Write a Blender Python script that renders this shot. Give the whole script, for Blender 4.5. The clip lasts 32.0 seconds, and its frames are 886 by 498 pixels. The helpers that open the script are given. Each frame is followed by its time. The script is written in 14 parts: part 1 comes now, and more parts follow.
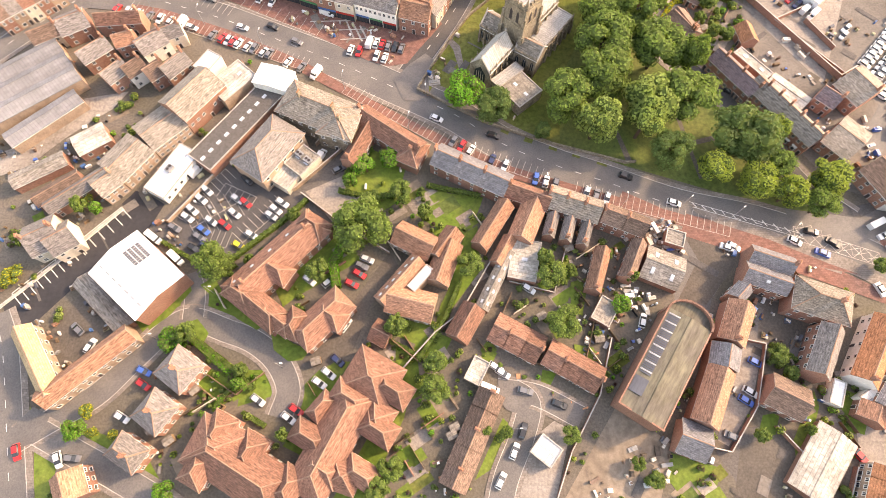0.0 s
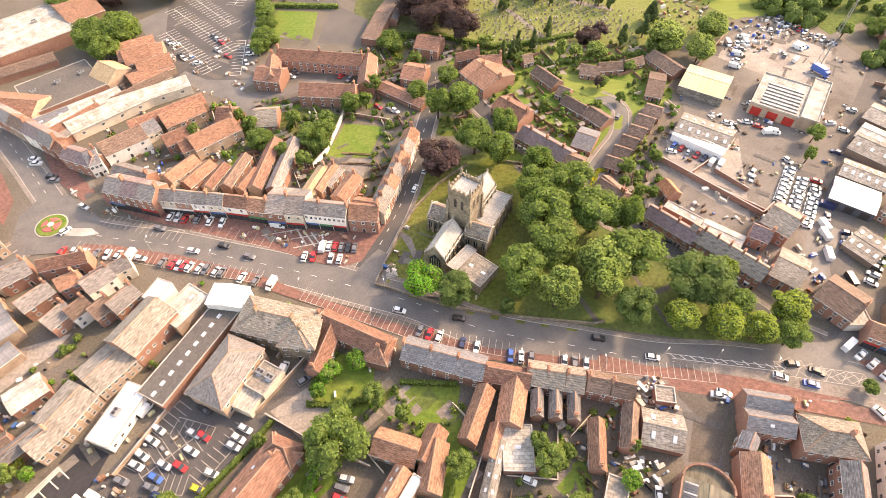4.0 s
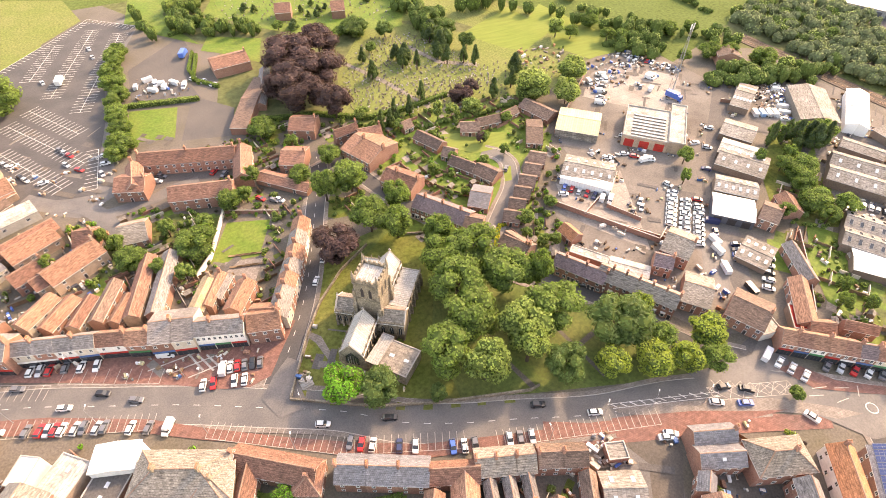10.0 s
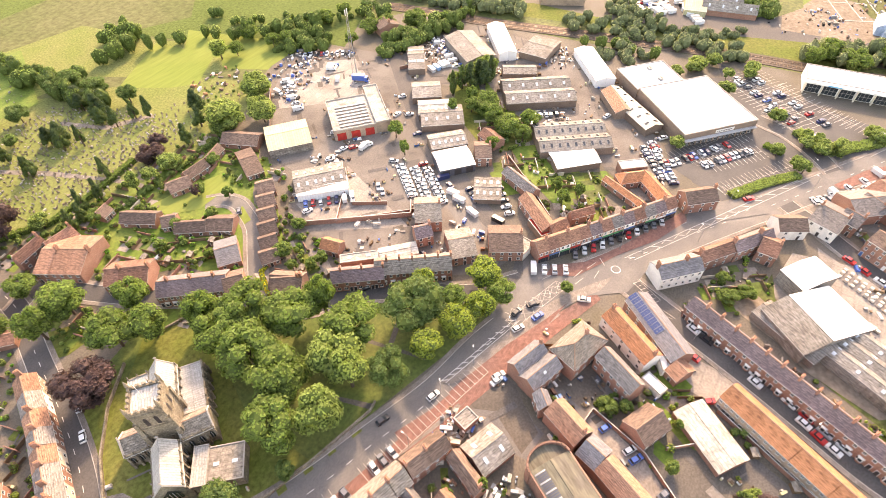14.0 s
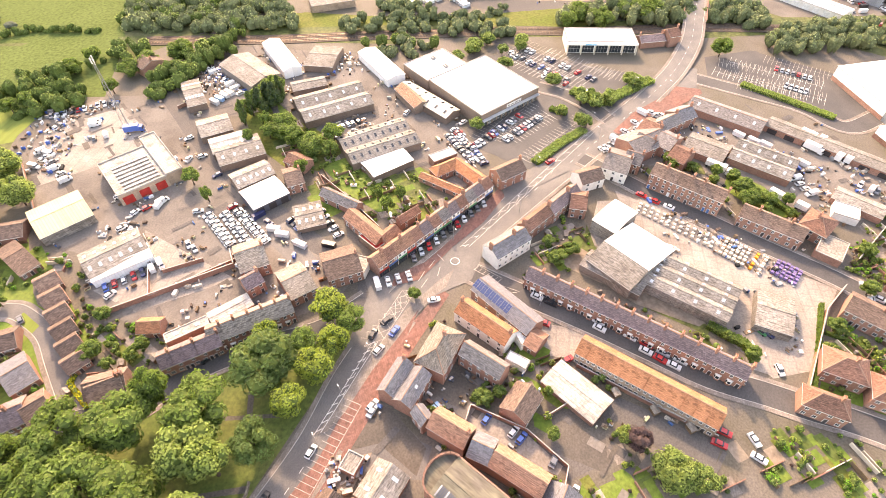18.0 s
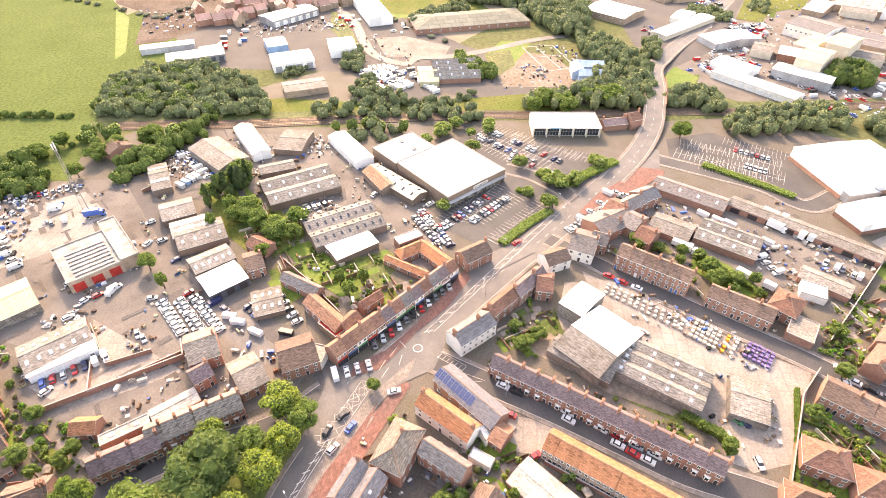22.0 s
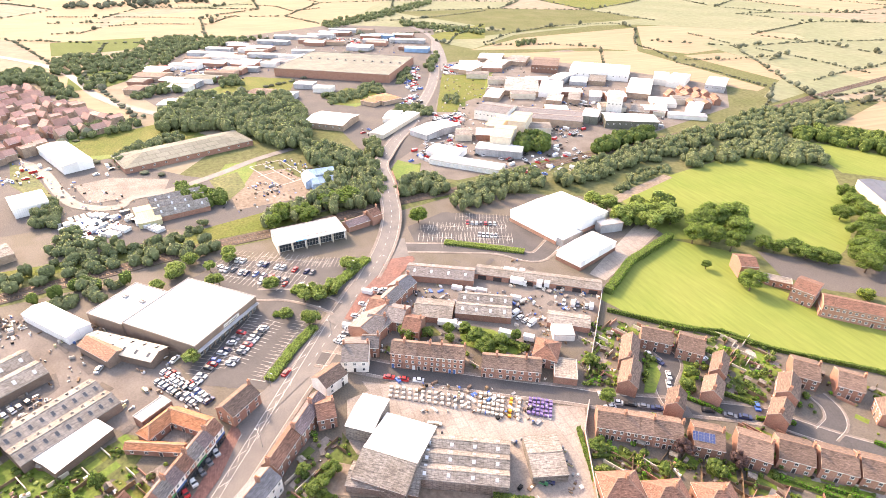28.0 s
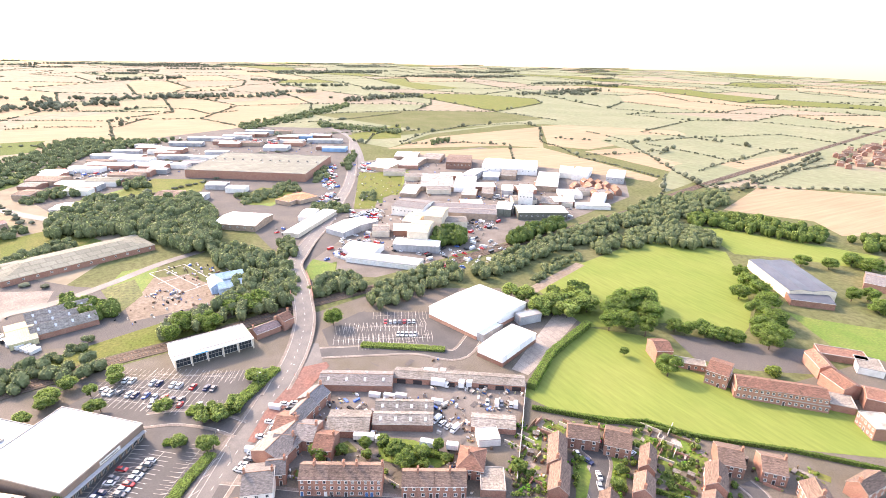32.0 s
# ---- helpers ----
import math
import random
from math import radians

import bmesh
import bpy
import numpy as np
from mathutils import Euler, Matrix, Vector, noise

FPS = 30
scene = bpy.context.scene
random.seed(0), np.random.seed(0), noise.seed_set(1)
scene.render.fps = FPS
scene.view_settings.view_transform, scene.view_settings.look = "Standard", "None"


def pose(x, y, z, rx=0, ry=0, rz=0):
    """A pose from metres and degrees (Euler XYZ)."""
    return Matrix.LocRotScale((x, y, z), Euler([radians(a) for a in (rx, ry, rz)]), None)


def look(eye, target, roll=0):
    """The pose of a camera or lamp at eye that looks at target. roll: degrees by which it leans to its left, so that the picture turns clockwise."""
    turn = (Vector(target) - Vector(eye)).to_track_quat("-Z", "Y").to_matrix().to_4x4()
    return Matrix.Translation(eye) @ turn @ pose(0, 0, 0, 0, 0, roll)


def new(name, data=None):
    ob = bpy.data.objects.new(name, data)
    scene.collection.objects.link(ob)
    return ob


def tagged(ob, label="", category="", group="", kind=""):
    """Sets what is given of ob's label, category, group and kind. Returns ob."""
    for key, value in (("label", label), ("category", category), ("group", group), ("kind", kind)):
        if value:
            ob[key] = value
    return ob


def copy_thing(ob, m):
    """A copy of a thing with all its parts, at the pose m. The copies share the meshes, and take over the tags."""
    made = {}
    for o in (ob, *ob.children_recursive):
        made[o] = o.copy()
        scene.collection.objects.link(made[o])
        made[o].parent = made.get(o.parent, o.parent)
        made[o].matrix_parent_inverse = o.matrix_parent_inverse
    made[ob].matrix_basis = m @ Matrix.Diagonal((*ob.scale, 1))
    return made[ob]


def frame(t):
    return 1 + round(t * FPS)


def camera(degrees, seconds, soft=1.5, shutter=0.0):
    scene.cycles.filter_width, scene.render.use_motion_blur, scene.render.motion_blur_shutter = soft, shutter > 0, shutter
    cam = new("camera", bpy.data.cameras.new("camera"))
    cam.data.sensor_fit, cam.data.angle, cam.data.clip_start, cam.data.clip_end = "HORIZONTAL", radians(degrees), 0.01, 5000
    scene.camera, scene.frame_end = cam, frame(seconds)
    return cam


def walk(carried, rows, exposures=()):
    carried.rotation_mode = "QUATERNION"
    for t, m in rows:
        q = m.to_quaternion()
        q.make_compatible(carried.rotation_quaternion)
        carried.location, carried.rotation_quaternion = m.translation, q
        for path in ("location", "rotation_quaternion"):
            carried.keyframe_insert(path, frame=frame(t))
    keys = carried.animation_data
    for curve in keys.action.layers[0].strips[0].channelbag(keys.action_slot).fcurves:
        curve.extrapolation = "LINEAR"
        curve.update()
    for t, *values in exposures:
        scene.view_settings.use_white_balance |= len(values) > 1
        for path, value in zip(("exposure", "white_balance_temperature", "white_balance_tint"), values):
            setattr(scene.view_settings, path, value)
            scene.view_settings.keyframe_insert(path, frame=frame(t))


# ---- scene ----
SUN_DIR = (0.93, 0.37)
SUN_EL = radians(33)
SUN_STRENGTH = 1.12
SKY_STRENGTH = 0.15
EXPOSURES = [(0.0, 2.38, 10100, 20), (13.0, 2.64, 10300, 22), (21.0, 2.72, 9900, 23), (28.0, 2.66, 8900, 23), (32.0, 2.62, 7900, 22)]
cam = camera(78.963, 32.0, soft=0.5)
walk(cam, [
    (0.0, look((0.00, 0.00, 144.19), (0.00, 34.61, 50.37), 1.55)),
    (0.5, look((-0.26, 1.35, 144.17), (-0.59, 39.50, 51.73), 1.18)),
    (1.0, look((-0.66, 2.63, 144.10), (-1.28, 44.27, 53.18), 1.01)),
    (1.5, look((-1.11, 3.83, 143.95), (-1.73, 48.97, 54.73), 0.84)),
    (2.0, look((-1.64, 4.79, 143.82), (-1.71, 53.46, 56.46), 0.73)),
    (2.5, look((-2.10, 5.70, 143.64), (0.05, 57.72, 58.26), 0.44)),
    (3.0, look((-2.34, 6.58, 143.36), (2.60, 61.77, 60.11), 0.14)),
    (3.5, look((-2.47, 7.58, 143.08), (4.81, 65.64, 61.98), -0.09)),
    (4.0, look((-2.66, 8.53, 142.85), (6.47, 69.24, 63.92), -0.17)),
    (4.5, look((-2.69, 9.38, 142.66), (9.26, 72.47, 66.00), -0.33)),
    (6.5, look((-1.78, 14.40, 142.28), (13.07, 81.03, 69.20), -0.29)),
    (7.0, look((-1.33, 15.90, 142.49), (13.54, 82.37, 69.28), -0.29)),
    (7.5, look((-0.72, 17.26, 142.69), (13.68, 83.72, 69.36), -0.23)),
    (8.0, look((-0.16, 18.39, 142.79), (14.50, 84.75, 69.43), -0.11)),
    (8.5, look((0.38, 19.54, 142.70), (17.43, 85.34, 69.35), -0.13)),
    (9.0, look((0.83, 20.64, 142.55), (21.57, 85.45, 69.28), -0.20)),
    (9.5, look((1.22, 21.70, 142.35), (25.41, 85.36, 69.13), -0.22)),
    (10.0, look((1.57, 22.77, 142.12), (28.41, 85.37, 68.89), -0.20)),
    (10.5, look((2.12, 23.71, 141.85), (31.14, 85.37, 68.67), -0.18)),
    (11.0, look((2.81, 24.51, 141.85), (33.95, 85.11, 68.65), -0.26)),
    (11.5, look((3.68, 25.09, 142.31), (38.23, 83.65, 68.98), -0.58)),
    (12.0, look((4.52, 25.59, 143.08), (43.63, 80.91, 69.53), -0.90)),
    (12.5, look((5.42, 26.21, 143.68), (49.40, 77.41, 69.89), -1.21)),
    (13.0, look((6.24, 26.82, 144.18), (54.87, 73.28, 70.17), -1.33)),
    (13.5, look((7.28, 27.28, 144.55), (59.82, 68.90, 70.34), -1.47)),
    (14.0, look((8.41, 27.50, 145.14), (64.98, 62.96, 70.69), -1.60)),
    (14.5, look((9.81, 27.53, 145.38), (69.42, 57.04, 70.71), -1.73)),
    (16.5, look((14.83, 27.41, 145.54), (78.96, 43.86, 70.59), -0.76)),
    (17.0, look((16.04, 26.99, 145.57), (80.73, 40.81, 70.57), -0.63)),
    (17.5, look((17.18, 26.50, 145.58), (82.33, 38.03, 70.60), -0.39)),
    (18.0, look((18.31, 25.98, 145.60), (83.81, 35.58, 70.65), -0.21)),
    (18.5, look((19.42, 25.36, 145.63), (85.87, 34.03, 71.41), -0.08)),
    (19.0, look((20.52, 24.75, 145.63), (88.11, 33.26, 72.42), 0.07)),
    (19.5, look((21.44, 23.98, 145.53), (90.24, 32.54, 73.47), 0.26)),
    (20.0, look((22.39, 23.07, 145.39), (92.54, 31.89, 74.67), 0.32)),
    (20.5, look((23.37, 22.13, 145.29), (94.82, 31.10, 75.90), 0.47)),
    (21.0, look((24.31, 21.16, 145.20), (97.01, 30.40, 77.17), 0.56)),
    (21.5, look((25.24, 20.05, 145.18), (99.17, 29.39, 78.50), 0.55)),
    (22.0, look((26.19, 18.88, 144.99), (101.33, 27.11, 79.53), 0.59)),
    (22.5, look((27.16, 17.71, 144.78), (103.53, 23.79, 80.51), 0.48)),
    (23.0, look((28.11, 16.91, 144.62), (105.67, 20.00, 81.57), 0.51)),
    (23.5, look((29.19, 16.01, 144.41), (107.79, 16.06, 82.58), 0.55)),
    (24.0, look((30.05, 15.20, 144.26), (109.58, 11.70, 83.73), 0.56)),
    (24.5, look((30.78, 14.28, 144.08), (110.91, 5.56, 84.90), 0.53)),
    (25.0, look((31.83, 13.33, 143.83), (112.18, -0.92, 86.02), 0.46)),
    (25.5, look((32.63, 12.52, 143.86), (113.14, -5.52, 87.34), 0.47)),
    (27.5, look((36.03, 8.81, 144.15), (116.19, -21.26, 92.48), 0.62)),
    (28.0, look((37.00, 7.48, 144.11), (117.49, -23.94, 93.77), 0.70)),
    (28.5, look((37.79, 6.09, 144.08), (118.74, -26.54, 95.26), 0.72)),
    (29.0, look((38.63, 4.79, 144.07), (120.02, -28.96, 96.78), 0.72)),
    (29.5, look((39.51, 3.50, 144.03), (121.34, -31.28, 98.28), 0.77)),
    (30.0, look((40.15, 2.29, 144.07), (122.56, -33.58, 100.23), 0.92)),
    (30.5, look((40.78, 1.15, 144.11), (123.66, -36.04, 102.31), 1.06)),
    (31.0, look((41.52, 0.14, 144.20), (124.54, -39.06, 104.57), 1.20)),
    (31.5, look((42.26, -0.82, 144.22), (124.86, -43.07, 106.91), 1.28)),
    (32.0, look((42.99, -1.78, 144.18), (124.46, -48.04, 109.22), 1.37)),
], exposures=EXPOSURES)

# ---------- sky, sun ----------
world = bpy.data.worlds.new("sky")
scene.world = world
world.use_nodes = True
_wn = world.node_tree.nodes
_sky = _wn.new("ShaderNodeTexSky")
_sky.sky_type = "NISHITA"
_sky.sun_disc = False
SUN_AZ = math.atan2(SUN_DIR[0], SUN_DIR[1])
_sky.sun_elevation = SUN_EL
_sky.sun_rotation = SUN_AZ
_sky.air_density = 1.0
_sky.dust_density = 1.5
_sky.ozone_density = 1.0
_wn["Background"].inputs["Strength"].default_value = SKY_STRENGTH
world.node_tree.links.new(_sky.outputs["Color"], _wn["Background"].inputs["Color"])
_sl = bpy.data.lights.new("sun", "SUN")
_sl.energy = SUN_STRENGTH
_sl.angle = radians(3.0)
_sl.color = (1.0, 0.91, 0.80)
_sun = new("sun", _sl)
_sun.matrix_world = look((SUN_DIR[0] * 400, SUN_DIR[1] * 400, 400 * math.tan(SUN_EL)), (0, 0, 0))


# ---------- materials ----------
MATS = {}


def mat(name, col, var=0.25, fine=2.0, coarse=0.15, rough=0.85, bump=0.3, rnd=0.0, metal=0.0, second=None, streak=None, island=0.0, spec=0.3, dirt=0.5, tiles=None):
    """A weathered surface: base colour, a second tone in blotches, grain, and bump."""
    m = bpy.data.materials.new(name)
    m.use_nodes = True
    nt = m.node_tree
    b = nt.nodes["Principled BSDF"]
    b.inputs["Roughness"].default_value = rough
    b.inputs["Metallic"].default_value = metal
    b.inputs["Specular IOR Level"].default_value = spec
    tc = nt.nodes.new("ShaderNodeTexCoord")
    src = tc.outputs["Object"]
    if streak:
        mp = nt.nodes.new("ShaderNodeMapping")
        mp.inputs["Scale"].default_value = streak
        nt.links.new(src, mp.inputs["Vector"])
        src2 = mp.outputs["Vector"]
    else:
        src2 = src
    n1 = nt.nodes.new("ShaderNodeTexNoise")
    n1.inputs["Scale"].default_value = fine
    n1.inputs["Detail"].default_value = 5
    n1.inputs["Roughness"].default_value = 0.65
    nt.links.new(src2, n1.inputs["Vector"])
    n2 = nt.nodes.new("ShaderNodeTexNoise")
    n2.inputs["Scale"].default_value = coarse
    n2.inputs["Detail"].default_value = 7
    n2.inputs["Roughness"].default_value = 0.58
    nt.links.new(src, n2.inputs["Vector"])
    sec = second or tuple(c * (1 - dirt * 0.7) for c in col)
    r2 = nt.nodes.new("ShaderNodeMapRange")
    r2.inputs["From Min"].default_value = 0.38
    r2.inputs["From Max"].default_value = 0.68
    nt.links.new(n2.outputs["Fac"], r2.inputs["Value"])
    mix = nt.nodes.new("ShaderNodeMix")
    mix.data_type = "RGBA"
    mix.inputs["A"].default_value = (*col, 1)
    mix.inputs["B"].default_value = (*sec, 1)
    nt.links.new(r2.outputs["Result"], mix.inputs["Factor"])
    r1 = nt.nodes.new("ShaderNodeMapRange")
    r1.inputs["From Min"].default_value = 0.25
    r1.inputs["From Max"].default_value = 0.75
    r1.inputs["To Min"].default_value = 1 - var * 1.35
    r1.inputs["To Max"].default_value = 1 + var * 1.35
    nt.links.new(n1.outputs["Fac"], r1.inputs["Value"])
    val = r1.outputs["Result"]
    for amount, kind, sock in ((rnd, "ShaderNodeObjectInfo", "Random"), (island, "ShaderNodeNewGeometry", "Random Per Island")):
        if amount:
            oi = nt.nodes.new(kind)
            rr = nt.nodes.new("ShaderNodeMapRange")
            rr.inputs["To Min"].default_value = 1 - amount
            rr.inputs["To Max"].default_value = 1 + amount
            nt.links.new(oi.outputs[sock], rr.inputs["Value"])
            mu = nt.nodes.new("ShaderNodeMath")
            mu.operation = "MULTIPLY"
            nt.links.new(val, mu.inputs[0])
            nt.links.new(rr.outputs["Result"], mu.inputs[1])
            val = mu.outputs[0]
    if tiles:
        tw, th, spread, gap = tiles
        bk = nt.nodes.new("ShaderNodeTexBrick")
        bk.inputs["Color1"].default_value = (1 - spread,) * 3 + (1,)
        bk.inputs["Color2"].default_value = (1 + spread,) * 3 + (1,)
        bk.inputs["Mortar"].default_value = (gap,) * 3 + (1,)
        bk.inputs["Scale"].default_value = 1.0
        bk.inputs["Mortar Size"].default_value = min(tw, th) * 0.09
        bk.inputs["Mortar Smooth"].default_value = 0.4
        bk.inputs["Brick Width"].default_value = tw
        bk.inputs["Row Height"].default_value = th
        nt.links.new(src, bk.inputs["Vector"])
        mu = nt.nodes.new("ShaderNodeMath")
        mu.operation = "MULTIPLY"
        nt.links.new(val, mu.inputs[0])
        nt.links.new(bk.outputs["Color"], mu.inputs[1])
        val = mu.outputs[0]
    hsv = nt.nodes.new("ShaderNodeHueSaturation")
    nt.links.new(val, hsv.inputs["Value"])
    nt.links.new(mix.outputs["Result"], hsv.inputs["Color"])
    nt.links.new(hsv.outputs["Color"], b.inputs["Base Color"])
    if bump:
        bp = nt.nodes.new("ShaderNodeBump")
        bp.inputs["Strength"].default_value = bump
        bp.inputs["Distance"].default_value = 0.1
        nt.links.new(n1.outputs["Fac"], bp.inputs["Height"])
        nt.links.new(bp.outputs["Normal"], b.inputs["Normal"])
    MATS[name] = m
    return m


STR = (0.25, 1.0, 1.0)
mat("ground", (0.135, 0.112, 0.093), 0.30, 1.6, 0.06, second=(0.1, 0.085, 0.06), bump=0.1)
mat("yard", (0.19, 0.165, 0.145), rough=0.9, spec=0.08, var=0.2, fine=1.4, coarse=0.06, bump=0.1, second=(0.125, 0.107, 0.094))
mat("concrete", (0.30, 0.26, 0.228), 0.24, 1.6, 0.07, bump=0.1, rough=0.85, spec=0.25, second=(0.20, 0.165, 0.14), tiles=(5.0, 4.0, 0.06, 0.88))
mat("asphalt", (0.112, 0.102, 0.097), 0.22, 2.5, 0.12, bump=0.08, rough=0.7, spec=0.35, second=(0.155, 0.137, 0.125))
mat("asphalt_worn", (0.1, 0.091, 0.086), 0.27, 1.8, 0.05, bump=0.1, rough=0.88, spec=0.12, second=(0.128, 0.111, 0.099))
mat("asphalt_dark", (0.066, 0.061, 0.06), 0.22, 1.8, 0.07, bump=0.08, rough=0.8, spec=0.3, second=(0.095, 0.086, 0.081))
mat("asphalt_brown", (0.086, 0.072, 0.061), 0.24, 1.6, 0.1, bump=0.1, second=(0.12, 0.1, 0.082))
mat("felt_moss", (0.108, 0.093, 0.076), 0.35, 1.0, 0.12, second=(0.165, 0.147, 0.1), streak=(0.2, 1.0, 1.0))
mat("asphalt_new", (0.045, 0.042, 0.045), 0.2, 0.8, 0.05)
mat("paving", (0.235, 0.195, 0.168), 0.2, 1.2, 0.1, tiles=(0.9, 0.6, 0.15, 0.7))
mat("red_paving", (0.215, 0.10, 0.078), 0.25, 0.8, 0.07, second=(0.165, 0.09, 0.075), tiles=(0.8, 0.5, 0.16, 0.75))
mat("kerb", (0.42, 0.38, 0.34), 0.2)
mat("paint_white", (0.60, 0.57, 0.53), 0.25, 2.5, 0.5, second=(0.40, 0.37, 0.34))
mat("open_land", (0.105, 0.115, 0.05), 0.3, 0.3, 0.02, second=(0.14, 0.135, 0.07), spec=0.02)
mat("paint_worn", (0.46, 0.42, 0.37), 0.3, 2.0, 0.5, second=(0.30, 0.24, 0.21))
mat("grass", (0.10, 0.122, 0.028), 0.35, 0.7, 0.06, second=(0.145, 0.14, 0.045), bump=0.6, spec=0.06)
mat("park_grass", (0.082, 0.118, 0.026), 0.35, 0.8, 0.06, second=(0.12, 0.13, 0.038), bump=0.5)
mat("lawn", (0.09, 0.15, 0.02), 0.3, 0.8, 0.09, second=(0.14, 0.17, 0.035), bump=0.5)
mat("pitch", (0.155, 0.195, 0.05), 0.12, 0.5, 0.02, second=(0.185, 0.21, 0.06), streak=(0.12, 1, 1), spec=0.03)
mat("grave_grass", (0.145, 0.168, 0.055), 0.35, 0.9, 0.06, second=(0.178, 0.18, 0.072), bump=0.5, spec=0.02)
mat("meadow", (0.098, 0.128, 0.042), 0.32, 0.6, 0.03, second=(0.084, 0.112, 0.034), spec=0.02)
# Straw tone of the far crops, with its saturation lowered for haze.
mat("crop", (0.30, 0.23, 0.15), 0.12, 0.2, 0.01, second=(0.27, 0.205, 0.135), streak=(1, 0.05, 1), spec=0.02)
mat("scrub", (0.06, 0.08, 0.02), 0.5, 0.5, 0.06, second=(0.12, 0.12, 0.04))
mat("soil", (0.2, 0.155, 0.118), 0.3, 0.5, 0.06, second=(0.25, 0.2, 0.158), spec=0.03)
# Far land, pasture and hedge tones paled and muted; they carry painted haze.
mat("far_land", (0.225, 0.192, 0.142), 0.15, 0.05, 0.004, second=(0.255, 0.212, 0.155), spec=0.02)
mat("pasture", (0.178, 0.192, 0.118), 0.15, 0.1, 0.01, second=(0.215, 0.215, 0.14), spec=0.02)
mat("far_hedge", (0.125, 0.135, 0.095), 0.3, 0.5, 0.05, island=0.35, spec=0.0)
mat("brick", (0.30, 0.162, 0.118), 0.35, 3.0, 0.35, rnd=0.2, second=(0.27, 0.13, 0.095))
mat("brick_brown", (0.205, 0.145, 0.112), 0.25, 3.0, 0.35, rnd=0.15, second=(0.165, 0.118, 0.092))
mat("brick_pale", (0.37, 0.265, 0.195), 0.2, 3.0, 0.35, rnd=0.15)
mat("brick_dark", (0.22, 0.12, 0.09), 0.25, 3.0, 0.35, rnd=0.2)
mat("stone", (0.26, 0.215, 0.16), 0.45, 2.0, 0.35, second=(0.135, 0.11, 0.082))
mat("render_white", (0.74, 0.70, 0.64), 0.1, 2.0, 0.3, dirt=0.25, rnd=0.06)
mat("render_cream", (0.58, 0.50, 0.40), 0.12, 2.0, 0.3, dirt=0.3, rnd=0.1)
# Pink-red tiles of the distant estate, raised in tone to include haze.
mat("tile_pink_haze", (0.43, 0.25, 0.205), 0.2, 2.0, 0.2, rnd=0.25, second=(0.37, 0.205, 0.165))
mat("ridge", (0.33, 0.2, 0.145), 0.25, 3.0, 0.4, rnd=0.15)
mat("verge", (0.42, 0.36, 0.31), 0.2, 3.0, 0.4, rnd=0.15)
mat("tile_red", (0.24, 0.118, 0.083), 0.55, 3.0, 0.25, rnd=0.22, second=(0.185, 0.097, 0.07), streak=STR, tiles=(0.4, 0.36, 0.16, 0.6))
mat("tile_orange", (0.325, 0.165, 0.108), 0.55, 3.0, 0.25, rnd=0.2, second=(0.265, 0.14, 0.095), streak=STR, tiles=(0.4, 0.36, 0.16, 0.6))
mat("tile_brown", (0.178, 0.118, 0.091), 0.55, 3.0, 0.25, rnd=0.2, second=(0.145, 0.095, 0.075), streak=STR, tiles=(0.4, 0.36, 0.16, 0.6))
mat("tile_yellow", (0.46, 0.325, 0.19), 0.2, 3.0, 0.25, rnd=0.1, second=(0.40, 0.27, 0.155), streak=STR, tiles=(0.4, 0.36, 0.2, 0.6))
mat("slate", (0.168, 0.148, 0.140), 0.59, 3.0, 0.25, rnd=0.2, second=(0.20, 0.172, 0.157), streak=STR, rough=0.6, tiles=(0.5, 0.4, 0.18, 0.6))
mat("slate_blue", (0.15, 0.145, 0.155), 0.42, 3.0, 0.25, rnd=0.12, second=(0.19, 0.175, 0.175), streak=STR, rough=0.55, tiles=(0.5, 0.4, 0.22, 0.6))
mat("slate_purple", (0.19, 0.133, 0.132), 0.42, 3.0, 0.25, rnd=0.12, second=(0.155, 0.117, 0.118), streak=STR, rough=0.6, tiles=(0.5, 0.4, 0.25, 0.55))
mat("tile_bright", (0.42, 0.175, 0.088), 0.53, 3.0, 0.25, rnd=0.1, second=(0.36, 0.155, 0.082), streak=STR, tiles=(0.4, 0.36, 0.16, 0.65))
mat("stone_slate", (0.235, 0.20, 0.168), 0.59, 3.0, 0.2, rnd=0.15, second=(0.175, 0.15, 0.125), streak=STR, tiles=(0.7, 0.5, 0.18, 0.6))
mat("asbestos", (0.235, 0.21, 0.187), 0.59, 2.5, 0.15, rnd=0.18, second=(0.172, 0.146, 0.122), streak=STR, tiles=(1.1, 2.6, 0.09, 0.8))
mat("green_sheet", (0.50, 0.45, 0.27), 0.12, 2.0, 0.1, second=(0.42, 0.38, 0.24), streak=STR, tiles=(1.0, 9.0, 0.07, 0.75))
mat("white_sheet", (0.80, 0.79, 0.77), 0.06, 1.5, 0.06, rough=0.5, dirt=0.12, streak=STR, tiles=(1.0, 12.0, 0.04, 0.85))
mat("grey_sheet", (0.42, 0.42, 0.43), 0.12, 1.5, 0.1, rough=0.5, rnd=0.15, streak=STR, tiles=(1.0, 9.0, 0.08, 0.75))
mat("dull_sheet", (0.215, 0.208, 0.215), 0.2, 1.5, 0.1, rough=0.6, rnd=0.1, streak=STR, spec=0.2, tiles=(1.0, 9.0, 0.06, 0.8))
mat("dark_sheet", (0.10, 0.105, 0.125), 0.15, 1.5, 0.1, rough=0.5, streak=STR)
mat("blue_sheet", (0.20, 0.36, 0.55), 0.12, 1.5, 0.1, rough=0.5)
mat("felt", (0.2, 0.17, 0.145), 0.42, 1.2, 0.15, second=(0.3, 0.26, 0.215), rnd=0.12, tiles=(3.0, 1.0, 0.12, 0.75))
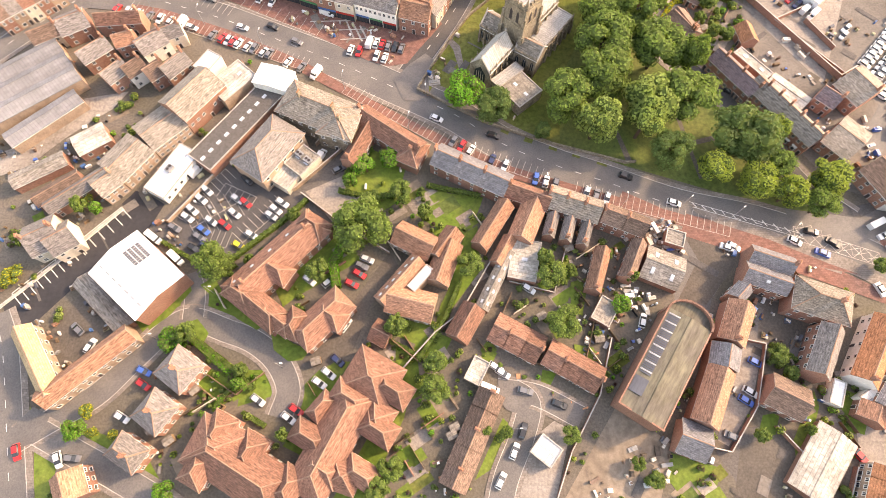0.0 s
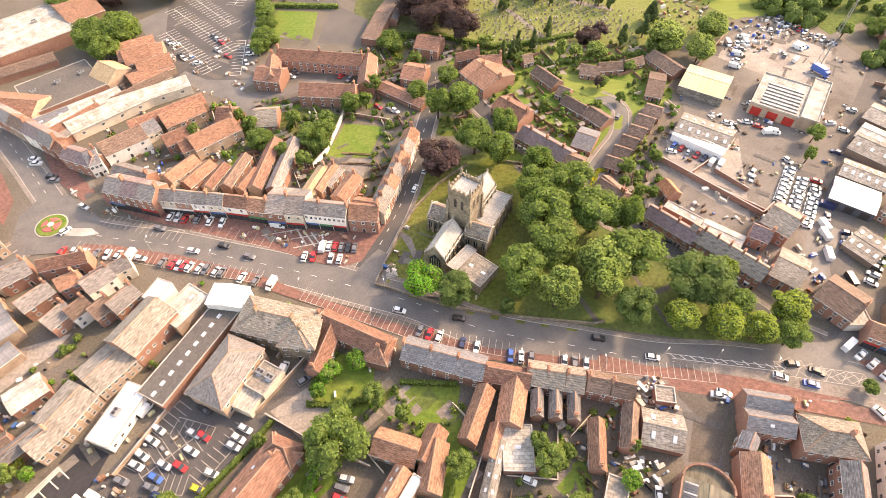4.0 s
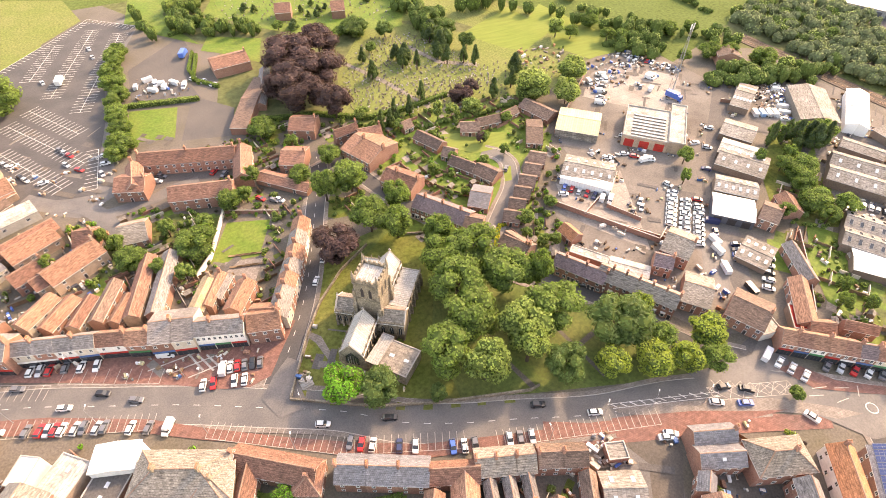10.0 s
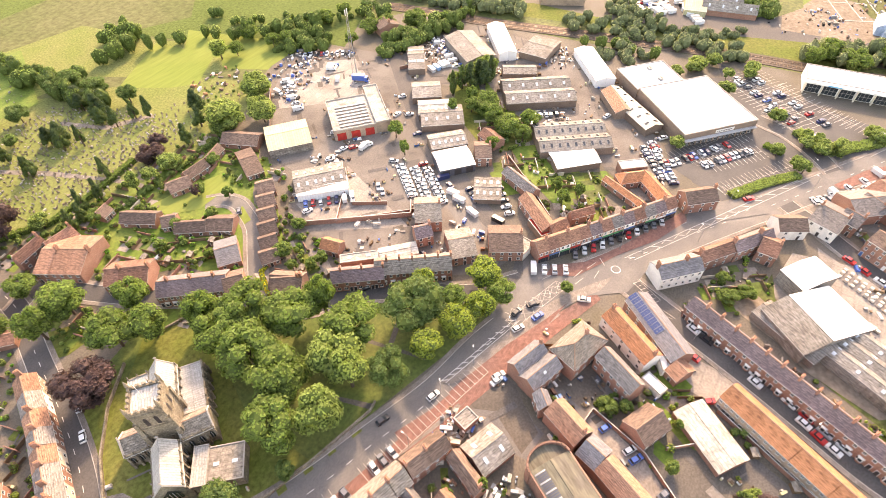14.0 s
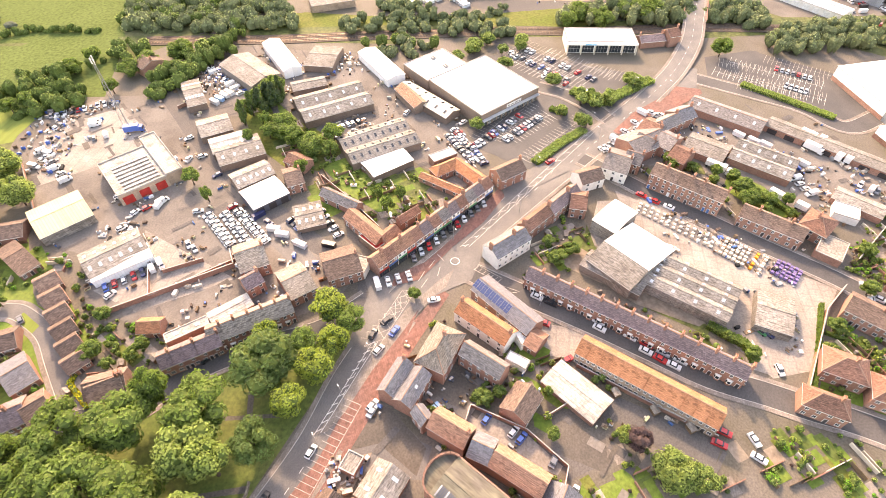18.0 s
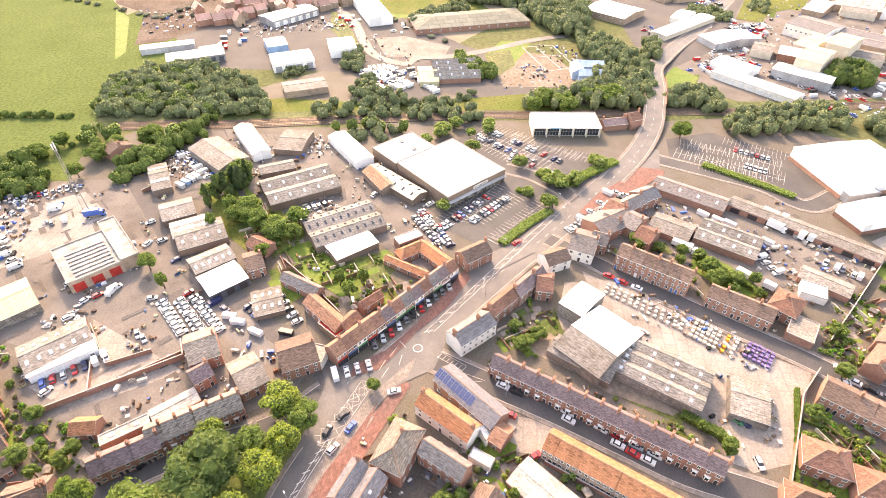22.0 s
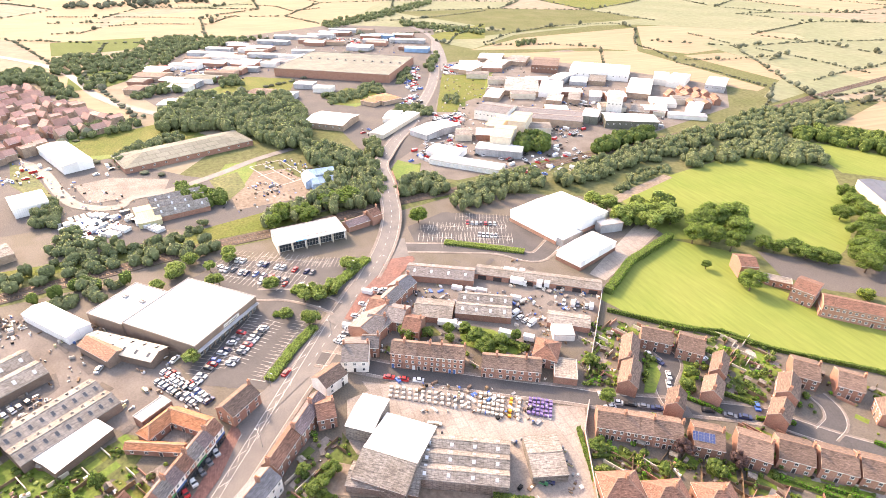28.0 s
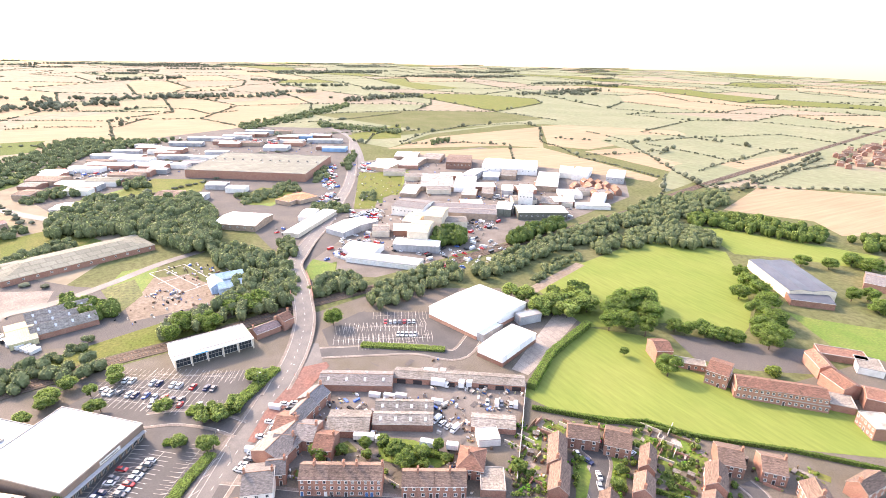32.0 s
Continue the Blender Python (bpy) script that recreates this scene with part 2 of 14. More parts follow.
mat("felt_light", (0.44, 0.405, 0.36), 0.3, 1.4, 0.22, second=(0.24, 0.215, 0.185), rnd=0.1, tiles=(3.0, 1.0, 0.14, 0.7))
mat("felt_green", (0.17, 0.172, 0.14), 0.2, 1.2, 0.08, second=(0.13, 0.132, 0.105), tiles=(9.0, 6.0, 0.12, 0.75))
mat("wood", (0.20, 0.13, 0.08), 0.3, 4.0, 0.5, rnd=0.3)
mat("trim_white", (0.78, 0.76, 0.72), 0.08, 3.0, 0.5, rough=0.5, bump=0.0)
mat("door_red", (0.48, 0.04, 0.03), 0.1, 3.0, 0.5, rough=0.5)
mat("door_blue", (0.05, 0.13, 0.30), 0.1, 3.0, 0.5, rough=0.5)
mat("door_dark", (0.05, 0.04, 0.04), 0.2, 3.0, 0.5, rough=0.5)
mat("pot", (0.50, 0.24, 0.13), 0.2, 3.0, 0.5)
# Church roof lead, its base colour raised to hold a sun glint.
mat("lead", (0.4, 0.385, 0.36), 0.3, 2.0, 0.2, rough=0.5, second=(0.3, 0.285, 0.265), tiles=(0.7, 6.0, 0.15, 0.6))
mat("metal_grey", (0.30, 0.30, 0.30), 0.15, 2.0, 0.5, rough=0.5, metal=0.3)
mat("rubber", (0.02, 0.02, 0.02), 0.2, 8.0, 1.0)
mat("bark", (0.10, 0.07, 0.05), 0.4, 3.0, 0.5)
mat("site_earth", (0.1, 0.072, 0.057), 0.3, 0.5, 0.05, second=(0.15, 0.117, 0.096), spec=0.03)
mat("rail_bed", (0.13, 0.1, 0.08), 0.3, 2.0, 0.1, spec=0.05)
mat("steel", (0.25, 0.17, 0.13), 0.2, 2.0, 0.2, metal=0.5, rough=0.45)
mat("rooflight", (0.62, 0.64, 0.66), 0.08, 2.0, 0.3, rough=0.25, bump=0.0)
mat("purple_wrap", (0.19, 0.135, 0.285), 0.3, 2.0, 0.6, island=0.4)
mat("pallet", (0.62, 0.55, 0.47), 0.3, 2.0, 0.6, island=0.35)
mat("orange_paint", (0.75, 0.33, 0.05), 0.1)
mat("flower", (0.42, 0.12, 0.105), 0.5, 6.0, 0.6)
mat("blue_wrap", (0.40, 0.53, 0.68), 0.2, 1.5, 0.3, rough=0.6)
mat("water_blue", (0.12, 0.45, 0.70), 0.1, 2.0, 0.5, rough=0.2)
mat("yellow_leaf", (0.42, 0.38, 0.02), 0.4, 2.0, 0.4, island=0.4)


def leaf_mat(name, col):
    """Foliage: lit from above, with some light let through the leaves."""
    m = mat(name, col, 0.35, 1.2, 0.25, rough=0.7, bump=0.0, rnd=0.18, island=0.42, second=tuple(c * 0.75 for c in col))
    nt = m.node_tree
    out, b = nt.nodes["Material Output"], nt.nodes["Principled BSDF"]
    tr = nt.nodes.new("ShaderNodeBsdfTranslucent")
    tr.inputs["Color"].default_value = (min(col[0] * 1.7, 1), min(col[1] * 1.95, 1), col[2] * 1.4, 1)
    mx = nt.nodes.new("ShaderNodeMixShader")
    mx.inputs["Fac"].default_value = 0.42
    nt.links.new(b.outputs["BSDF"], mx.inputs[1])
    nt.links.new(tr.outputs["BSDF"], mx.inputs[2])
    nt.links.new(mx.outputs["Shader"], out.inputs["Surface"])
    return m


leaf_mat("leaf", (0.128, 0.182, 0.044))
# Woodland foliage paled and greyed: distance haze is put into these leaf colours.
leaf_mat("wood_haze_leaf", (0.162, 0.19, 0.088))
leaf_mat("wood_haze_dark", (0.128, 0.152, 0.084))
leaf_mat("wood_haze_light", (0.235, 0.25, 0.13))
leaf_mat("leaf_light", (0.22, 0.27, 0.085))
leaf_mat("leaf_bright", (0.11, 0.28, 0.03))
leaf_mat("leaf_dark", (0.085, 0.13, 0.042))
leaf_mat("leaf_yellow", (0.215, 0.26, 0.05))
leaf_mat("leaf_copper", (0.078, 0.044, 0.044))
leaf_mat("conifer", (0.058, 0.088, 0.044))
# Cores darker than their leaves: shade inside the foliage is painted as colour.
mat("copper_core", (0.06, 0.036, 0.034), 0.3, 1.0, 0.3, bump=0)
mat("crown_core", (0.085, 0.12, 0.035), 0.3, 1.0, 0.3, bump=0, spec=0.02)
# Woodland core, lightened for haze along with its leaves.
mat("wood_haze_core", (0.125, 0.148, 0.075), 0.3, 1.0, 0.3, bump=0, spec=0.02)


def paint(name, col):
    m = bpy.data.materials.new(name)
    m.use_nodes = True
    b = m.node_tree.nodes["Principled BSDF"]
    b.inputs["Base Color"].default_value = (*col, 1)
    b.inputs["Roughness"].default_value = 0.35
    b.inputs["Coat Weight"].default_value = 0.5
    b.inputs["Coat Roughness"].default_value = 0.1
    MATS[name] = m


for _n, _c in {"white": (0.66, 0.66, 0.65), "silver": (0.45, 0.46, 0.47), "grey": (0.14, 0.14, 0.15), "black": (0.02, 0.02, 0.022), "red": (0.50, 0.025, 0.025), "blue": (0.04, 0.12, 0.40), "light_blue": (0.22, 0.40, 0.62), "navy": (0.02, 0.03, 0.09), "green": (0.03, 0.20, 0.08), "yellow": (0.68, 0.55, 0.04), "beige": (0.50, 0.42, 0.30)}.items():
    paint("car_" + _n, _c)

_g = bpy.data.materials.new("glass")
_g.use_nodes = True
_gb = _g.node_tree.nodes["Principled BSDF"]
_gb.inputs["Base Color"].default_value = (0.035, 0.04, 0.045, 1)
_gb.inputs["Roughness"].default_value = 0.06
_gb.inputs["Specular IOR Level"].default_value = 0.7
MATS["glass"] = _g
_pv = bpy.data.materials.new("solar")
_pv.use_nodes = True
_pb = _pv.node_tree.nodes["Principled BSDF"]
_pb.inputs["Base Color"].default_value = (0.05, 0.07, 0.16, 1)
_pb.inputs["Roughness"].default_value = 0.12
MATS["solar"] = _pv


# ---------- mesh building ----------
class Build:
    """Collects boxes, prisms and slabs into one mesh, with a material slot for each name."""

    def __init__(self):
        self.v, self.f, self.m, self.names = [], [], [], []

    def slot(self, name):
        if name not in self.names:
            self.names.append(name)
        return self.names.index(name)

    def poly(self, verts, faces, name):
        n, s = len(self.v), self.slot(name)
        self.v += [tuple(p) for p in verts]
        for f in faces:
            self.f.append(tuple(n + i for i in f))
            self.m.append(s)

    def box(self, x0, y0, z0, x1, y1, z1, name):
        p = [(x0, y0, z0), (x1, y0, z0), (x1, y1, z0), (x0, y1, z0), (x0, y0, z1), (x1, y0, z1), (x1, y1, z1), (x0, y1, z1)]
        self.poly(p, [(3, 2, 1, 0), (4, 5, 6, 7), (0, 1, 5, 4), (1, 2, 6, 5), (2, 3, 7, 6), (3, 0, 4, 7)], name)

    def rbox(self, cx, cy, lx, ly, z0, z1, ang, name):
        c, s = math.cos(ang), math.sin(ang)
        q = [(cx + c * a - s * b, cy + s * a + c * b) for a, b in ((-lx / 2, -ly / 2), (lx / 2, -ly / 2), (lx / 2, ly / 2), (-lx / 2, ly / 2))]
        self.prism(q, z0, z1, name)

    def prism(self, q, z0, z1, name):
        n = len(q)
        p = [(x, y, z0) for x, y in q] + [(x, y, z1) for x, y in q]
        self.poly(p, [tuple(range(n - 1, -1, -1)), tuple(range(n, 2 * n))] + [(i, (i + 1) % n, n + (i + 1) % n, n + i) for i in range(n)], name)

    def cyl(self, x, y, z0, z1, r0, r1, name, n=8):
        p = [(x + r0 * math.cos(i * 2 * math.pi / n), y + r0 * math.sin(i * 2 * math.pi / n), z0) for i in range(n)]
        p += [(x + r1 * math.cos(i * 2 * math.pi / n), y + r1 * math.sin(i * 2 * math.pi / n), z1) for i in range(n)]
        self.poly(p, [tuple(range(n - 1, -1, -1)), tuple(range(n, 2 * n))] + [(i, (i + 1) % n, n + (i + 1) % n, n + i) for i in range(n)], name)

    def slab(self, quad, t, name):
        """A sloping slab: four (or three) corners of its top, and its thickness downwards."""
        n = len(quad)
        p = list(quad) + [(x, y, z - t) for x, y, z in quad]
        self.poly(p, [tuple(range(n)), tuple(range(2 * n - 1, n - 1, -1))] + [(i, n + i, n + (i + 1) % n, (i + 1) % n) for i in range(n)], name)

    def mesh(self, name="part"):
        me = bpy.data.meshes.new(name)
        me.from_pydata(self.v, [], self.f)
        for n in self.names:
            me.materials.append(MATS[n])
        me.polygons.foreach_set("material_index", self.m)
        me.update()
        return me


def part(name, build, parent=None, label="", at=None):
    """Links a Build, or a ready mesh, as one mesh object under a thing."""
    ob = new(name, build.mesh(name) if isinstance(build, Build) else build)
    if parent is not None:
        ob.parent = parent
    if at is not None:
        ob.matrix_basis = at
    if label:
        ob["label"] = label
    return ob


def root(name, x, y, z, rot, label, category, group="", kind=""):
    ob = new(name)
    ob.matrix_basis = pose(x, y, z, 0, 0, rot)
    ob.empty_display_size = 0.5
    ob["turn"], ob["px"], ob["py"] = rot, x, y
    return tagged(ob, label, category, group, kind)


CACHE = {}


def cached(key, make):
    if key not in CACHE:
        CACHE[key] = make()
    return CACHE[key]


# ---------- ground, roads ----------
def area_sign(pts):
    return sum(a[0] * b[1] - b[0] * a[1] for a, b in zip(pts, pts[1:] + pts[:1]))


PATCH_NO = [0]
HARD, LINES, LEVELS = [], [], []


def patch(name, m, z, *pts, label="", skirt=0.0, keep=False):
    """A flat piece of ground with the given outline; a skirt makes it a raised slab."""
    pts = [tuple(p) for p in pts]
    PATCH_NO[0] += 1
    z += 0.0015 * (PATCH_NO[0] % 30)
    xs, ys = [p[0] for p in pts], [p[1] for p in pts]
    box = (min(xs), max(xs), min(ys), max(ys))
    while any(abs(z - k) < 0.0011 and box[0] < q[1] and q[0] < box[1] and box[2] < q[3] and q[2] < box[3] for k, q in LEVELS):
        z += 0.0012
    LEVELS.append((z, box))
    if area_sign(pts) < 0:
        pts.reverse()
    if m.startswith(("asphalt", "concrete", "yard", "red_pav", "paving", "soil")) or keep:
        HARD.append(pts)
    b = Build()
    if skirt:
        b.prism(pts, z - skirt, z, m)
    else:
        b.poly([(x, y, z) for x, y in pts], [tuple(range(len(pts)))], m)
    return tagged(part(name, b), label, "", "", "structure")


def smooth(pts, n=6):
    """A Catmull-Rom curve through points of the plan."""
    if len(pts) < 3:
        return [Vector((*p, 0)) for p in pts]
    q = [Vector((*p, 0)) for p in pts]
    q = [2 * q[0] - q[1]] + q + [2 * q[-1] - q[-2]]
    out = []
    for a, b, c, d in zip(q, q[1:], q[2:], q[3:]):
        for i in range(n):
            t = i / n
            out.append(0.5 * ((2 * b) + (c - a) * t + (2 * a - 5 * b + 4 * c - d) * t * t + (3 * b - a - 3 * c + d) * t ** 3))
    return out + [q[-2]]


def offset(line, d):
    out = []
    for i, p in enumerate(line):
        a, b = line[max(i - 1, 0)], line[min(i + 1, len(line) - 1)]
        t = (b - a).normalized()
        out.append(p + Vector((-t.y, t.x, 0)) * d)
    return out


def ribbon(b, left, right, z, name, down=0.0):
    """A strip between two edges, following their heights; down gives it sides."""
    for i in range(len(left) - 1):
        q = [left[i], right[i], right[i + 1], left[i + 1]]
        if area_sign([(p.x, p.y) for p in q]) < 0:
            q.reverse()
        z += (0.003, 0.003, -0.006)[i % 3]
        if down:
            p = [(v.x, v.y, v.z + z - down) for v in q] + [(v.x, v.y, v.z + z) for v in q]
            b.poly(p, [(3, 2, 1, 0), (4, 5, 6, 7), (0, 1, 5, 4), (1, 2, 6, 5), (2, 3, 7, 6), (3, 0, 4, 7)], name)
        else:
            b.poly([(v.x, v.y, v.z + z) for v in q], [(0, 1, 2, 3)], name)


ROAD_NO = [0]


def road(name, width, *pts, m="asphalt", z=0.05, kerbs=1.6, dash=True, label="worn grey asphalt road with pale kerbs", heights=None):
    """A road along a curve, with raised kerbs and footways; with heights it climbs on an embankment."""
    line = smooth(list(pts))
    ROAD_NO[0] += 1
    z += 0.004 * ROAD_NO[0]
    if heights:
        hs = smooth([(h, 0) for h in heights])
        for p, h in zip(line, hs):
            p.z = max(h.x, 0.0)
    LINES.append((line, width / 2 + kerbs))
    b = Build()
    ribbon(b, offset(line, width / 2), offset(line, -width / 2), z, m)
    ob = tagged(part(name, b), label, "", "", "structure")
    if kerbs:
        for s in (1, -1):
            k = Build()
            ribbon(k, offset(line, s * width / 2), offset(line, s * (width / 2 + 0.2)), 0.15 + 0.0035 * (ROAD_NO[0] % 9), "kerb", 0.15)
            ribbon(k, offset(line, s * (width / 2 + 0.2)), offset(line, s * (width / 2 + kerbs)), 0.14 + 0.0035 * (ROAD_NO[0] % 9), "paving", 0.14)
            tagged(part("pavement", k), "narrow paved footway with a raised stone kerb", "", "", "structure")
    if dash:
        d = Build()
        dashes(d, line, 0.0, z + 0.012, 2.0, 4.0, 0.18)
        tagged(part("road_marking", d), "worn white dashed centre line", "", "", "structure")
    return line


def dashes(b, line, off, z, on, gap, w):
    run, state, left = offset(line, off) if off else line, True, on
    for p, q in zip(run, run[1:]):
        d, done = (q - p), 0.0
        length = d.length
        if length < 1e-6:
            continue
        u = d / length
        nrm = Vector((-u.y, u.x, 0)) * w / 2
        while done < length - 1e-6:
            step = min(left, length - done)
            if state:
                a, c = p + u * done, p + u * (done + step)
                b.poly([(a.x - nrm.x, a.y - nrm.y, a.z + z), (c.x - nrm.x, c.y - nrm.y, c.z + z), (c.x + nrm.x, c.y + nrm.y, c.z + z), (a.x + nrm.x, a.y + nrm.y, a.z + z)], [(0, 1, 2, 3)], "paint_white")
            done += step
            left -= step
            if left < 1e-6:
                state = not state
                left = on if state else gap


def stripe(b, p, q, w, z, name="paint_white"):
    p, q = Vector((*p, 0)), Vector((*q, 0))
    u = (q - p).normalized()
    n = Vector((-u.y, u.x, 0)) * w / 2
    c = [p - n, q - n, q + n, p + n]
    b.poly([(a.x, a.y, z) for a in c], [(0, 1, 2, 3)], name)


def bays(p, q, n, depth, side=1, both=False, m="paint_worn", z=0.23, w=0.15, label="white painted parking bay lines"):
    """Parking bay lines along p to q, n bays, running off to the left (side 1) or right."""
    b = Build()
    p, q = Vector((*p, 0)), Vector((*q, 0))
    u = (q - p).normalized()
    nr = Vector((-u.y, u.x, 0)) * side * depth
    for i in range(n + 1):
        a = p.lerp(q, i / n)
        c = a + nr
        if both:
            a = a - nr
        stripe(b, a.xy, c.xy, w, z, m)
    stripe(b, p.xy, q.xy, w, z, m)
    return tagged(part("parking_bay_lines", b), label, "", "", "structure")


# ---------- windows, doors, chimneys ----------
def window_mesh(w, h, fr="trim_white", bars=1):
    """A window in one piece: frame, recessed panes between the bars, and a sill lip."""
    def make():
        b = Build()
        t, x, z = 0.11, w / 2, h / 2
        xs = [-x + t]
        for i in range(bars):
            c = -x + w * (i + 1) / (bars + 1)
            xs += [c - 0.04, c + 0.04]
        xs.append(x - t)
        p = [(-x, 0.05, -z), (x, 0.05, -z), (x, 0.05, z), (-x, 0.05, z), (-x - 0.05, -0.1, -z - 0.04), (x + 0.05, -0.1, -z - 0.04), (x, -0.07, z), (-x, -0.07, z)]
        n = len(xs)
        p += [(u, -0.02, -z + t) for u in xs] + [(u, -0.02, z - t) for u in xs]
        lo, hi = list(range(8, 8 + n)), list(range(8 + n, 8 + 2 * n))
        f = [(0, 1, 5, 4), (1, 2, 6, 5), (2, 3, 7, 6), (3, 0, 4, 7), (4, 5, *lo[::-1]), (5, 6, hi[-1], lo[-1]), (6, 7, *hi), (7, 4, lo[0], hi[0])]
        f += [(lo[i], lo[i + 1], hi[i + 1], hi[i]) for i in range(1, n - 1, 2)]
        s, k = b.slot(fr), b.slot("glass")
        b.v, b.f, b.m = p, f, [s] * len(f)
        for i in range(0, n - 1, 2):
            b.f.append((lo[i], lo[i + 1], hi[i + 1], hi[i]))
            b.m.append(k)
        return b.mesh("window")
    return cached(("win", round(w, 1), round(h, 1), fr, bars), make)


def door_mesh(w, h, m):
    def make():
        b = Build()
        b.box(-w / 2, -0.03, 0, w / 2, 0.04, h, m)
        for x0, x1 in ((-w / 2 - 0.09, -w / 2), (w / 2, w / 2 + 0.09)):
            b.box(x0, -0.07, 0, x1, 0.05, h + 0.09, "trim_white")
        b.box(-w / 2, -0.07, h, w / 2, 0.05, h + 0.09, "trim_white")
        return b.mesh("door")
    return cached(("door", round(w, 1), round(h, 1), m), make)


def chimney_mesh(wall, pots=2, h=1.9, bare=False):
    def make():
        b = Build()
        w = 0.45 + 0.3 * pots
        q = [(0.0, -1.2), (0.0, h - 0.25), (0.09, h - 0.2), (0.09, h)]
        p = []
        for g, z in q:
            p += [(-w / 2 - g, -0.34 - g, z), (w / 2 + g, -0.34 - g, z), (w / 2 + g, 0.34 + g, z), (-w / 2 - g, 0.34 + g, z)]
        f = [(3, 2, 1, 0), (12, 13, 14, 15)]
        for k in range(3):
            f += [(4 * k + i, 4 * k + (i + 1) % 4, 4 * k + 4 + (i + 1) % 4, 4 * k + 4 + i) for i in range(4)]
        b.poly(p, f, wall)
        if not bare:
            for i in range(pots):
                b.cyl((i - (pots - 1) / 2) * 0.42, 0, h, h + 0.55, 0.15, 0.11, "pot", 7)
        return b.mesh("chimney")
    return cached(("chim", wall, pots, h, bare), make)


def pot_mesh():
    def make():
        b = Build()
        b.cyl(0, 0, 0, 0.6, 0.16, 0.11, "pot", 8)
        return b.mesh("chimney_pot")
    return cached("pot", make)


def chimney(h, wall, pots, at):
    """A brick stack on a roof; near ones carry their pots as pieces of their own."""
    near = math.hypot(h["px"] - EYE[0], h["py"] - EYE[1]) < 85
    c = part("chimney", chimney_mesh(wall, pots, bare=near), h, at=at)
    if near:
        for i in range(pots):
            part("chimney_pot", pot_mesh(), c, "clay chimney pot", at=pose((i - (pots - 1) / 2) * 0.42, 0, 1.9))


def roof_light_mesh(w, l, m="rooflight"):
    def make():
        b = Build()
        b.box(-l / 2, -w / 2, -0.05, l / 2, w / 2, 0.09, "metal_grey")
        b.box(-l / 2 + 0.08, -w / 2 + 0.08, 0.09, l / 2 - 0.08, w / 2 - 0.08, 0.12, m)
        return b.mesh("rooflight")
    return cached(("rl", round(w, 1), round(l, 1), m), make)


# ---------- buildings ----------
def rib(b, p, q, name, w=0.17, up=0.13):
    """A line of ridge tiles from p to q."""
    p, q = Vector(p), Vector(q)
    d = q - p
    n = Vector((-d.y, d.x, 0)).normalized() * w
    z = Vector((0, 0, up))
    b.poly([p - n, p + z, p + n, q - n, q + z, q + n], [(0, 3, 4, 1), (1, 4, 5, 2)], name)


def gable_shell(L, W, e, r, wall, roof, hip, over=0.35, t=0.2, split=0.0, roof2=None):
    """Wall and roof meshes of a rectangular house: its ridge along x, each in one piece."""
    w = Build()
    hl, hw = L / 2, W / 2
    if hip:
        w.box(-hl, -hw, 0, hl, hw, e, wall)
    else:
        prof = [(-hw, 0), (hw, 0), (hw, e), (split, r), (-hw, e)]
        p = [(-hl, y, z) for y, z in prof] + [(hl, y, z) for y, z in prof]
        w.poly(p, [(0, 4, 3, 2, 1), (5, 6, 7, 8, 9)] + [(i, (i + 1) % 5, 5 + (i + 1) % 5, 5 + i) for i in range(5)], wall)
    rb = Build()
    tiled = roof.startswith(("tile", "slate", "stone"))
    k = (r - e) / hw
    oz = e - k * over + t
    oy, ox = hw + over, hl + (over if hip else 0.12)
    edge = "trim_white" if L < 26 else "metal_grey"
    if hip:
        rx = max(hl - hw, 0.05) if hip is True else max(hl - hw * hip, 0.05)
        lo = [(-ox, -oy), (ox, -oy), (ox, oy), (-ox, oy)]
        p = [(x, y, oz) for x, y in lo] + [(-rx, 0, r + t), (rx, 0, r + t)] + [(x, y, oz - t) for x, y in lo]
        rb.poly(p, [(0, 1, 5, 4), (1, 2, 5), (2, 3, 4, 5), (3, 0, 4), (9, 8, 7, 6), (0, 6, 7, 1), (1, 7, 8, 2), (2, 8, 9, 3), (3, 9, 6, 0)], roof)
        s = rb.slot(edge)
        for i in range(5, 9):
            rb.m[i] = s
        if tiled:
            for i, j in ((0, 4), (3, 4), (1, 5), (2, 5), (4, 5)):
                rib(rb, p[i], p[j], "ridge")
    else:
        q = [(-oy, oz), (split - 0.16, r + t - 0.1), (split - 0.12, r + t + 0.05), (split + 0.12, r + t + 0.05), (split + 0.16, r + t - 0.1), (oy, oz), (oy, oz - t), (split, r - 0.02), (-oy, oz - t)]
        n = len(q)
        p = [(-ox, y, z) for y, z in q] + [(ox, y, z) for y, z in q]
        f = [tuple(range(n)), tuple(range(2 * n - 1, n - 1, -1))] + [(i, n + i, n + (i + 1) % n, (i + 1) % n) for i in range(n)]
        rb.poly(p, f, roof)
        s = rb.slot(edge)
        rb.m[2 + 5] = s
        rb.m[2 + 8] = s
        if tiled:
            rb.m[0] = rb.m[1] = rb.slot("verge")
            rb.m[3] = rb.m[4] = rb.m[5] = rb.slot("ridge")
        if roof2:
            rb.m[2 + 4] = rb.slot(roof2)
    return w, rb


EYE = (20.0, 12.0)


def faces(o, m):
    """Whether a side of a house looks towards the open middle of the town rather than away from it."""
    a = math.radians(o["turn"])
    c, s = math.cos(a), math.sin(a)
    n = m.to_3x3() @ Vector((0, -1, 0))
    nx, ny = c * n.x - s * n.y, s * n.x + c * n.y
    d = Vector((EYE[0] - o["px"], EYE[1] - o["py"]))
    if d.length < 28:
        return True
    return (d.x * nx + d.y * ny) / d.length > 0.06


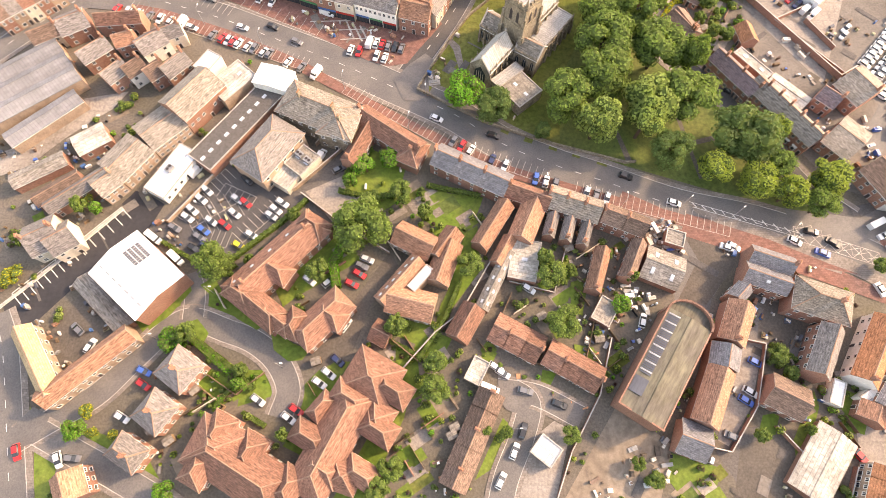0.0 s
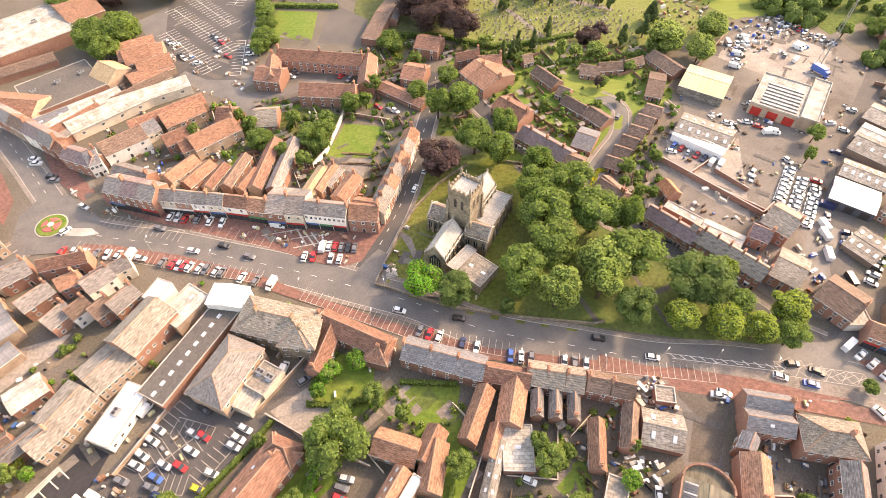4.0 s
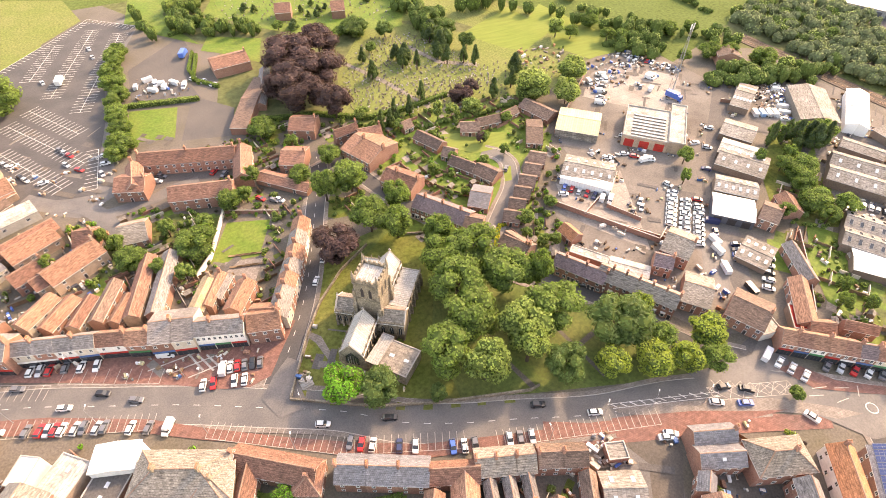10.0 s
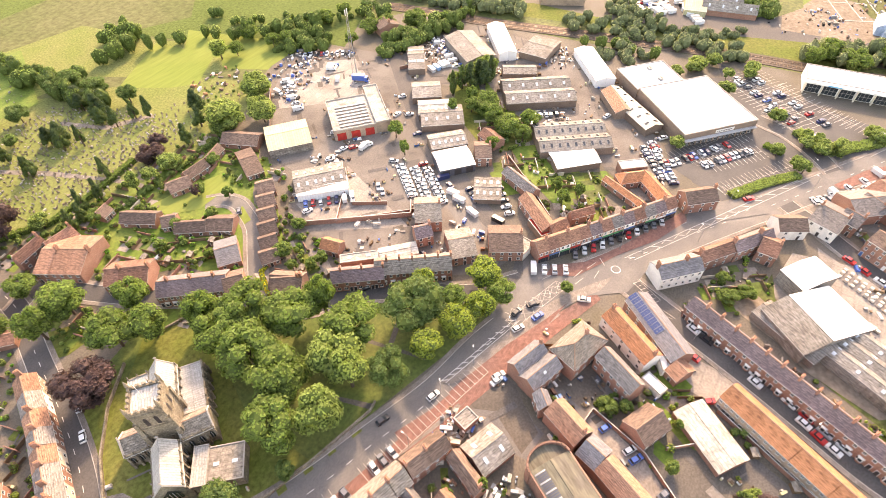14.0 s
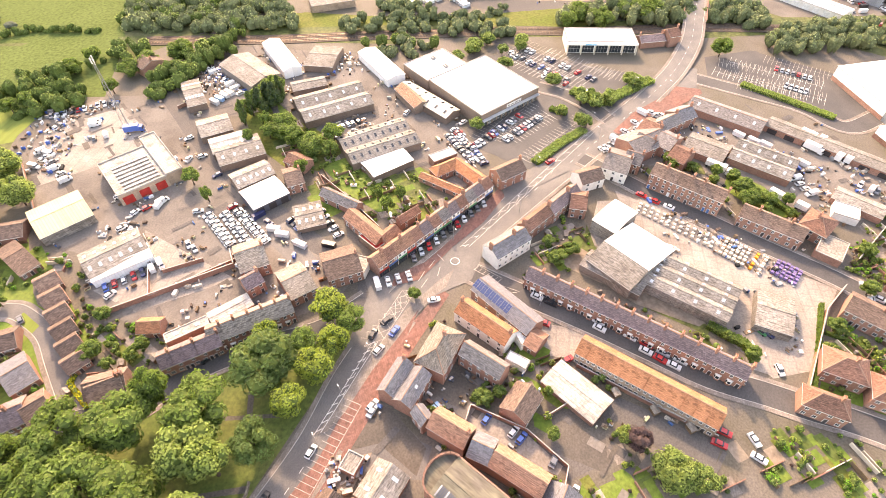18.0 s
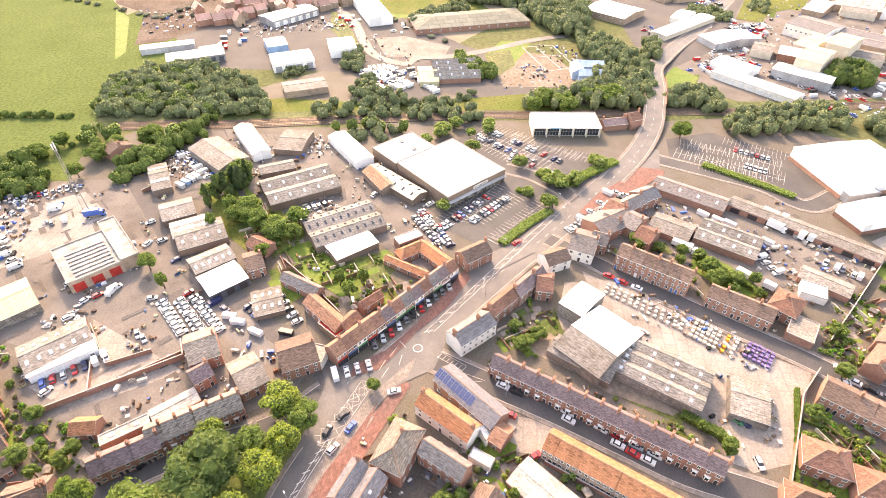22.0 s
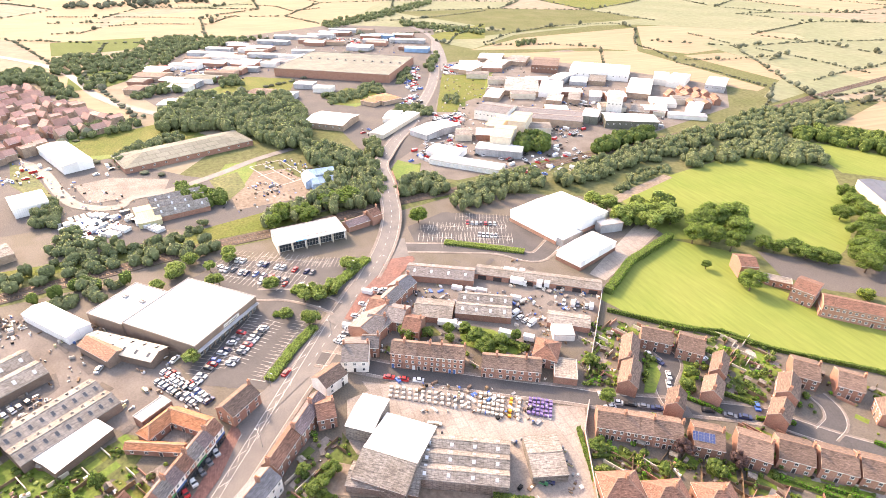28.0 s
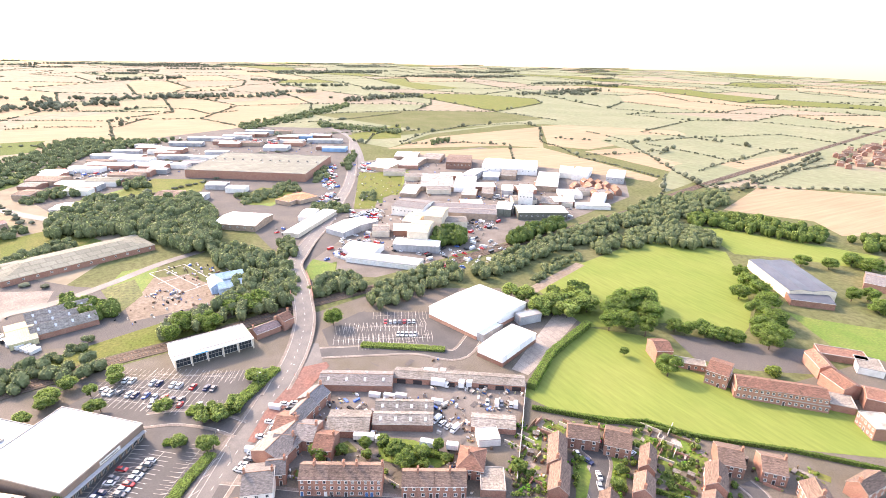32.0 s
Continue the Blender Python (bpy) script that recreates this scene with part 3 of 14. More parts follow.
def openings(h, L, W, e, n, storeys, sides, doors=True, door="door_dark", ww=1.1, wh=1.25, fr="trim_white", bars=1, shop=False):
    """Windows and doors of a house, along its long sides ("f": -y, "b": +y) and ends ("l", "r")."""
    for s in sides:
        end = s in "lr"
        run, dist = (W, L / 2) if end else (L, W / 2)
        k = max(1, round(n * W / L)) if end else n
        ang = {"f": 0, "b": 180, "l": -90, "r": 90}[s]
        if not faces(h, pose(0, 0, 0, 0, 0, ang)):
            continue
        if math.hypot(h["px"] - EYE[0], h["py"] - EYE[1]) > 285:
            continue
        for st in range(storeys):
            z = e * (st + 0.55) / storeys if storeys > 1 else e * 0.55
            for i in range(k):
                u = (i + 0.5) / k * run - run / 2
                if doors and st == 0 and not end and i == k // 2 and s == "f":
                    part("door", door_mesh(0.95, 2.05, door), h, at=pose(0, 0, 0, 0, 0, ang) @ pose(u, -dist - 0.03, 0.02))
                    continue
                part("window", window_mesh(ww, wh, fr, bars), h, at=pose(0, 0, 0, 0, 0, ang) @ pose(u, -dist - 0.02, z))


def far_block(name, x, y, rot, shells, label, cat, group):
    """A building far beyond the railway: walls and roof in one mesh."""
    b = Build()
    for dy, pair in shells:
        for k in pair:
            for f, m in zip(k.f, k.m):
                b.poly([(k.v[i][0], k.v[i][1] + dy, k.v[i][2]) for i in f], [tuple(range(len(f)))], k.names[m])
    return tagged(part(name, b, at=pose(x, y, 0, 0, 0, rot)), label, cat, group)


def house(x, y, L, W, rot, e=5.0, r=7.8, roof="tile_red", wall="brick", hip=False, chim=1, n=3, st=2, sides="fb", label="", group="", z=0.0, cat="house", door="door_dark", lights=0, solar=0, pots=2, name="house", bars=1):
    """One house with its ridge along its length L."""
    label = label or "%s house with a %s roof" % (wall.replace("_", " "), roof.replace("_", " "))
    w, rb = gable_shell(L, W, e, r, wall, roof, hip)
    if math.hypot(x - EYE[0], y - EYE[1]) > 480:
        return far_block(name, x, y, rot, [(0.0, (w, rb))], label, cat, group)
    h = root(name, x, y, z, rot, label, cat, group)
    part("wall", w, h)
    part("roof", rb, h)
    if sides:
        openings(h, L, W, e, n, st, sides, door=door, bars=bars)
    rx = (L / 2 - (W / 2 if hip else 0.5))
    for i in range(chim):
        u = [rx, -rx, 0.0, rx * 0.4][i % 4]
        chimney(h, "brick" if wall.startswith("render") else wall, pots, pose(u, 0, r, 0, 0, 90))
    a = math.degrees(math.atan2(r - e, W / 2))
    for i in range(lights):
        u = (i + 0.5) / lights * L - L / 2
        part("rooflight", roof_light_mesh(0.9, 1.1), h, at=pose(u, -W / 4, (e + r) / 2 + 0.24, a, 0, 0))
    for i in range(solar):
        part("solar_panel", solar_mesh(), h, "blue-black solar panel", at=pose((i - (solar - 1) / 2) * 1.7 - L * 0.2, -W / 4, (e + r) / 2 + 0.32, a, 0, 0))
    return h


def solar_mesh():
    def make():
        b = Build()
        g = [-0.8, -0.75, -0.02, 0.02, 0.75, 0.8]
        w = [-1.5, -1.45, -0.52, -0.48, 0.48, 0.52, 1.45, 1.5]
        b.v = [(x, y, 0.02) for y in w for x in g] + [(-0.8, -1.5, -0.06), (0.8, -1.5, -0.06), (0.8, 1.5, -0.06), (-0.8, 1.5, -0.06)]
        fr, cell = b.slot("metal_grey"), b.slot("solar")
        for j in range(7):
            for i in range(5):
                k = j * 6 + i
                b.f.append((k, k + 1, k + 7, k + 6))
                b.m.append(cell if i % 2 and j % 2 else fr)
        for q in ((48, 49, 5, 0), (49, 50, 47, 5), (50, 51, 42, 47), (51, 48, 0, 42), (51, 50, 49, 48)):
            b.f.append(q)
            b.m.append(fr)
        return b.mesh("solar_panel")
    return cached("solar", make)


def bay_mesh(wall, m="trim_white"):
    """A canted bay in one piece: brick below, glazing with white uprights, and a white roof."""
    def make():
        b = Build()
        q = [(-0.95, 0.0), (-0.6, -0.65), (0.6, -0.65), (0.95, 0.0)]
        ring = []
        for a, c in zip(q, q[1:]):
            for t in (0.0, 0.12, 0.88):
                ring.append((a[0] + (c[0] - a[0]) * t, a[1] + (c[1] - a[1]) * t))
        ring.append(q[-1])
        n = len(ring)
        levels = ((0.0, wall, 1.0), (0.8, m, 1.0), (0.95, "glass", 1.0), (2.1, m, 1.0), (2.5, m, 0.9))
        p = [(x * s, y * s, z) for z, _, s in levels for x, y in ring]
        b.v = p
        for l in range(len(levels) - 1):
            for i in range(n - 1):
                mm = levels[l][1]
                if mm == "glass" and i % 3 != 1:
                    mm = m
                b.f.append((l * n + i, l * n + i + 1, (l + 1) * n + i + 1, (l + 1) * n + i))
                b.m.append(b.slot(mm))
        b.f.append(tuple(range((len(levels) - 1) * n, len(levels) * n)))
        b.m.append(b.slot(m))
        return b.mesh("bay_window")
    return cached(("bay", wall, m), make)


def terrace(x0, y0, x1, y1, W, n, e=5.2, r=8.0, roof="slate", wall="brick", side=1, bay=False, group="terrace", label="", chim=True, walls=None, roofs=None, shop=False, rear=True, st=2, vary=0.0, door="door_dark", per=2):
    """A row of n houses from (x0, y0) to (x1, y1), the front line; the houses lie to the left (side 1)."""
    d = Vector((x1 - x0, y1 - y0))
    L = d.length / n
    rot = math.degrees(math.atan2(d.y, d.x))
    u = d.normalized()
    nr = Vector((-u.y, u.x)) * side
    rng = random.Random(int(abs(x0 * 7 + y0 * 13)))
    for i in range(n):
        c = Vector((x0, y0)) + u * (i + 0.5) * L + nr * W / 2
        wl = walls[i % len(walls)] if walls else wall
        rf = roofs[i % len(roofs)] if roofs else roof
        dv = rng.uniform(-vary, vary)
        h = root("terraced_house", c.x, c.y, 0, rot if side == 1 else rot + 180, label or "%s terraced house with a %s roof" % (wl.replace("_", " "), rf.replace("_", " ")), "house", group)
        w, rb = gable_shell(L, W, e + dv, r + dv, wl, rf, False, over=0.25)
        part("wall", w, h)
        part("roof", rb, h)
        front, back = faces(h, pose(0, 0, 0)), faces(h, pose(0, 0, 0, 0, 0, 180))
        if shop and front:
            part("shopfront", shop_mesh(L), h, "glazed shopfront", at=pose(0, -W / 2 - 0.02, 0))
            part("fascia", fascia_mesh(L, rng.choice(["door_dark", "door_blue", "trim_white", "door_red", "car_green"])), h, "painted shop fascia", at=pose(0, -W / 2 - 0.02, 0))
        elif front:
            part("door", door_mesh(0.9, 2.05, rng.choice(["door_dark", "door_red", "door_blue", "trim_white"]) if door == "mix" else door), h, at=pose(L * 0.3 * (1 if i % 2 else -1), -W / 2 - 0.03, 0.02))
            if bay:
                part("bay_window", bay_mesh(wl), h, "white-framed bay window", at=pose(-L * 0.17 * (1 if i % 2 else -1), -W / 2, 0))
            else:
                part("window", window_mesh(1.2, 1.3), h, at=pose(-L * 0.17 * (1 if i % 2 else -1), -W / 2 - 0.02, 1.5))
        for s in range(1, st if front else 0):
            for k in range(per):
                part("window", window_mesh(0.95, 1.3), h, at=pose((k + 0.5) / per * L - L / 2, -W / 2 - 0.02, e * (s + 0.5) / st + 0.25))
        if rear and back:
            for s in range(st):
                for k in range(2):
                    part("window", window_mesh(0.95, 1.2), h, at=pose(0, 0, 0, 0, 0, 180) @ pose((k - 0.5) * L * 0.5, -W / 2 - 0.02, e * (s + 0.5) / st + 0.15))
        if chim and (i % 2 == 0 or chim == 2):
            chimney(h, "brick", 3 if L > 4.5 else 2, pose(L / 2 - 0.1, 0, r + dv, 0, 0, 90))


def strip_window(xs, z0, z1, m, t=0.12):
    """A frame in one piece, with panes between the given uprights."""
    b = Build()
    n = len(xs)
    p = [(xs[0], 0.0, z0), (xs[-1], 0.0, z0), (xs[-1], 0.0, z1), (xs[0], 0.0, z1), (xs[0], -0.12, z0), (xs[-1], -0.12, z0), (xs[-1], -0.12, z1), (xs[0], -0.12, z1)]
    us = []
    for a, c in zip(xs, xs[1:]):
        us += [a + t / 2 + (t / 2 if a == xs[0] else 0), c - t / 2 - (t / 2 if c == xs[-1] else 0)]
    k = len(us)
    p += [(u, -0.07, z0 + t * 2) for u in us] + [(u, -0.07, z1 - t) for u in us]
    lo, hi = list(range(8, 8 + k)), list(range(8 + k, 8 + 2 * k))
    f = [(0, 1, 5, 4), (1, 2, 6, 5), (2, 3, 7, 6), (3, 0, 4, 7), (4, 5, *lo[::-1]), (5, 6, hi[-1], lo[-1]), (6, 7, *hi), (7, 4, lo[0], hi[0])]
    f += [(lo[i], lo[i + 1], hi[i + 1], hi[i]) for i in range(1, k - 1, 2)]
    b.poly(p, f, m)
    b.poly([], [], "glass")
    g = b.slot("glass")
    for i in range(0, k - 1, 2):
        b.f.append((lo[i], lo[i + 1], hi[i + 1], hi[i]))
        b.m.append(g)
    return b


def shop_mesh(L):
    return cached(("shop", round(L, 1)), lambda: strip_window([-L / 2 + 0.15 + (L - 0.3) * i / 4 for i in range(5)], 0.0, 2.5, "door_dark").mesh("shopfront"))


def fascia_mesh(L, m):
    def make():
        b = Build()
        b.box(-L / 2 + 0.12, -0.22, 2.5, L / 2 - 0.12, 0.0, 3.1, m)
        return b.mesh("fascia")
    return cached(("fascia", round(L, 1), m), make)


def shed(x, y, L, W, rot, e=5.0, r=6.5, roof="asbestos", wall="brick", spans=1, lights=0, doors=0, door="door_blue", label="", name="warehouse", cat="warehouse", ends="", gaps=0.0, light_m=None, wins=0, hip=False, roof2=None, split=0.0):
    """An industrial building with one or more parallel pitched roofs along its length."""
    label = label or "low %s shed with a %s roof" % (wall.replace("_", " "), roof.replace("_", " "))
    sw = W / spans
    if math.hypot(x - EYE[0], y - EYE[1]) > 480 and not (doors or wins):
        return far_block(name, x, y, rot, [(-W / 2 + sw * (k + 0.5), gable_shell(L, sw, e, r, wall, roof, hip, over=0.15, roof2=roof2)) for k in range(spans)], label, cat, "")
    h = root(name, x, y, 0, rot, label, cat)
    for s in range(spans):
        cy = -W / 2 + sw * (s + 0.5)
        w, rb = gable_shell(L, sw, e, r, wall, roof, hip, over=0.15 if spans > 1 else 0.3, roof2=roof2, split=split)
        part("wall", w, h, at=pose(0, cy, 0))
        part("roof", rb, h, at=pose(0, cy, 0))
        a = math.degrees(math.atan2(r - e, sw / 2))
        for i in range(lights):
            for sd in (-1, 1):
                u = (i + 0.5) / lights * L - L / 2
                part("rooflight", roof_light_mesh(min(sw * 0.22, 2.0), 1.1, light_m or "rooflight"), h, at=pose(u, cy + sd * sw / 4, (e + r) / 2 + 0.22, -a * sd, 0, 0))
    for i in range(doors):
        u = (i + 0.5) / doors * L - L / 2
        part("roller_door", roller_mesh(min(L / doors * 0.6, 4.0), min(e * 0.75, 4.0), door), h, at=pose(u, -W / 2 - 0.04, 0))
    for i in range(wins):
        u = (i + 0.5) / wins * L - L / 2
        for ang in (0, 180):
            if faces(h, pose(0, 0, 0, 0, 0, ang)):
                part("window", window_mesh(1.4, 1.2, bars=2), h, at=pose(0, 0, 0, 0, 0, ang) @ pose(u, -W / 2 - 0.02, e * 0.6))
    for s in ends:
        part("roller_door", roller_mesh(min(W * 0.4, 4.5), min(e * 0.8, 4.2), door), h, at=pose(0, 0, 0, 0, 0, 90 if s == "r" else -90) @ pose(0, -L / 2 - 0.04, 0))
    return h


def roller_mesh(w, h, m):
    """A ribbed roller door in one piece."""
    def make():
        b = Build()
        n = max(6, int(h / 0.3))
        q = [(0.05, h), (0.05, 0.0)]
        for i in range(n):
            z = h * i / n
            q += [(-0.04, z), (-0.04, z + h / n * 0.7), (-0.015, z + h / n * 0.75), (-0.015, z + h / n * 0.98)]
        k = len(q)
        p = [(-w / 2, y, z) for y, z in q] + [(w / 2, y, z) for y, z in q]
        b.poly(p, [(i, (i + 1) % k, k + (i + 1) % k, k + i) for i in range(k)], m)
        return b.mesh("roller_door")
    return cached(("roller", round(w, 1), round(h, 1), m), make)


def flat(x, y, L, W, rot, h=4.0, roof="felt", wall="brick", para=0.35, lights=0, label="", n=0, st=1, sides="f", name="building", cat="building", door="door_dark", doors=0, dm="door_red", units=0):
    """A flat-roofed building with a parapet all round."""
    o = root(name, x, y, 0, rot, label or "flat-roofed %s building with a %s roof" % (wall.replace("_", " "), roof.replace("_", " ")), cat)
    w = Build()
    w.box(-L / 2, -W / 2, 0, L / 2, W / 2, h, wall)
    part("wall", w, o)
    rb = Build()
    rb.box(-L / 2 + 0.25, -W / 2 + 0.25, h, L / 2 - 0.25, W / 2 - 0.25, h + 0.08, roof)
    part("roof", rb, o)
    if para:
        p = Build()
        p.box(-L / 2 - 0.05, -W / 2 - 0.05, h, L / 2 + 0.05, -W / 2 + 0.25, h + para, "kerb")
        p.box(-L / 2 - 0.05, W / 2 - 0.25, h, L / 2 + 0.05, W / 2 + 0.05, h + para, "kerb")
        p.box(-L / 2 - 0.05, -W / 2 + 0.25, h, -L / 2 + 0.25, W / 2 - 0.25, h + para, "kerb")
        p.box(L / 2 - 0.25, -W / 2 + 0.25, h, L / 2 + 0.05, W / 2 - 0.25, h + para, "kerb")
        part("parapet", p, o)
    for i in range(lights):
        part("rooflight", roof_light_mesh(1.1, 1.6), o, at=pose((i + 0.5) / lights * L - L / 2, 0, h + 0.1))
    for i in range(units):
        part("roof_unit", unit_mesh(), o, "grey metal air-handling unit", at=pose((i + 0.5) / units * L - L / 2, W * 0.1, h + 0.08))
    if n:
        openings(o, L, W, h, n, st, sides, door=door)
    for i in range(doors):
        u = (i + 0.5) / doors * L - L / 2
        part("roller_door", roller_mesh(min(L / doors * 0.7, 4.0), min(h * 0.75, 3.8), dm), o, at=pose(u, -W / 2 - 0.04, 0))
    return o


def unit_mesh():
    def make():
        b = Build()
        b.box(-1.2, -0.9, 0, 1.2, 0.9, 1.1, "metal_grey")
        b.cyl(-0.5, 0, 1.1, 1.25, 0.45, 0.45, "door_dark", 10)
        b.cyl(0.55, 0, 1.1, 1.25, 0.45, 0.45, "door_dark", 10)
        return b.mesh("roof_unit")
    return cached("unit", make)


# ---------- vehicles ----------
def loft(b, stations, name):
    """A hull through cross-sections (x, half width, z low, z high, half width at the top)."""
    p = []
    for x, hw, z0, z1, tw in stations:
        p += [(x, -hw, z0), (x, hw, z0), (x, hw, (z0 + z1) * 0.5), (x, tw, z1), (x, -tw, z1), (x, -hw, (z0 + z1) * 0.5)]
    f = [tuple(range(5, -1, -1)), tuple(range(len(p) - 6, len(p)))]
    for s in range(len(stations) - 1):
        for i in range(6):
            a = s * 6
            f.append((a + i, a + (i + 1) % 6, a + 6 + (i + 1) % 6, a + 6 + i))
    b.poly(p, f, name)


def car_mesh(kind, col):
    def make():
        b, g = Build(), Build()
        c = "car_" + col
        if kind == "car":
            loft(b, [(-2.1, 0.75, 0.35, 0.75, 0.6), (-2.0, 0.86, 0.25, 0.95, 0.78), (-1.0, 0.88, 0.25, 0.98, 0.8), (0.9, 0.88, 0.25, 0.92, 0.8), (1.9, 0.84, 0.25, 0.75, 0.72), (2.1, 0.7, 0.35, 0.6, 0.58)], c)
            loft(g, [(-1.9, 0.74, 0.9, 1.0, 0.72), (-1.45, 0.76, 0.9, 1.36, 0.62), (0.25, 0.78, 0.9, 1.38, 0.62), (1.05, 0.76, 0.88, 0.93, 0.7)], "glass")
            b.box(-1.5, -0.63, 1.365, 0.22, 0.63, 1.44, c)
        elif kind == "van":
            loft(b, [(-2.6, 0.92, 0.3, 2.05, 0.86), (-2.5, 0.95, 0.25, 2.15, 0.88), (1.0, 0.95, 0.25, 2.15, 0.86), (1.75, 0.95, 0.25, 1.25, 0.85), (2.5, 0.9, 0.25, 0.95, 0.75)], c)
            loft(g, [(0.95, 0.965, 1.2, 1.9, 0.88), (1.15, 0.965, 1.2, 1.95, 0.9), (1.72, 0.93, 1.15, 1.32, 0.88)], "glass")
        else:
            b.box(-4.2, -1.25, 0.9, 2.2, 1.25, 3.5, c)
            loft(b, [(2.3, 1.2, 0.5, 2.7, 1.1), (3.6, 1.2, 0.5, 2.7, 1.1), (4.0, 1.15, 0.5, 1.6, 1.1)], c)
            loft(g, [(3.5, 1.22, 1.6, 2.4, 1.12), (3.75, 1.18, 1.6, 2.3, 1.1), (4.02, 1.1, 1.5, 1.65, 1.1)], "glass")
            b.box(-4.2, -0.6, 0.55, 3.4, 0.6, 0.9, "door_dark")
        fb = Build()
        fb.v, fb.f, fb.m, fb.names = list(b.v), list(b.f), list(b.m), list(b.names)
        wx, wy = {"car": (1.3, 0.8), "van": (1.6, 0.85), "lorry": (2.9, 1.0)}[kind]
        for sx in (-1, 1):
            for sy in (-1, 1):
                fb.box(sx * wx - 0.3, sy * wy - 0.1, 0.0, sx * wx + 0.3, sy * wy + 0.1, 0.6, "rubber")
        return b.mesh("body"), g.mesh("window_glass"), fb.mesh("body")
    return cached(("car", kind, col), make)


def wheel_mesh():
    def make():
        b = Build()
        n = 10
        for r, h0, h1, m in ((0.32, -0.1, 0.1, "rubber"), (0.19, -0.11, 0.11, "metal_grey")):
            p = [(r * math.cos(i * 2 * math.pi / n), y, r * math.sin(i * 2 * math.pi / n)) for y in (h0, h1) for i in range(n)]
            b.poly(p, [tuple(range(n)), tuple(range(2 * n - 1, n - 1, -1))] + [(i, n + i, n + (i + 1) % n, (i + 1) % n) for i in range(n)], m)
        return b.mesh("wheel")
    return cached("wheel", make)


CARS = {}
CAR_NO = [0]
FAR_CARS = Build()


def far_car(x, y, z, rot, kind, col):
    """A small parked car or van far off, added to one joined mesh."""
    l, w, h = {"car": (2.1, 0.85, 0.9), "van": (2.5, 0.95, 2.0), "lorry": (4.2, 1.2, 3.2)}[kind]
    a = math.radians(rot)
    FAR_CARS.rbox(x, y, 2 * l, 2 * w, z + 0.1, z + h, a, "car_" + col)
    if kind == "car":
        FAR_CARS.rbox(x - 0.2 * math.cos(a), y - 0.2 * math.sin(a), 2.3, 1.45, z + h, z + 1.38, a, "glass")
        FAR_CARS.rbox(x - 0.2 * math.cos(a), y - 0.2 * math.sin(a), 1.5, 1.3, z + 1.38, z + 1.43, a, "car_" + col)


PARKED = []


def car(x, y, rot, col="silver", kind="car", z=0.06, where="parked on asphalt"):
    if any(abs(p - x) < 1.7 and abs(q - y) < 1.7 for p, q in PARKED):
        return None
    PARKED.append((x, y))
    word = {"car": "hatchback car", "van": "panel van", "lorry": "box lorry"}[kind]
    near = math.hypot(x - EYE[0], y - EYE[1]) < 165
    if kind != "lorry" and (CAR_NO[0] > 352 or (not near and math.hypot(x - EYE[0], y - EYE[1]) > 330)):
        far_car(x, y, z, rot, kind, col)
        return None
    CAR_NO[0] += 1
    near = near and CAR_NO[0] < 62
    key = (kind, col, near)
    if key in CARS:
        return copy_thing(CARS[key], pose(x, y, z, 0, 0, rot))
    body, glass, far_body = car_mesh(kind, col)
    o = root(kind, x, y, z, rot, "%s %s %s" % (col.replace("_", " "), word, where), kind, "parked vehicles")
    part("body", body if near else far_body, o)
    part("window_glass", glass, o, "dark tinted glass")
    wx, wy = {"car": (1.3, 0.8), "van": (1.6, 0.85), "lorry": (2.9, 1.0)}[kind]
    if near:
        for sx in (-1, 1):
            for sy in (-1, 1):
                part("wheel", wheel_mesh(), o, at=pose(sx * wx, sy * wy, 0.32))
    CARS[key] = o
    return o


def car_row(x0, y0, x1, y1, n, rot, cols, kind="car", skip=()):
    cols = cols.split()
    for i in range(n):
        if i in skip:
            continue
        t = i / max(n - 1, 1)
        k = cols[i % len(cols)]
        kd = kind
        if k.startswith("v:"):
            k, kd = k[2:], "van"
        jr = random.Random(i * 31 + int(x0))
        car(x0 + (x1 - x0) * t + jr.uniform(-0.15, 0.15), y0 + (y1 - y0) * t + jr.uniform(-0.15, 0.15), rot + jr.uniform(-2, 2) + (180 if jr.random() < 0.4 else 0), k, kd)


# ---------- trees ----------
def ico(level):
    def make():
        b = bmesh.new()
        bmesh.ops.create_icosphere(b, subdivisions=level, radius=1.0)
        v = [tuple(p.co) for p in b.verts]
        f = [tuple(q.index for q in t.verts) for t in b.faces]
        b.free()
        return v, f
    return cached(("ico", level), make)


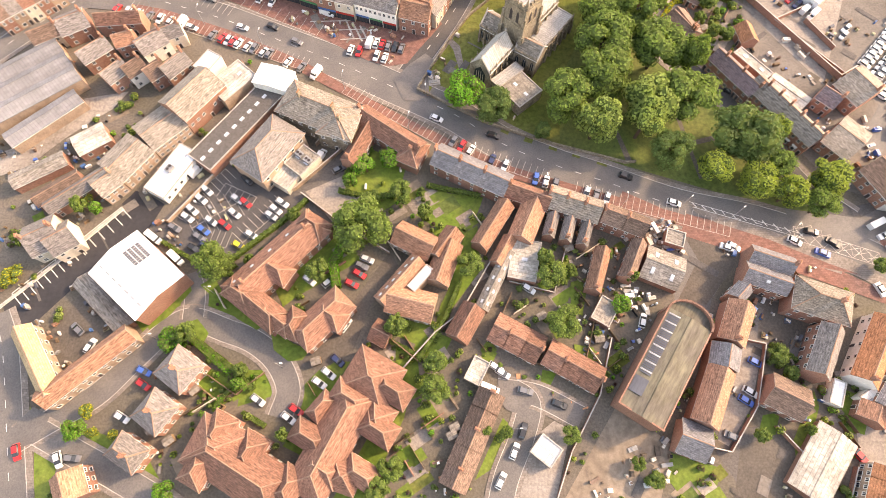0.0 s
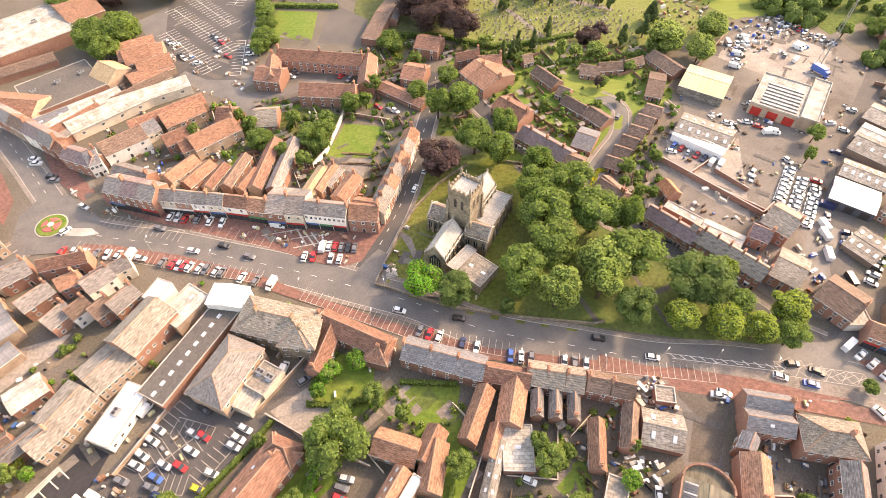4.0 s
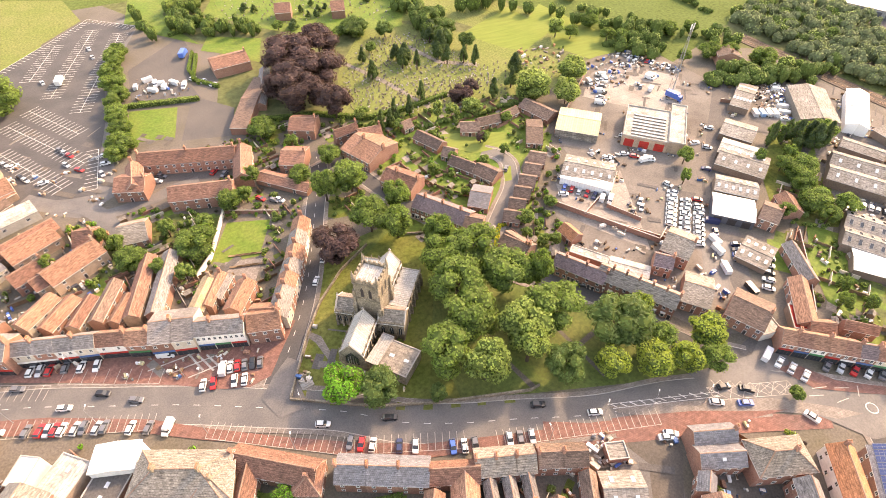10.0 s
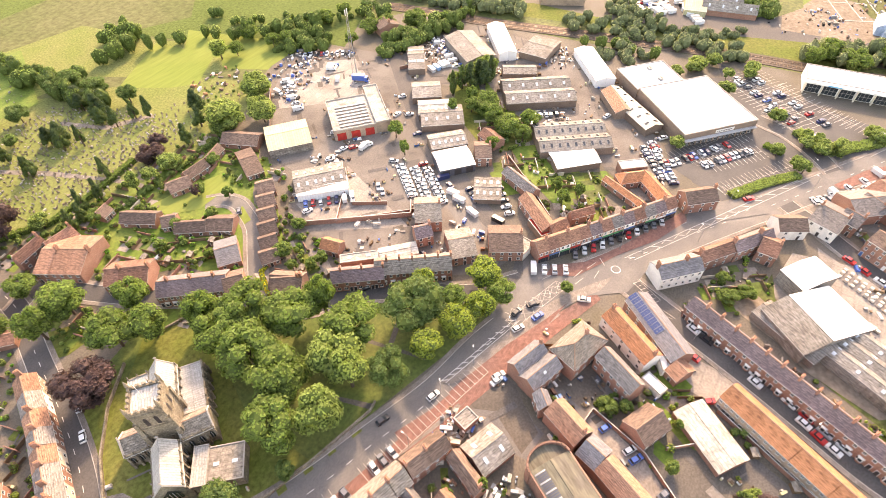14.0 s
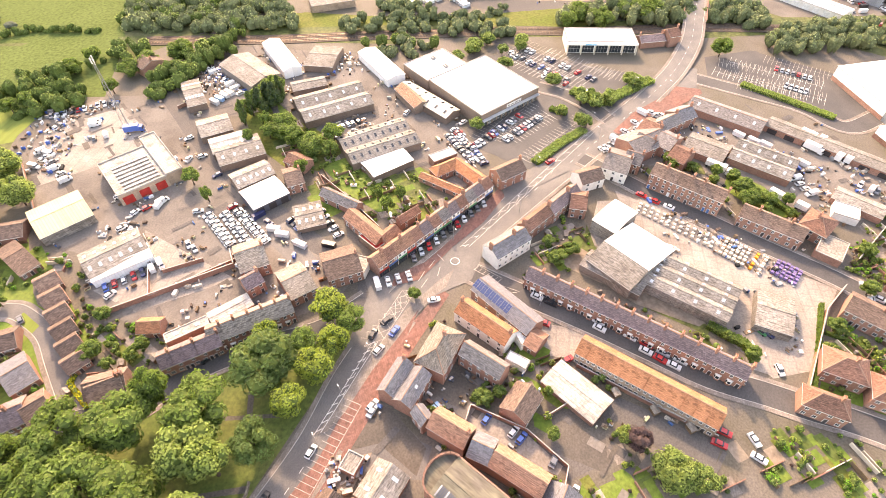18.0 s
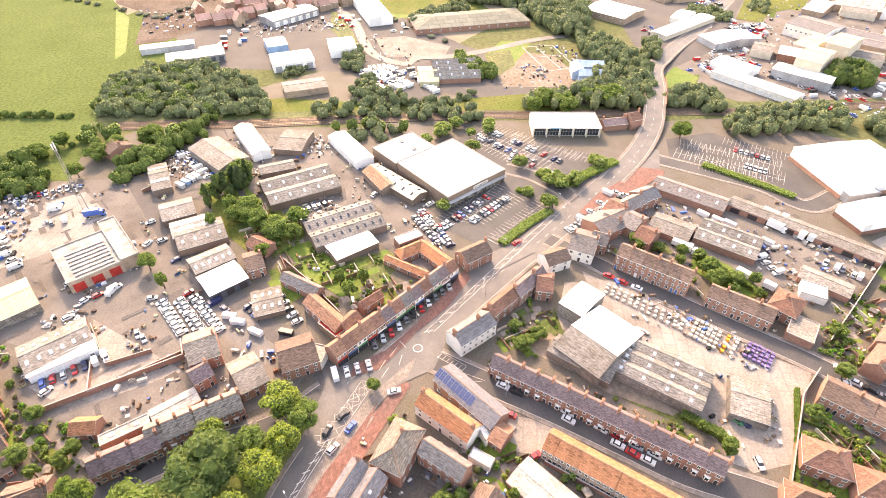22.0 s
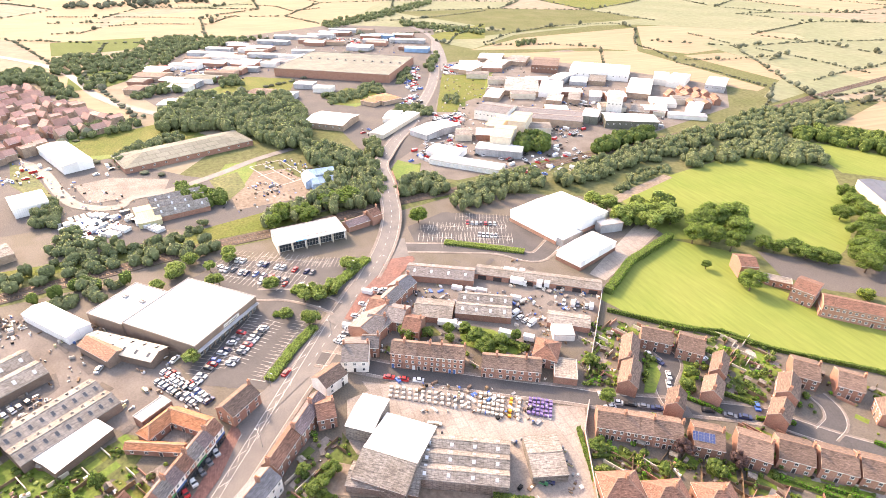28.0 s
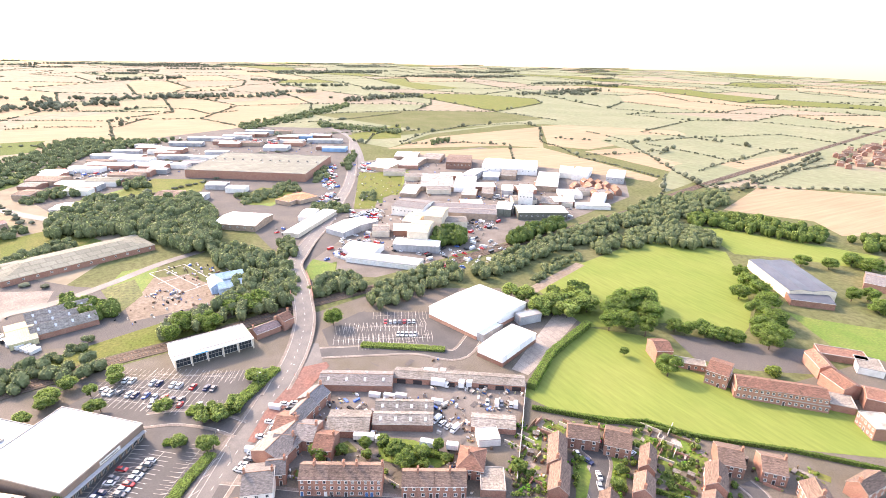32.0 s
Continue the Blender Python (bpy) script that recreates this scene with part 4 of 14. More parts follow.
def crown_mesh(seed, leaf, nl=1500, tall=False):
    """A crown of radius 1 and height 2 about its centre: lobes covered with small leaf clumps, uneven outline."""
    def make():
        rng = random.Random(seed)
        b = Build()
        v, f = ico(1)
        lobes = []
        for i in range(26):
            a, zz = rng.uniform(0, 2 * math.pi), rng.uniform(-0.65, 0.85)
            if tall:
                rr = (0.95 - (zz + 0.65) / 1.6) * 0.55
                r = 0.22 + rr * 0.3
            else:
                rr = math.sqrt(max(0.0, 1 - zz * zz)) * rng.uniform(0.35, 0.72)
                r = rng.uniform(0.24, 0.40)
            lobes.append((rr * math.cos(a), rr * math.sin(a), zz * (1.0 if tall else 0.78), r))
        for x, y, z, r in lobes:
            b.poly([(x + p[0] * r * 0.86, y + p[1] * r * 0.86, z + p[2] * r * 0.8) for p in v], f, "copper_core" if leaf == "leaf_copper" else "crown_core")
        for i in range(nl):
            x, y, z, r = lobes[rng.randrange(len(lobes))]
            d = Vector((rng.gauss(0, 1), rng.gauss(0, 1), rng.gauss(0.25, 1))).normalized()
            c = Vector((x, y, z)) + Vector((d.x * r, d.y * r, d.z * r * 0.92)) * rng.uniform(0.86, 1.12)
            n = (d + Vector((rng.uniform(-0.5, 0.5), rng.uniform(-0.5, 0.5), rng.uniform(-0.2, 0.5)))).normalized()
            u = n.orthogonal().normalized()
            u.rotate(Matrix.Rotation(rng.uniform(0, 6.28), 3, n))
            w = n.cross(u)
            s = rng.uniform(0.038, 0.075)
            k = n * s * 0.35
            b.poly([c - u * s - k, c - w * s * 0.7 + k * 0.3, c + u * s - k, c + w * s * 0.7 + k * 0.3], [(0, 1, 2, 3)], leaf)
        return b.mesh("crown")
    return cached(("crown", seed, leaf, nl, tall), make)


def trunk_mesh(seed):
    def make():
        rng = random.Random(seed)
        b = Build()
        b.cyl(0, 0, -0.1, 0.5, 0.055, 0.03, "bark", 8)
        for i in range(6):
            a = i * 1.05 + rng.uniform(-0.3, 0.3)
            p0, p1 = Vector((0, 0, rng.uniform(0.28, 0.45))), Vector((0.25 * math.cos(a), 0.25 * math.sin(a), rng.uniform(0.55, 0.8)))
            u = (p1 - p0).orthogonal().normalized() * 0.018
            w = (p1 - p0).cross(u).normalized() * 0.018
            b.poly([p0 + u, p0 + w, p0 - u, p0 - w, p1 + u * 0.3, p1 + w * 0.3, p1 - u * 0.3, p1 - w * 0.3], [(0, 1, 5, 4), (1, 2, 6, 5), (2, 3, 7, 6), (3, 0, 4, 7), (4, 5, 6, 7)], "bark")
        return b.mesh("trunk")
    return cached(("trunk", seed), make)


TREE_NO = [0]
TREE_WORDS = {"leaf": "broad green leafy deciduous tree", "leaf_light": "broad tree with pale yellow-green foliage", "leaf_bright": "round tree with vivid bright green leaves", "leaf_dark": "dense rounded dark green tree", "leaf_yellow": "tree with light yellowish green leaves", "leaf_copper": "copper beech with dark purple foliage", "conifer": "tall dark slender conifer tree", "yellow_leaf": "small golden yellow garden shrub"}


def tree(x, y, h, r, leaf="leaf", z=0.0, nl=None):
    """A tree of height h with a crown of radius r."""
    TREE_NO[0] += 1
    i = TREE_NO[0]
    tall = leaf == "conifer"
    small = h < 4.5
    o = root("shrub" if small else "tree", x, y, z, (i * 67) % 360, TREE_WORDS[leaf] if not small else TREE_WORDS[leaf].replace("deciduous tree", "garden shrub").replace("tree", "garden shrub"), "shrub" if small else "tree")
    part("trunk", trunk_mesh(i % 3), o, at=Matrix.Diagonal((h * 0.7, h * 0.7, h, 1)))
    ch = h * 0.46 if tall else max(h * 0.40, r * 0.7)
    nl = nl or (600 if small else 2700 if r > 4 else 1400)
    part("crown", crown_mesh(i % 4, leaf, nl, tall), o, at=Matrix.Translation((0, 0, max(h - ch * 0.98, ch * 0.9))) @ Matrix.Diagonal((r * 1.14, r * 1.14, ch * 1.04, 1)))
    return o


def grove(leaf, h, *spots):
    for x, y, r in spots:
        tree(x, y, h, r, leaf)


def wood(name, spots, leafs, label, seed=1, nl=70, core=1):
    """Many small trees that nobody could count, as one mesh."""
    rng = random.Random(seed)
    b = Build()
    v, f = ico(core)
    for x, y, h, r in spots:
        lf = leafs[rng.randrange(len(leafs))]
        for k in range(4):
            a = rng.uniform(0, 6.28)
            d = r * (0.45 if k else 0.0)
            cx, cy, cr = x + d * math.cos(a), y + d * math.sin(a), r * rng.uniform(0.5, 0.8)
            cz = h - cr * rng.uniform(0.9, 1.35)
            b.poly([(cx + p[0] * cr * rng.uniform(0.8, 1.05), cy + p[1] * cr * rng.uniform(0.8, 1.05), cz + p[2] * cr * (0.95 if p[2] > 0 else max(cz / cr, 0.9))) for p in v], f, ("wood_haze_core" if lf.startswith("wood") else "crown_core") if nl else lf)
            for j in range(nl // 4):
                dd = Vector((rng.gauss(0, 1), rng.gauss(0, 1), rng.gauss(0.35, 1))).normalized()
                c = Vector((cx, cy, cz)) + dd * cr * rng.uniform(0.9, 1.15)
                n = (dd + Vector((rng.uniform(-0.6, 0.6), rng.uniform(-0.6, 0.6), rng.uniform(0, 0.6)))).normalized()
                u = n.orthogonal().normalized()
                w = n.cross(u)
                s = r * rng.uniform(0.08, 0.16)
                b.poly([c - u * s, c - w * s * 0.8, c + u * s, c + w * s * 0.8], [(0, 1, 2, 3)], lf)
    return tagged(part(name, b), label, "woodland", "", "stuff")


def fill(poly, step, hmin, hmax, rmin, rmax, seed=1):
    """Scattered tree places inside an outline."""
    rng = random.Random(seed)
    xs, ys = [p[0] for p in poly], [p[1] for p in poly]
    out = []
    yy = min(ys)
    while yy < max(ys):
        xx = min(xs)
        while xx < max(xs):
            px, py = xx + rng.uniform(-step, step) * 0.45, yy + rng.uniform(-step, step) * 0.45
            inside = False
            for (ax, ay), (bx, by) in zip(poly, poly[1:] + poly[:1]):
                if (ay > py) != (by > py) and px < (bx - ax) * (py - ay) / (by - ay) + ax:
                    inside = not inside
            if inside:
                out.append((px, py, rng.uniform(hmin, hmax), rng.uniform(rmin, rmax)))
            xx += step
        yy += step
    return out


def along(pts, step, hmin, hmax, rmin, rmax, jit=0.5, seed=1):
    rng = random.Random(seed)
    out = []
    for a, b in zip(pts, pts[1:]):
        n = max(1, int(math.hypot(b[0] - a[0], b[1] - a[1]) / step))
        for i in range(n):
            t = (i + rng.uniform(0.2, 0.8)) / n
            out.append((a[0] + (b[0] - a[0]) * t + rng.uniform(-jit, jit), a[1] + (b[1] - a[1]) * t + rng.uniform(-jit, jit), rng.uniform(hmin, hmax), rng.uniform(rmin, rmax)))
    return out


def hedge(w, h, *pts, leaf="leaf", label="clipped green garden hedge"):
    """A hedge along the points: a body with leaf clumps all over it."""
    rng = random.Random(len(pts) + int(abs(pts[0][0])))
    b = Build()
    line = [Vector((*p, 0)) for p in pts]
    ribbon(b, offset(line, w * 0.42), offset(line, -w * 0.42), h * 0.92, "crown_core", h * 0.92)
    for p, q in zip(line, line[1:]):
        d = q - p
        n = int(d.length * (h + w) * 7)
        u = d.normalized() if d.length > 0.01 else Vector((1, 0, 0))
        nr = Vector((-u.y, u.x, 0))
        for i in range(min(n, 900)):
            t, k = rng.random(), rng.random() * (2 * h + w)
            if k < h:
                o = Vector((0, 0, k)) + nr * w / 2
            elif k < h + w:
                o = Vector((0, 0, h)) + nr * (k - h - w / 2)
            else:
                o = Vector((0, 0, k - h - w)) - nr * w / 2
            c = p + d * t + o
            a = Vector((rng.uniform(-1, 1), rng.uniform(-1, 1), rng.uniform(-1, 1))).normalized() * rng.uniform(0.2, 0.4)
            e = a.orthogonal().normalized() * rng.uniform(0.15, 0.3)
            b.poly([c - a, c - e, c + a, c + e], [(0, 1, 2, 3)], leaf)
    return tagged(part("hedge", b), label, "hedge")


def boundary(h, th, *pts, m="brick", label="", name="garden_wall", cat="wall"):
    """A wall or fence with a coping, along the points."""
    b = Build()
    for p, q in zip(pts, pts[1:]):
        L = math.hypot(q[0] - p[0], q[1] - p[1])
        a = math.atan2(q[1] - p[1], q[0] - p[0])
        b.rbox((p[0] + q[0]) / 2, (p[1] + q[1]) / 2, L, th, 0, h, a, m)
        b.rbox((p[0] + q[0]) / 2, (p[1] + q[1]) / 2, L + 0.06, th + 0.1, h, h + 0.08, a, "kerb" if m not in ("wood", "stone") else m)
    return tagged(part(name, b), label or "%s boundary wall" % m.replace("_", " "), cat)


CLUTTER = {"yard": ("pallet", "wood", "metal_grey", "concrete", "car_white", "car_blue", "rubber", "tile_brown", "felt_light"), "garden": ("wood", "paving", "pot", "crown_core", "leaf", "render_white", "concrete", "leaf_light", "tile_brown"), "graves": ("stone", "kerb", "stone", "stone", "paving", "kerb", "stone", "kerb"), "scrap": ("rubber", "metal_grey", "steel", "car_white", "car_silver", "pallet", "rail_bed")}


def clutter(poly, step, kind, seed=1, label=""):
    """Small odds and ends that nobody could count, lying about a yard or garden, as one mesh."""
    rng = random.Random(seed)
    b = Build()
    mats = CLUTTER[kind]
    for x, y, h, r in fill(poly, step, 0.2, 1.5 if kind != "graves" else 1.0, 0.25, 1.1 if kind != "graves" else 0.45, seed=seed):
        if rng.random() < 0.25:
            continue
        m = mats[rng.randrange(len(mats))]
        a = rng.choice((0.3, 0.3 + math.pi / 2)) + rng.uniform(-0.3, 0.3)
        if m in ("leaf", "leaf_light", "crown_core"):
            v, f = ico(1)
            b.poly([(x + p[0] * r * rng.uniform(0.7, 1.2), y + p[1] * r * rng.uniform(0.7, 1.2), max(0.0, h * 0.6 + p[2] * h * 0.6)) for p in v], f, m)
        else:
            b.rbox(x, y, r * rng.uniform(1, 3.2), r * rng.uniform(0.6, 1.4), 0, h, a, m)
            if rng.random() < 0.4:
                b.rbox(x + rng.uniform(-0.3, 0.3), y + rng.uniform(-0.3, 0.3), r * 0.8, r * 0.7, h, h + rng.uniform(0.1, 0.6), a, mats[rng.randrange(len(mats) - 3)])
    return tagged(part("clutter", b), label or {"yard": "scattered crates, pallets and stock on a yard", "garden": "garden furniture, pots, bushes and sheds", "scrap": "heaps of scrap parts and tyres", "graves": "rows of weathered stone grave markers"}[kind], "clutter", "", "stuff")


def garden_shed(x, y, rot, w=2.4, l=1.9, m="wood", roof="felt"):
    o = root("garden_shed", x, y, 0, rot, "small %s garden shed with a %s roof" % ("timber" if m == "wood" else "pale", roof.replace("_", " ")), "shed", "garden sheds")
    a, b = gable_shell(w, l, 1.8, 2.3, m, roof, False, over=0.12, t=0.06)
    part("wall", a, o)
    part("roof", b, o)
    return o


def inside(poly, x, y):
    k = False
    for (ax, ay), (bx, by) in zip(poly, poly[1:] + poly[:1]):
        if (ay > y) != (by > y) and x < (bx - ax) * (y - ay) / (by - ay) + ax:
            k = not k
    return k


TAKEN = []


def survey():
    """Footprints of all the buildings and places of all the vehicles, to keep gardens clear of them."""
    bpy.context.view_layer.update()
    for o in bpy.data.objects:
        if o.parent is None and o.type == "EMPTY":
            if o.name.startswith(("car", "van", "lorry")):
                TAKEN.append((o.matrix_world.inverted(), 2.9, 1.5, -2.9, -1.5, o.matrix_world.translation.copy()))
        elif o.name.startswith("wall") and o.parent is not None:
            xs, ys = [c[0] for c in o.bound_box], [c[1] for c in o.bound_box]
            TAKEN.append((o.matrix_world.inverted(), max(xs) + 0.5, max(ys) + 0.5, min(xs) - 0.5, min(ys) - 0.5, o.matrix_world.translation.copy()))


def vacant(x, y):
    if any(inside(p, x, y) for p in HARD):
        return False
    for line, w in LINES:
        if any(abs(p.x - x) < 14 and abs(p.y - y) < 14 and (p.x - x) ** 2 + (p.y - y) ** 2 < (w + 0.6) ** 2 for p in line):
            return False
    v = Vector((x, y, 0))
    for m, x1, y1, x0, y0, c in TAKEN:
        if abs(c.x - x) < 60 and abs(c.y - y) < 60:
            q = m @ v
            if x0 < q.x < x1 and y0 < q.y < y1:
                return False
    return True


def gardens(poly, step, rot, seed, lawns=0.4, bushes=0.5, fences=0.25):
    """Small plots in the gaps between houses: lawns, beds and paths, bushes, and timber fences."""
    rng = random.Random(seed)
    lawn_b, bush_b, fence_b = Build(), Build(), Build()
    v, f = ico(1)
    a = math.radians(rot)
    c, s = math.cos(a), math.sin(a)
    for i, (x, y, h, r) in enumerate(fill(poly, step, 0.8, 2.6, 0.5, 1.5, seed=seed)):
        if not vacant(x, y):
            continue
        if rng.random() < lawns:
            lx, ly = rng.uniform(2.5, 7.5), rng.uniform(2.0, 5.0)
            q = [(x + c * p - s * w, y + s * p + c * w) for p, w in ((-lx / 2, -ly / 2), (lx / 2, -ly / 2), (lx / 2, ly / 2), (-lx / 2, ly / 2))]
            if all(vacant(*p) for p in q):
                lawn_b.poly([(p[0], p[1], 0.085 + 0.0012 * (i % 40)) for p in q], [(0, 1, 2, 3)], rng.choice(("lawn", "lawn", "lawn", "grass", "meadow", "paving", "concrete", "soil")))
        if rng.random() < bushes:
            for k in range(rng.randint(1, 4)):
                bx, by, br = x + rng.gauss(0, 1.4), y + rng.gauss(0, 1.4), r * rng.uniform(0.5, 1.1)
                if not vacant(bx, by):
                    continue
                lf = rng.choice(("leaf", "leaf", "leaf_light", "leaf_dark", "leaf_bright", "leaf_yellow", "leaf", "leaf_copper"))
                bh = br * rng.uniform(0.9, 1.5)
                bush_b.poly([(bx + p[0] * br * rng.uniform(0.7, 1.0), by + p[1] * br * rng.uniform(0.7, 1.0), max(0.02, bh * 0.75 + p[2] * bh * 0.75)) for p in v], f, "crown_core")
                for j in range(34):
                    d = Vector((rng.gauss(0, 1), rng.gauss(0, 1), abs(rng.gauss(0.3, 1)))).normalized()
                    w0 = Vector((bx + d.x * br, by + d.y * br, bh * 0.75 * (1 + d.z)))
                    u = (d + Vector((rng.uniform(-0.5, 0.5), rng.uniform(-0.5, 0.5), 0.2))).orthogonal().normalized()
                    u.rotate(Matrix.Rotation(rng.uniform(0, 6.28), 3, d))
                    t = d.cross(u)
                    z = rng.uniform(0.16, 0.3)
                    bush_b.poly([w0 - u * z, w0 - t * z * 0.8, w0 + u * z, w0 + t * z * 0.8], [(0, 1, 2, 3)], lf)
        if rng.random() < fences:
            fa = a + rng.choice((0, math.pi / 2))
            L = rng.uniform(4, 9)
            ex = [(x + math.cos(fa) * L * t, y + math.sin(fa) * L * t) for t in (-0.5, -0.25, 0, 0.25, 0.5)]
            if all(vacant(*p) for p in ex):
                fm = rng.choice(("wood", "wood", "brick", "render_cream"))
                fence_b.rbox(x, y, L, 0.1 if fm == "wood" else 0.22, 0, rng.uniform(1.2, 1.8), fa, fm)
    for b, n, lab, cat in ((lawn_b, "garden_lawns", "small garden lawns, beds and paved patches", "gardens"), (bush_b, "garden_bushes", "leafy green garden bushes and flower beds", "bushes"), (fence_b, "garden_fences", "weathered timber fences and low garden walls", "fences")):
        if b.v:
            tagged(part(n, b), lab, cat, "", "stuff")


def church_tower(x, y, w, rot):
    """A square stone tower with buttresses, paired belfry windows, battlements and pinnacles."""
    o = root("church_tower", x, y, 0, rot, "square stone church tower with battlements and pinnacles", "church tower")
    h, a = 22.0, w / 2
    b = Build()
    b.box(-a, -a, 0, a, a, h, "stone")
    part("wall", b, o)
    for z in (8.0, 14.5, 21.2):
        b = Build()
        b.box(-a - 0.18, -a - 0.18, z, a + 0.18, a + 0.18, z + 0.35, "stone")
        part("string_course", b, o)
    b = Build()
    b.box(-a + 0.6, -a + 0.6, h, a - 0.6, a - 0.6, h + 0.25, "lead")
    part("roof", b, o)
    for k in range(4):
        m = pose(0, 0, 0, 0, 0, 90 * k)
        b = Build()
        b.box(-a, -a - 0.05, h, a, -a + 0.5, h + 0.7, "stone")
        n = 5
        for i in range(n):
            u = -a + (i + 0.5) * w / n
            b.box(u - w / n * 0.28, -a - 0.05, h + 0.7, u + w / n * 0.28, -a + 0.5, h + 1.6, "stone")
        part("battlement", b, o, at=m)
        for s in (-1, 1):
            b = Build()
            q = [(s * w * 0.16 - 0.5, 0), (s * w * 0.16 + 0.5, 0), (s * w * 0.16 + 0.5, 3.2), (s * w * 0.16, 4.2), (s * w * 0.16 - 0.5, 3.2)]
            b.poly([(u, -a - 0.03, 15.6 + z) for u, z in q] + [(u, -a + 0.3, 15.6 + z) for u, z in q], [(0, 1, 2, 3, 4)], "door_dark")
            part("belfry_window", b, o, "dark louvred belfry opening", at=m)
        for s in (-1, 1):
            b = Build()
            b.box(s * a - 0.5, -a - 0.9, 0, s * a + 0.5, -a, 12.0, "stone")
            b.box(s * a - 0.4, -a - 0.5, 12.0, s * a + 0.4, -a, 18.0, "stone")
            part("buttress", b, o, at=m)
        b = Build()
        b.cyl(a - 0.2, -a + 0.2, h, h + 2.2, 0.5, 0.45, "stone", 8)
        b.cyl(a - 0.2, -a + 0.2, h + 2.2, h + 4.4, 0.5, 0.06, "stone", 8)
        part("pinnacle", b, o, at=m)
    b = Build()
    b.cyl(0, 0, h, h + 7.5, 0.09, 0.05, "trim_white", 6)
    part("flagpole", b, o, "white flagpole")

def railway(*pts):
    line = smooth(list(pts))
    b = Build()
    ribbon(b, offset(line, 5.0), offset(line, -5.0), 0.3, "rail_bed", 0.25)
    tagged(part("railway_bed", b), "brown stone ballast of a double railway track", "", "", "structure")
    for c in (-2.2, 2.2):
        for s in (-0.72, 0.72):
            b = Build()
            ribbon(b, offset(line, c + s + 0.06), offset(line, c + s - 0.06), 0.48, "steel", 0.2)
            tagged(part("rail", b), "rusty steel rail on ballast", "", "", "structure")
        b = Build()
        run = 0.0
        for p, q in zip(line, line[1:]):
            d = q - p
            n = max(1, int(d.length / 1.6))
            if p.x > 600:
                continue
            for i in range(n):
                k = p + d * (i / n)
                u = d.normalized()
                m = k + Vector((-u.y, u.x, 0)) * c
                b.rbox(m.x, m.y, 0.28, 2.5, 0.3, 0.38, math.atan2(u.y, u.x), "wood")
        tagged(part("sleepers", b), "dark timber railway sleepers", "sleepers", "", "stuff")


def bridge_rail(*pts):
    for s in (-1, 1):
        b = Build()
        line = [Vector(p) for p in pts]
        ribbon(b, offset(line, s * 6.0), offset(line, s * 6.4), 1.2, "brick", 1.4)
        part_ob = tagged(part("bridge_parapet", b), "brick parapet wall of the railway bridge", "wall")

def lump(b, x, y, h, r, rng, m="far_hedge", level=0):
    """One small rounded bush or tree crown that meets the ground."""
    v, f = ico(level)
    b.poly([(x + p[0] * r * rng.uniform(0.7, 1.15), y + p[1] * r * rng.uniform(0.7, 1.15), max(0.0, h * 0.5 + p[2] * h * 0.5 * rng.uniform(0.8, 1.1))) for p in v], f, m)


def hedge_line(b, p, q, rng, gap=8.0, r=(1.3, 2.4), trees=0.1):
    """A ragged hedgerow from p to q with taller trees standing in it."""
    L = math.hypot(q[0] - p[0], q[1] - p[1])
    n = max(2, int(L / gap))
    thin = rng.uniform(0.0, 0.25)
    for k in range(n):
        if rng.random() < thin:
            continue
        t = (k + rng.random()) / n
        x, y = p[0] + (q[0] - p[0]) * t + rng.gauss(0, 0.8), p[1] + (q[1] - p[1]) * t + rng.gauss(0, 0.8)
        if rng.random() < trees:
            c = rng.uniform(2.4, 5.2)
            lump(b, x, y, c * rng.uniform(1.3, 1.9), c, rng, level=1)
        else:
            c = rng.uniform(*r) * gap / 8.0
            lump(b, x, y, rng.uniform(1.6, 3.4), c * 1.7, rng)


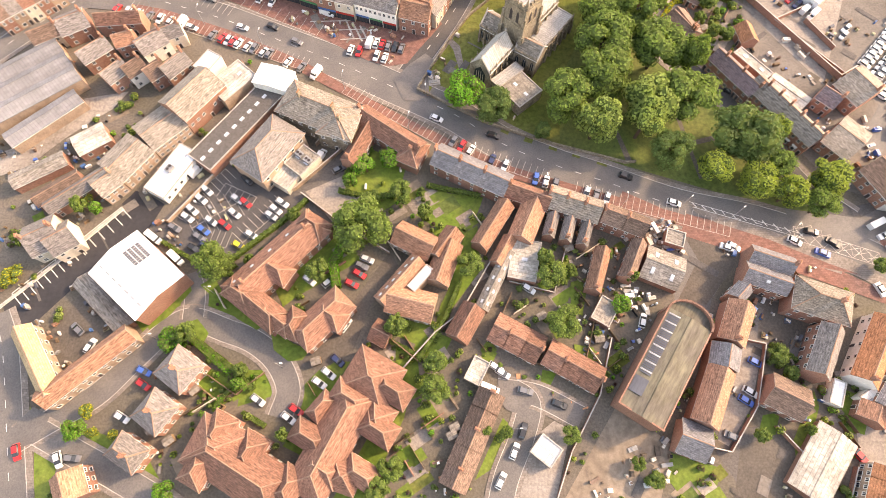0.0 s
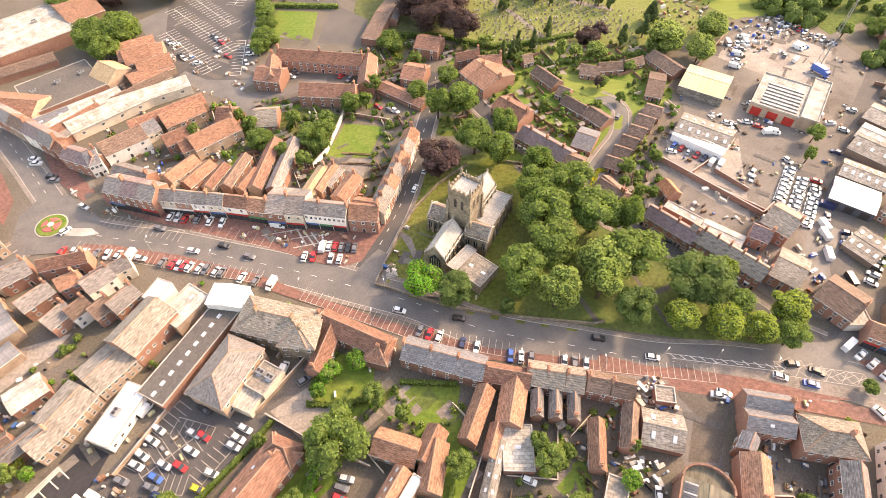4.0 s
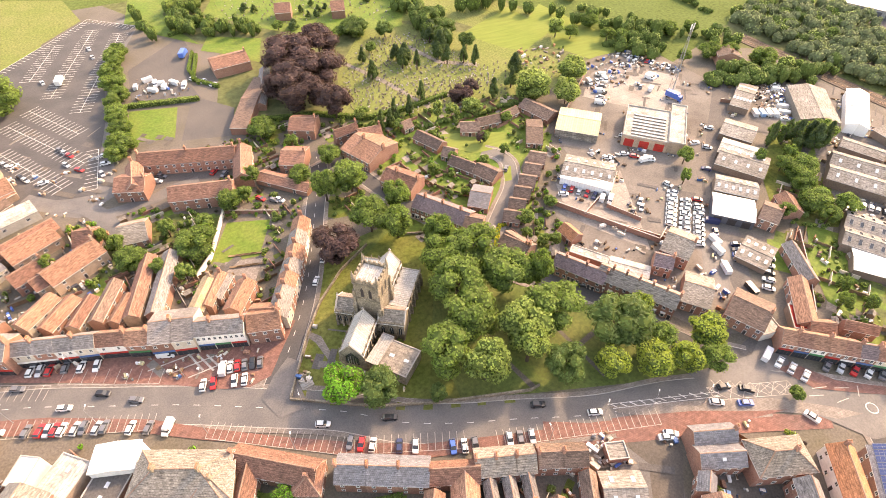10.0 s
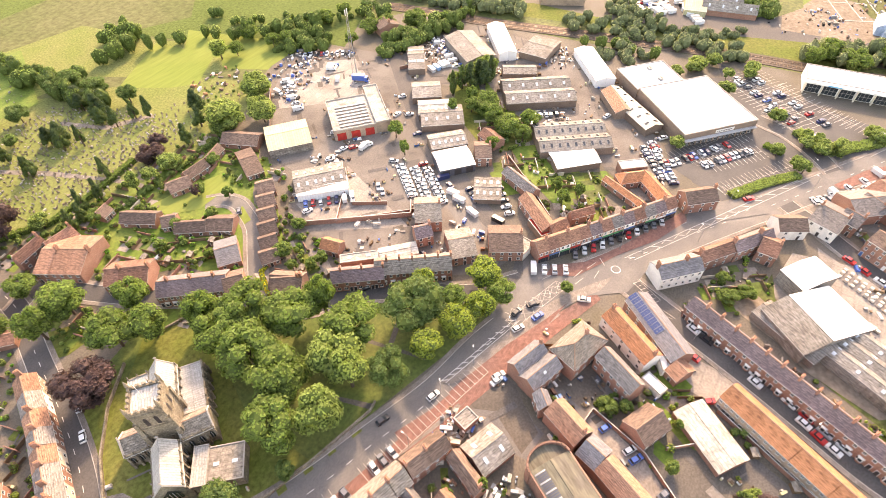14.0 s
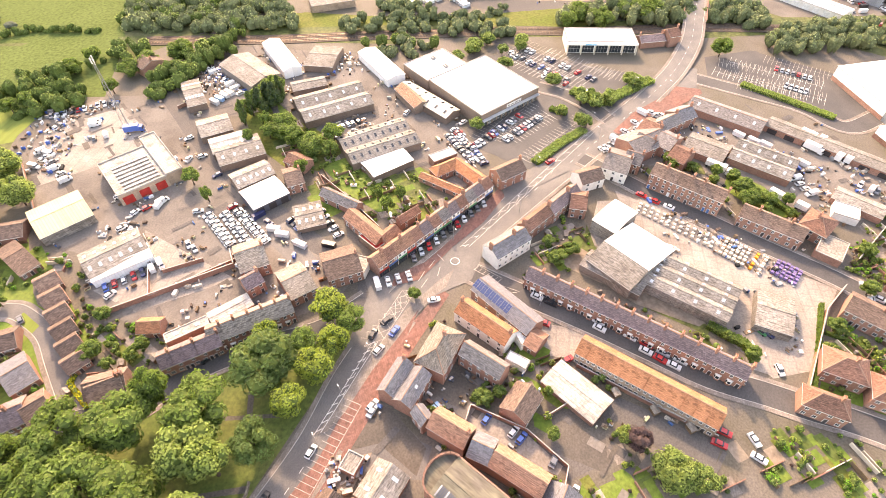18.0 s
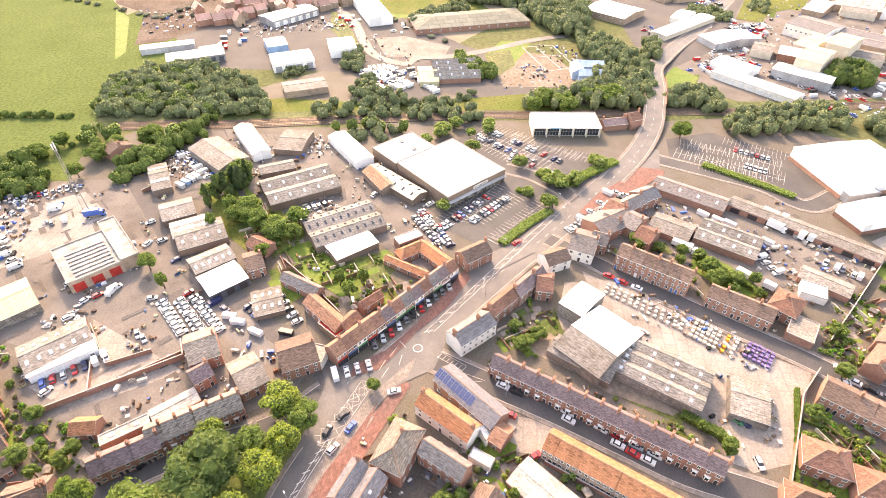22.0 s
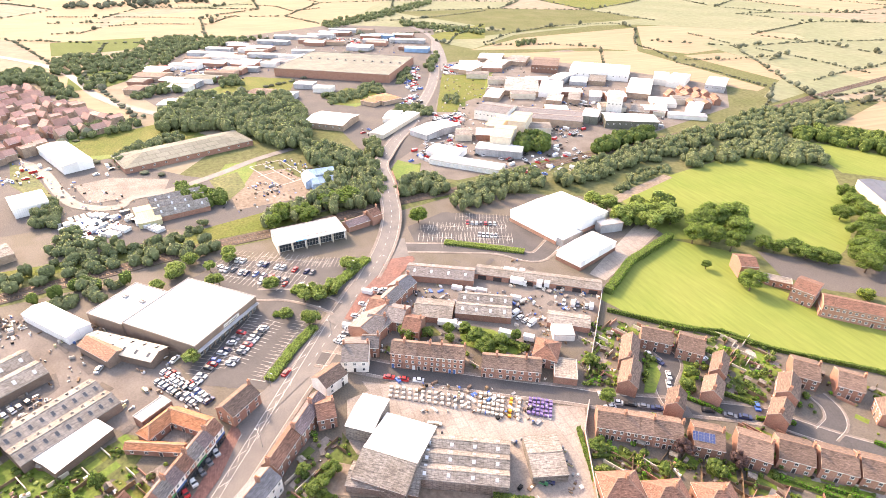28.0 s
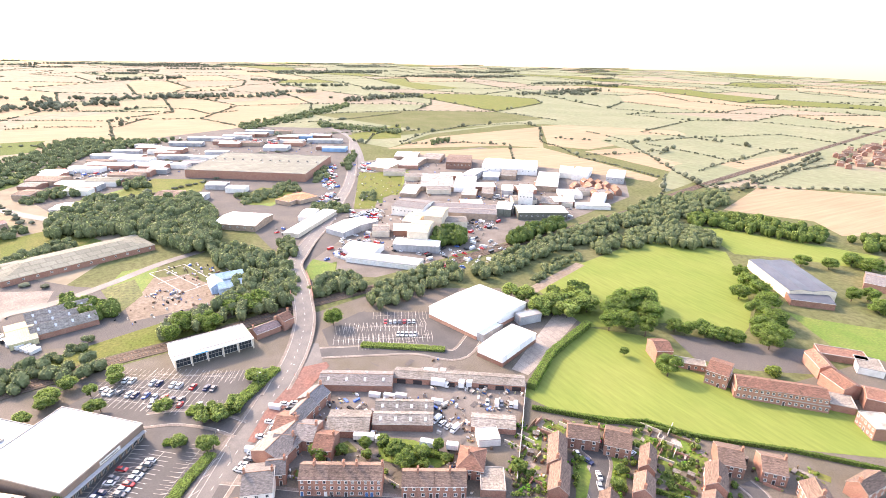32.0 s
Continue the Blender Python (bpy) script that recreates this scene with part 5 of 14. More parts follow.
def far_fields():
    """A patchwork of farm fields out to the horizon, with hedges, trees and woods between them."""
    rng = random.Random(21)
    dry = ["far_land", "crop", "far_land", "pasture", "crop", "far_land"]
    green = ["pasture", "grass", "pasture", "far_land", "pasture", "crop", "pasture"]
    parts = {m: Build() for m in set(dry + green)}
    near_b, far_b, wood_b = Build(), Build(), Build()

    def spot(i, j):
        r = random.Random(i * 1009 + j * 9176)
        s = 1 + max(0, i) * 0.05
        return 330 + i * 144 * s + r.uniform(-70, 70) * s, 1500 - j * 200 + r.uniform(-85, 85) + 60 * math.sin(i * 1.7) + 14 * i

    def town(x, y):
        if x < 480 and -420 < y < 420:
            return True
        return x < 1250 and abs(y + 0.52 * x + 60) < 330 - max(0, x - 900) * 0.5

    kind = {}
    for i in range(0, 20):
        for j in range(0, 30):
            a, b, c, d = spot(i, j), spot(i + 1, j), spot(i + 1, j + 1), spot(i, j + 1)
            cx, cy = (a[0] + c[0]) / 2, (a[1] + c[1]) / 2
            if town(cx, cy) or cx > 4900:
                continue
            q = [a, b, c, d]
            if area_sign(q) < 0:
                q.reverse()
            joined = rng.random() < 0.35 and (i - 1, j) in kind
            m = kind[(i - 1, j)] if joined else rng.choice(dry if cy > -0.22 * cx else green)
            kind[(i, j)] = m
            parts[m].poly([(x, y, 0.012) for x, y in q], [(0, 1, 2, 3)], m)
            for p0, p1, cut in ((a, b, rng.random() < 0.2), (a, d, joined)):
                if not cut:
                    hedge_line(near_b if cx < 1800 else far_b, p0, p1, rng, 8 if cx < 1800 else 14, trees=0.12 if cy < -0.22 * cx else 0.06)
    for k in range(90):
        x = rng.uniform(1500, 4800)
        y = rng.uniform(-0.95 * x - 300, 0.42 * x + 200)
        if town(x, y):
            continue
        half, deep, lean = rng.uniform(30, 120) * (1 + x / 3000), rng.uniform(8, 30), rng.uniform(-0.35, 0.35)
        for n in range(int(half * deep / 45)):
            u, w = rng.uniform(-half, half), rng.gauss(0, deep)
            c = rng.uniform(4, 8)
            lump(wood_b, x + w + u * lean, y + u, rng.uniform(7, 13), c, rng)
    for m, b in parts.items():
        tagged(part("field", b), "distant patchwork of farm fields", "", "", "structure")
    tagged(part("field_hedges", near_b), "ragged green hedgerows with scattered trees between the fields", "hedge", "", "stuff")
    tagged(part("field_hedges", far_b), "distant hedgerows with scattered trees", "hedge", "", "stuff")
    tagged(part("woodland", wood_b), "distant dark woods and copses among the fields", "woodland", "", "stuff")
    g = Build()
    g.poly([(x, y, 0.011) for x, y in ((-900, 400), (330, 430), (330, 1500), (-900, 1500))], [(0, 1, 2, 3)], "meadow")
    tagged(part("field", g), "pale green pasture beyond the town", "", "", "structure")


# ---------- ground and roads ----------
_b = Build()
_b.poly([(-1500, -4500, 0), (4990, -4500, 0), (4990, 4500, 0), (-1500, 4500, 0)], [(0, 1, 2, 3)], "open_land")
tagged(part("ground", _b), "rough grassy open land round the town", "", "", "structure")
patch("ground", "ground", 0.003, (-500, -520), (120, -480), (150, -250), (200, -145), (240, -210), (300, -190), (340, -110), (375, -85), (400, 0), (400, 100), (330, 170), (215, 255), (120, 215), (60, 235), (-10, 265), (0, 330), (-60, 420), (-500, 420), label="brown trodden ground between the houses")
road("road_main", 11.5, (-119.4, 149.3), (-100.2, 141.4), (-78.6, 134.6), (-57.4, 126.0), (-37.1, 117.6), (-17.6, 108.2), (2.5, 98.4), (17.3, 88.4), (32.3, 81.7), (47.3, 76.5), (69.2, 68.6), (91.8, 63.8), (114.9, 55.9), (108.6, 59.0), (125.2, 52.2), (164.8, 24.8), (187.8, 8.5), (210.2, -8.0), (250.3, -36.0))
road("road_bridge", 9, (250.3, -36.0), (280.0, -54.0), (308.0, -66.0), (332.0, -71.5), (357.0, -76.5), (388.0, -81.0), (412.0, -92.0), (442.0, -108.0), (480.0, -132.0), (532.0, -160.0), (610.0, -200.0), (697.0, -236.0), (896.0, -310.0), heights=[0, 0.5, 2, 4, 4.5, 3, 1.5, 0.5, 0, 0, 0, 0, 0])
road("road_far", 9, (672.4, -239.3), (761.3, -271.0), (879.6, -304.5), (973.3, -317.9), (1076.4, -314.0), kerbs=0, z=0.16)
road("road_church_street", 7, (-12.9, 113.0), (-3.9, 129.1), (2.8, 142.9), (9.7, 161.7), (15.0, 178.6), (18.9, 190.4), (23.8, 205.0), (25.6, 219.7), m='asphalt_dark')
road("road_lane", 6.5, (120.0, 65.8), (107.1, 77.5), (96.7, 96.7), (86.5, 111.1), (73.5, 122.7), (69.8, 131.5), (62.7, 147.1), (55.7, 162.0), (48.8, 173.4), (41.2, 190.5), (34.0, 208.5), (22.5, 206.3), m='asphalt_dark', dash=False)
road("road_close", 5.5, (69.8, 140.8), (82.9, 154.7), (92.1, 164.3), (97.0, 174.0), (98.8, 180.0), (97.4, 186.0), (92.7, 191.1), dash=False)
road("road_industrial", 7.5, (121.2, 66.1), (134.2, 71.6), (141.6, 91.0), (158.6, 115.5), (183.3, 148.8), (212.8, 178.6), (244.0, 209.0), m='asphalt_worn', kerbs=0, dash=False)
road("road_terrace", 8, (138.3, 37.7), (131.4, 21.1), (121.5, -5.2), (112.9, -25.5), (106.4, -41.0), (103.1, -55.9), (100.2, -67.1), (97.7, -79.1), (92.5, -95.5), m='asphalt_dark', dash=False)
road("road_yard_lane", 7, (204.5, -6.0), (198.3, -15.6), (186.1, -32.9), (174.7, -51.4), (163.7, -69.4), (153.5, -87.2), (143.1, -103.9), (131.6, -127.6), (118.7, -150.0), m='asphalt_dark', dash=False)
road("road_cul_de_sac", 6.5, (132.2, -119.1), (144.4, -123.6), (154.0, -135.2), (161.7, -136.0), m='asphalt_dark', dash=False, kerbs=1.2)
road("road_estate", 6, (-105.5, -1.1), (-98.4, 3.8), (-88.5, 10.3), (-81.0, 19.2), (-73.8, 27.7), (-67.6, 31.0), (-57.9, 28.1), (-49.9, 25.3), (-43.1, 20.2), (-39.2, 13.1), (-40.5, 6.0), dash=False, kerbs=1.2)
road("road_estate", 5.5, (-67.3, 31.0), (-68.1, 38.1), (-70.7, 43.7), dash=False, kerbs=1)
road("road_west", 8, (-121.1, 30.3), (-116.0, 21.2), (-108.9, 1.5), (-100.1, -23.6), kerbs=1.8)
road("road_south", 6, (-102.1, 1.7), (-90.8, -3.4), (-79.7, -8.3), (-68.9, -13.4), (-59.6, -19.0), dash=False, kerbs=1.2)
road("road_bungalow", 6, (18.8, 14.6), (23.2, 11.2), (21.5, 3.5), (17.0, -7.2), (14.8, -17.2), dash=False, kerbs=1.2)
road("road_bungalow", 5.5, (15.1, 14.5), (25.4, 13.3), (36.8, 8.0), dash=False, kerbs=1)
road("road_roundabout", 8, (-122.9, 144.2), (-129.4, 138.1), (-138.0, 128.9), (-150.0, 115.1), (-161.1, 102.4), dash=True)
road("road_north_west", 8, (-119.3, 156.5), (-127.7, 168.4), (-137.7, 182.6), (-150.1, 199.5), (-163.5, 217.9), dash=True)
road("road_car_park", 7, (-53.9, 198.1), (-60.0, 212.5), (-68.1, 221.5), (-77.9, 226.2), (-88.3, 234.4), dash=False, kerbs=0)
road("road_car_park", 6, (-58.1, 212.1), (-42.0, 214.2), (-32.5, 218.1), (-22.8, 219.2), dash=False, kerbs=0)
road("road_retail", 8, (276.5, -62.7), (266.3, -87.9), (256.9, -109.3), (243.2, -124.7), (254.4, -143.1), m='asphalt_dark', dash=False)
road("road_retail", 7.5, (232.4, -21.2), (243.3, -12.1), (252.9, 0.5), (257.6, 14.0), m='asphalt_dark', dash=False)
patch("road_junction", "asphalt", 0.19, (-17.4, 110.9), (-12.5, 117.2), (-7.5, 121.7), (-4.2, 118.6), (-6.6, 113.7), (-5.3, 103.1), (-13.8, 103.1))
patch("road_junction", "asphalt", 0.18, (100.2, 68.8), (122.3, 66.4), (130.4, 70.6), (135.2, 66.7), (130.1, 59.3), (121.1, 60.1), (126.5, 51.5), (147.2, 41.1), (146.7, 29.7), (132.8, 32.9), (122.6, 46.8), (104.5, 57.9))
patch("road_junction", "asphalt", 0.2, (183.8, 26.1), (203.8, 5.0), (195.6, -1.1), (181.9, 14.5), (173.6, 18.1), (174.6, 24.2))
patch("road_junction", "asphalt", 0.19, (-108.8, 0.2), (-103.7, 7.1), (-98.8, 5.2), (-99.9, -0.9), (-106.1, -3.8))
patch("road_junction", "asphalt", 0.19, (-70.3, 29.3), (-68.6, 34.9), (-66.8, 34.9), (-63.6, 30.3), (-66.1, 27.1))
patch("road_junction", "asphalt", 0.19, (15.1, 13.1), (22.5, 14.7), (25.4, 12.6), (21.6, 8.3), (17.3, 9.6))
patch("road_junction", "asphalt", 0.19, (131.3, -109.9), (138.5, -119.3), (136.2, -125.3), (129.1, -123.1))
patch("road_junction", "asphalt", 0.19, (287.7, -52.8), (285.5, -66.7), (267.3, -63.3), (263.1, -53.1), (261.5, -45.2))
patch("road_junction", "asphalt", 0.2, (226.8, -13.7), (241.2, -25.4), (227.1, -25.5), (219.7, -17.8))
patch("road_circle", "asphalt", 0.18, (-131.2, 143.5), (-131.9, 154.8), (-126.8, 165.3), (-117.8, 164.0), (-105.2, 152.4), (-101.3, 145.5), (-106.5, 138.6), (-114.8, 136.3), (-125.0, 136.9))
_b = Build()
_b.cyl(-119.4, 149.3, 0, 0.32, 5.4, 5.4, "kerb", 28)
_b.cyl(-119.4, 149.3, 0.32, 0.5, 5.0, 4.8, "lawn", 28)
_b.cyl(-119.4, 149.3, 0.5, 0.75, 3.4, 3.0, "flower", 20)
_b.cyl(-119.4, 149.3, 0.75, 1.0, 1.1, 0.9, "paint_white", 12)
_b.rbox(-119.4, 149.3, 6.6, 0.9, 0.5, 0.82, 0.5, "lawn")
_b.rbox(-119.4, 149.3, 6.6, 0.9, 0.5, 0.83, 2.07, "lawn")
tagged(part("roundabout", _b), "roundabout with a ring of lawn and red flowers", "roundabout", "", "structure")
_b = Build()
_b.cyl(140.3, 39.6, 0, 0.24, 1.9, 1.7, "paint_white", 20)
_b.cyl(140.3, 39.6, 0.24, 0.26, 1.4, 1.4, "asphalt", 20)
tagged(part("mini_roundabout", _b), "white painted mini roundabout dome", "roundabout", "", "structure")
patch("pavement", "red_paving", 0.16, (-105.8, 162.6), (-98.5, 162.8), (-76.5, 152.0), (-42.5, 140.4), (-7.2, 133.0), (-3.9, 136.6), (-2.3, 134.1), (-9.7, 123.3), (-13.4, 117.4), (-19.6, 116.1), (-26.5, 118.3), (-40.4, 125.8), (-65.7, 137.4), (-88.3, 147.3), (-102.6, 156.8), label='red block-paved market parking area')
patch("pavement", "red_paving", 0.16, (-112.1, 140.1), (-96.4, 137.0), (-73.2, 129.0), (-47.0, 117.1), (-33.5, 108.6), (-14.3, 97.5), (1.0, 89.4), (20.3, 80.3), (45.8, 72.7), (68.2, 66.6), (86.8, 60.4), (84.3, 57.7), (59.2, 65.4), (37.2, 71.7), (14.8, 77.7), (-1.1, 86.4), (-20.8, 98.1), (-35.2, 105.7), (-50.2, 114.4), (-72.5, 123.6), (-98.7, 132.7), (-112.2, 134.8), label='red block-paved parking strip beside the road')
patch("pavement", "red_paving", 0.16, (71.2, 66.2), (91.3, 60.9), (110.9, 54.3), (125.2, 50.6), (123.2, 47.9), (108.9, 50.4), (90.2, 55.3), (69.2, 61.1), label='red block-paved footway')
patch("pavement", "red_paving", 0.16, (128.3, 68.0), (130.4, 60.4), (138.5, 49.9), (151.4, 41.8), (175.5, 29.7), (181.2, 27.0), (176.6, 24.3), (160.9, 31.4), (147.2, 41.1), (130.6, 50.4), (124.3, 62.9), label='red block-paved parking strip before shops')
patch("pavement", "paving", 0.17, (136.6, 39.4), (128.6, 41.1), (119.9, 48.2), (110.0, 51.8), (94.0, 58.8), (79.9, 63.5), (74.0, 66.7), (72.6, 69.6), (93.3, 62.2), (116.6, 53.3), (130.5, 44.4))
bays((-99.6, 151.1), (-73.0, 139.7), 14, 5, side=-1)
bays((-71.2, 139.1), (-44.0, 127.8), 9, 5, side=1)
bays((-109.2, 135.8), (-46.8, 113.6), 34, 5, side=1)
bays((-33.6, 105.3), (-1.1, 86.4), 20, 5, side=1)
bays((0.4, 85.6), (30.1, 74.7), 16, 5, side=1)
bays((38.7, 71.4), (82.8, 59.3), 24, 4.8, side=1)
_b = Build()
stripe(_b, (-46.8, 133.5), (-33.3, 134.4), 0.4, 0.236, "paint_worn")
stripe(_b, (-35.1, 135.0), (-31.6, 127.2), 0.6, 0.24, "paint_worn")
stripe(_b, (-41.4, 129.9), (-27.9, 131.0), 0.4, 0.236, "paint_worn")
stripe(_b, (-32.6, 133.7), (-28.7, 125.9), 0.6, 0.24, "paint_worn")
stripe(_b, (-36.0, 126.4), (-22.5, 127.6), 0.4, 0.236, "paint_worn")
stripe(_b, (-30.0, 132.4), (-25.9, 124.5), 0.6, 0.24, "paint_worn")
stripe(_b, (-30.8, 123.0), (-17.3, 124.4), 0.4, 0.236, "paint_worn")
stripe(_b, (-27.5, 131.1), (-23.1, 123.2), 0.6, 0.24, "paint_worn")
tagged(part("road_marking", _b), "pale chevron lines on red paving", "", "", "structure")
_b = Build()
stripe(_b, (102.5, 62.4), (107.3, 63.5), 0.14, 0.21, "paint_worn")
stripe(_b, (104.8, 64.8), (105.0, 61.1), 0.14, 0.213, "paint_worn")
stripe(_b, (105.0, 61.1), (109.9, 62.2), 0.14, 0.21, "paint_worn")
stripe(_b, (107.3, 63.5), (107.4, 59.8), 0.14, 0.213, "paint_worn")
stripe(_b, (107.4, 59.8), (112.4, 60.8), 0.14, 0.21, "paint_worn")
stripe(_b, (109.9, 62.2), (109.9, 58.5), 0.14, 0.213, "paint_worn")
stripe(_b, (109.9, 58.5), (114.9, 59.5), 0.14, 0.21, "paint_worn")
stripe(_b, (112.4, 60.8), (112.4, 57.2), 0.14, 0.213, "paint_worn")
stripe(_b, (112.4, 57.2), (117.4, 58.2), 0.14, 0.21, "paint_worn")
stripe(_b, (114.9, 59.5), (114.9, 55.9), 0.14, 0.213, "paint_worn")
stripe(_b, (114.9, 55.9), (120.0, 56.9), 0.14, 0.21, "paint_worn")
stripe(_b, (117.4, 58.2), (117.4, 54.6), 0.14, 0.213, "paint_worn")
stripe(_b, (117.4, 54.6), (122.5, 55.6), 0.14, 0.21, "paint_worn")
stripe(_b, (120.0, 56.9), (119.9, 53.3), 0.14, 0.213, "paint_worn")
stripe(_b, (119.9, 53.3), (125.0, 54.3), 0.14, 0.21, "paint_worn")
stripe(_b, (122.5, 55.6), (122.4, 52.0), 0.14, 0.213, "paint_worn")
stripe(_b, (122.4, 52.0), (127.6, 53.0), 0.14, 0.21, "paint_worn")
stripe(_b, (125.0, 54.3), (124.9, 50.7), 0.14, 0.213, "paint_worn")
stripe(_b, (73.4, 69.9), (74.6, 68.3), 0.3, 0.21)
stripe(_b, (76.0, 69.1), (77.3, 67.5), 0.3, 0.21)
stripe(_b, (78.7, 68.4), (80.0, 66.8), 0.3, 0.21)
stripe(_b, (81.6, 67.8), (82.6, 66.1), 0.3, 0.21)
stripe(_b, (84.3, 66.9), (85.6, 65.2), 0.3, 0.21)
stripe(_b, (87.1, 66.1), (88.6, 64.4), 0.3, 0.21)
stripe(_b, (90.1, 65.4), (91.5, 63.6), 0.3, 0.21)
stripe(_b, (93.2, 64.7), (94.4, 62.9), 0.3, 0.21)
stripe(_b, (96.2, 63.8), (97.6, 62.0), 0.3, 0.21)
stripe(_b, (99.3, 62.8), (100.9, 61.0), 0.3, 0.21)
stripe(_b, (102.6, 62.0), (104.0, 60.2), 0.3, 0.21)
stripe(_b, (72.5, 70.2), (103.4, 61.0), 0.18, 0.212)
stripe(_b, (104.2, 59.3), (73.3, 68.5), 0.18, 0.212)
tagged(part("road_marking", _b), "white hatched lines at the junction", "", "", "structure")
_b = Build()
stripe(_b, (147.8, 38.1), (148.9, 35.5), 0.22, 0.21)
stripe(_b, (152.4, 35.2), (153.5, 32.6), 0.22, 0.21)
stripe(_b, (157.1, 32.2), (158.2, 29.6), 0.22, 0.21)
stripe(_b, (162.2, 29.2), (163.4, 26.5), 0.22, 0.21)
stripe(_b, (167.2, 26.0), (168.4, 23.3), 0.22, 0.21)
stripe(_b, (172.3, 22.8), (173.5, 20.0), 0.22, 0.21)
stripe(_b, (177.6, 19.5), (178.8, 16.7), 0.22, 0.21)
stripe(_b, (183.0, 16.0), (184.2, 13.2), 0.22, 0.21)
stripe(_b, (188.9, 12.5), (190.2, 9.6), 0.22, 0.21)
stripe(_b, (194.6, 8.9), (195.9, 6.0), 0.22, 0.21)
stripe(_b, (200.5, 5.2), (201.9, 2.2), 0.22, 0.21)
stripe(_b, (206.6, 1.3), (208.0, -1.7), 0.22, 0.21)
stripe(_b, (212.9, -2.6), (214.3, -5.7), 0.22, 0.21)
stripe(_b, (219.8, -6.7), (221.2, -9.9), 0.22, 0.21)
stripe(_b, (147.1, 38.6), (223.1, -8.9), 0.16, 0.212)
stripe(_b, (147.8, 35.4), (223.7, -12.1), 0.16, 0.212)
tagged(part("road_marking", _b), "white central hatching along the main road", "", "", "structure")

# ---------- lawns, yards and car parks ----------
patch("car_park", "asphalt_dark", 0.04, (-85.7, 54.3), (-74.0, 70.0), (-66.3, 78.8), (-60.0, 77.0), (-51.3, 71.6), (-37.9, 69.2), (-46.0, 60.8), (-55.1, 50.1), (-68.6, 45.0), (-73.8, 51.2), label='worn asphalt car park')
patch("car_park", "asphalt_new", 0.04, (-119.7, 33.4), (-104.7, 49.5), (-91.4, 68.9), (-87.0, 67.8), (-81.9, 64.8), (-85.0, 56.5), (-97.7, 44.1), (-108.7, 29.8), (-116.1, 26.5), label='fresh black asphalt car park')
bays((-118.1, 36.7), (-104.5, 51.7), 9, 5, side=-1, m='paint_white', w=0.28)
bays((-104.2, 52.1), (-94.3, 63.3), 5, 5, side=-1, m='paint_white', w=0.28)
bays((-73.7, 68.2), (-65.9, 76.9), 6, 4.8, side=-1)
bays((-65.2, 72.1), (-55.3, 67.8), 5, 4.8, side=-1)
bays((-79.5, 59.8), (-73.9, 69.1), 5, 4.8, side=-1)
bays((-72.5, 57.4), (-60.8, 65.8), 7, 4.8, both=True)
bays((-57.2, 53.4), (-46.6, 65.3), 8, 4.8, side=1)
bays((-68.5, 53.1), (-61.8, 51.6), 4, 4.8, side=1)
patch("yard", "asphalt_brown", 0.04, (-36.2, 31.8), (-31.6, 39.9), (-24.3, 36.9), (-15.1, 52.1), (-12.5, 47.9), (-19.6, 35.4), (-23.2, 23.7), (-31.0, 18.3), (-41.4, 18.8), (-35.8, 21.9), label='worn asphalt court')
patch("yard", "asphalt_worn", 0.04, (-44.6, 69.0), (-32.5, 83.7), (-26.3, 91.9), (-22.5, 88.0), (-31.7, 74.1), (-32.5, 64.8), (-36.8, 59.3), (-40.1, 66.4), label='sandy courtyard')
patch("yard", "concrete", 0.04, (-41.3, 70.1), (-30.1, 76.0), (-22.8, 68.8), (-32.0, 60.3), label='pale gravel court')
patch("yard", "asphalt_brown", 0.04, (-113.2, 24.3), (-103.5, 27.6), (-98.7, 38.8), (-88.5, 28.8), (-85.7, 26.6), (-93.6, 18.9), (-99.1, 14.3), (-105.7, 24.5), label='dark asphalt yard')
patch("yard", "asphalt_brown", 0.04, (68.4, 62.4), (76.2, 65.3), (86.3, 61.1), (82.9, 50.6), (73.2, 38.8), (65.6, 40.2), (72.7, 52.0), label='dark asphalt yard')
patch("yard", "concrete", 0.04, (78.0, 29.5), (87.1, 29.0), (81.1, 12.0), (73.6, 2.1), (71.0, 3.4), label='concrete parking court')
patch("yard", "asphalt_brown", 0.04, (88.4, 40.9), (101.3, 38.8), (103.3, 33.3), (94.3, 26.9), (85.7, 29.7), label='asphalt yard')
patch("yard", "asphalt_brown", 0.04, (76.5, 2.2), (90.3, 6.6), (89.8, -9.4), (73.1, -9.8), label='asphalt yard')
patch("yard", "soil", 0.03, (31.5, -10.9), (45.8, 11.0), (51.4, 8.4), (59.3, 1.8), (55.1, -10.3), label='earth track with rough grass')
patch("yard", "concrete", 0.04, (18.4, -11.2), (25.1, 3.6), (29.6, 7.1), (33.8, 5.2), (29.4, -10.9), label='concrete yard')
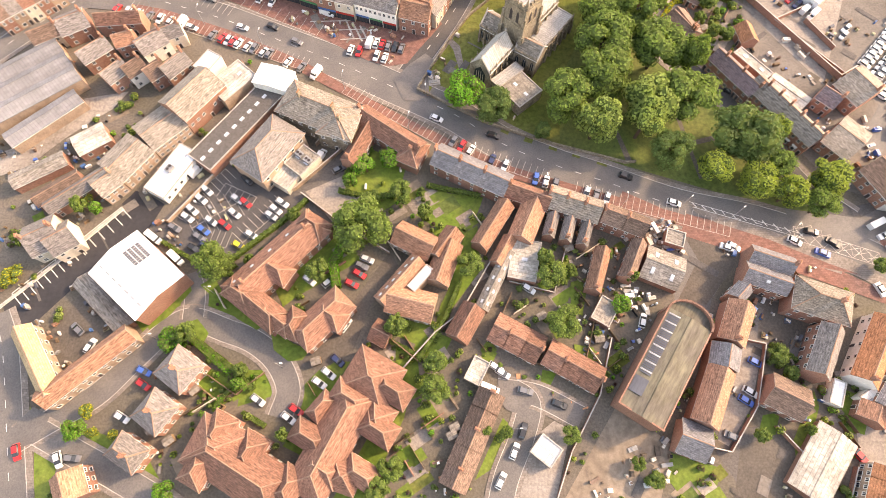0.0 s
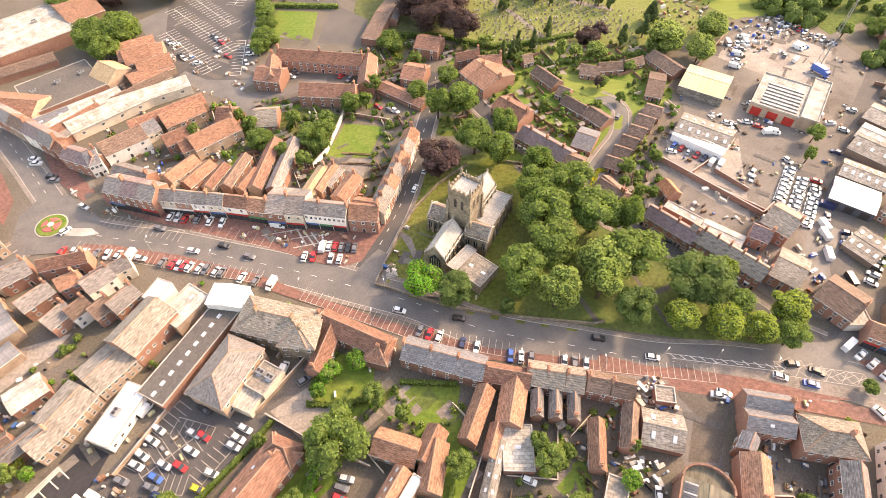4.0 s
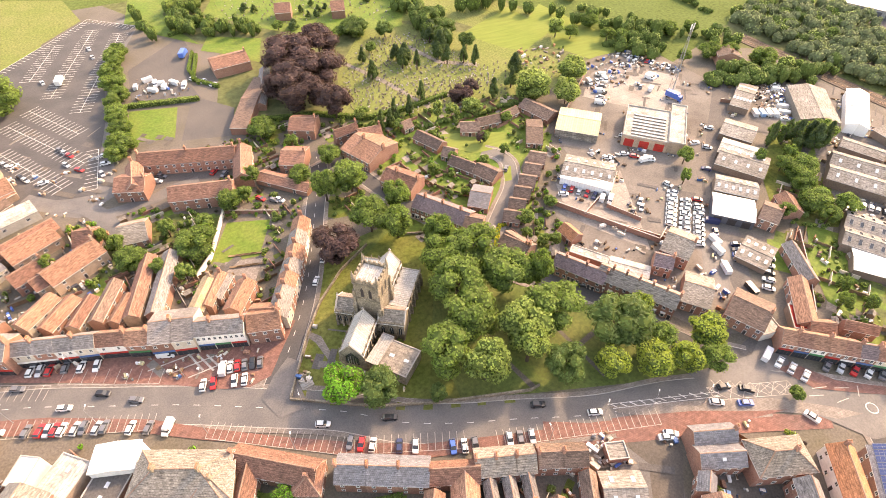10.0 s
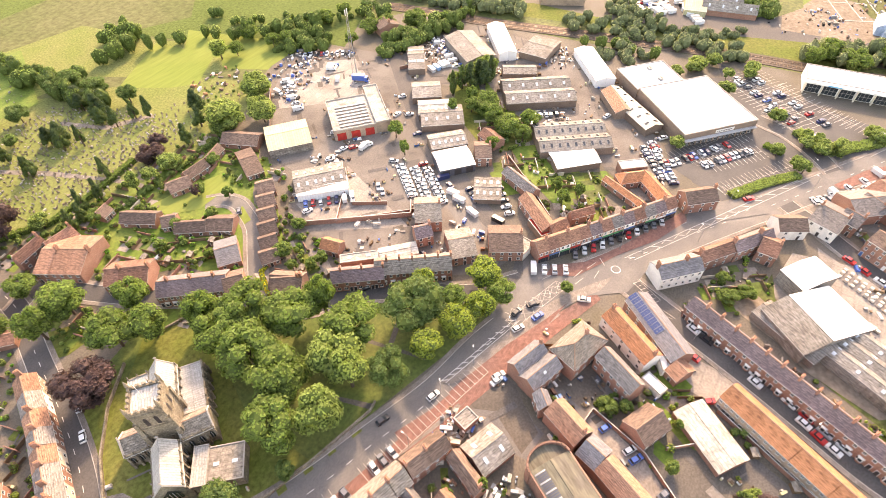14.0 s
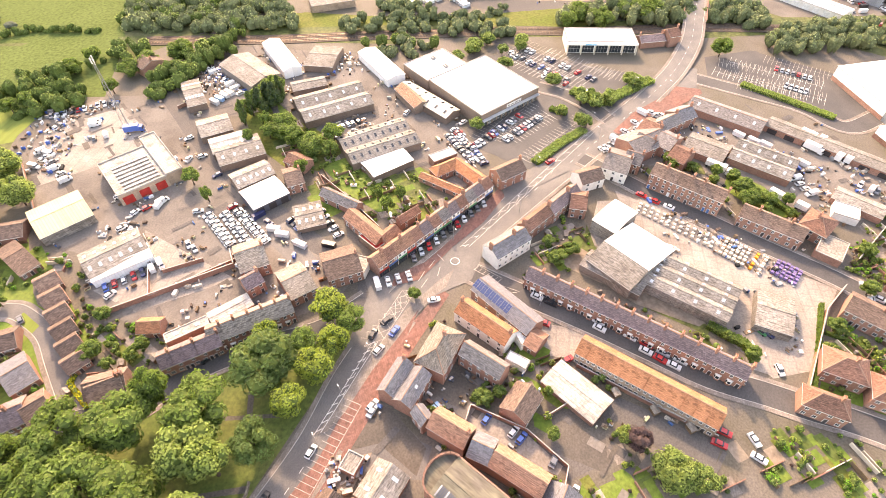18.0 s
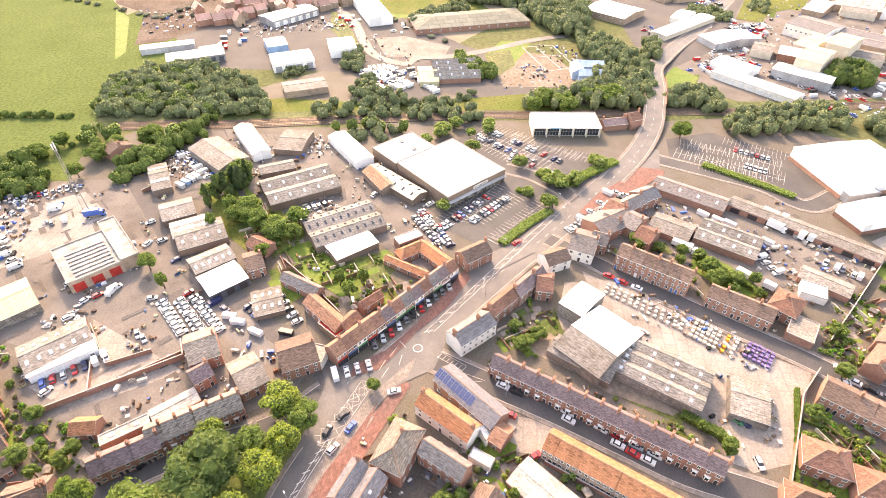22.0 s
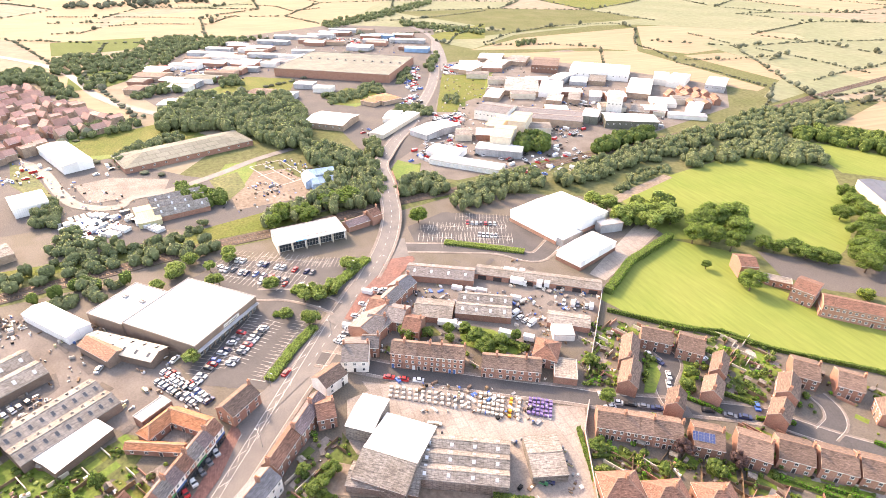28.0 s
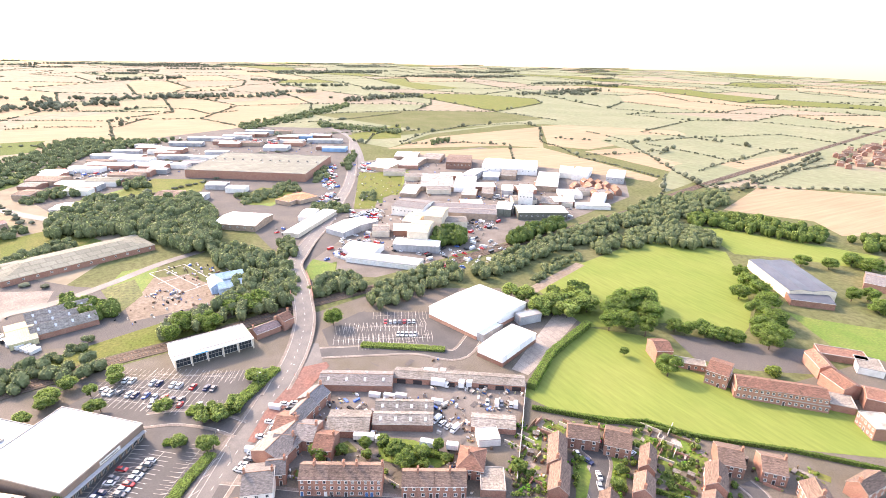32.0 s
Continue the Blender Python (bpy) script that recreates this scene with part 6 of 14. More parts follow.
for _p in (((-30.4, 69.5), (-24.0, 85.6), (-11.7, 80.5), (-13.6, 69.0)), ((-9.6, 71.9), (11.5, 69.8), (8.2, 59.7), (0.9, 57.7), (-8.4, 63.7)), ((-19.5, 23.8), (-6.4, 19.0), (-8.8, 6.8), (-16.8, -12.1), (-25.1, -12.3), (-11.4, 13.8)), ((-66.4, 41.4), (-47.6, 30.7), (-51.7, 27.5), (-65.2, 35.0)), ((-45.6, 27.7), (-35.3, 23.4), (-41.6, 20.3), (-44.4, 23.9)), ((-51.7, 17.8), (-44.3, 18.0), (-42.7, 11.5), (-51.7, 8.5)), ((-82.6, 29.8), (-70.1, 40.5), (-67.8, 36.5), (-78.6, 25.3)), ((-69.9, 27.0), (-62.3, 27.2), (-73.6, 23.1)), ((-60.7, 18.3), (-50.9, 12.8), (-57.3, 7.0), (-64.1, 12.4)),):
    patch("lawn", "lawn", 0.03, *_p)
for _p in (((-12.6, 36.4), (-1.6, 32.0), (-2.9, 24.3), (-13.7, 28.6)), ((2.6, 53.4), (10.7, 50.3), (6.0, 40.2), (-0.3, 41.6)), ((13.0, 27.8), (15.2, 24.8), (12.2, 21.7), (10.7, 24.7)), ((27.1, 19.9), (30.9, 19.3), (28.4, 14.8), (26.2, 14.8)), ((36.0, 44.3), (41.7, 46.1), (38.8, 37.9), (34.9, 37.8)), ((16.5, 7.5), (19.4, 4.8), (13.6, -4.7), (9.4, -7.4)), ((-100.5, -3.6), (-93.9, -2.1), (-94.1, -14.0), (-97.5, -14.1)), ((-93.9, 3.3), (-74.2, -1.6), (-64.8, -13.2), (-70.6, -11.9), (-83.1, -5.8)), ((106.8, 15.5), (113.3, 14.9), (108.8, 5.7), (104.8, 7.0)),):
    patch("lawn", "lawn", 0.03, *_p)
for _p in (((83.6, 9.9), (88.2, 10.7), (85.4, 3.8), (81.2, 4.4)), ((57.7, 0.4), (71.4, -3.2), (67.6, -10.0), (55.5, -6.2)), ((89.4, 2.5), (98.2, 16.7), (98.7, 12.4), (89.7, -6.6)),):
    patch("lawn", "lawn", 0.03, *_p)
patch("lawn", "lawn", 0.036, (-40.2, 60.1), (-31.9, 59.4), (-23.0, 49.3), (-33.4, 42.3), (-43.6, 35.6), (-47.6, 41.9))
for _p in (((-116.5, 11.0), (-107.4, 9.8), (-101.2, 3.8), (-106.7, 2.9)), ((-4.6, 30.4), (3.1, 27.5), (0.2, 21.4), (-7.4, 24.2)), ((-44.2, 17.3), (-37.6, 11.7), (-29.7, 20.6), (-23.7, 20.7), (-31.3, 7.6), (-42.9, 7.3)),):
    patch("lawn", "lawn", 0.03, *_p)
patch("grass", "grass", 0.02, (-15.1, 107.3), (-10.4, 123.5), (3.5, 148.3), (7.6, 141.8), (13.8, 160.7), (26.1, 151.8), (50.4, 168.6), (53.5, 145.4), (42.2, 125.9), (36.3, 112.7), (35.1, 88.0), (56.0, 81.0), (49.1, 81.1), (21.2, 90.3), (2.8, 100.2), label='churchyard grass, sunlit and worn')
patch("grass", "grass", 0.02, (16.0, 180.1), (22.3, 189.6), (38.9, 178.3), (37.7, 173.3), (22.0, 175.2), label='triangular grass verge')
patch("grass", "park_grass", 0.01, (-13.4, 107.0), (-9.7, 123.3), (4.1, 148.1), (12.6, 159.4), (49.7, 166.1), (52.1, 141.0), (68.5, 129.9), (82.0, 115.2), (93.3, 99.6), (106.0, 77.1), (112.1, 68.5), (109.1, 67.0), (80.8, 73.8), (56.2, 81.3), (21.5, 91.5), (3.0, 101.6), label='green park grass under the trees')
patch("path", "asphalt_worn", 0.07, (55.1, 83.3), (51.8, 95.6), (51.0, 99.4), (52.3, 99.8), (53.3, 94.8), (57.0, 83.4), label='narrow asphalt path')
patch("path", "paving", 0.07, (0.4, 128.7), (3.8, 125.1), (5.7, 114.2), (17.8, 106.4), (17.3, 105.1), (4.4, 112.8), (1.6, 123.5), (-0.5, 126.8), label='pale stone path')
patch("path", "asphalt_worn", 0.07, (73.3, 100.9), (77.8, 78.3), (76.7, 77.8), (72.1, 100.3), label='narrow path')
patch("path", "asphalt_worn", 0.07, (86.8, 94.4), (87.2, 92.7), (73.1, 88.5), (72.8, 90.1), label='narrow path')

# ---------- south: halls, homes and gardens ----------
_h = shed(-81.3, 41.1, 19.5, 15.8, -39, e=7, r=8.6, roof='white_sheet', label='large brick hall under a bright white metal roof', name='hall', cat='hall')
for _i in range(7):
    for _j in range(4):
        _b = Build()
        _b.box(-0.34, -0.5, 0, 0.34, 0.5, 0.05, "dark_sheet")
        part("solar_panel", _b, _h, "small dark roof panel", at=pose(-6.2 + _i * 0.8, 2.0 + _j * 1.2, 8.84 - (2.0 + _j * 1.2) * 0.2025, -11.4, 0, 0))
    _b = Build()
    _b.box(-0.75, -0.22, 0, 0.75, 0.22, 0.05, "grey_sheet")
    part("rooflight", _b, _h, "narrow grey rooflight", at=pose(-8.0 + _i * 2.6, -4.6, 7.91, 11.4, 0, 0))
shed(-91.0, 34.0, 20.4, 4.6, -41, e=2.8, r=3.7, roof='asbestos', wall='brick')
house(-102.8, 17.8, 20.8, 4.8, -53, e=5, r=7.5, roof='tile_yellow', wall='brick_pale', n=6, chim=0, label='sunlit yellow-tiled brick building')
house(-89.8, 17.2, 25.6, 5.2, 44, e=5, r=7.5, roof='tile_orange', wall='brick_pale', n=9, chim=0, label='orange-tiled long brick building')
for _p in ((-66.1, 16.9, 8.8, 8.5, -34), (-70.0, 6.5, 7.9, 8.1, -33), (-74.8, -3.1, 8.3, 6.0, -29),):
    house(*_p, e=5.2, r=8.2, roof='slate', hip=0.7, n=3, sides='fblr', label='semi-detached brick house with a hipped grey slate roof')
house(-86.7, -10.9, 6.8, 7.3, -61, e=5, r=8, roof='tile_orange', n=3)
house(-47.3, -6.0, 27.0, 11.2, -28, e=5, r=9, n=10, sides='fb', roof='tile_red', wall='brick', chim=0, hip=True, cat='care home', name='care_home', group='care home wings')
house(-53.5, -1.2, 13.0, 11.3, -21, e=5, r=8.5, n=4, roof='tile_red', wall='brick', chim=0, hip=True, cat='care home', name='care_home', group='care home wings')
house(-17.2, 15.9, 12.9, 11.9, -28, e=5, r=8.8, n=4, roof='tile_red', wall='brick', chim=0, hip=True, cat='care home', name='care_home', group='care home wings')
house(-25.7, 0.7, 26.9, 10.0, -115, e=5, r=8.8, n=10, roof='tile_red', wall='brick', chim=0, hip=True, cat='care home', name='care_home', group='care home wings')
house(-15.4, 6.0, 6.8, 8.6, -31, e=5, r=8, n=3, roof='tile_red', wall='brick', chim=0, hip=True, cat='care home', name='care_home', group='care home wings')
house(-22.4, -6.9, 7.6, 7.0, -17, e=5, r=8, n=3, roof='tile_red', wall='brick', chim=0, hip=True, cat='care home', name='care_home', group='care home wings')
house(-29.2, 8.8, 7.0, 4.1, -128, e=5, r=7.8, n=2, roof='tile_red', wall='brick', chim=0, hip=True, cat='care home', name='care_home', group='care home wings')
house(-45.2, 47.4, 30.8, 9.4, -132, e=5, r=8.3, n=9, chim=2, lights=5, hip=0.7, roof='tile_red', wall='brick', cat='flats', name='flats', group='sheltered flats')
house(-31.4, 31.0, 16.4, 7.9, 47, e=5, r=8.3, n=5, chim=0, hip=0.7, roof='tile_red', wall='brick', cat='flats', name='flats', group='sheltered flats')
house(-48.7, 34.0, 15.6, 6.8, -36, e=5, r=8, n=5, chim=0, hip=0.7, roof='tile_red', wall='brick', cat='flats', name='flats', group='sheltered flats')
house(-43.0, 30.4, 9.8, 4.8, -34, e=5, r=7.8, n=3, chim=0, hip=0.7, roof='tile_red', wall='brick', cat='flats', name='flats', group='sheltered flats')
house(-11.3, 42.1, 15.6, 4.9, -128, e=4.2, r=7, n=6, lights=6, roof='tile_orange', wall='brick_pale', chim=0, cat='health centre', name='health_centre', group='health centre wings')
house(-8.2, 36.1, 12.8, 7.7, -13, e=4.2, r=7, n=5, roof='tile_orange', wall='brick_pale', chim=0, cat='health centre', name='health_centre', group='health centre wings')
house(0.4, 47.8, 12.5, 6.3, 72, e=4.2, r=7, n=5, roof='tile_orange', wall='brick_pale', chim=0, cat='health centre', name='health_centre', group='health centre wings')
house(-7.9, 54.0, 11.7, 7.0, -26, e=4.2, r=6.8, n=4, roof='tile_orange', wall='brick_pale', chim=0, cat='health centre', name='health_centre', group='health centre wings')
house(0.7, 53.2, 9.7, 5.4, -123, e=4.2, r=6.8, n=3, roof='tile_orange', wall='brick_pale', chim=0, cat='health centre', name='health_centre', group='health centre wings')
flat(-5.8, 42.8, 8.1, 2.7, -129, h=5, roof='white_sheet', wall='brick_pale', lights=0)
shed(14.8, 43.7, 18.6, 3.4, -115, e=2.8, r=3.7, roof='asbestos', lights=5)
house(6.5, 31.3, 10.0, 6.1, -118, e=3.6, r=6.2, roof='tile_red', n=3, chim=0, st=1)
terrace(12.3, 27.2, 24.7, 20.9, 7.9, 3, e=2.6, r=5, side=1, roof='tile_red', st=1, group='bungalow row', label='red-tiled brick bungalow in a short row')
terrace(26.3, 21.3, 39.8, 13.9, 7.2, 3, e=2.6, r=5, side=1, roof='tile_red', st=1, group='bungalow row', label='red-tiled brick bungalow in a short row')
terrace(16.6, 12.3, 6.8, -10.5, 6.7, 5, e=2.6, r=5, side=-1, roof='tile_brown', st=1, group='bungalow row', label='brown-tiled brick bungalow in a long row')
flat(9.7, 18.9, 4.4, 6.6, -26, h=2.6, roof='felt_light', wall='concrete')
flat(26.9, -0.1, 6.2, 5.5, -37, h=2.8, roof='grey_sheet', wall='concrete')
house(-15.8, 28.0, 5.1, 5.9, -25, e=2.8, r=4.6, roof='tile_red', n=2, chim=0, st=1, label='small red-tiled garage block', name='garage', cat='garage')
shed(56.7, 20.4, 28.6, 11.6, -122, e=8, r=9.1, roof='felt_moss', wall='brick', label='old brick hall with a weathered grey roof and glazed strip', name='hall', cat='hall')
_h = root("apse", 64.2, 32.6, 0, 58, "curved brick end of the old hall", "hall")
_q = [(4.6 * math.sin(a * math.pi / 12), -6.0 * math.cos(a * math.pi / 12)) for a in range(13)]
_b = Build()
_b.prism(_q, 0, 7.4, "brick")
part("wall", _b, _h)
_b = Build()
_b.prism([(0.96 * x, 0.96 * y) for x, y in _q], 7.4, 7.55, "felt_moss")
part("roof", _b, _h)
for (_x, _y), (_u, _w) in zip(_q, _q[1:]):
    _b = Build()
    _l = math.hypot(_u - _x, _w - _y) / 2 + 0.06
    _b.box(-_l, -0.2, 7.4, _l, 0.2, 8.7, "brick")
    _b.box(-_l, -0.26, 8.7, _l, 0.26, 8.85, "brick_dark")
    part("parapet", _b, _h, at=pose((_x + _u) / 2, (_y + _w) / 2, 0, 0, 0, math.degrees(math.atan2(_w - _y, _u - _x))))
_h = root("glazed_strip", 56.7, 20.4, 0, -122, "long dark patent glazing strip on the hall roof", "rooflight")
for _i in range(30):
    _b = Build()
    _b.box(-0.2, -1.5, 0, 0.2, 1.5, 0.06, "dark_sheet" if _i % 4 else "grey_sheet")
    part("pane", _b, _h, at=pose(-13.0 + _i * 0.6, -3.9, 8.66, 10.7, 0, 0))
_b = Build()
_b.box(-2.2, -1.7, 0, 2.2, 1.7, 0.06, "dark_sheet")
part("cover_sheet", _b, _h, "dark sheet closing the strip", at=pose(8.0, -3.9, 8.66, 10.7, 0, 0))
for _x, _y, _l, _w in ((14.3, 0, 0.4, 12.4), (0, -5.95, 28.4, 0.35), (0, 5.95, 28.4, 0.35)):
    _b = Build()
    _b.box(-_l / 2, -_w / 2, 7.8, _l / 2, _w / 2, 8.75 if _l < 1 else 8.3, "brick")
    part("parapet", _b, _h, "brick parapet", at=pose(_x, _y, 0))
house(68.9, 13.8, 15.0, 6.6, -115, e=5.5, r=8.2, roof='tile_orange', n=5, chim=0, sides='b')
house(73.4, 23.8, 6.0, 7.2, -107, e=5.5, r=8, roof='slate_blue', n=2, chim=0, sides='b')
house(77.6, 32.6, 11.5, 6.7, -114, e=6, r=8.8, roof='tile_orange', n=3, chim=1, sides='b')
house(63.2, 3.2, 7.6, 8.1, -20, e=4, r=6.5, roof='slate_blue', n=2, chim=0, st=1)
house(88.2, 14.2, 9.7, 8.2, -27, e=4.5, r=7.2, roof='tile_brown', n=3, chim=0)
shed(94.9, -1.5, 18.2, 9.6, -127, e=2.6, r=3.76, roof='felt_light', wall='brick', lights=0, label='workshop with a flaking white asbestos roof')
house(90.0, 50.4, 11.6, 4.8, -19, e=6.2, r=8.2, roof='slate_blue', wall='brick', n=4, chim=1, sides='fbr', label='tall brick building with a blue slate roof')
house(87.9, 45.2, 11.8, 5.8, -20, e=5.6, r=7.8, roof='slate_blue', wall='brick', n=4, chim=0, lights=1, sides='fbr', label='rear brick range with a blue slate roof')
house(80.1, 41.0, 5.1, 3.9, -135, e=5.5, r=7.5, roof='slate_blue', n=2, chim=0)
house(100.9, 39.0, 14.7, 9.2, -18, e=7, r=10.2, roof='stone_slate', wall='brick', n=4, chim=1, hip=True, label='old brick school with a hipped stone-slate roof', name='school', cat='school')
house(99.1, 25.8, 14.2, 5.6, -118, e=6.5, r=9.2, roof='slate', wall='brick', n=5, chim=0, name='school', cat='school')
terrace(20.0, 74.4, -1.3, 84.4, 7.5, 3, e=5.5, r=8.2, side=1, roof='slate_blue', group='slate cottages', chim=2)
house(13.9, 59.4, 15.6, 4.7, -120, e=4.5, r=7, roof='tile_orange', n=3, chim=0)
house(23.8, 61.0, 12.8, 6.7, -112, e=4.8, r=7.4, roof='tile_orange', n=4, chim=0)
house(24.1, 68.5, 12.7, 5.6, 160, e=5.2, r=8, roof='tile_red', n=3, chim=1)
house(16.8, 52.0, 9.0, 3.4, -117, e=3.5, r=5.5, roof='tile_orange', n=2, chim=0, st=1)
terrace(45.4, 66.9, 30.8, 71.8, 7.3, 3, e=5.6, r=8.4, side=1, roof='stone_slate', group='street houses', chim=2)
for _p in ((30.4, 59.8, 7.3, 2.9, -105), (35.1, 58.5, 7.2, 2.9, -106), (39.8, 57.3, 7.2, 2.8, -107),):
    house(*_p, e=4.2, r=6, roof='slate', n=2, chim=1, sides='f', name='outshot', label='brick rear wing with a slate roof', cat='house')
terrace(58.0, 61.9, 46.2, 66.5, 6.1, 2, e=5.4, r=8, side=1, roof='tile_brown', group='street houses', chim=2)
house(42.8, 47.0, 12.9, 4.0, -107, e=4, r=6.2, roof='tile_orange', n=3, chim=1)
house(52.6, 50.0, 12.0, 3.8, -114, e=4.2, r=6.4, roof='tile_brown', n=3, chim=1)
shed(61.0, 48.2, 10.8, 9.6, -22, e=3.2, r=5.4, roof='asbestos', wall='brick', lights=2)
patch("yard", "soil", 0.07, (57.9, 63.8), (67.9, 63.6), (68.2, 57.5), (70.1, 53.1), (59.1, 56.3), label='rubble-strewn cleared plot')
clutter([(57.9, 63.8), (67.9, 63.6), (68.2, 57.5), (70.1, 53.1), (59.1, 56.3)], 1.5, "yard", seed=77, label="broken bricks and rubble on a cleared plot")
clutter([(50.5, 44), (57, 42), (60, 39), (54, 35), (50, 38)], 1.4, "scrap", seed=78)
flat(22.8, 49.6, 7.9, 11.9, -10, h=3, roof='felt_light', wall='brick', lights=1, label='flat-roofed garage with a pale felt roof', name='garage', cat='garage')
flat(44.3, 35.6, 5.4, 7.2, -30, h=2.6, roof='felt', wall='brick')
flat(65.8, 57.5, 5.3, 4.6, -17, h=2.8, roof='asbestos', wall='brick')
house(-17.0, 88.2, 23.0, 7.0, 146, e=5, r=8, n=6, chim=2, roof='tile_red', wall='brick', cat='inn', name='inn', group='inn wings')
house(-25.8, 84.2, 14.1, 5.0, -113, e=4.5, r=7, n=3, chim=1, roof='tile_red', wall='brick', cat='inn', name='inn', group='inn wings')
house(-9.9, 82.0, 8.5, 7.0, -114, e=4.5, r=7, n=2, chim=1, hip=True, roof='tile_red', wall='brick', cat='inn', name='inn', group='inn wings')
house(-38.2, 93.7, 22.8, 11.8, 157, e=8, r=11.5, roof='stone_slate', wall='stone', n=7, chim=2, hip=True, st=2, label='stone town hall with a hipped slate roof', name='town_hall', cat='town hall', pots=4)
house(-31.9, 89.0, 10.5, 9.2, -14, e=7.5, r=10, roof='stone_slate', wall='stone', n=3, chim=1, hip=True, name='town_hall', cat='town hall')
house(-51.9, 80.8, 18.8, 11.8, -122, e=7, r=11, roof='slate', wall='brick_pale', n=5, chim=0, hip=True, label='large hall with a hipped grey slate roof', name='hall', cat='hall')
flat(-42.1, 78.2, 6.6, 8.4, -37, h=4.5, roof='felt', wall='render_cream', units=2, lights=2)
flat(-46.4, 73.1, 6.6, 5.8, -121, h=3.5, roof='felt_light', wall='render_cream')
flat(-63.0, 90.6, 33.5, 9.2, 56, h=4, roof='asphalt_worn', wall='brick', lights=10, label='long flat-roofed arcade with a row of rooflights')
shed(-53.6, 105.7, 7.5, 11.0, 74, e=6.5, r=7.2, roof='white_sheet', wall='render_white')
flat(-67.1, 105.3, 13.1, 8.8, 50, h=5, roof='felt_light', wall='brick_pale', lights=2)
flat(-80.0, 74.2, 16.9, 7.3, 63, h=3.4, roof='white_sheet', wall='render_white', lights=3, units=1, n=6, sides='f')
house(-77.3, 98.7, 16.4, 11.3, 55, e=7, r=10.5, roof='stone_slate', wall='brick', n=7, chim=0, st=1, sides='f', label='brick chapel hall with tall windows and a stone-slate roof', name='chapel', cat='chapel')
house(-85.7, 88.0, 12.1, 10.9, 47, e=5, r=6.6, roof='stone_slate', wall='brick_pale', n=6, chim=0)
house(-93.5, 77.2, 12.2, 10.5, 57, e=5, r=6.6, roof='stone_slate', wall='brick_pale', n=5, chim=0)
house(-97.9, 69.4, 6.6, 8.5, 47, e=5, r=6.6, roof='stone_slate', wall='brick_pale', n=3, chim=1)
house(-85.5, 110.2, 8.8, 6.3, 49, e=5.5, r=8.3, roof='slate', wall='brick', n=3, chim=1)
shed(-132.7, 101.7, 33.2, 20.1, 39, e=4.8, r=6.2, roof='dull_sheet', wall='brick_pale', spans=3, label='large hall with three dull grey sheet roofs')
shed(-122.0, 90.5, 23.7, 6.0, 45, e=4, r=5, roof='dull_sheet', wall='brick_pale', label='low grey sheet roof beside the hall')
house(-106.4, 84.0, 9.8, 7.2, 36, e=3.4, r=4.4, roof='felt_light', n=2, chim=0, st=1)
shed(-119.2, 73.3, 15.8, 5.0, 33, e=3.2, r=4.2, roof='asbestos', wall='brick', spans=1)
house(-111.6, 67.3, 13.7, 4.9, -141, e=3.8, r=5.2, roof='tile_brown', wall='brick', n=4, chim=0, st=1)
house(-105.1, 67.2, 20.2, 4.4, -139, e=4.2, r=5.8, roof='slate', wall='brick', n=5, chim=0)
house(-110.6, 52.1, 8.7, 9.8, -149, e=5, r=8.3, roof='slate', wall='render_cream', n=3, chim=2)
house(-105.5, 51.5, 7.2, 8.3, 36, e=5, r=8, roof='slate', wall='render_cream', n=2, chim=0)
house(-112.2, 115.2, 9.9, 6.3, 43, e=5.2, r=7.8, roof='slate', wall='brick', n=2, chim=1)
house(-103.8, 107.3, 7.9, 6.1, 50, e=5.2, r=7.8, roof='slate', wall='brick', n=2, chim=1)
house(-103.7, 120.0, 6.2, 5.5, 23, e=5.2, r=7.8, roof='tile_orange', wall='brick', n=2, chim=1)
house(-95.0, 119.2, 9.0, 7.7, 40, e=5.2, r=7.8, roof='slate', wall='render_white', n=2, chim=1)
house(-91.4, 108.3, 6.4, 6.4, 43, e=5.2, r=7.8, roof='tile_brown', wall='brick', n=2, chim=1)
house(-98.2, 109.1, 6.4, 6.1, 44, e=5.2, r=7.8, roof='tile_brown', wall='render_white', n=2, chim=1)
house(-122.0, 126.2, 9.2, 8.6, 32, e=5.2, r=7.8, roof='slate', wall='brick', n=2, chim=1)
house(-129.3, 121.4, 9.0, 5.8, 32, e=5.2, r=7.8, roof='tile_brown', wall='render_cream', n=2, chim=1)
house(-91.2, 122.4, 11.0, 5.0, 26, e=5.2, r=7.8, roof='slate', wall='render_cream', n=2, chim=1)
house(-107.1, 128.2, 14.3, 4.7, 7, e=5.2, r=7.8, roof='tile_red', wall='brick', n=2, chim=1)
patch("yard", "concrete", 0.2, (-114.8, 100.4), (-101.1, 103.6), (-104.7, 96.9), (-109.8, 92.5), (-116.6, 86.0), (-125.4, 75.8), (-134.1, 71.7), (-137.0, 79.3), (-128.1, 83.6), (-120.3, 92.1), label="pinkish concrete plot of a cleared works")
house(-146.5, 134.2, 13.6, 5.3, 41, e=5.2, r=7.8, roof='tile_orange', wall='brick_pale', n=2, chim=1)
flat(-75.3, 111.4, 7.5, 5.2, 61, h=6, roof='white_sheet', wall='render_white')
boundary(1.8, 0.25, (-110.2, 64.3), (-97.8, 74.9), (-86.7, 87.0), m='brick')
boundary(1.6, 0.25, (-79.3, 58.9), (-72.9, 68.2), (-66.9, 77.2), m='brick_pale')
boundary(1.8, 0.25, (-42.1, 69.1), (-30.4, 60.4), (-15.1, 51.2), m='brick_pale')
boundary(1.8, 0.25, (13.9, 50.3), (5.3, 34.5), (-1.5, 28.9), (-12.9, 15.2), m='brick')
boundary(1.8, 0.25, (-44.7, 70.0), (-24.5, 92.0), m='brick_pale')
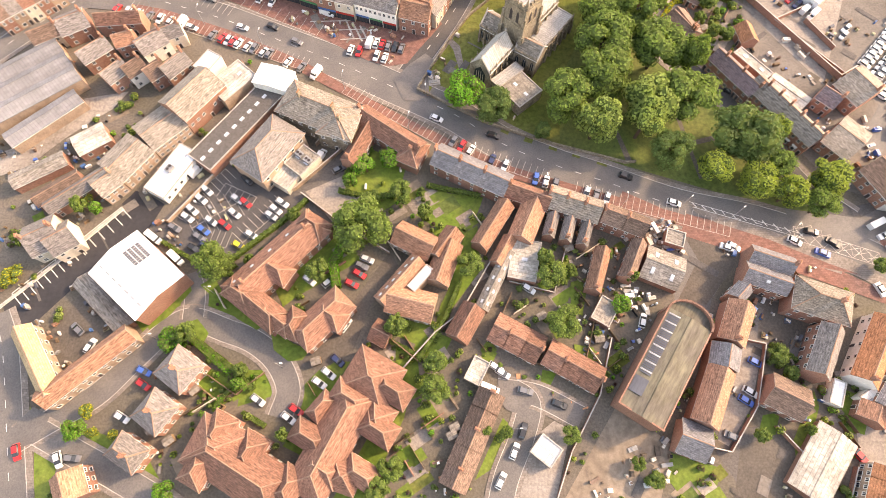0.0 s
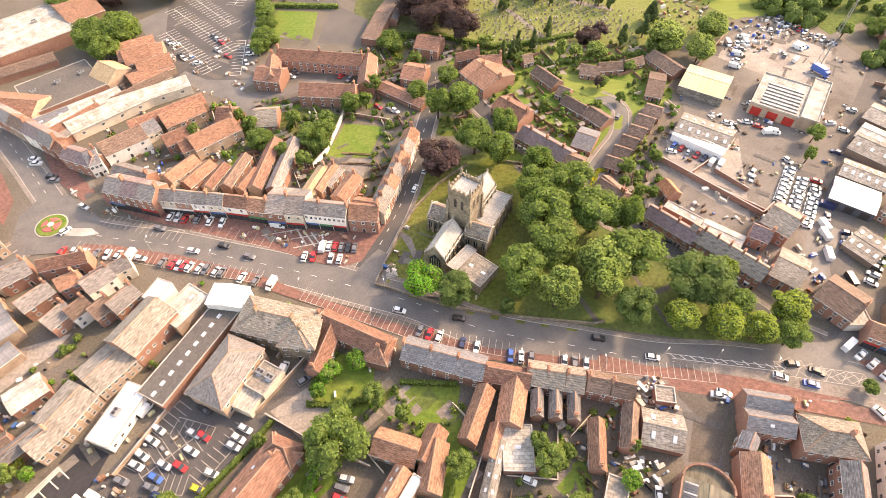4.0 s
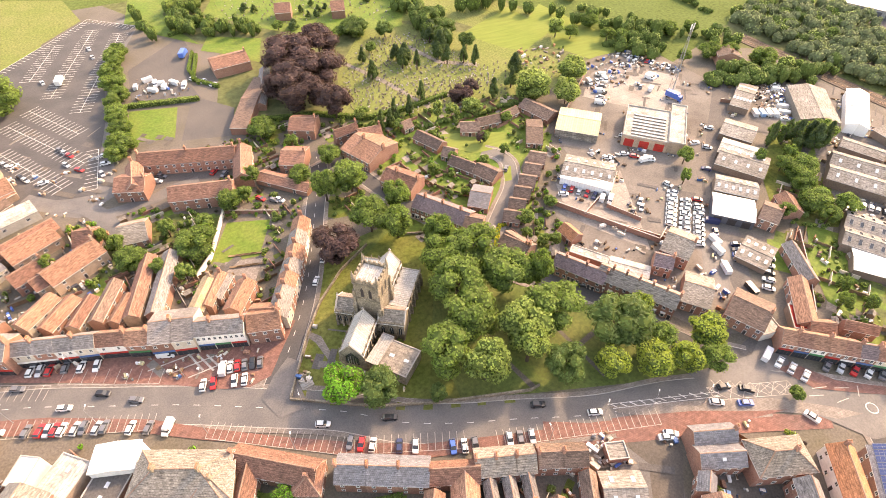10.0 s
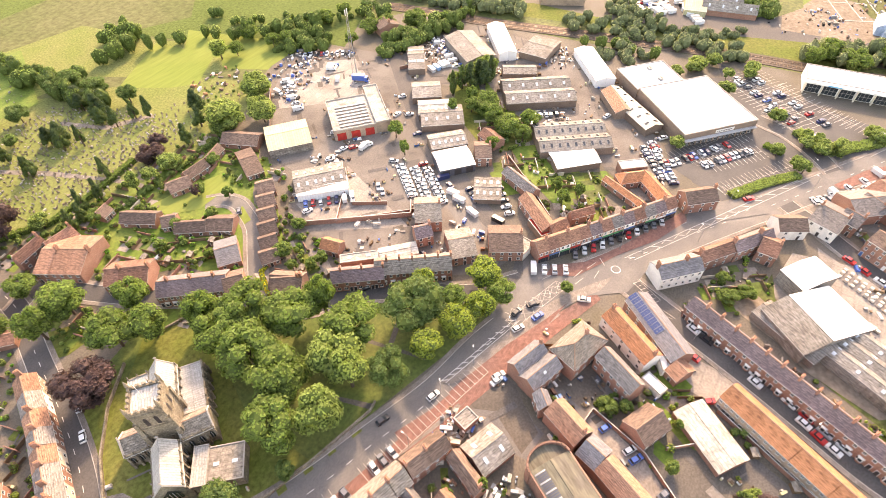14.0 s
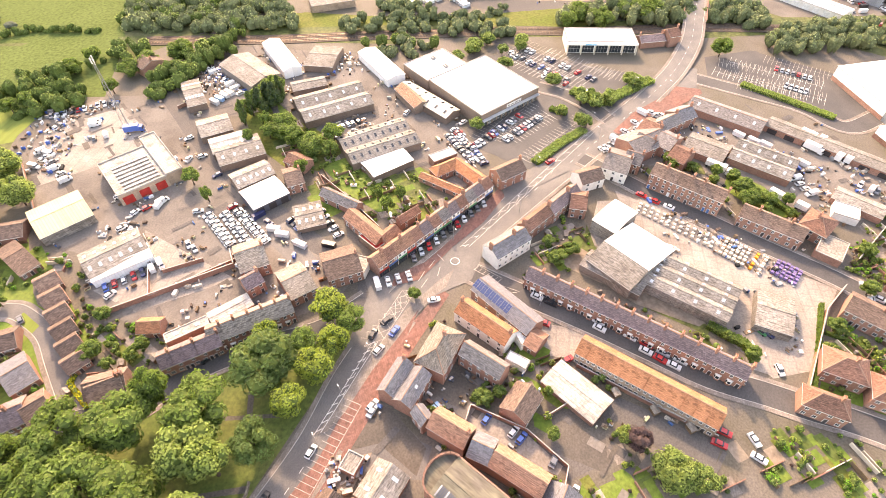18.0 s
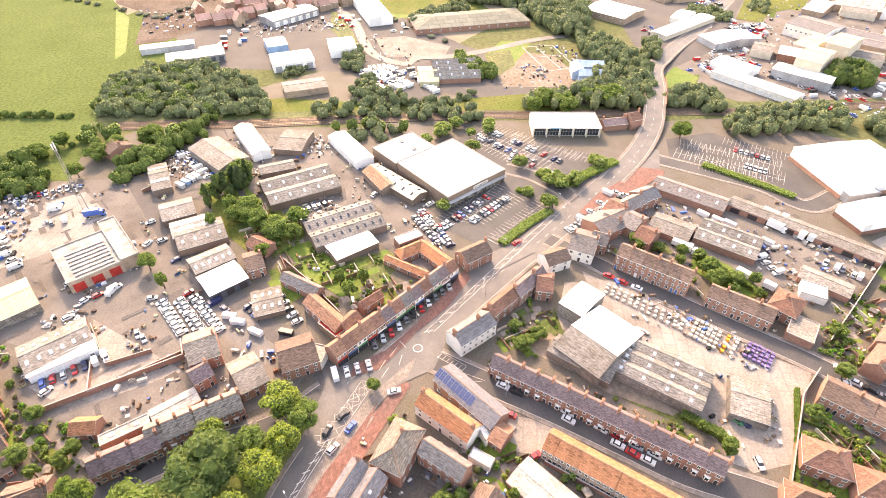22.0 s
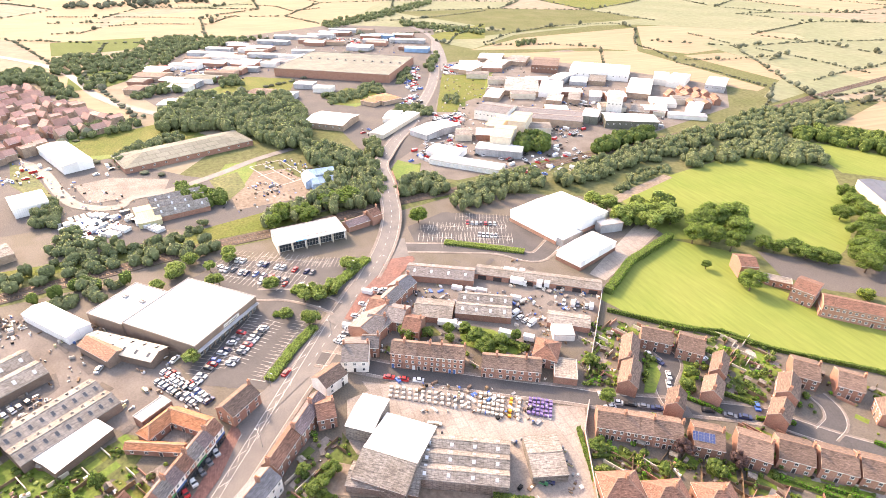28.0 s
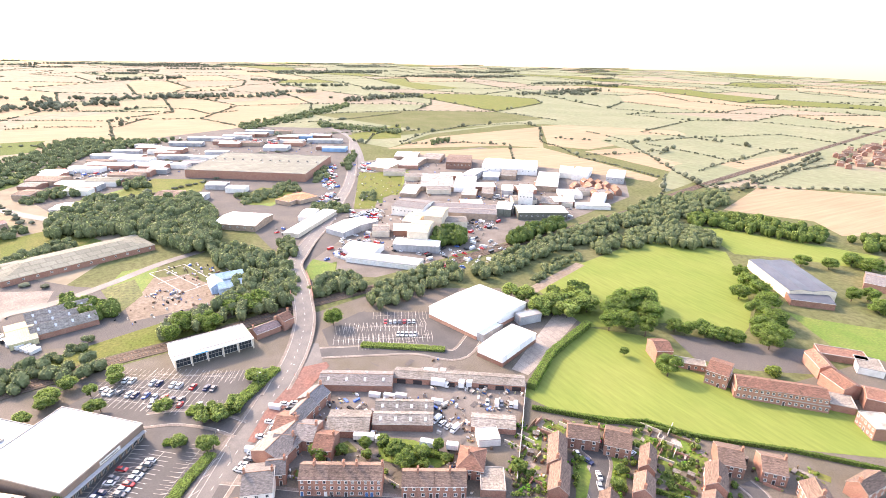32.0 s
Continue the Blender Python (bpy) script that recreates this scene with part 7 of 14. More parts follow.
boundary(1.2, 0.2, (18.6, 43.8), (31.1, 40.9), (35.0, 54.4), m='brick')
boundary(1.5, 0.1, (36.9, 46.0), (43.7, 41.2), (38.5, 22.4), m='wood', name='fence', cat='fence', label='weathered timber garden fence')
boundary(1.5, 0.1, (19.3, 40.5), (13.7, 27.8), (27.2, 20.6), m='wood', name='fence', cat='fence', label='weathered timber garden fence')
boundary(1.5, 0.2, (45.8, 28.7), (41.6, 13.8), (33.5, -0.2), (29.4, -10.9), m='brick')
boundary(1.8, 0.2, (79.5, 29.6), (86.9, 28.2), (81.8, 12.0), (73.4, 0.8), (67.2, 2.0), m='brick')
boundary(1.8, 0.2, (-8.7, 36.5), (-13.6, 27.0), (-5.8, 21.2), m='wood', name='fence', cat='fence', label='weathered timber garden fence')
boundary(1.5, 0.1, (-72.1, 23.2), (-52.2, 11.3), (-45.7, 17.2), m='wood', name='fence', cat='fence', label='weathered timber garden fence')
boundary(1.5, 0.1, (-66.2, 15.9), (-54.6, 8.4), (-57.5, 4.2), m='wood', name='fence', cat='fence', label='weathered timber garden fence')
boundary(0.5, 0.7, (-120.3, 32.6), (-113.2, 40.1), (-93.4, 63.0), m='render_white', label='low white wall along the car park')
boundary(2, 0.25, (-39.6, 85.5), (-33.6, 94.8), (-26.1, 89.9), m='brick_pale')
hedge(1.6, 1.6, (-65.8, 25.6), (-53.1, 17.0), (-48.0, 12.8))
hedge(1.2, 1.5, (-17.6, 29.2), (-12.0, 25.6), (-2.8, 21.3), (0.2, 21.4))
hedge(1.5, 1.8, (-30.0, 74.1), (-25.6, 83.0), (-22.3, 85.0))
hedge(1.4, 1.5, (-31.3, 70.4), (-24.5, 69.1), (-14.5, 69.0))
hedge(1.2, 1.4, (-57.3, 7.0), (-55.1, 11.2), (-53.9, 12.7))
hedge(1.2, 1.2, (-50.1, 7.1), (-43.8, 3.9))
hedge(1.2, 1.4, (88.5, 28.3), (99.1, 21.1))
hedge(1.3, 1.6, (-5.4, 73.0), (10.6, 69.8))
hedge(1.3, 1.6, (-60.9, 46.5), (-46.7, 59.9), (-40.2, 67.3))
hedge(1, 1.4, (-79.7, 52.8), (-62.0, 43.2), (-57.8, 46.6))
grove("leaf", 13, (-22.5, 56.4, 8.1), (-61.6, 45, 5.1))
grove("leaf", 8, (-12.5, 68.5, 3.6), (-33.9, 44.4, 3.1), (7.2, 47.2, 3.7), (-11.9, 29.9, 3), (-1.2, 20.6, 3.2), (-1, 13.6, 3.7), (-11.3, -5.1, 3.3), (-14.4, -9.2, 3.5), (28.2, 49.9, 2.6), (29.5, 45.1, 4), (32.7, 31.9, 4.5), (51.8, 44.9, 1.5), (-5.4, 62.5, 2.2), (-103.3, 61.9, 2.2), (-66.1, 26.2, 2.9), (-38, 1.9, 1.7))
grove("yellow_leaf", 3.5, (-88.8, 6.3, 2), (-118.1, 41.7, 2.8), (-103.9, 65.3, 2), (-119.5, 39.3, 1.9), (-86, 1.4, 1.4), (-80.7, 0.8, 1.3))
grove("leaf_bright", 5.5, (-90, 1.9, 2.8), (-70.9, 24.8, 3.3), (-99.3, 61.7, 1.9), (48.3, 37.6, 2.6), (-64.9, -11.5, 2.7), (-51.4, 13.8, 1.7), (-24.8, 78.2, 3.7), (-16.5, 80.4, 3), (-27.6, 72.5, 2.3))
grove("leaf", 4.5, (89.3, 25.1, 3), (91.4, 20.5, 2.1), (-21.5, 67.1, 3), (33.1, 3.7, 2.5), (81.2, 5, 2), (53.1, -6.1, 2.5), (35.5, 46.7, 1.9), (49.4, -2.4, 1.9), (93.6, 6.6, 1.4), (11.9, 4.5, 1.7), (16.9, 4, 1.7), (46.1, 52, 1.6), (-51.5, 17.4, 2), (-49.4, 49.3, 1.9), (-43, 61.5, 1.9), (-53.8, 47.5, 1.6), (122.7, 50.9, 2.2))
car(-70.1, 69.4, -39, "silver")
car(-71.3, 66.6, -37, "white")
car(-73.3, 63.1, -39, "white")
car(-74.2, 60.6, -33, "white")
car(-77.3, 57.3, -27, "grey")
car(-60.8, 66.9, -35, "silver")
car(-58.1, 65.8, -40, "red")
car(-60.8, 62.3, -36, "white")
car(-67.2, 59.7, -33, "silver")
car(-63.1, 58.7, -36, "red")
car(-68.9, 56.8, -34, "blue")
car(-69.7, 54.6, -31, "grey")
car(-67.2, 52.1, -25, "navy")
car(-70.5, 51.1, -28, "black")
car(-49.0, 63.8, -36, "white")
car(-50.1, 61.9, -32, "silver")
car(-47.4, 66.1, -34, "white")
car(-54.9, 55.7, -29, "white")
car(-53.6, 57.3, -32, "red")
car(-57.9, 52.3, -29, "yellow")
car(-21.3, 49.3, -21, "silver")
car(-22.7, 47.3, -23, "grey")
car(-23.2, 44.9, -28, "red")
car(-24.6, 43.8, -32, "silver")
car(-25.1, 42.0, -25, "red")
car(-31.4, 42.4, 46, "white")
car(-36.9, 42.7, -36, "white")
car(-25.7, 30.3, 58, "white")
car(-77.2, 16.7, -23, "blue")
car(-76.7, 13.3, -30, "red")
car(-80.3, 5.1, -28, "white")
car(-27.0, 20.8, -38, "navy")
car(-28.0, 19.4, -40, "blue")
car(-29.0, 17.4, -36, "white")
car(-30.0, 16.1, -33, "white")
car(-31.2, 14.9, -33, "white")
car(-31.8, 13.5, -33, "white")
car(-46.5, 10.2, -33, "silver")
car(-36.4, 8.0, -32, "red")
car(-38.1, 6.0, -33, "white")
car(-58.8, 73.2, -39, "black")
car(-31.9, 77.6, 32, "grey")
car(83.8, 23.3, -28, "blue")
car(81.1, 15.6, -32, "white")
car(79.5, 13.4, -32, "blue")
car(83.2, 56.1, -29, "white")
car(14.8, 20.2, -32, "white")
car(16.6, 18.7, -30, "silver")
car(22.4, 14.3, -12, "grey")
car(31.1, 11.2, -20, "black")
car(21.6, 4.5, 70, "black")
car(19.3, -0.4, 68, "white")
car(15.8, -7.3, 63, "white")
car(24.0, 41.9, -33, "white")
car(54.9, 33.8, 73, "white")
car(-92.8, 22.9, 68, "white")
car(-97.3, 27.3, 142, "grey")
car(67.2, -0.7, -25, "silver")
car(-104.4, -3.8, -68, "red")
car(-93.7, -5.3, -65, "white")
car(-90.3, -4.8, -4, "grey")
car(13.2, 14.7, -21, "white", "van")
car(-37.8, 81.8, 67, "white", "van")
car(-74.9, 48.0, -40, "white", "van")
car(-82.4, 54.0, -35, "white", "van")
car(-74.4, 75.8, 56, "white", "van")
car(-3.1, 96.4, -23, "white")
car(-50.2, 124.7, -24, "grey")
car(54.3, 77.9, -19, "black")
car(57.3, 146.4, -27, "silver")
car(-85.7, 129.4, -21, "white")

# ---------- high street north side ----------
terrace(-100.1, 155.2, -82.2, 147.4, 9.2, 3, e=8, r=11, side=1, roofs=['slate', 'slate_purple'], walls=['brick', 'brick_dark'], shop=True, per=2, st=3, group='high street houses')
terrace(-81.2, 149.6, -58.8, 143.2, 5.8, 4, e=6.5, r=9.2, side=1, roofs=['slate'], walls=['render_cream', 'brick', 'render_white'], shop=True, group='high street houses', st=2, vary=0.3)
terrace(-58.9, 143.5, -50.7, 140.9, 5.9, 1, e=6.2, r=9, side=1, roof='tile_red', wall='render_white', shop=True, group='high street houses')
terrace(-50.8, 140.6, -44.4, 138.4, 6.6, 1, e=6, r=8.8, side=1, roof='tile_orange', wall='brick', shop=True, group='high street houses')
terrace(-44.1, 137.3, -31.6, 134.0, 12.1, 2, e=7.2, r=10.2, side=1, roof='slate', walls=['brick', 'render_cream'], shop=True, group='high street houses')
terrace(-31.2, 134.7, -17.4, 130.5, 7.1, 3, e=7.4, r=10, side=1, roof='slate', wall='render_white', shop=True, st=2, per=3, group='high street houses')
house(-10.7, 133.5, 9.9, 8.2, -14, e=6.5, r=9.4, roof='tile_orange', wall='brick', n=3, chim=1, sides='fr')

# ---------- rear wings and yards behind the high street ----------
house(-93.2, 166.2, 14.9, 7.2, -28, e=5, r=7.32, roof='slate', wall='brick', n=3, chim=1)
house(-76.4, 166.7, 13.2, 6.2, 47, e=4.5, r=6.48, roof='tile_orange', wall='render_cream', n=3, chim=0)
house(-69.8, 163.0, 13.3, 5.5, 52, e=4.5, r=6.25, roof='tile_orange', wall='brick', n=3, chim=0)
house(-63.3, 160.9, 12.4, 4.4, 63, e=4.5, r=5.92, roof='tile_red', wall='brick_pale', n=3, chim=0)
house(-56.4, 162.7, 16.7, 4.4, 67, e=4.5, r=5.92, roof='tile_brown', wall='brick', n=3, chim=0)
house(-52.0, 157.7, 11.1, 3.7, 62, e=4.2, r=5.37, roof='tile_orange', wall='brick', n=3, chim=0)
house(-45.9, 165.1, 26.4, 4.9, 75, e=4.5, r=6.07, roof='tile_red', wall='brick_pale', n=3, chim=0)
house(-39.0, 163.8, 27.1, 5.0, 74, e=4.5, r=6.1, roof='slate', wall='brick', n=3, chim=0)
house(-27.3, 153.0, 13.8, 4.8, 63, e=4.8, r=6.32, roof='tile_yellow', wall='brick_pale', n=3, chim=1)
house(-23.9, 153.5, 14.0, 3.8, 63, e=4.8, r=6.02, roof='tile_orange', wall='brick', n=3, chim=1)
house(-16.4, 147.3, 12.4, 6.0, 58, e=5, r=6.93, roof='tile_orange', wall='brick', n=3, chim=1)
house(-21.2, 154.3, 10.1, 3.0, 58, e=4, r=4.97, roof='slate', wall='brick', n=3, chim=0)
house(-80.4, 186.2, 11.5, 7.9, 28, e=4.6, r=7.11, roof='tile_red', wall='brick', n=3, chim=1)
house(-74.6, 180.9, 9.3, 7.5, 27, e=4.6, r=7.01, roof='tile_red', wall='brick_pale', n=3, chim=1)
house(-66.7, 184.8, 19.2, 10.0, 33, e=5, r=8.19, roof='tile_orange', wall='brick_pale', n=3, chim=1)
house(-62.7, 196.4, 6.6, 10.2, -13, e=4.6, r=7.87, roof='tile_red', wall='brick', n=3, chim=1)
house(-47.2, 194.1, 9.6, 11.9, -3, e=3.5, r=7, roof='stone_slate', wall='brick', n=3, chim=0)
house(-109.5, 176.9, 4.5, 9.9, 24, e=6, r=9.17, roof='slate_blue', wall='render_white', n=3, chim=1)
house(-113.7, 178.0, 13.8, 7.0, -30, e=6, r=8.23, roof='slate_purple', wall='brick', n=3, chim=1)
house(-121.8, 183.7, 10.0, 5.4, -48, e=6, r=7.73, roof='tile_red', wall='brick', n=3, chim=1)
house(-100.6, 185.1, 16.4, 9.7, 32, e=5.5, r=8.61, roof='tile_brown', wall='render_white', n=3, chim=1)
house(-123.2, 201.3, 23.2, 5.8, 45, e=5, r=6.87, roof='tile_red', wall='brick_pale', n=3, chim=1)
house(-122.0, 197.9, 20.0, 4.1, 46, e=4, r=5.31, roof='slate', wall='brick', n=3, chim=0)
shed(-129.0, 202.0, 13.1, 7.7, 45, e=4, r=6.47, roof='felt_light', wall='render_cream', lights=5, wins=4)
shed(-111.9, 206.8, 31.2, 9.0, 35, e=4, r=6.88, roof='felt_light', wall='render_cream', lights=5, wins=4)
shed(-100.9, 221.8, 25.8, 5.7, 40, e=4, r=5.81, roof='tile_brown', wall='brick_pale', lights=0, wins=4)
shed(-96.8, 216.9, 32.8, 8.4, 24, e=4, r=6.68, roof='felt_light', wall='render_cream', lights=5, wins=4)
shed(-87.2, 202.6, 30.6, 7.7, 28, e=4, r=6.47, roof='tile_red', wall='brick_pale', lights=0, wins=4)
shed(-93.4, 193.4, 7.6, 8.7, 35, e=4, r=6.78, roof='slate_blue', wall='render_cream', lights=0, wins=4)
shed(-81.2, 200.9, 16.9, 10.2, 31, e=4, r=7.26, roof='tile_orange', wall='brick_pale', lights=0, wins=4)
shed(-107.5, 247.6, 11.5, 13.9, 20, e=4, r=7.5, roof='tile_orange', wall='brick_pale', lights=0, wins=4)
shed(-116.2, 235.0, 12.6, 12.9, -40, e=4, r=7.5, roof='tile_yellow', wall='brick_pale', lights=0, wins=4)
shed(-98.1, 238.6, 14.9, 10.4, 20, e=4, r=7.32, roof='tile_orange', wall='brick_pale', lights=0, wins=4)
shed(-109.9, 257.2, 16.6, 6.4, 20, e=4, r=6.05, roof='tile_orange', wall='brick_pale', lights=0, wins=4)
flat(-135.3, 228.2, 30.0, 25.5, 34, h=4, roof='asphalt_worn', wall='brick', units=3, label='large store with a dark flat roof and plant')
house(-144.1, 292.4, 17.7, 26.3, 36, e=6, r=9, roof='tile_orange', wall='brick', n=5, chim=0, label='food store with an orange-tiled roof', name='store', cat='shop')
flat(-167.8, 270.5, 47.7, 33.7, 36, h=6, roof='felt_light', wall='brick', units=2, label='market hall with a weathered pale flat roof')

# ---------- church street ----------
terrace(5.4, 153.5, 12.9, 172.7, 6.1, 3, e=5.4, r=8, side=1, roofs=['tile_orange', 'slate', 'tile_orange'], walls=['brick', 'render_white', 'brick_pale'], group='church street houses')
terrace(-4.4, 131.9, 5.4, 153.3, 6.2, 4, e=5.6, r=8.4, side=1, roofs=['slate', 'slate', 'tile_orange'], walls=['render_cream', 'brick'], group='church street houses', chim=2)
house(-10.0, 136.5, 9.2, 7.6, -20, e=5.6, r=8, roof='tile_orange', n=3, chim=1)
patch("lawn", "lawn", 0.03, (-16.0, 189.3), (-0.5, 184.6), (-7.8, 167.3), (-24.6, 169.6), label='walled garden lawn', keep=True)
patch("yard", "paving", 0.03, (-19.4, 169.0), (-6.9, 166.1), (-12.2, 153.3), (-23.1, 157.3), label='paved yard')
boundary(2.6, 0.3, (-16.1, 194.8), (-23.5, 172.5), (-28.9, 164.5), m='render_white', label='tall white rendered garden wall')
boundary(1.8, 0.25, (-16.1, 194.8), (3.1, 186.6), m='brick')
_b = Build()
_b.rbox(-15.8, 170.5, 4.5, 0.8, 0.35, 0.45, -0.28, "wood")
_b.rbox(-15.8, 170.5, 0.3, 0.6, 0, 0.35, -0.28, "wood")
tagged(part("bench", _b), "brown timber table bench on a paved yard", "bench", "pub benches")
_b = Build()
_b.rbox(-13.3, 170.0, 4.5, 0.8, 0.35, 0.45, -0.29, "wood")
_b.rbox(-13.3, 170.0, 0.3, 0.6, 0, 0.35, -0.29, "wood")
tagged(part("bench", _b), "brown timber table bench on a paved yard", "bench", "pub benches")
_b = Build()
_b.rbox(-10.7, 169.4, 4.5, 0.8, 0.35, 0.45, -0.30, "wood")
_b.rbox(-10.7, 169.4, 0.3, 0.6, 0, 0.35, -0.30, "wood")
tagged(part("bench", _b), "brown timber table bench on a paved yard", "bench", "pub benches")
_b = Build()
_b.rbox(-8.2, 168.8, 4.5, 0.8, 0.35, 0.45, -0.32, "wood")
_b.rbox(-8.2, 168.8, 0.3, 0.6, 0, 0.35, -0.32, "wood")
tagged(part("bench", _b), "brown timber table bench on a paved yard", "bench", "pub benches")
_b = Build()
_b.rbox(-16.2, 165.0, 4.5, 0.8, 0.35, 0.45, -0.28, "wood")
_b.rbox(-16.2, 165.0, 0.3, 0.6, 0, 0.35, -0.28, "wood")
tagged(part("bench", _b), "brown timber table bench on a paved yard", "bench", "pub benches")
_b = Build()
_b.rbox(-13.7, 164.4, 4.5, 0.8, 0.35, 0.45, -0.29, "wood")
_b.rbox(-13.7, 164.4, 0.3, 0.6, 0, 0.35, -0.29, "wood")
tagged(part("bench", _b), "brown timber table bench on a paved yard", "bench", "pub benches")
_b = Build()
_b.rbox(-11.2, 163.9, 4.5, 0.8, 0.35, 0.45, -0.30, "wood")
_b.rbox(-11.2, 163.9, 0.3, 0.6, 0, 0.35, -0.30, "wood")
tagged(part("bench", _b), "brown timber table bench on a paved yard", "bench", "pub benches")
_b = Build()
_b.rbox(-8.7, 163.3, 4.5, 0.8, 0.35, 0.45, -0.32, "wood")
_b.rbox(-8.7, 163.3, 0.3, 0.6, 0, 0.35, -0.32, "wood")
tagged(part("bench", _b), "brown timber table bench on a paved yard", "bench", "pub benches")
patch("scrub", "scrub", 0.03, (-57.4, 200.7), (-35.0, 202.9), (-18.0, 195.2), (-24.6, 169.6), (-33.0, 162.5), (-41.5, 183.1), (-53.8, 176.3), (-61.1, 178.0), label='overgrown garden plot')

# ---------- brick court, car park and beyond ----------
patch("car_park", "asphalt", 0.04, (-116.6, 284.7), (-90.2, 307.1), (-82.2, 376.5), (-59.1, 388.3), (-34.4, 400.9), (-52.2, 338.3), (-55.7, 281.4), (-54.1, 223.1), (-67.4, 214.2), (-77.2, 220.4), (-94.0, 240.9), label='large asphalt car park with white bays')
for _p, _q, _n, _two in (((-108.5, 352.2), (-70.5, 397.6), 24, False), ((-93.5, 334.5), (-83.4, 372.4), 16, True), ((-82.5, 312.9), (-64.2, 384.4), 29, True), ((-69.0, 293.6), (-49.8, 374.1), 32, True), ((-67.5, 402.0), (-41.4, 380.7), 13, False),
                         ((-91.2, 304.3), (-69.0, 274.7), 15, True), ((-99.7, 294.3), (-66.2, 250.3), 22, True), ((-100.0, 271.4), (-74.2, 235.8), 18, True), ((-60.7, 258.7), (-61.2, 230.2), 11, False)):
    bays(_p, _q, _n, 4.8, both=_two, m='paint_white', w=0.24, side=-1)
    _b = Build()
    stripe(_b, _p, _q, 0.22, 0.232, "paint_white")
    tagged(part("parking_line", _b), "white line between two rows of parking bays", "road marking", "", "structure")
for _x, _y, _a, _k in ((-87, 330, 105, "white"), (-64, 349, 103, "silver"), (-66, 360, 103, "white"), (-72, 258, -53, "red"), (-74, 261, -53, "white"), (-76, 264, -53, "grey"), (-88, 247, -53, "white"), (-90, 250, -53, "black"), (-58, 252, 0, "white"), (-58, 246, 0, "white"), (-97, 262, -53, "white")):
    car(_x, _y, _a, _k)
house(-24.5, 230.8, 39.0, 9.6, -16, e=5.2, r=8, n=12, chim=3, roof='tile_red', wall='brick', cat='house', name='house', group='brick court houses')
house(-45.5, 224.5, 15.7, 6.3, 89, e=5.2, r=8, n=4, chim=1, roof='tile_red', wall='brick', cat='house', name='house', group='brick court houses')
house(-4.4, 216.9, 21.0, 7.1, 82, e=5.2, r=8, n=4, chim=1, roof='tile_red', wall='brick', cat='house', name='house', group='brick court houses')
house(-21.6, 205.6, 23.7, 9.5, -13, e=5.2, r=8.4, n=6, chim=1, roof='tile_red', wall='brick', cat='house', name='house', group='brick court houses')
house(-46.2, 221.2, 11.6, 11.0, -19, e=5.2, r=8, n=3, chim=1, roof='tile_red', wall='brick', cat='house', name='house', group='brick court houses')
patch("yard", "asphalt_worn", 0.04, (-42.4, 235.5), (-9.8, 228.0), (-12.0, 215.4), (-34.9, 222.0), (-40.9, 220.1), label='asphalt parking court')
patch("lawn", "lawn", 0.03, (-47.5, 285.2), (-26.2, 280.2), (-29.5, 254.0), (-49.4, 258.6))
patch("yard", "asphalt_worn", 0.04, (-47.1, 326.4), (-17.7, 357.2), (-12.7, 321.8), (-19.7, 303.1), (-14.6, 283.3), (-1.2, 268.7), (-5.9, 246.0), (-26.9, 250.9), (-20.6, 278.9), (-46.3, 293.8), label='depot yard')
shed(6.6, 264.8, 7.6, 43.4, -24, e=3.6, r=5.5, roof='tile_brown', wall='brick', wins=0, label='long low brick shed with brown tiles')
house(3.0, 307.4, 18.6, 13.8, 7, e=5, r=7.5, roof='tile_red', n=4, chim=1)
house(25.3, 235.4, 11.5, 11.8, -25, e=5, r=7.5, roof='tile_red', n=2, chim=1)
house(16.1, 213.3, 10.1, 12.3, -25, e=5, r=7.5, roof='tile_red', n=2, chim=1)
house(9.4, 201.8, 23.2, 6.5, -43, e=2.6, r=4, roof='tile_red', n=2, chim=0, st=1)
house(14.5, 277.7, 34.9, 4.7, 76, e=3, r=4.5, roof='slate', n=2, chim=0, st=1)
car(-78.6, 326.6, 82, "white", "lorry")
car(-18.5, 331.7, 70, "blue", "lorry")
car_row(-16.5, 304.4, -8.0, 294.1, 3, 39, "white silver white")
car_row(-43.5, 306.2, -34.5, 305.4, 2, 85, "v:silver v:white")
car_row(-30.1, 301.2, -21.3, 297.8, 2, 69, "v:white v:white")
car_row(-38.4, 225.0, -34.7, 230.6, 3, 147, "silver grey white")
car_row(-28.5, 230.1, -24.8, 229.2, 2, 77, "blue white")
car_row(-17.4, 227.5, -12.4, 225.5, 3, 68, "silver white red")
car_row(-16.4, 222.0, -12.9, 219.0, 2, 50, "red grey")
car(-81.3, 242.2, 8, "white")
car(-73.1, 251.5, -57, "silver")
car(-67.9, 245.6, -39, "red")
car(-93.4, 259.3, 40, "white")
car(-59.1, 239.0, -75, "silver")
car(5.2, 193.7, -49, "white")
car(-1.7, 197.4, -49, "red")
car(3.0, 194.4, -43, "grey")
hedge(2, 2, (-24.4, 358.8), (-3.4, 366.4), (9.6, 354.8), (23.7, 355.7))
hedge(1.5, 1.8, (-12.3, 328.9), (-16.7, 302.4), (-5.4, 290.3))
hedge(2, 2.2, (-49.0, 288.5), (-16.1, 282.5), leaf='leaf_light')
grove("leaf_copper", 17, (31.3, 286.5, 14.8), (41.9, 271.4, 12.9), (28.9, 254.2, 11.5), (41.4, 240.6, 7.4), (25.3, 266.4, 11.2), (48.8, 299.1, 10.5))
grove("leaf_copper", 14, (18.1, 154.5, 8.1))
grove("leaf", 13, (-103, 310.3, 12.3), (-116.9, 266.6, 9.9), (-129.7, 264.7, 7.2), (-151.5, 300.9, 8.4))
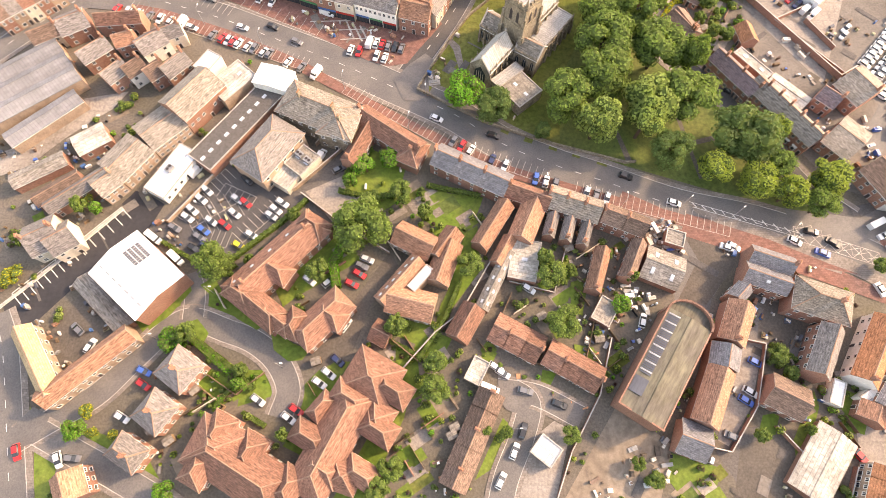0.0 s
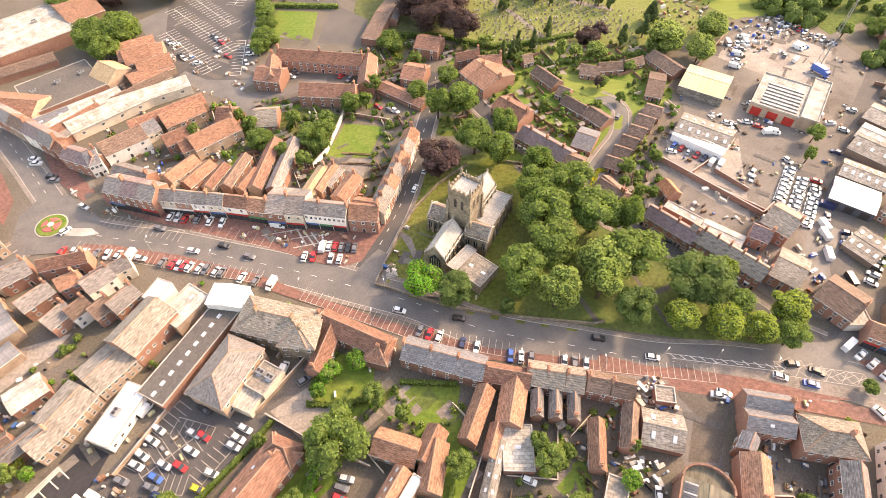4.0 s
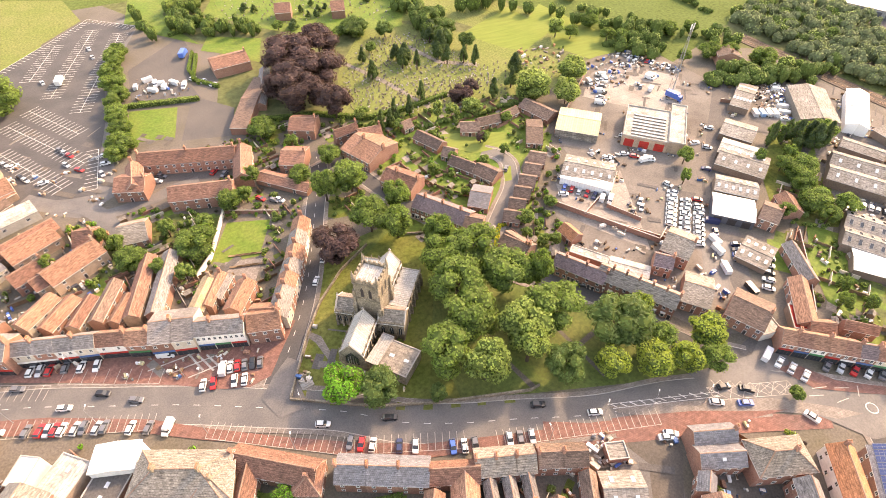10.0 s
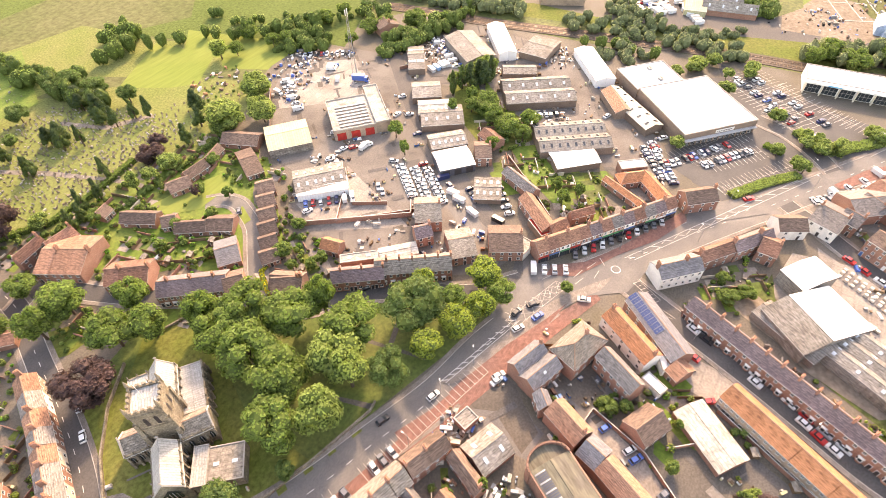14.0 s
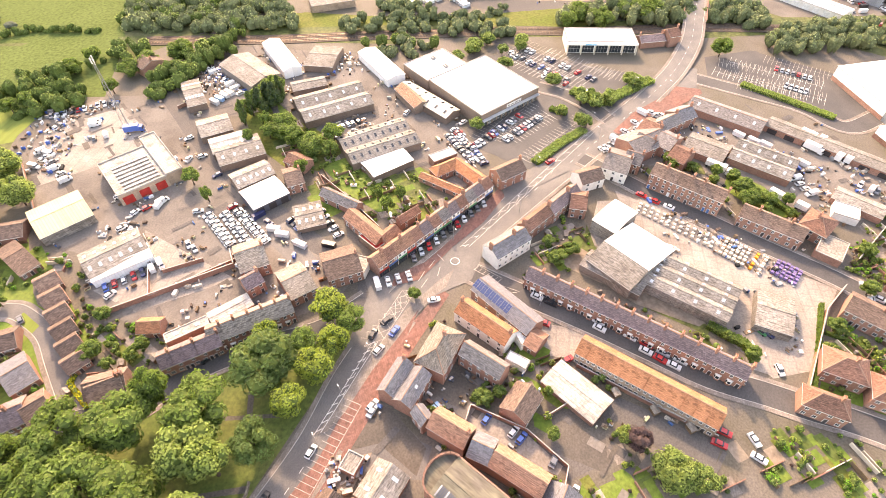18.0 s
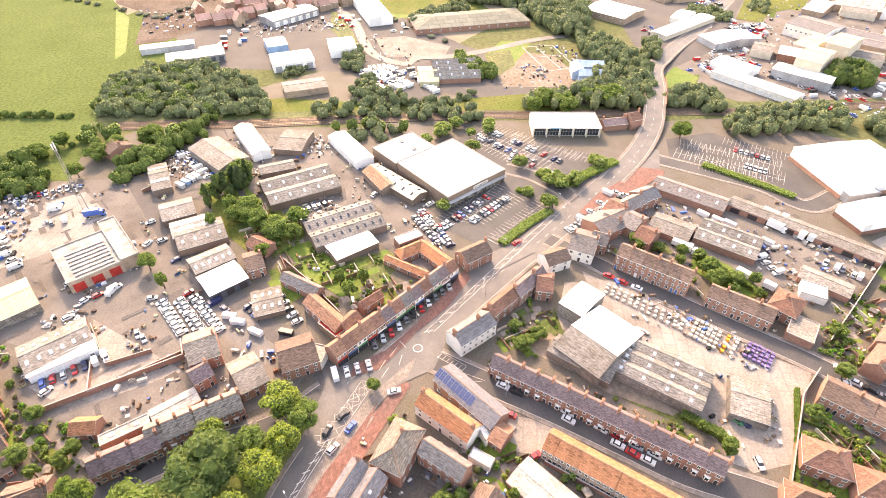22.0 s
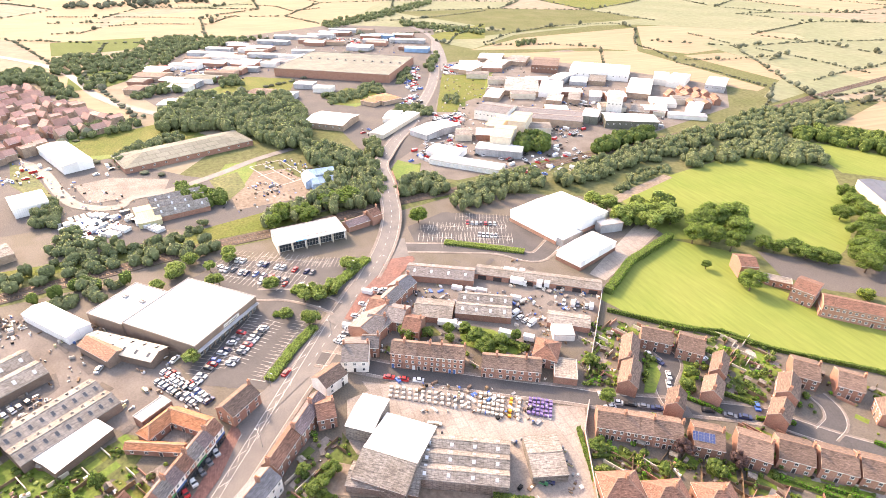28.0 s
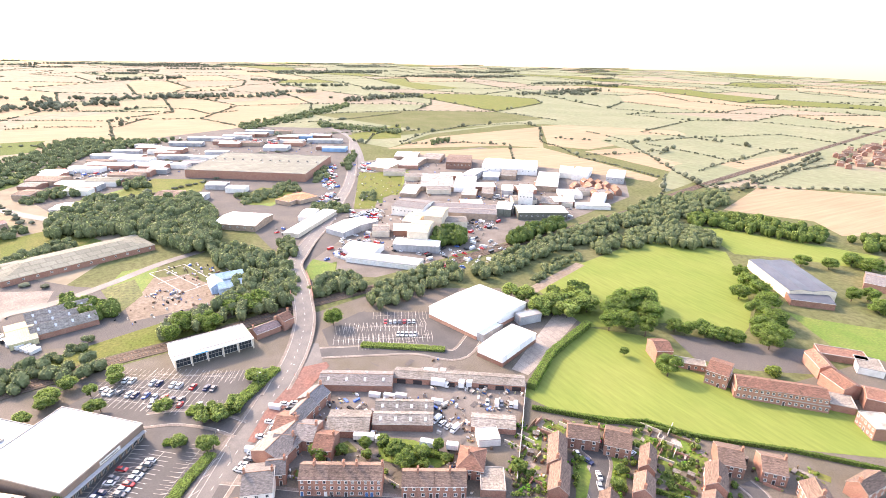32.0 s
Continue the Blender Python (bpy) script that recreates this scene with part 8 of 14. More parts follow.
grove("leaf_copper", 13, (-161.3, 336.8, 11.5), (-143.2, 319.7, 10.6), (-127.5, 303.9, 9.7), (-121.5, 320.9, 7.7), (-168.9, 348.7, 6.2))
grove("leaf", 8, (-52.3, 335, 5.8), (-52.7, 307.7, 6), (-51.3, 274.6, 5), (-50.4, 253.5, 6.3), (-53.3, 289.3, 4), (7.5, 240, 6.3), (29.9, 209.5, 4.9), (15.7, 201.1, 4.8), (-12.4, 197.2, 5.1), (-3.3, 208.8, 3.8), (-26.5, 177.6, 7.3), (-48.4, 179.4, 5.5), (-31.9, 164.8, 3.3), (-74.7, 188.1, 2.6), (-53, 188.7, 3.1), (-57.7, 195, 2.2), (-23, 186.9, 3.6), (-6.6, 197.7, 2.8), (17.2, 224.4, 3.1), (-36, 189.9, 3.1), (-40, 171.2, 2.9))

# ---------- churchyard trees ----------
grove("leaf", 14, (33, 163, 7.2), (45.8, 170.1, 5.2), (41, 156.3, 5.8), (32.8, 187.6, 7.3), (22.2, 186.3, 5))
grove("leaf", 17, (60.5, 132.3, 8.1), (52.2, 144.1, 5.2), (65, 118.2, 8.8), (75.7, 115.7, 4.4), (48.5, 120.7, 9.1), (47, 108.2, 9))
grove("leaf", 16, (35.3, 99.6, 7.7), (71.8, 100.7, 8.6), (49, 134.1, 7.7))
grove("leaf_light", 17, (60.5, 98.5, 7.8), (44.5, 91.1, 6.5), (58.6, 91.8, 5.3))
grove("leaf_bright", 11, (5.4, 102.8, 6))
grove("leaf_dark", 11, (14.5, 98, 5.9))
grove("leaf_dark", 7, (29.3, 90.7, 2.8))
grove("leaf_dark", 15, (87.7, 89, 9.4))
grove("leaf_dark", 13, (65.6, 83, 6.1))
grove("leaf_yellow", 11, (98.9, 92.3, 3.8), (78.3, 78, 5.1), (90.3, 74.4, 5.4), (98.8, 71.1, 4.8), (111.4, 76.1, 5.9))
grove("leaf", 10, (97.5, 79.7, 4.6), (107.4, 67.7, 4.4))

# ---------- cemetery and fields north ----------
patch("cemetery", "grave_grass", 0.03, (55.1, 285.6), (87.5, 336.4), (133.6, 294.5), (159.2, 274.4), (168.2, 229.0), (126.2, 217.7), (50.8, 227.9), (39.2, 237.9), label='sunlit cemetery grass')
patch("lawn", "grave_grass", 0.03, (30.0, 350.0), (74.9, 394.7), (164.8, 373.3), (175.2, 315.7), (209.9, 249.2), (185.6, 242.4), (157.7, 271.4), (128.7, 318.6), (75.5, 331.1), (41.0, 331.4), label='cemetery lawn')
patch("pitch", "pitch", 0.03, (130.5, 295.3), (171.8, 316.5), (177.7, 277.0), (153.5, 262.5), (144.2, 271.2), label='bright green lawn')
patch("pitch", "pitch", 0.03, (179.1, 273.2), (200.5, 245.1), (181.2, 240.5), (169.8, 261.9))
patch("grass", "meadow", 0.03, (172.1, 342.6), (274.1, 284.3), (270.6, 241.5), (236.5, 243.0), (205.1, 247.2), (178.5, 314.9), label='rough pasture')
patch("field", "meadow", 0.03, (269.3, 369.6), (518.9, 310.2), (384.9, 235.4), (297.3, 256.0), (279.2, 291.2), label='pale green pasture')
patch("grass", "pitch", 0.03, (-170.0, 381.1), (-138.5, 416.1), (-91.8, 405.1), (-90.6, 362.4), (-115.8, 342.5), (-141.7, 352.1), label='park lawn')
_rng = random.Random(5)
def headstone_mesh(h):
    def make():
        b = Build()
        b.box(-0.35, -0.1, 0, 0.35, 0.1, h, "stone")
        b.box(-0.25, -0.1, h, 0.25, 0.1, h + 0.15, "stone")
        b.box(-0.45, -0.2, 0, 0.45, 0.25, 0.12, "kerb")
        return b.mesh("headstone")
    return cached(("headstone", h), make)
for _p in fill([(59.7, 278.1), (79.8, 307.2), (129.1, 274.7), (162.7, 230.3), (128.3, 222.3), (57.7, 233.6)], 4.2, 0, 1, 0, 1, seed=9)[:170]:
    tagged(part("headstone", headstone_mesh(_rng.choice((0.9, 1.1, 1.3))), at=pose(_p[0], _p[1], 0, _rng.uniform(-5, 5), 0, 20 + _rng.uniform(-8, 8))), "weathered grey stone headstone in mown grass", "headstone", "cemetery headstones")
grove("conifer", 11, (88.9, 277.2, 4.2), (85.6, 271.6, 3.6), (67.4, 266.5, 2.9), (82.4, 237.4, 2.2), (57.5, 223, 2.3), (65.7, 228.4, 2.6), (73.4, 229.1, 2.4), (121.9, 259.9, 2.9), (117.3, 264.1, 2.7), (111.2, 282, 4.9), (111.2, 296.1, 6.4), (108.7, 266.1, 3.6), (136.9, 244.3, 4.6), (128.3, 232.1, 3.9), (115.8, 226.9, 3.2), (91.9, 266.9, 2.4))
grove("leaf_copper", 8, (100.4, 231, 6), (107.6, 234.7, 3.9))
grove("leaf_light", 11, (135.6, 219.7, 6.4), (160.4, 227.3, 7.2), (147.5, 211.8, 5.8), (83.4, 219.3, 2.6), (177.1, 269.9, 5))
wood("tree_row", along([(101.0, 346.0), (118.7, 320.9), (144.9, 322.9), (175.1, 307.6), (189.4, 292.5), (205.6, 270.4), (217.2, 260.8), (221.7, 246.5), (244.5, 244.4)], 7, 6, 11, 3, 5, jit=3, seed=607), ['leaf', 'leaf_light', 'leaf_dark'], "uneven row of field trees and bushes")
wood("tree_row", along([(251.3, 333.1), (276.0, 294.7), (279.5, 258.9)], 2.6, 2, 4.5, 1.6, 2.8, jit=1, seed=608), ['leaf', 'leaf_dark'], "field hedge with trees")
wood("hedge_row", along([(43.5, 232.0), (75.2, 217.4), (102.5, 215.8), (132.5, 218.7)], 2.5, 2, 3, 1.4, 2, jit=0.3, seed=609), ['leaf'], "tall clipped boundary hedge")

# ---------- cottages behind the church ----------
terrace(49.4, 164.5, 63.3, 146.9, 8.9, 6, e=5.2, r=8, side=1, roof='slate_purple', group='lane cottages', chim=1, bay=True)
house(67.4, 147.5, 6.5, 9.5, -40, e=5, r=7.5, roof='tile_brown', n=2, chim=0)
terrace(43.7, 183.9, 52.4, 172.7, 10.6, 3, e=5, r=7.6, side=1, roof='tile_red', group='lane cottages')
terrace(35.0, 210.1, 43.0, 195.7, 17.9, 3, e=5, r=7.8, side=1, roof='tile_orange', group='lane cottages')
house(40.7, 221.5, 11.1, 3.2, 11, e=5, r=7.5, roof='tile_red', n=3, chim=1)
house(50.0, 216.9, 10.2, 7.1, -3, e=5, r=7.5, roof='tile_red', n=3, chim=1)
for _p in ((67.5, 218.8, 5.1, 5.8, 14), (73.1, 203.8, 13.9, 6.8, -62), (77.5, 192.5, 5.3, 6.8, -45), (79.5, 182.9, 11.4, 6.3, -55), (86.4, 174.3, 10.0, 8.3, -59), (93.6, 206.0, 8.8, 7.8, -25), (103.1, 207.2, 10.6, 5.6, -3), (114.2, 208.4, 9.8, 4.3, 15), (128.9, 205.9, 16.9, 9.1, -67), (118.2, 191.4, 7.1, 18.2, -29), (110.1, 174.5, 7.0, 8.1, -38), (104.3, 168.6, 6.9, 7.8, -38), (98.7, 163.0, 6.7, 7.5, -37), (93.4, 157.6, 6.6, 7.2, -36), (88.3, 152.4, 6.5, 6.9, -36), (83.3, 147.4, 6.4, 6.6, -35),):
    house(*_p, e=2.7, r=5, roof='tile_brown', wall='brick', n=3, chim=0, st=1, name='bungalow', cat='bungalow', group='bungalows round the close')
patch("lawn", "meadow", 0.03, (76.5, 217.1), (90.5, 213.8), (94.1, 201.5), (83.8, 195.3), (76.8, 205.6))
patch("lawn", "lawn", 0.03, (87.6, 178.2), (94.5, 176.6), (104.6, 182.2), (99.1, 164.4), (88.0, 167.0))
patch("lawn", "lawn", 0.03, (118.8, 195.8), (126.7, 189.6), (87.5, 143.7), (84.5, 147.5), (107.2, 173.7))
patch("lawn", "lawn", 0.03, (53.0, 186.3), (77.6, 192.5), (84.9, 171.3), (77.7, 162.3), (60.0, 177.1), label='cottage gardens')
house(77.1, 161.6, 7.9, 12.6, -37, e=3, r=5, roof='slate_blue', n=2, chim=0, st=1)
house(76.3, 132.3, 9.2, 8.5, -55, e=4.5, r=7, roof='tile_brown', n=3, chim=1)
hedge(1.4, 1.4, (83.9, 146.0), (77.1, 146.1), (71.2, 136.9), (76.0, 130.1), leaf='yellow_leaf', label='clipped golden yellow hedge')
grove("leaf", 5.5, (87.3, 144.9, 3.4), (87.7, 131.3, 2.4), (100.3, 148.3, 2.6), (83.6, 136.6, 2), (111.7, 206.1, 3.1), (95.5, 196.4, 3), (88.3, 181.5, 2.4), (76.9, 188.2, 2.4), (67, 184.5, 2.4), (72.9, 166.5, 1.8), (99.9, 184.9, 2.4), (91.6, 130.4, 2.4), (64.7, 219.4, 3.1))
grove("leaf_copper", 6, (94.1, 196.3, 2.2))
boundary(1.6, 0.1, (59.9, 184.7), (67.9, 171.6), (78.8, 162.0), m='wood', name='fence', cat='fence', label='weathered timber garden fence')
boundary(1.4, 0.1, (66.3, 189.1), (77.1, 176.9), (83.5, 168.0), m='wood', name='fence', cat='fence', label='weathered timber garden fence')

# ---------- high street cars ----------
car_row(-78.8, 147.1, -73.5, 145.1, 3, 70, "white silver red")
car_row(-69.3, 144.4, -69.0, 144.3, 1, 77, "grey")
car_row(-64.8, 142.6, -60.6, 141.2, 2, 71, "white white")
car(-41.2, 136.9, -19, "white", "van")
car_row(-26.1, 125.3, -15.5, 123.0, 6, 78, "v:white white red grey black grey")
car_row(-32.0, 122.0, -20.7, 119.1, 5, 76, "white red grey white white", skip=(2,))
car_row(-112.3, 136.3, -85.6, 130.0, 8, 72, "red silver white grey white silver v:white white")
car_row(-78.4, 126.6, -58.6, 119.4, 12, 65, "grey red red silver red white white silver grey black silver grey")
car_row(-52.1, 116.5, -42.5, 112.3, 3, 61, "white grey v:white")
car_row(2.2, 88.3, 7.6, 85.3, 3, 61, "grey red white")
car_row(14.2, 82.1, 18.2, 80.5, 2, 68, "navy white")
car_row(27.2, 76.2, 33.2, 74.5, 3, 74, "blue white grey")
car_row(42.2, 72.3, 48.0, 70.3, 3, 71, "white grey silver")
car(-98.3, 156.5, 151, "grey")
car(-110.2, 156.5, -35, "silver")
car(-81.6, 141.9, -22, "grey")
car(-68.9, 130.0, -18, "white")
car(-58.9, 130.6, -24, "black")
car(14.6, 90.9, -18, "black")
car(67.8, 69.5, -18, "white")
car(101.2, 58.3, -29, "white")
car(106.6, 61.4, -13, "black")
car(-113.7, 145.7, 42, "white")
car(7.9, 147.4, 62, "white")
car(4.4, 155.7, 58, "grey")
car(12.8, 156.5, 64, "white")
car(95.8, 175.6, 51, "grey")
car(77.5, 138.5, -96, "white")
car(54.1, 163.7, -35, "red")
car(90.6, 109.6, -37, "black")

# ---------- industrial yards ----------
patch("yard", "yard", 0.03, (196.4, 238.5), (219.8, 220.3), (226.3, 187.0), (189.9, 157.3), (162.9, 119.6), (145.8, 92.4), (132.9, 71.3), (116.6, 76.7), (102.8, 99.3), (96.6, 130.1), (105.1, 159.3), (124.4, 170.7), (128.0, 189.8), (172.1, 226.9), label='wide dusty concrete trading yard')
patch("yard", "concrete", 0.03, (192.8, 233.0), (212.3, 206.6), (197.3, 186.2), (185.5, 179.6), (170.3, 195.2), (155.5, 212.1), label='pale concrete yard')
patch("yard", "yard", 0.03, (245.7, 200.3), (275.6, 171.8), (276.5, 101.3), (258.3, 76.0), (216.1, 44.3), (183.0, 35.2), (183.8, 49.2), (207.4, 89.1), (220.4, 114.6), (216.3, 135.6), (209.2, 172.4), label='industrial yard')
patch("yard", "concrete", 0.04, (139.3, 156.3), (121.9, 113.6), (103.9, 140.4), (110.2, 159.3), (123.7, 145.2), label='pale concrete yard')
shed(139.4, 188.6, 18.6, 17.9, -40, e=4, r=5.6, roof='green_sheet', wall='asbestos', label='shed with a yellow-green corrugated roof')
flat(165.3, 173.7, 19, 24.8, -42, h=5, roof='felt_light', wall='brick_pale', doors=3, dm='door_red', para=0.6, label='fire station block with red doors and pale flat roof', name='fire_station', cat='fire station')
flat(176.9, 167.4, 6.6, 31, -42, h=5.6, roof='felt_light', wall='brick_pale', para=0.6, label='long flat-roofed side range of the fire station', name='fire_station', cat='fire station')
for _i in range(7):
    _h = root("roof_monitor", 165.3, 173.7, 5.08, -42, "long raised rooflight on the fire station roof", "rooflight", "roof monitors")
    _b = Build()
    _b.box(-7.0, -0.45, 0, 7.0, 0.45, 0.35, "felt")
    part("base", _b, _h, at=pose(0.8, -10 + _i * 2.5, 0))
    _b = Build()
    _b.box(-7.0, -0.1, 0.35, 7.0, 0.5, 0.45, "rooflight")
    part("glazing", _b, _h, at=pose(0.8, -10 + _i * 2.5, 0))
shed(124.4, 158.2, 20.4, 13.9, -42, e=3.6, r=5.3, roof='asbestos', wall='grey_sheet', spans=1, lights=6)
shed(120.9, 154.0, 20.1, 7.4, -47, e=3.4, r=3.86, roof='white_sheet', wall='white_sheet')
boundary(2.4, 0.3, (102.2, 148.9), (126.8, 115.8), (133.0, 119.7), m='brick')
boundary(2, 0.3, (138.9, 158.4), (123.7, 145.2), m='brick')
boundary(1.8, 0.25, (168.1, 226.7), (128.0, 189.8), m='brick')
shed(161.6, 117.1, 15.1, 12.5, -43, e=3.7, r=4.68, roof='white_sheet', wall='dark_sheet', doors=3, door='door_dark', label='dark clad garage with a white roof')
shed(171.4, 126.0, 15.8, 10.2, -45, e=3.7, r=5.08, roof='asbestos', wall='brick_brown', lights=6)
shed(186.1, 137.5, 19.1, 15.0, -55, e=3.4, r=4.96, roof='asbestos', wall='brick_brown', lights=4)
shed(190.0, 144.1, 14.6, 11.4, -55, e=3.4, r=4.66, roof='felt_light', wall='brick_brown', lights=2)
shed(200.7, 155.0, 13.7, 13.2, -55, e=3.5, r=5.12, roof='asbestos', wall='brick_brown')
shed(224.1, 175.8, 8.4, 22.9, -56, e=3.5, r=5.32, roof='asbestos', wall='brick_brown', lights=6)
house(171.6, 108.7, 6.8, 11.0, -58, e=4.5, r=6.8, roof='tile_brown', n=2, chim=1)
shed(153.3, 96.7, 10.7, 12.7, -63, e=2.4, r=3, roof='asbestos', wall='brick_brown', lights=4)
house(162.5, 86.7, 17.1, 4.9, -113, e=3.6, r=5.5, roof='slate', n=3, chim=0)
house(149.1, 73.7, 19.1, 5.8, -128, e=4, r=6.2, roof='tile_orange', wall='brick', n=5, chim=0)
flat(143.9, 70.1, 9.6, 4.6, -125, h=3, roof='door_red', wall='brick_brown')
house(182.5, 110.3, 9.7, 7.1, -114, e=3.5, r=5.5, roof='tile_red', n=2, chim=0, label='small red timber house')
house(245.0, 209.1, 8.5, 11.5, -121, e=5, r=7.2, roof='tile_brown', n=2, chim=1)
shed(246.0, 156.1, 29.6, 16.4, -126, e=4.8, r=6.8, roof='asbestos', wall='concrete', ends='r', label='grey concrete barn with a blue door')
shed(262.4, 145.7, 33.0, 9.1, -141, e=4.4, r=5.9, roof='white_sheet', wall='white_sheet', lights=5)
shed(265.3, 124.0, 15.1, 20.1, -90, e=3.6, r=4.6, roof='asbestos', wall='brick_brown')
shed(262.0, 93.1, 31.8, 9.8, -139, e=4, r=5.2, roof='white_sheet', wall='white_sheet', lights=5)
shed(240.3, 124.3, 16.7, 8.2, -61, e=2.8, r=3.8, roof='asbestos', wall='brick_brown')
shed(226.3, 108.2, 32.8, 21.8, -55, e=3.7, r=5.68, roof='asbestos', wall='brick_brown', spans=2, lights=5)
shed(200.2, 80.6, 31.1, 20.2, -54, e=3.7, r=5.48, roof='asbestos', wall='brick_brown', spans=2, lights=9, light_m='glass')
shed(187.6, 74.2, 18.9, 11.4, -47, e=3.2, r=4, roof='white_sheet', wall='brick_brown')
shed(233.9, 65.0, 34.3, 9.0, -127, e=3.6, r=5.1, roof='render_cream', wall='brick_brown', lights=6, light_m='glass', label='long low store with a pale roof and dark rooflights')
shed(235.8, 72.3, 19.0, 8.4, -140, e=3.7, r=5.48, roof='tile_orange', wall='brick_brown')
patch("grass", "grass", 0.05, (222.7, 152.5), (217.4, 130.3), (205.0, 101.6), (193.7, 95.6), (180.9, 101.7), (181.7, 117.0), (194.2, 135.0), label='overgrown garden plot')
patch("lawn", "lawn", 0.05, (185.4, 98.1), (193.2, 87.8), (178.2, 59.9), (167.0, 64.5), (166.9, 73.6), label='back garden lawns')
patch("lawn", "scrub", 0.05, (178.5, 76.6), (189.1, 59.7), (183.4, 51.5), (169.9, 58.3))
grove("conifer", 13, (217.5, 139.9, 4.5), (223.3, 135.2, 4.8), (207.4, 144, 2.6), (214.6, 142.9, 3.1), (228.5, 134.4, 3.2))
grove("leaf", 8, (200.6, 121.8, 6), (193, 107.5, 6.3), (190.6, 99.1, 3.8), (199.2, 129.2, 3.5), (193.6, 136.2, 2.5), (177.5, 107.2, 2.8), (161, 68.5, 2.6), (168.3, 64.6, 2.2), (166.6, 73.3, 2.2), (165.7, 149, 3.5), (157.1, 138.7, 2.2))
grove("leaf_light", 10, (160.9, 227.2, 7.1), (134.6, 220.7, 9.6), (145.4, 208.9, 5.8))

# ---------- row behind the churchyard ----------
terrace(92.9, 107.7, 108.1, 86.6, 7.5, 6, e=5.6, r=8.4, side=1, roof='stone_slate', wall='brick', bay=True, group='lane terrace', chim=2)
terrace(83.1, 118.8, 93.7, 104.5, 6.7, 5, e=4.8, r=7.2, side=1, roof='slate_purple', wall='brick', group='lane terrace', per=1)
house(121.1, 90.8, 9.1, 13.5, -47, e=4.4, r=6.6, roof='stone_slate', wall='brick', n=3, chim=0)
house(128.8, 109.2, 9.8, 13.1, -56, e=5.5, r=8.5, roof='stone_slate', wall='brick', n=3, chim=1)
house(118.8, 105.2, 6.2, 6.4, -42, e=5, r=7.5, roof='slate_purple', wall='brick', n=2, chim=1)
house(98.3, 130.9, 7.3, 5.6, -79, e=3, r=5, roof='tile_bright', wall='brick', n=2, chim=0, st=1, label='small house with a bright new orange roof')
shed(108.0, 108.7, 13.6, 5.6, -45, e=2.6, r=3.16, roof='felt_light', wall='brick')
flat(98.5, 118.9, 13.4, 3.8, -50, h=3, roof='felt_light', wall='brick', lights=2)
house(77.2, 132.7, 11.0, 7.7, -64, e=4.2, r=6.8, roof='tile_brown', n=3, chim=1)

# ---------- junction and shop row ----------
house(130.3, 77.7, 11.8, 12.7, -60, e=5, r=7.6, roof='tile_brown', wall='brick', n=4, chim=1, sides='fblr')
flat(131.9, 72.6, 7.9, 7.0, -98, h=3.4, roof='felt_light', wall='render_white')
terrace(129.2, 64.2, 146.3, 51.4, 6.3, 5, e=5.4, r=8.2, side=1, roofs=['tile_orange', 'tile_red', 'tile_orange'], walls=['brick', 'brick', 'render_white'], group='junction shops', shop=True)
terrace(146.3, 51.4, 176.3, 29.3, 5.8, 8, e=5.4, r=8.2, side=1, roofs=['slate_purple', 'tile_red', 'slate'], walls=['brick', 'render_cream', 'brick', 'render_white'], group='junction shops', shop=True)
house(146.3, 64.4, 7.5, 5.3, -30, e=4, r=6, roof='tile_orange', n=2, chim=0)
house(157.1, 59.3, 9.5, 3.1, -40, e=4, r=6, roof='tile_orange', n=2, chim=0)
house(187.2, 49.0, 13.0, 6.0, -49, e=3.4, r=5.4, roof='tile_bright', n=4, chim=0, st=1, hip=True, label='low wing with an orange pantile roof round a court')
house(185.6, 40.2, 15.5, 6.0, -130, e=3.4, r=5.4, roof='tile_bright', n=5, chim=0, st=1, label='low wing with an orange pantile roof round a court')
patch('yard', 'paving', 0.2, (182, 49.5), (186.5, 44.5), (181.5, 38.5), (177, 44), label='paved court between low wings')
house(177.8, 50.0, 19.0, 3.2, -114, e=2.8, r=3.9, roof='tile_bright', n=4, chim=0, st=1, label='narrow outbuilding with an orange tiled roof')
flat(193.9, 51.6, 11.0, 5.0, -52, h=4, roof='render_white', wall='brick', para=0.4, n=3, sides='f')
house(186.7, 24.2, 12.4, 8.0, -49, e=5, r=7.8, roof='tile_brown', wall='brick', n=3, chim=1, sides='fblr')
terrace(144.0, 30.3, 155.1, 19.3, 7.9, 3, e=5.8, r=8.4, side=-1, roof='slate_blue', wall='render_white', group='white terrace')
terrace(156.5, 19.0, 168.9, 9.4, 5.6, 2, e=5.4, r=8, side=-1, roof='tile_red', wall='brick', group='corner houses')
terrace(167.1, 10.4, 180.3, 0.2, 5.8, 3, e=5.4, r=8, side=-1, roof='slate_purple', wall='brick', group='corner houses')
house(172.9, -3.3, 6.2, 9.9, -93, e=5, r=7.5, roof='tile_red', n=2, chim=1)
house(188.5, -7.6, 10.1, 8.2, -60, e=4.5, r=7, roof='tile_brown', wall='render_white', n=2, chim=0)
house(198.5, -20.0, 10.2, 14.4, -109, e=5.2, r=8, roof='slate', wall='render_white', n=3, chim=2)

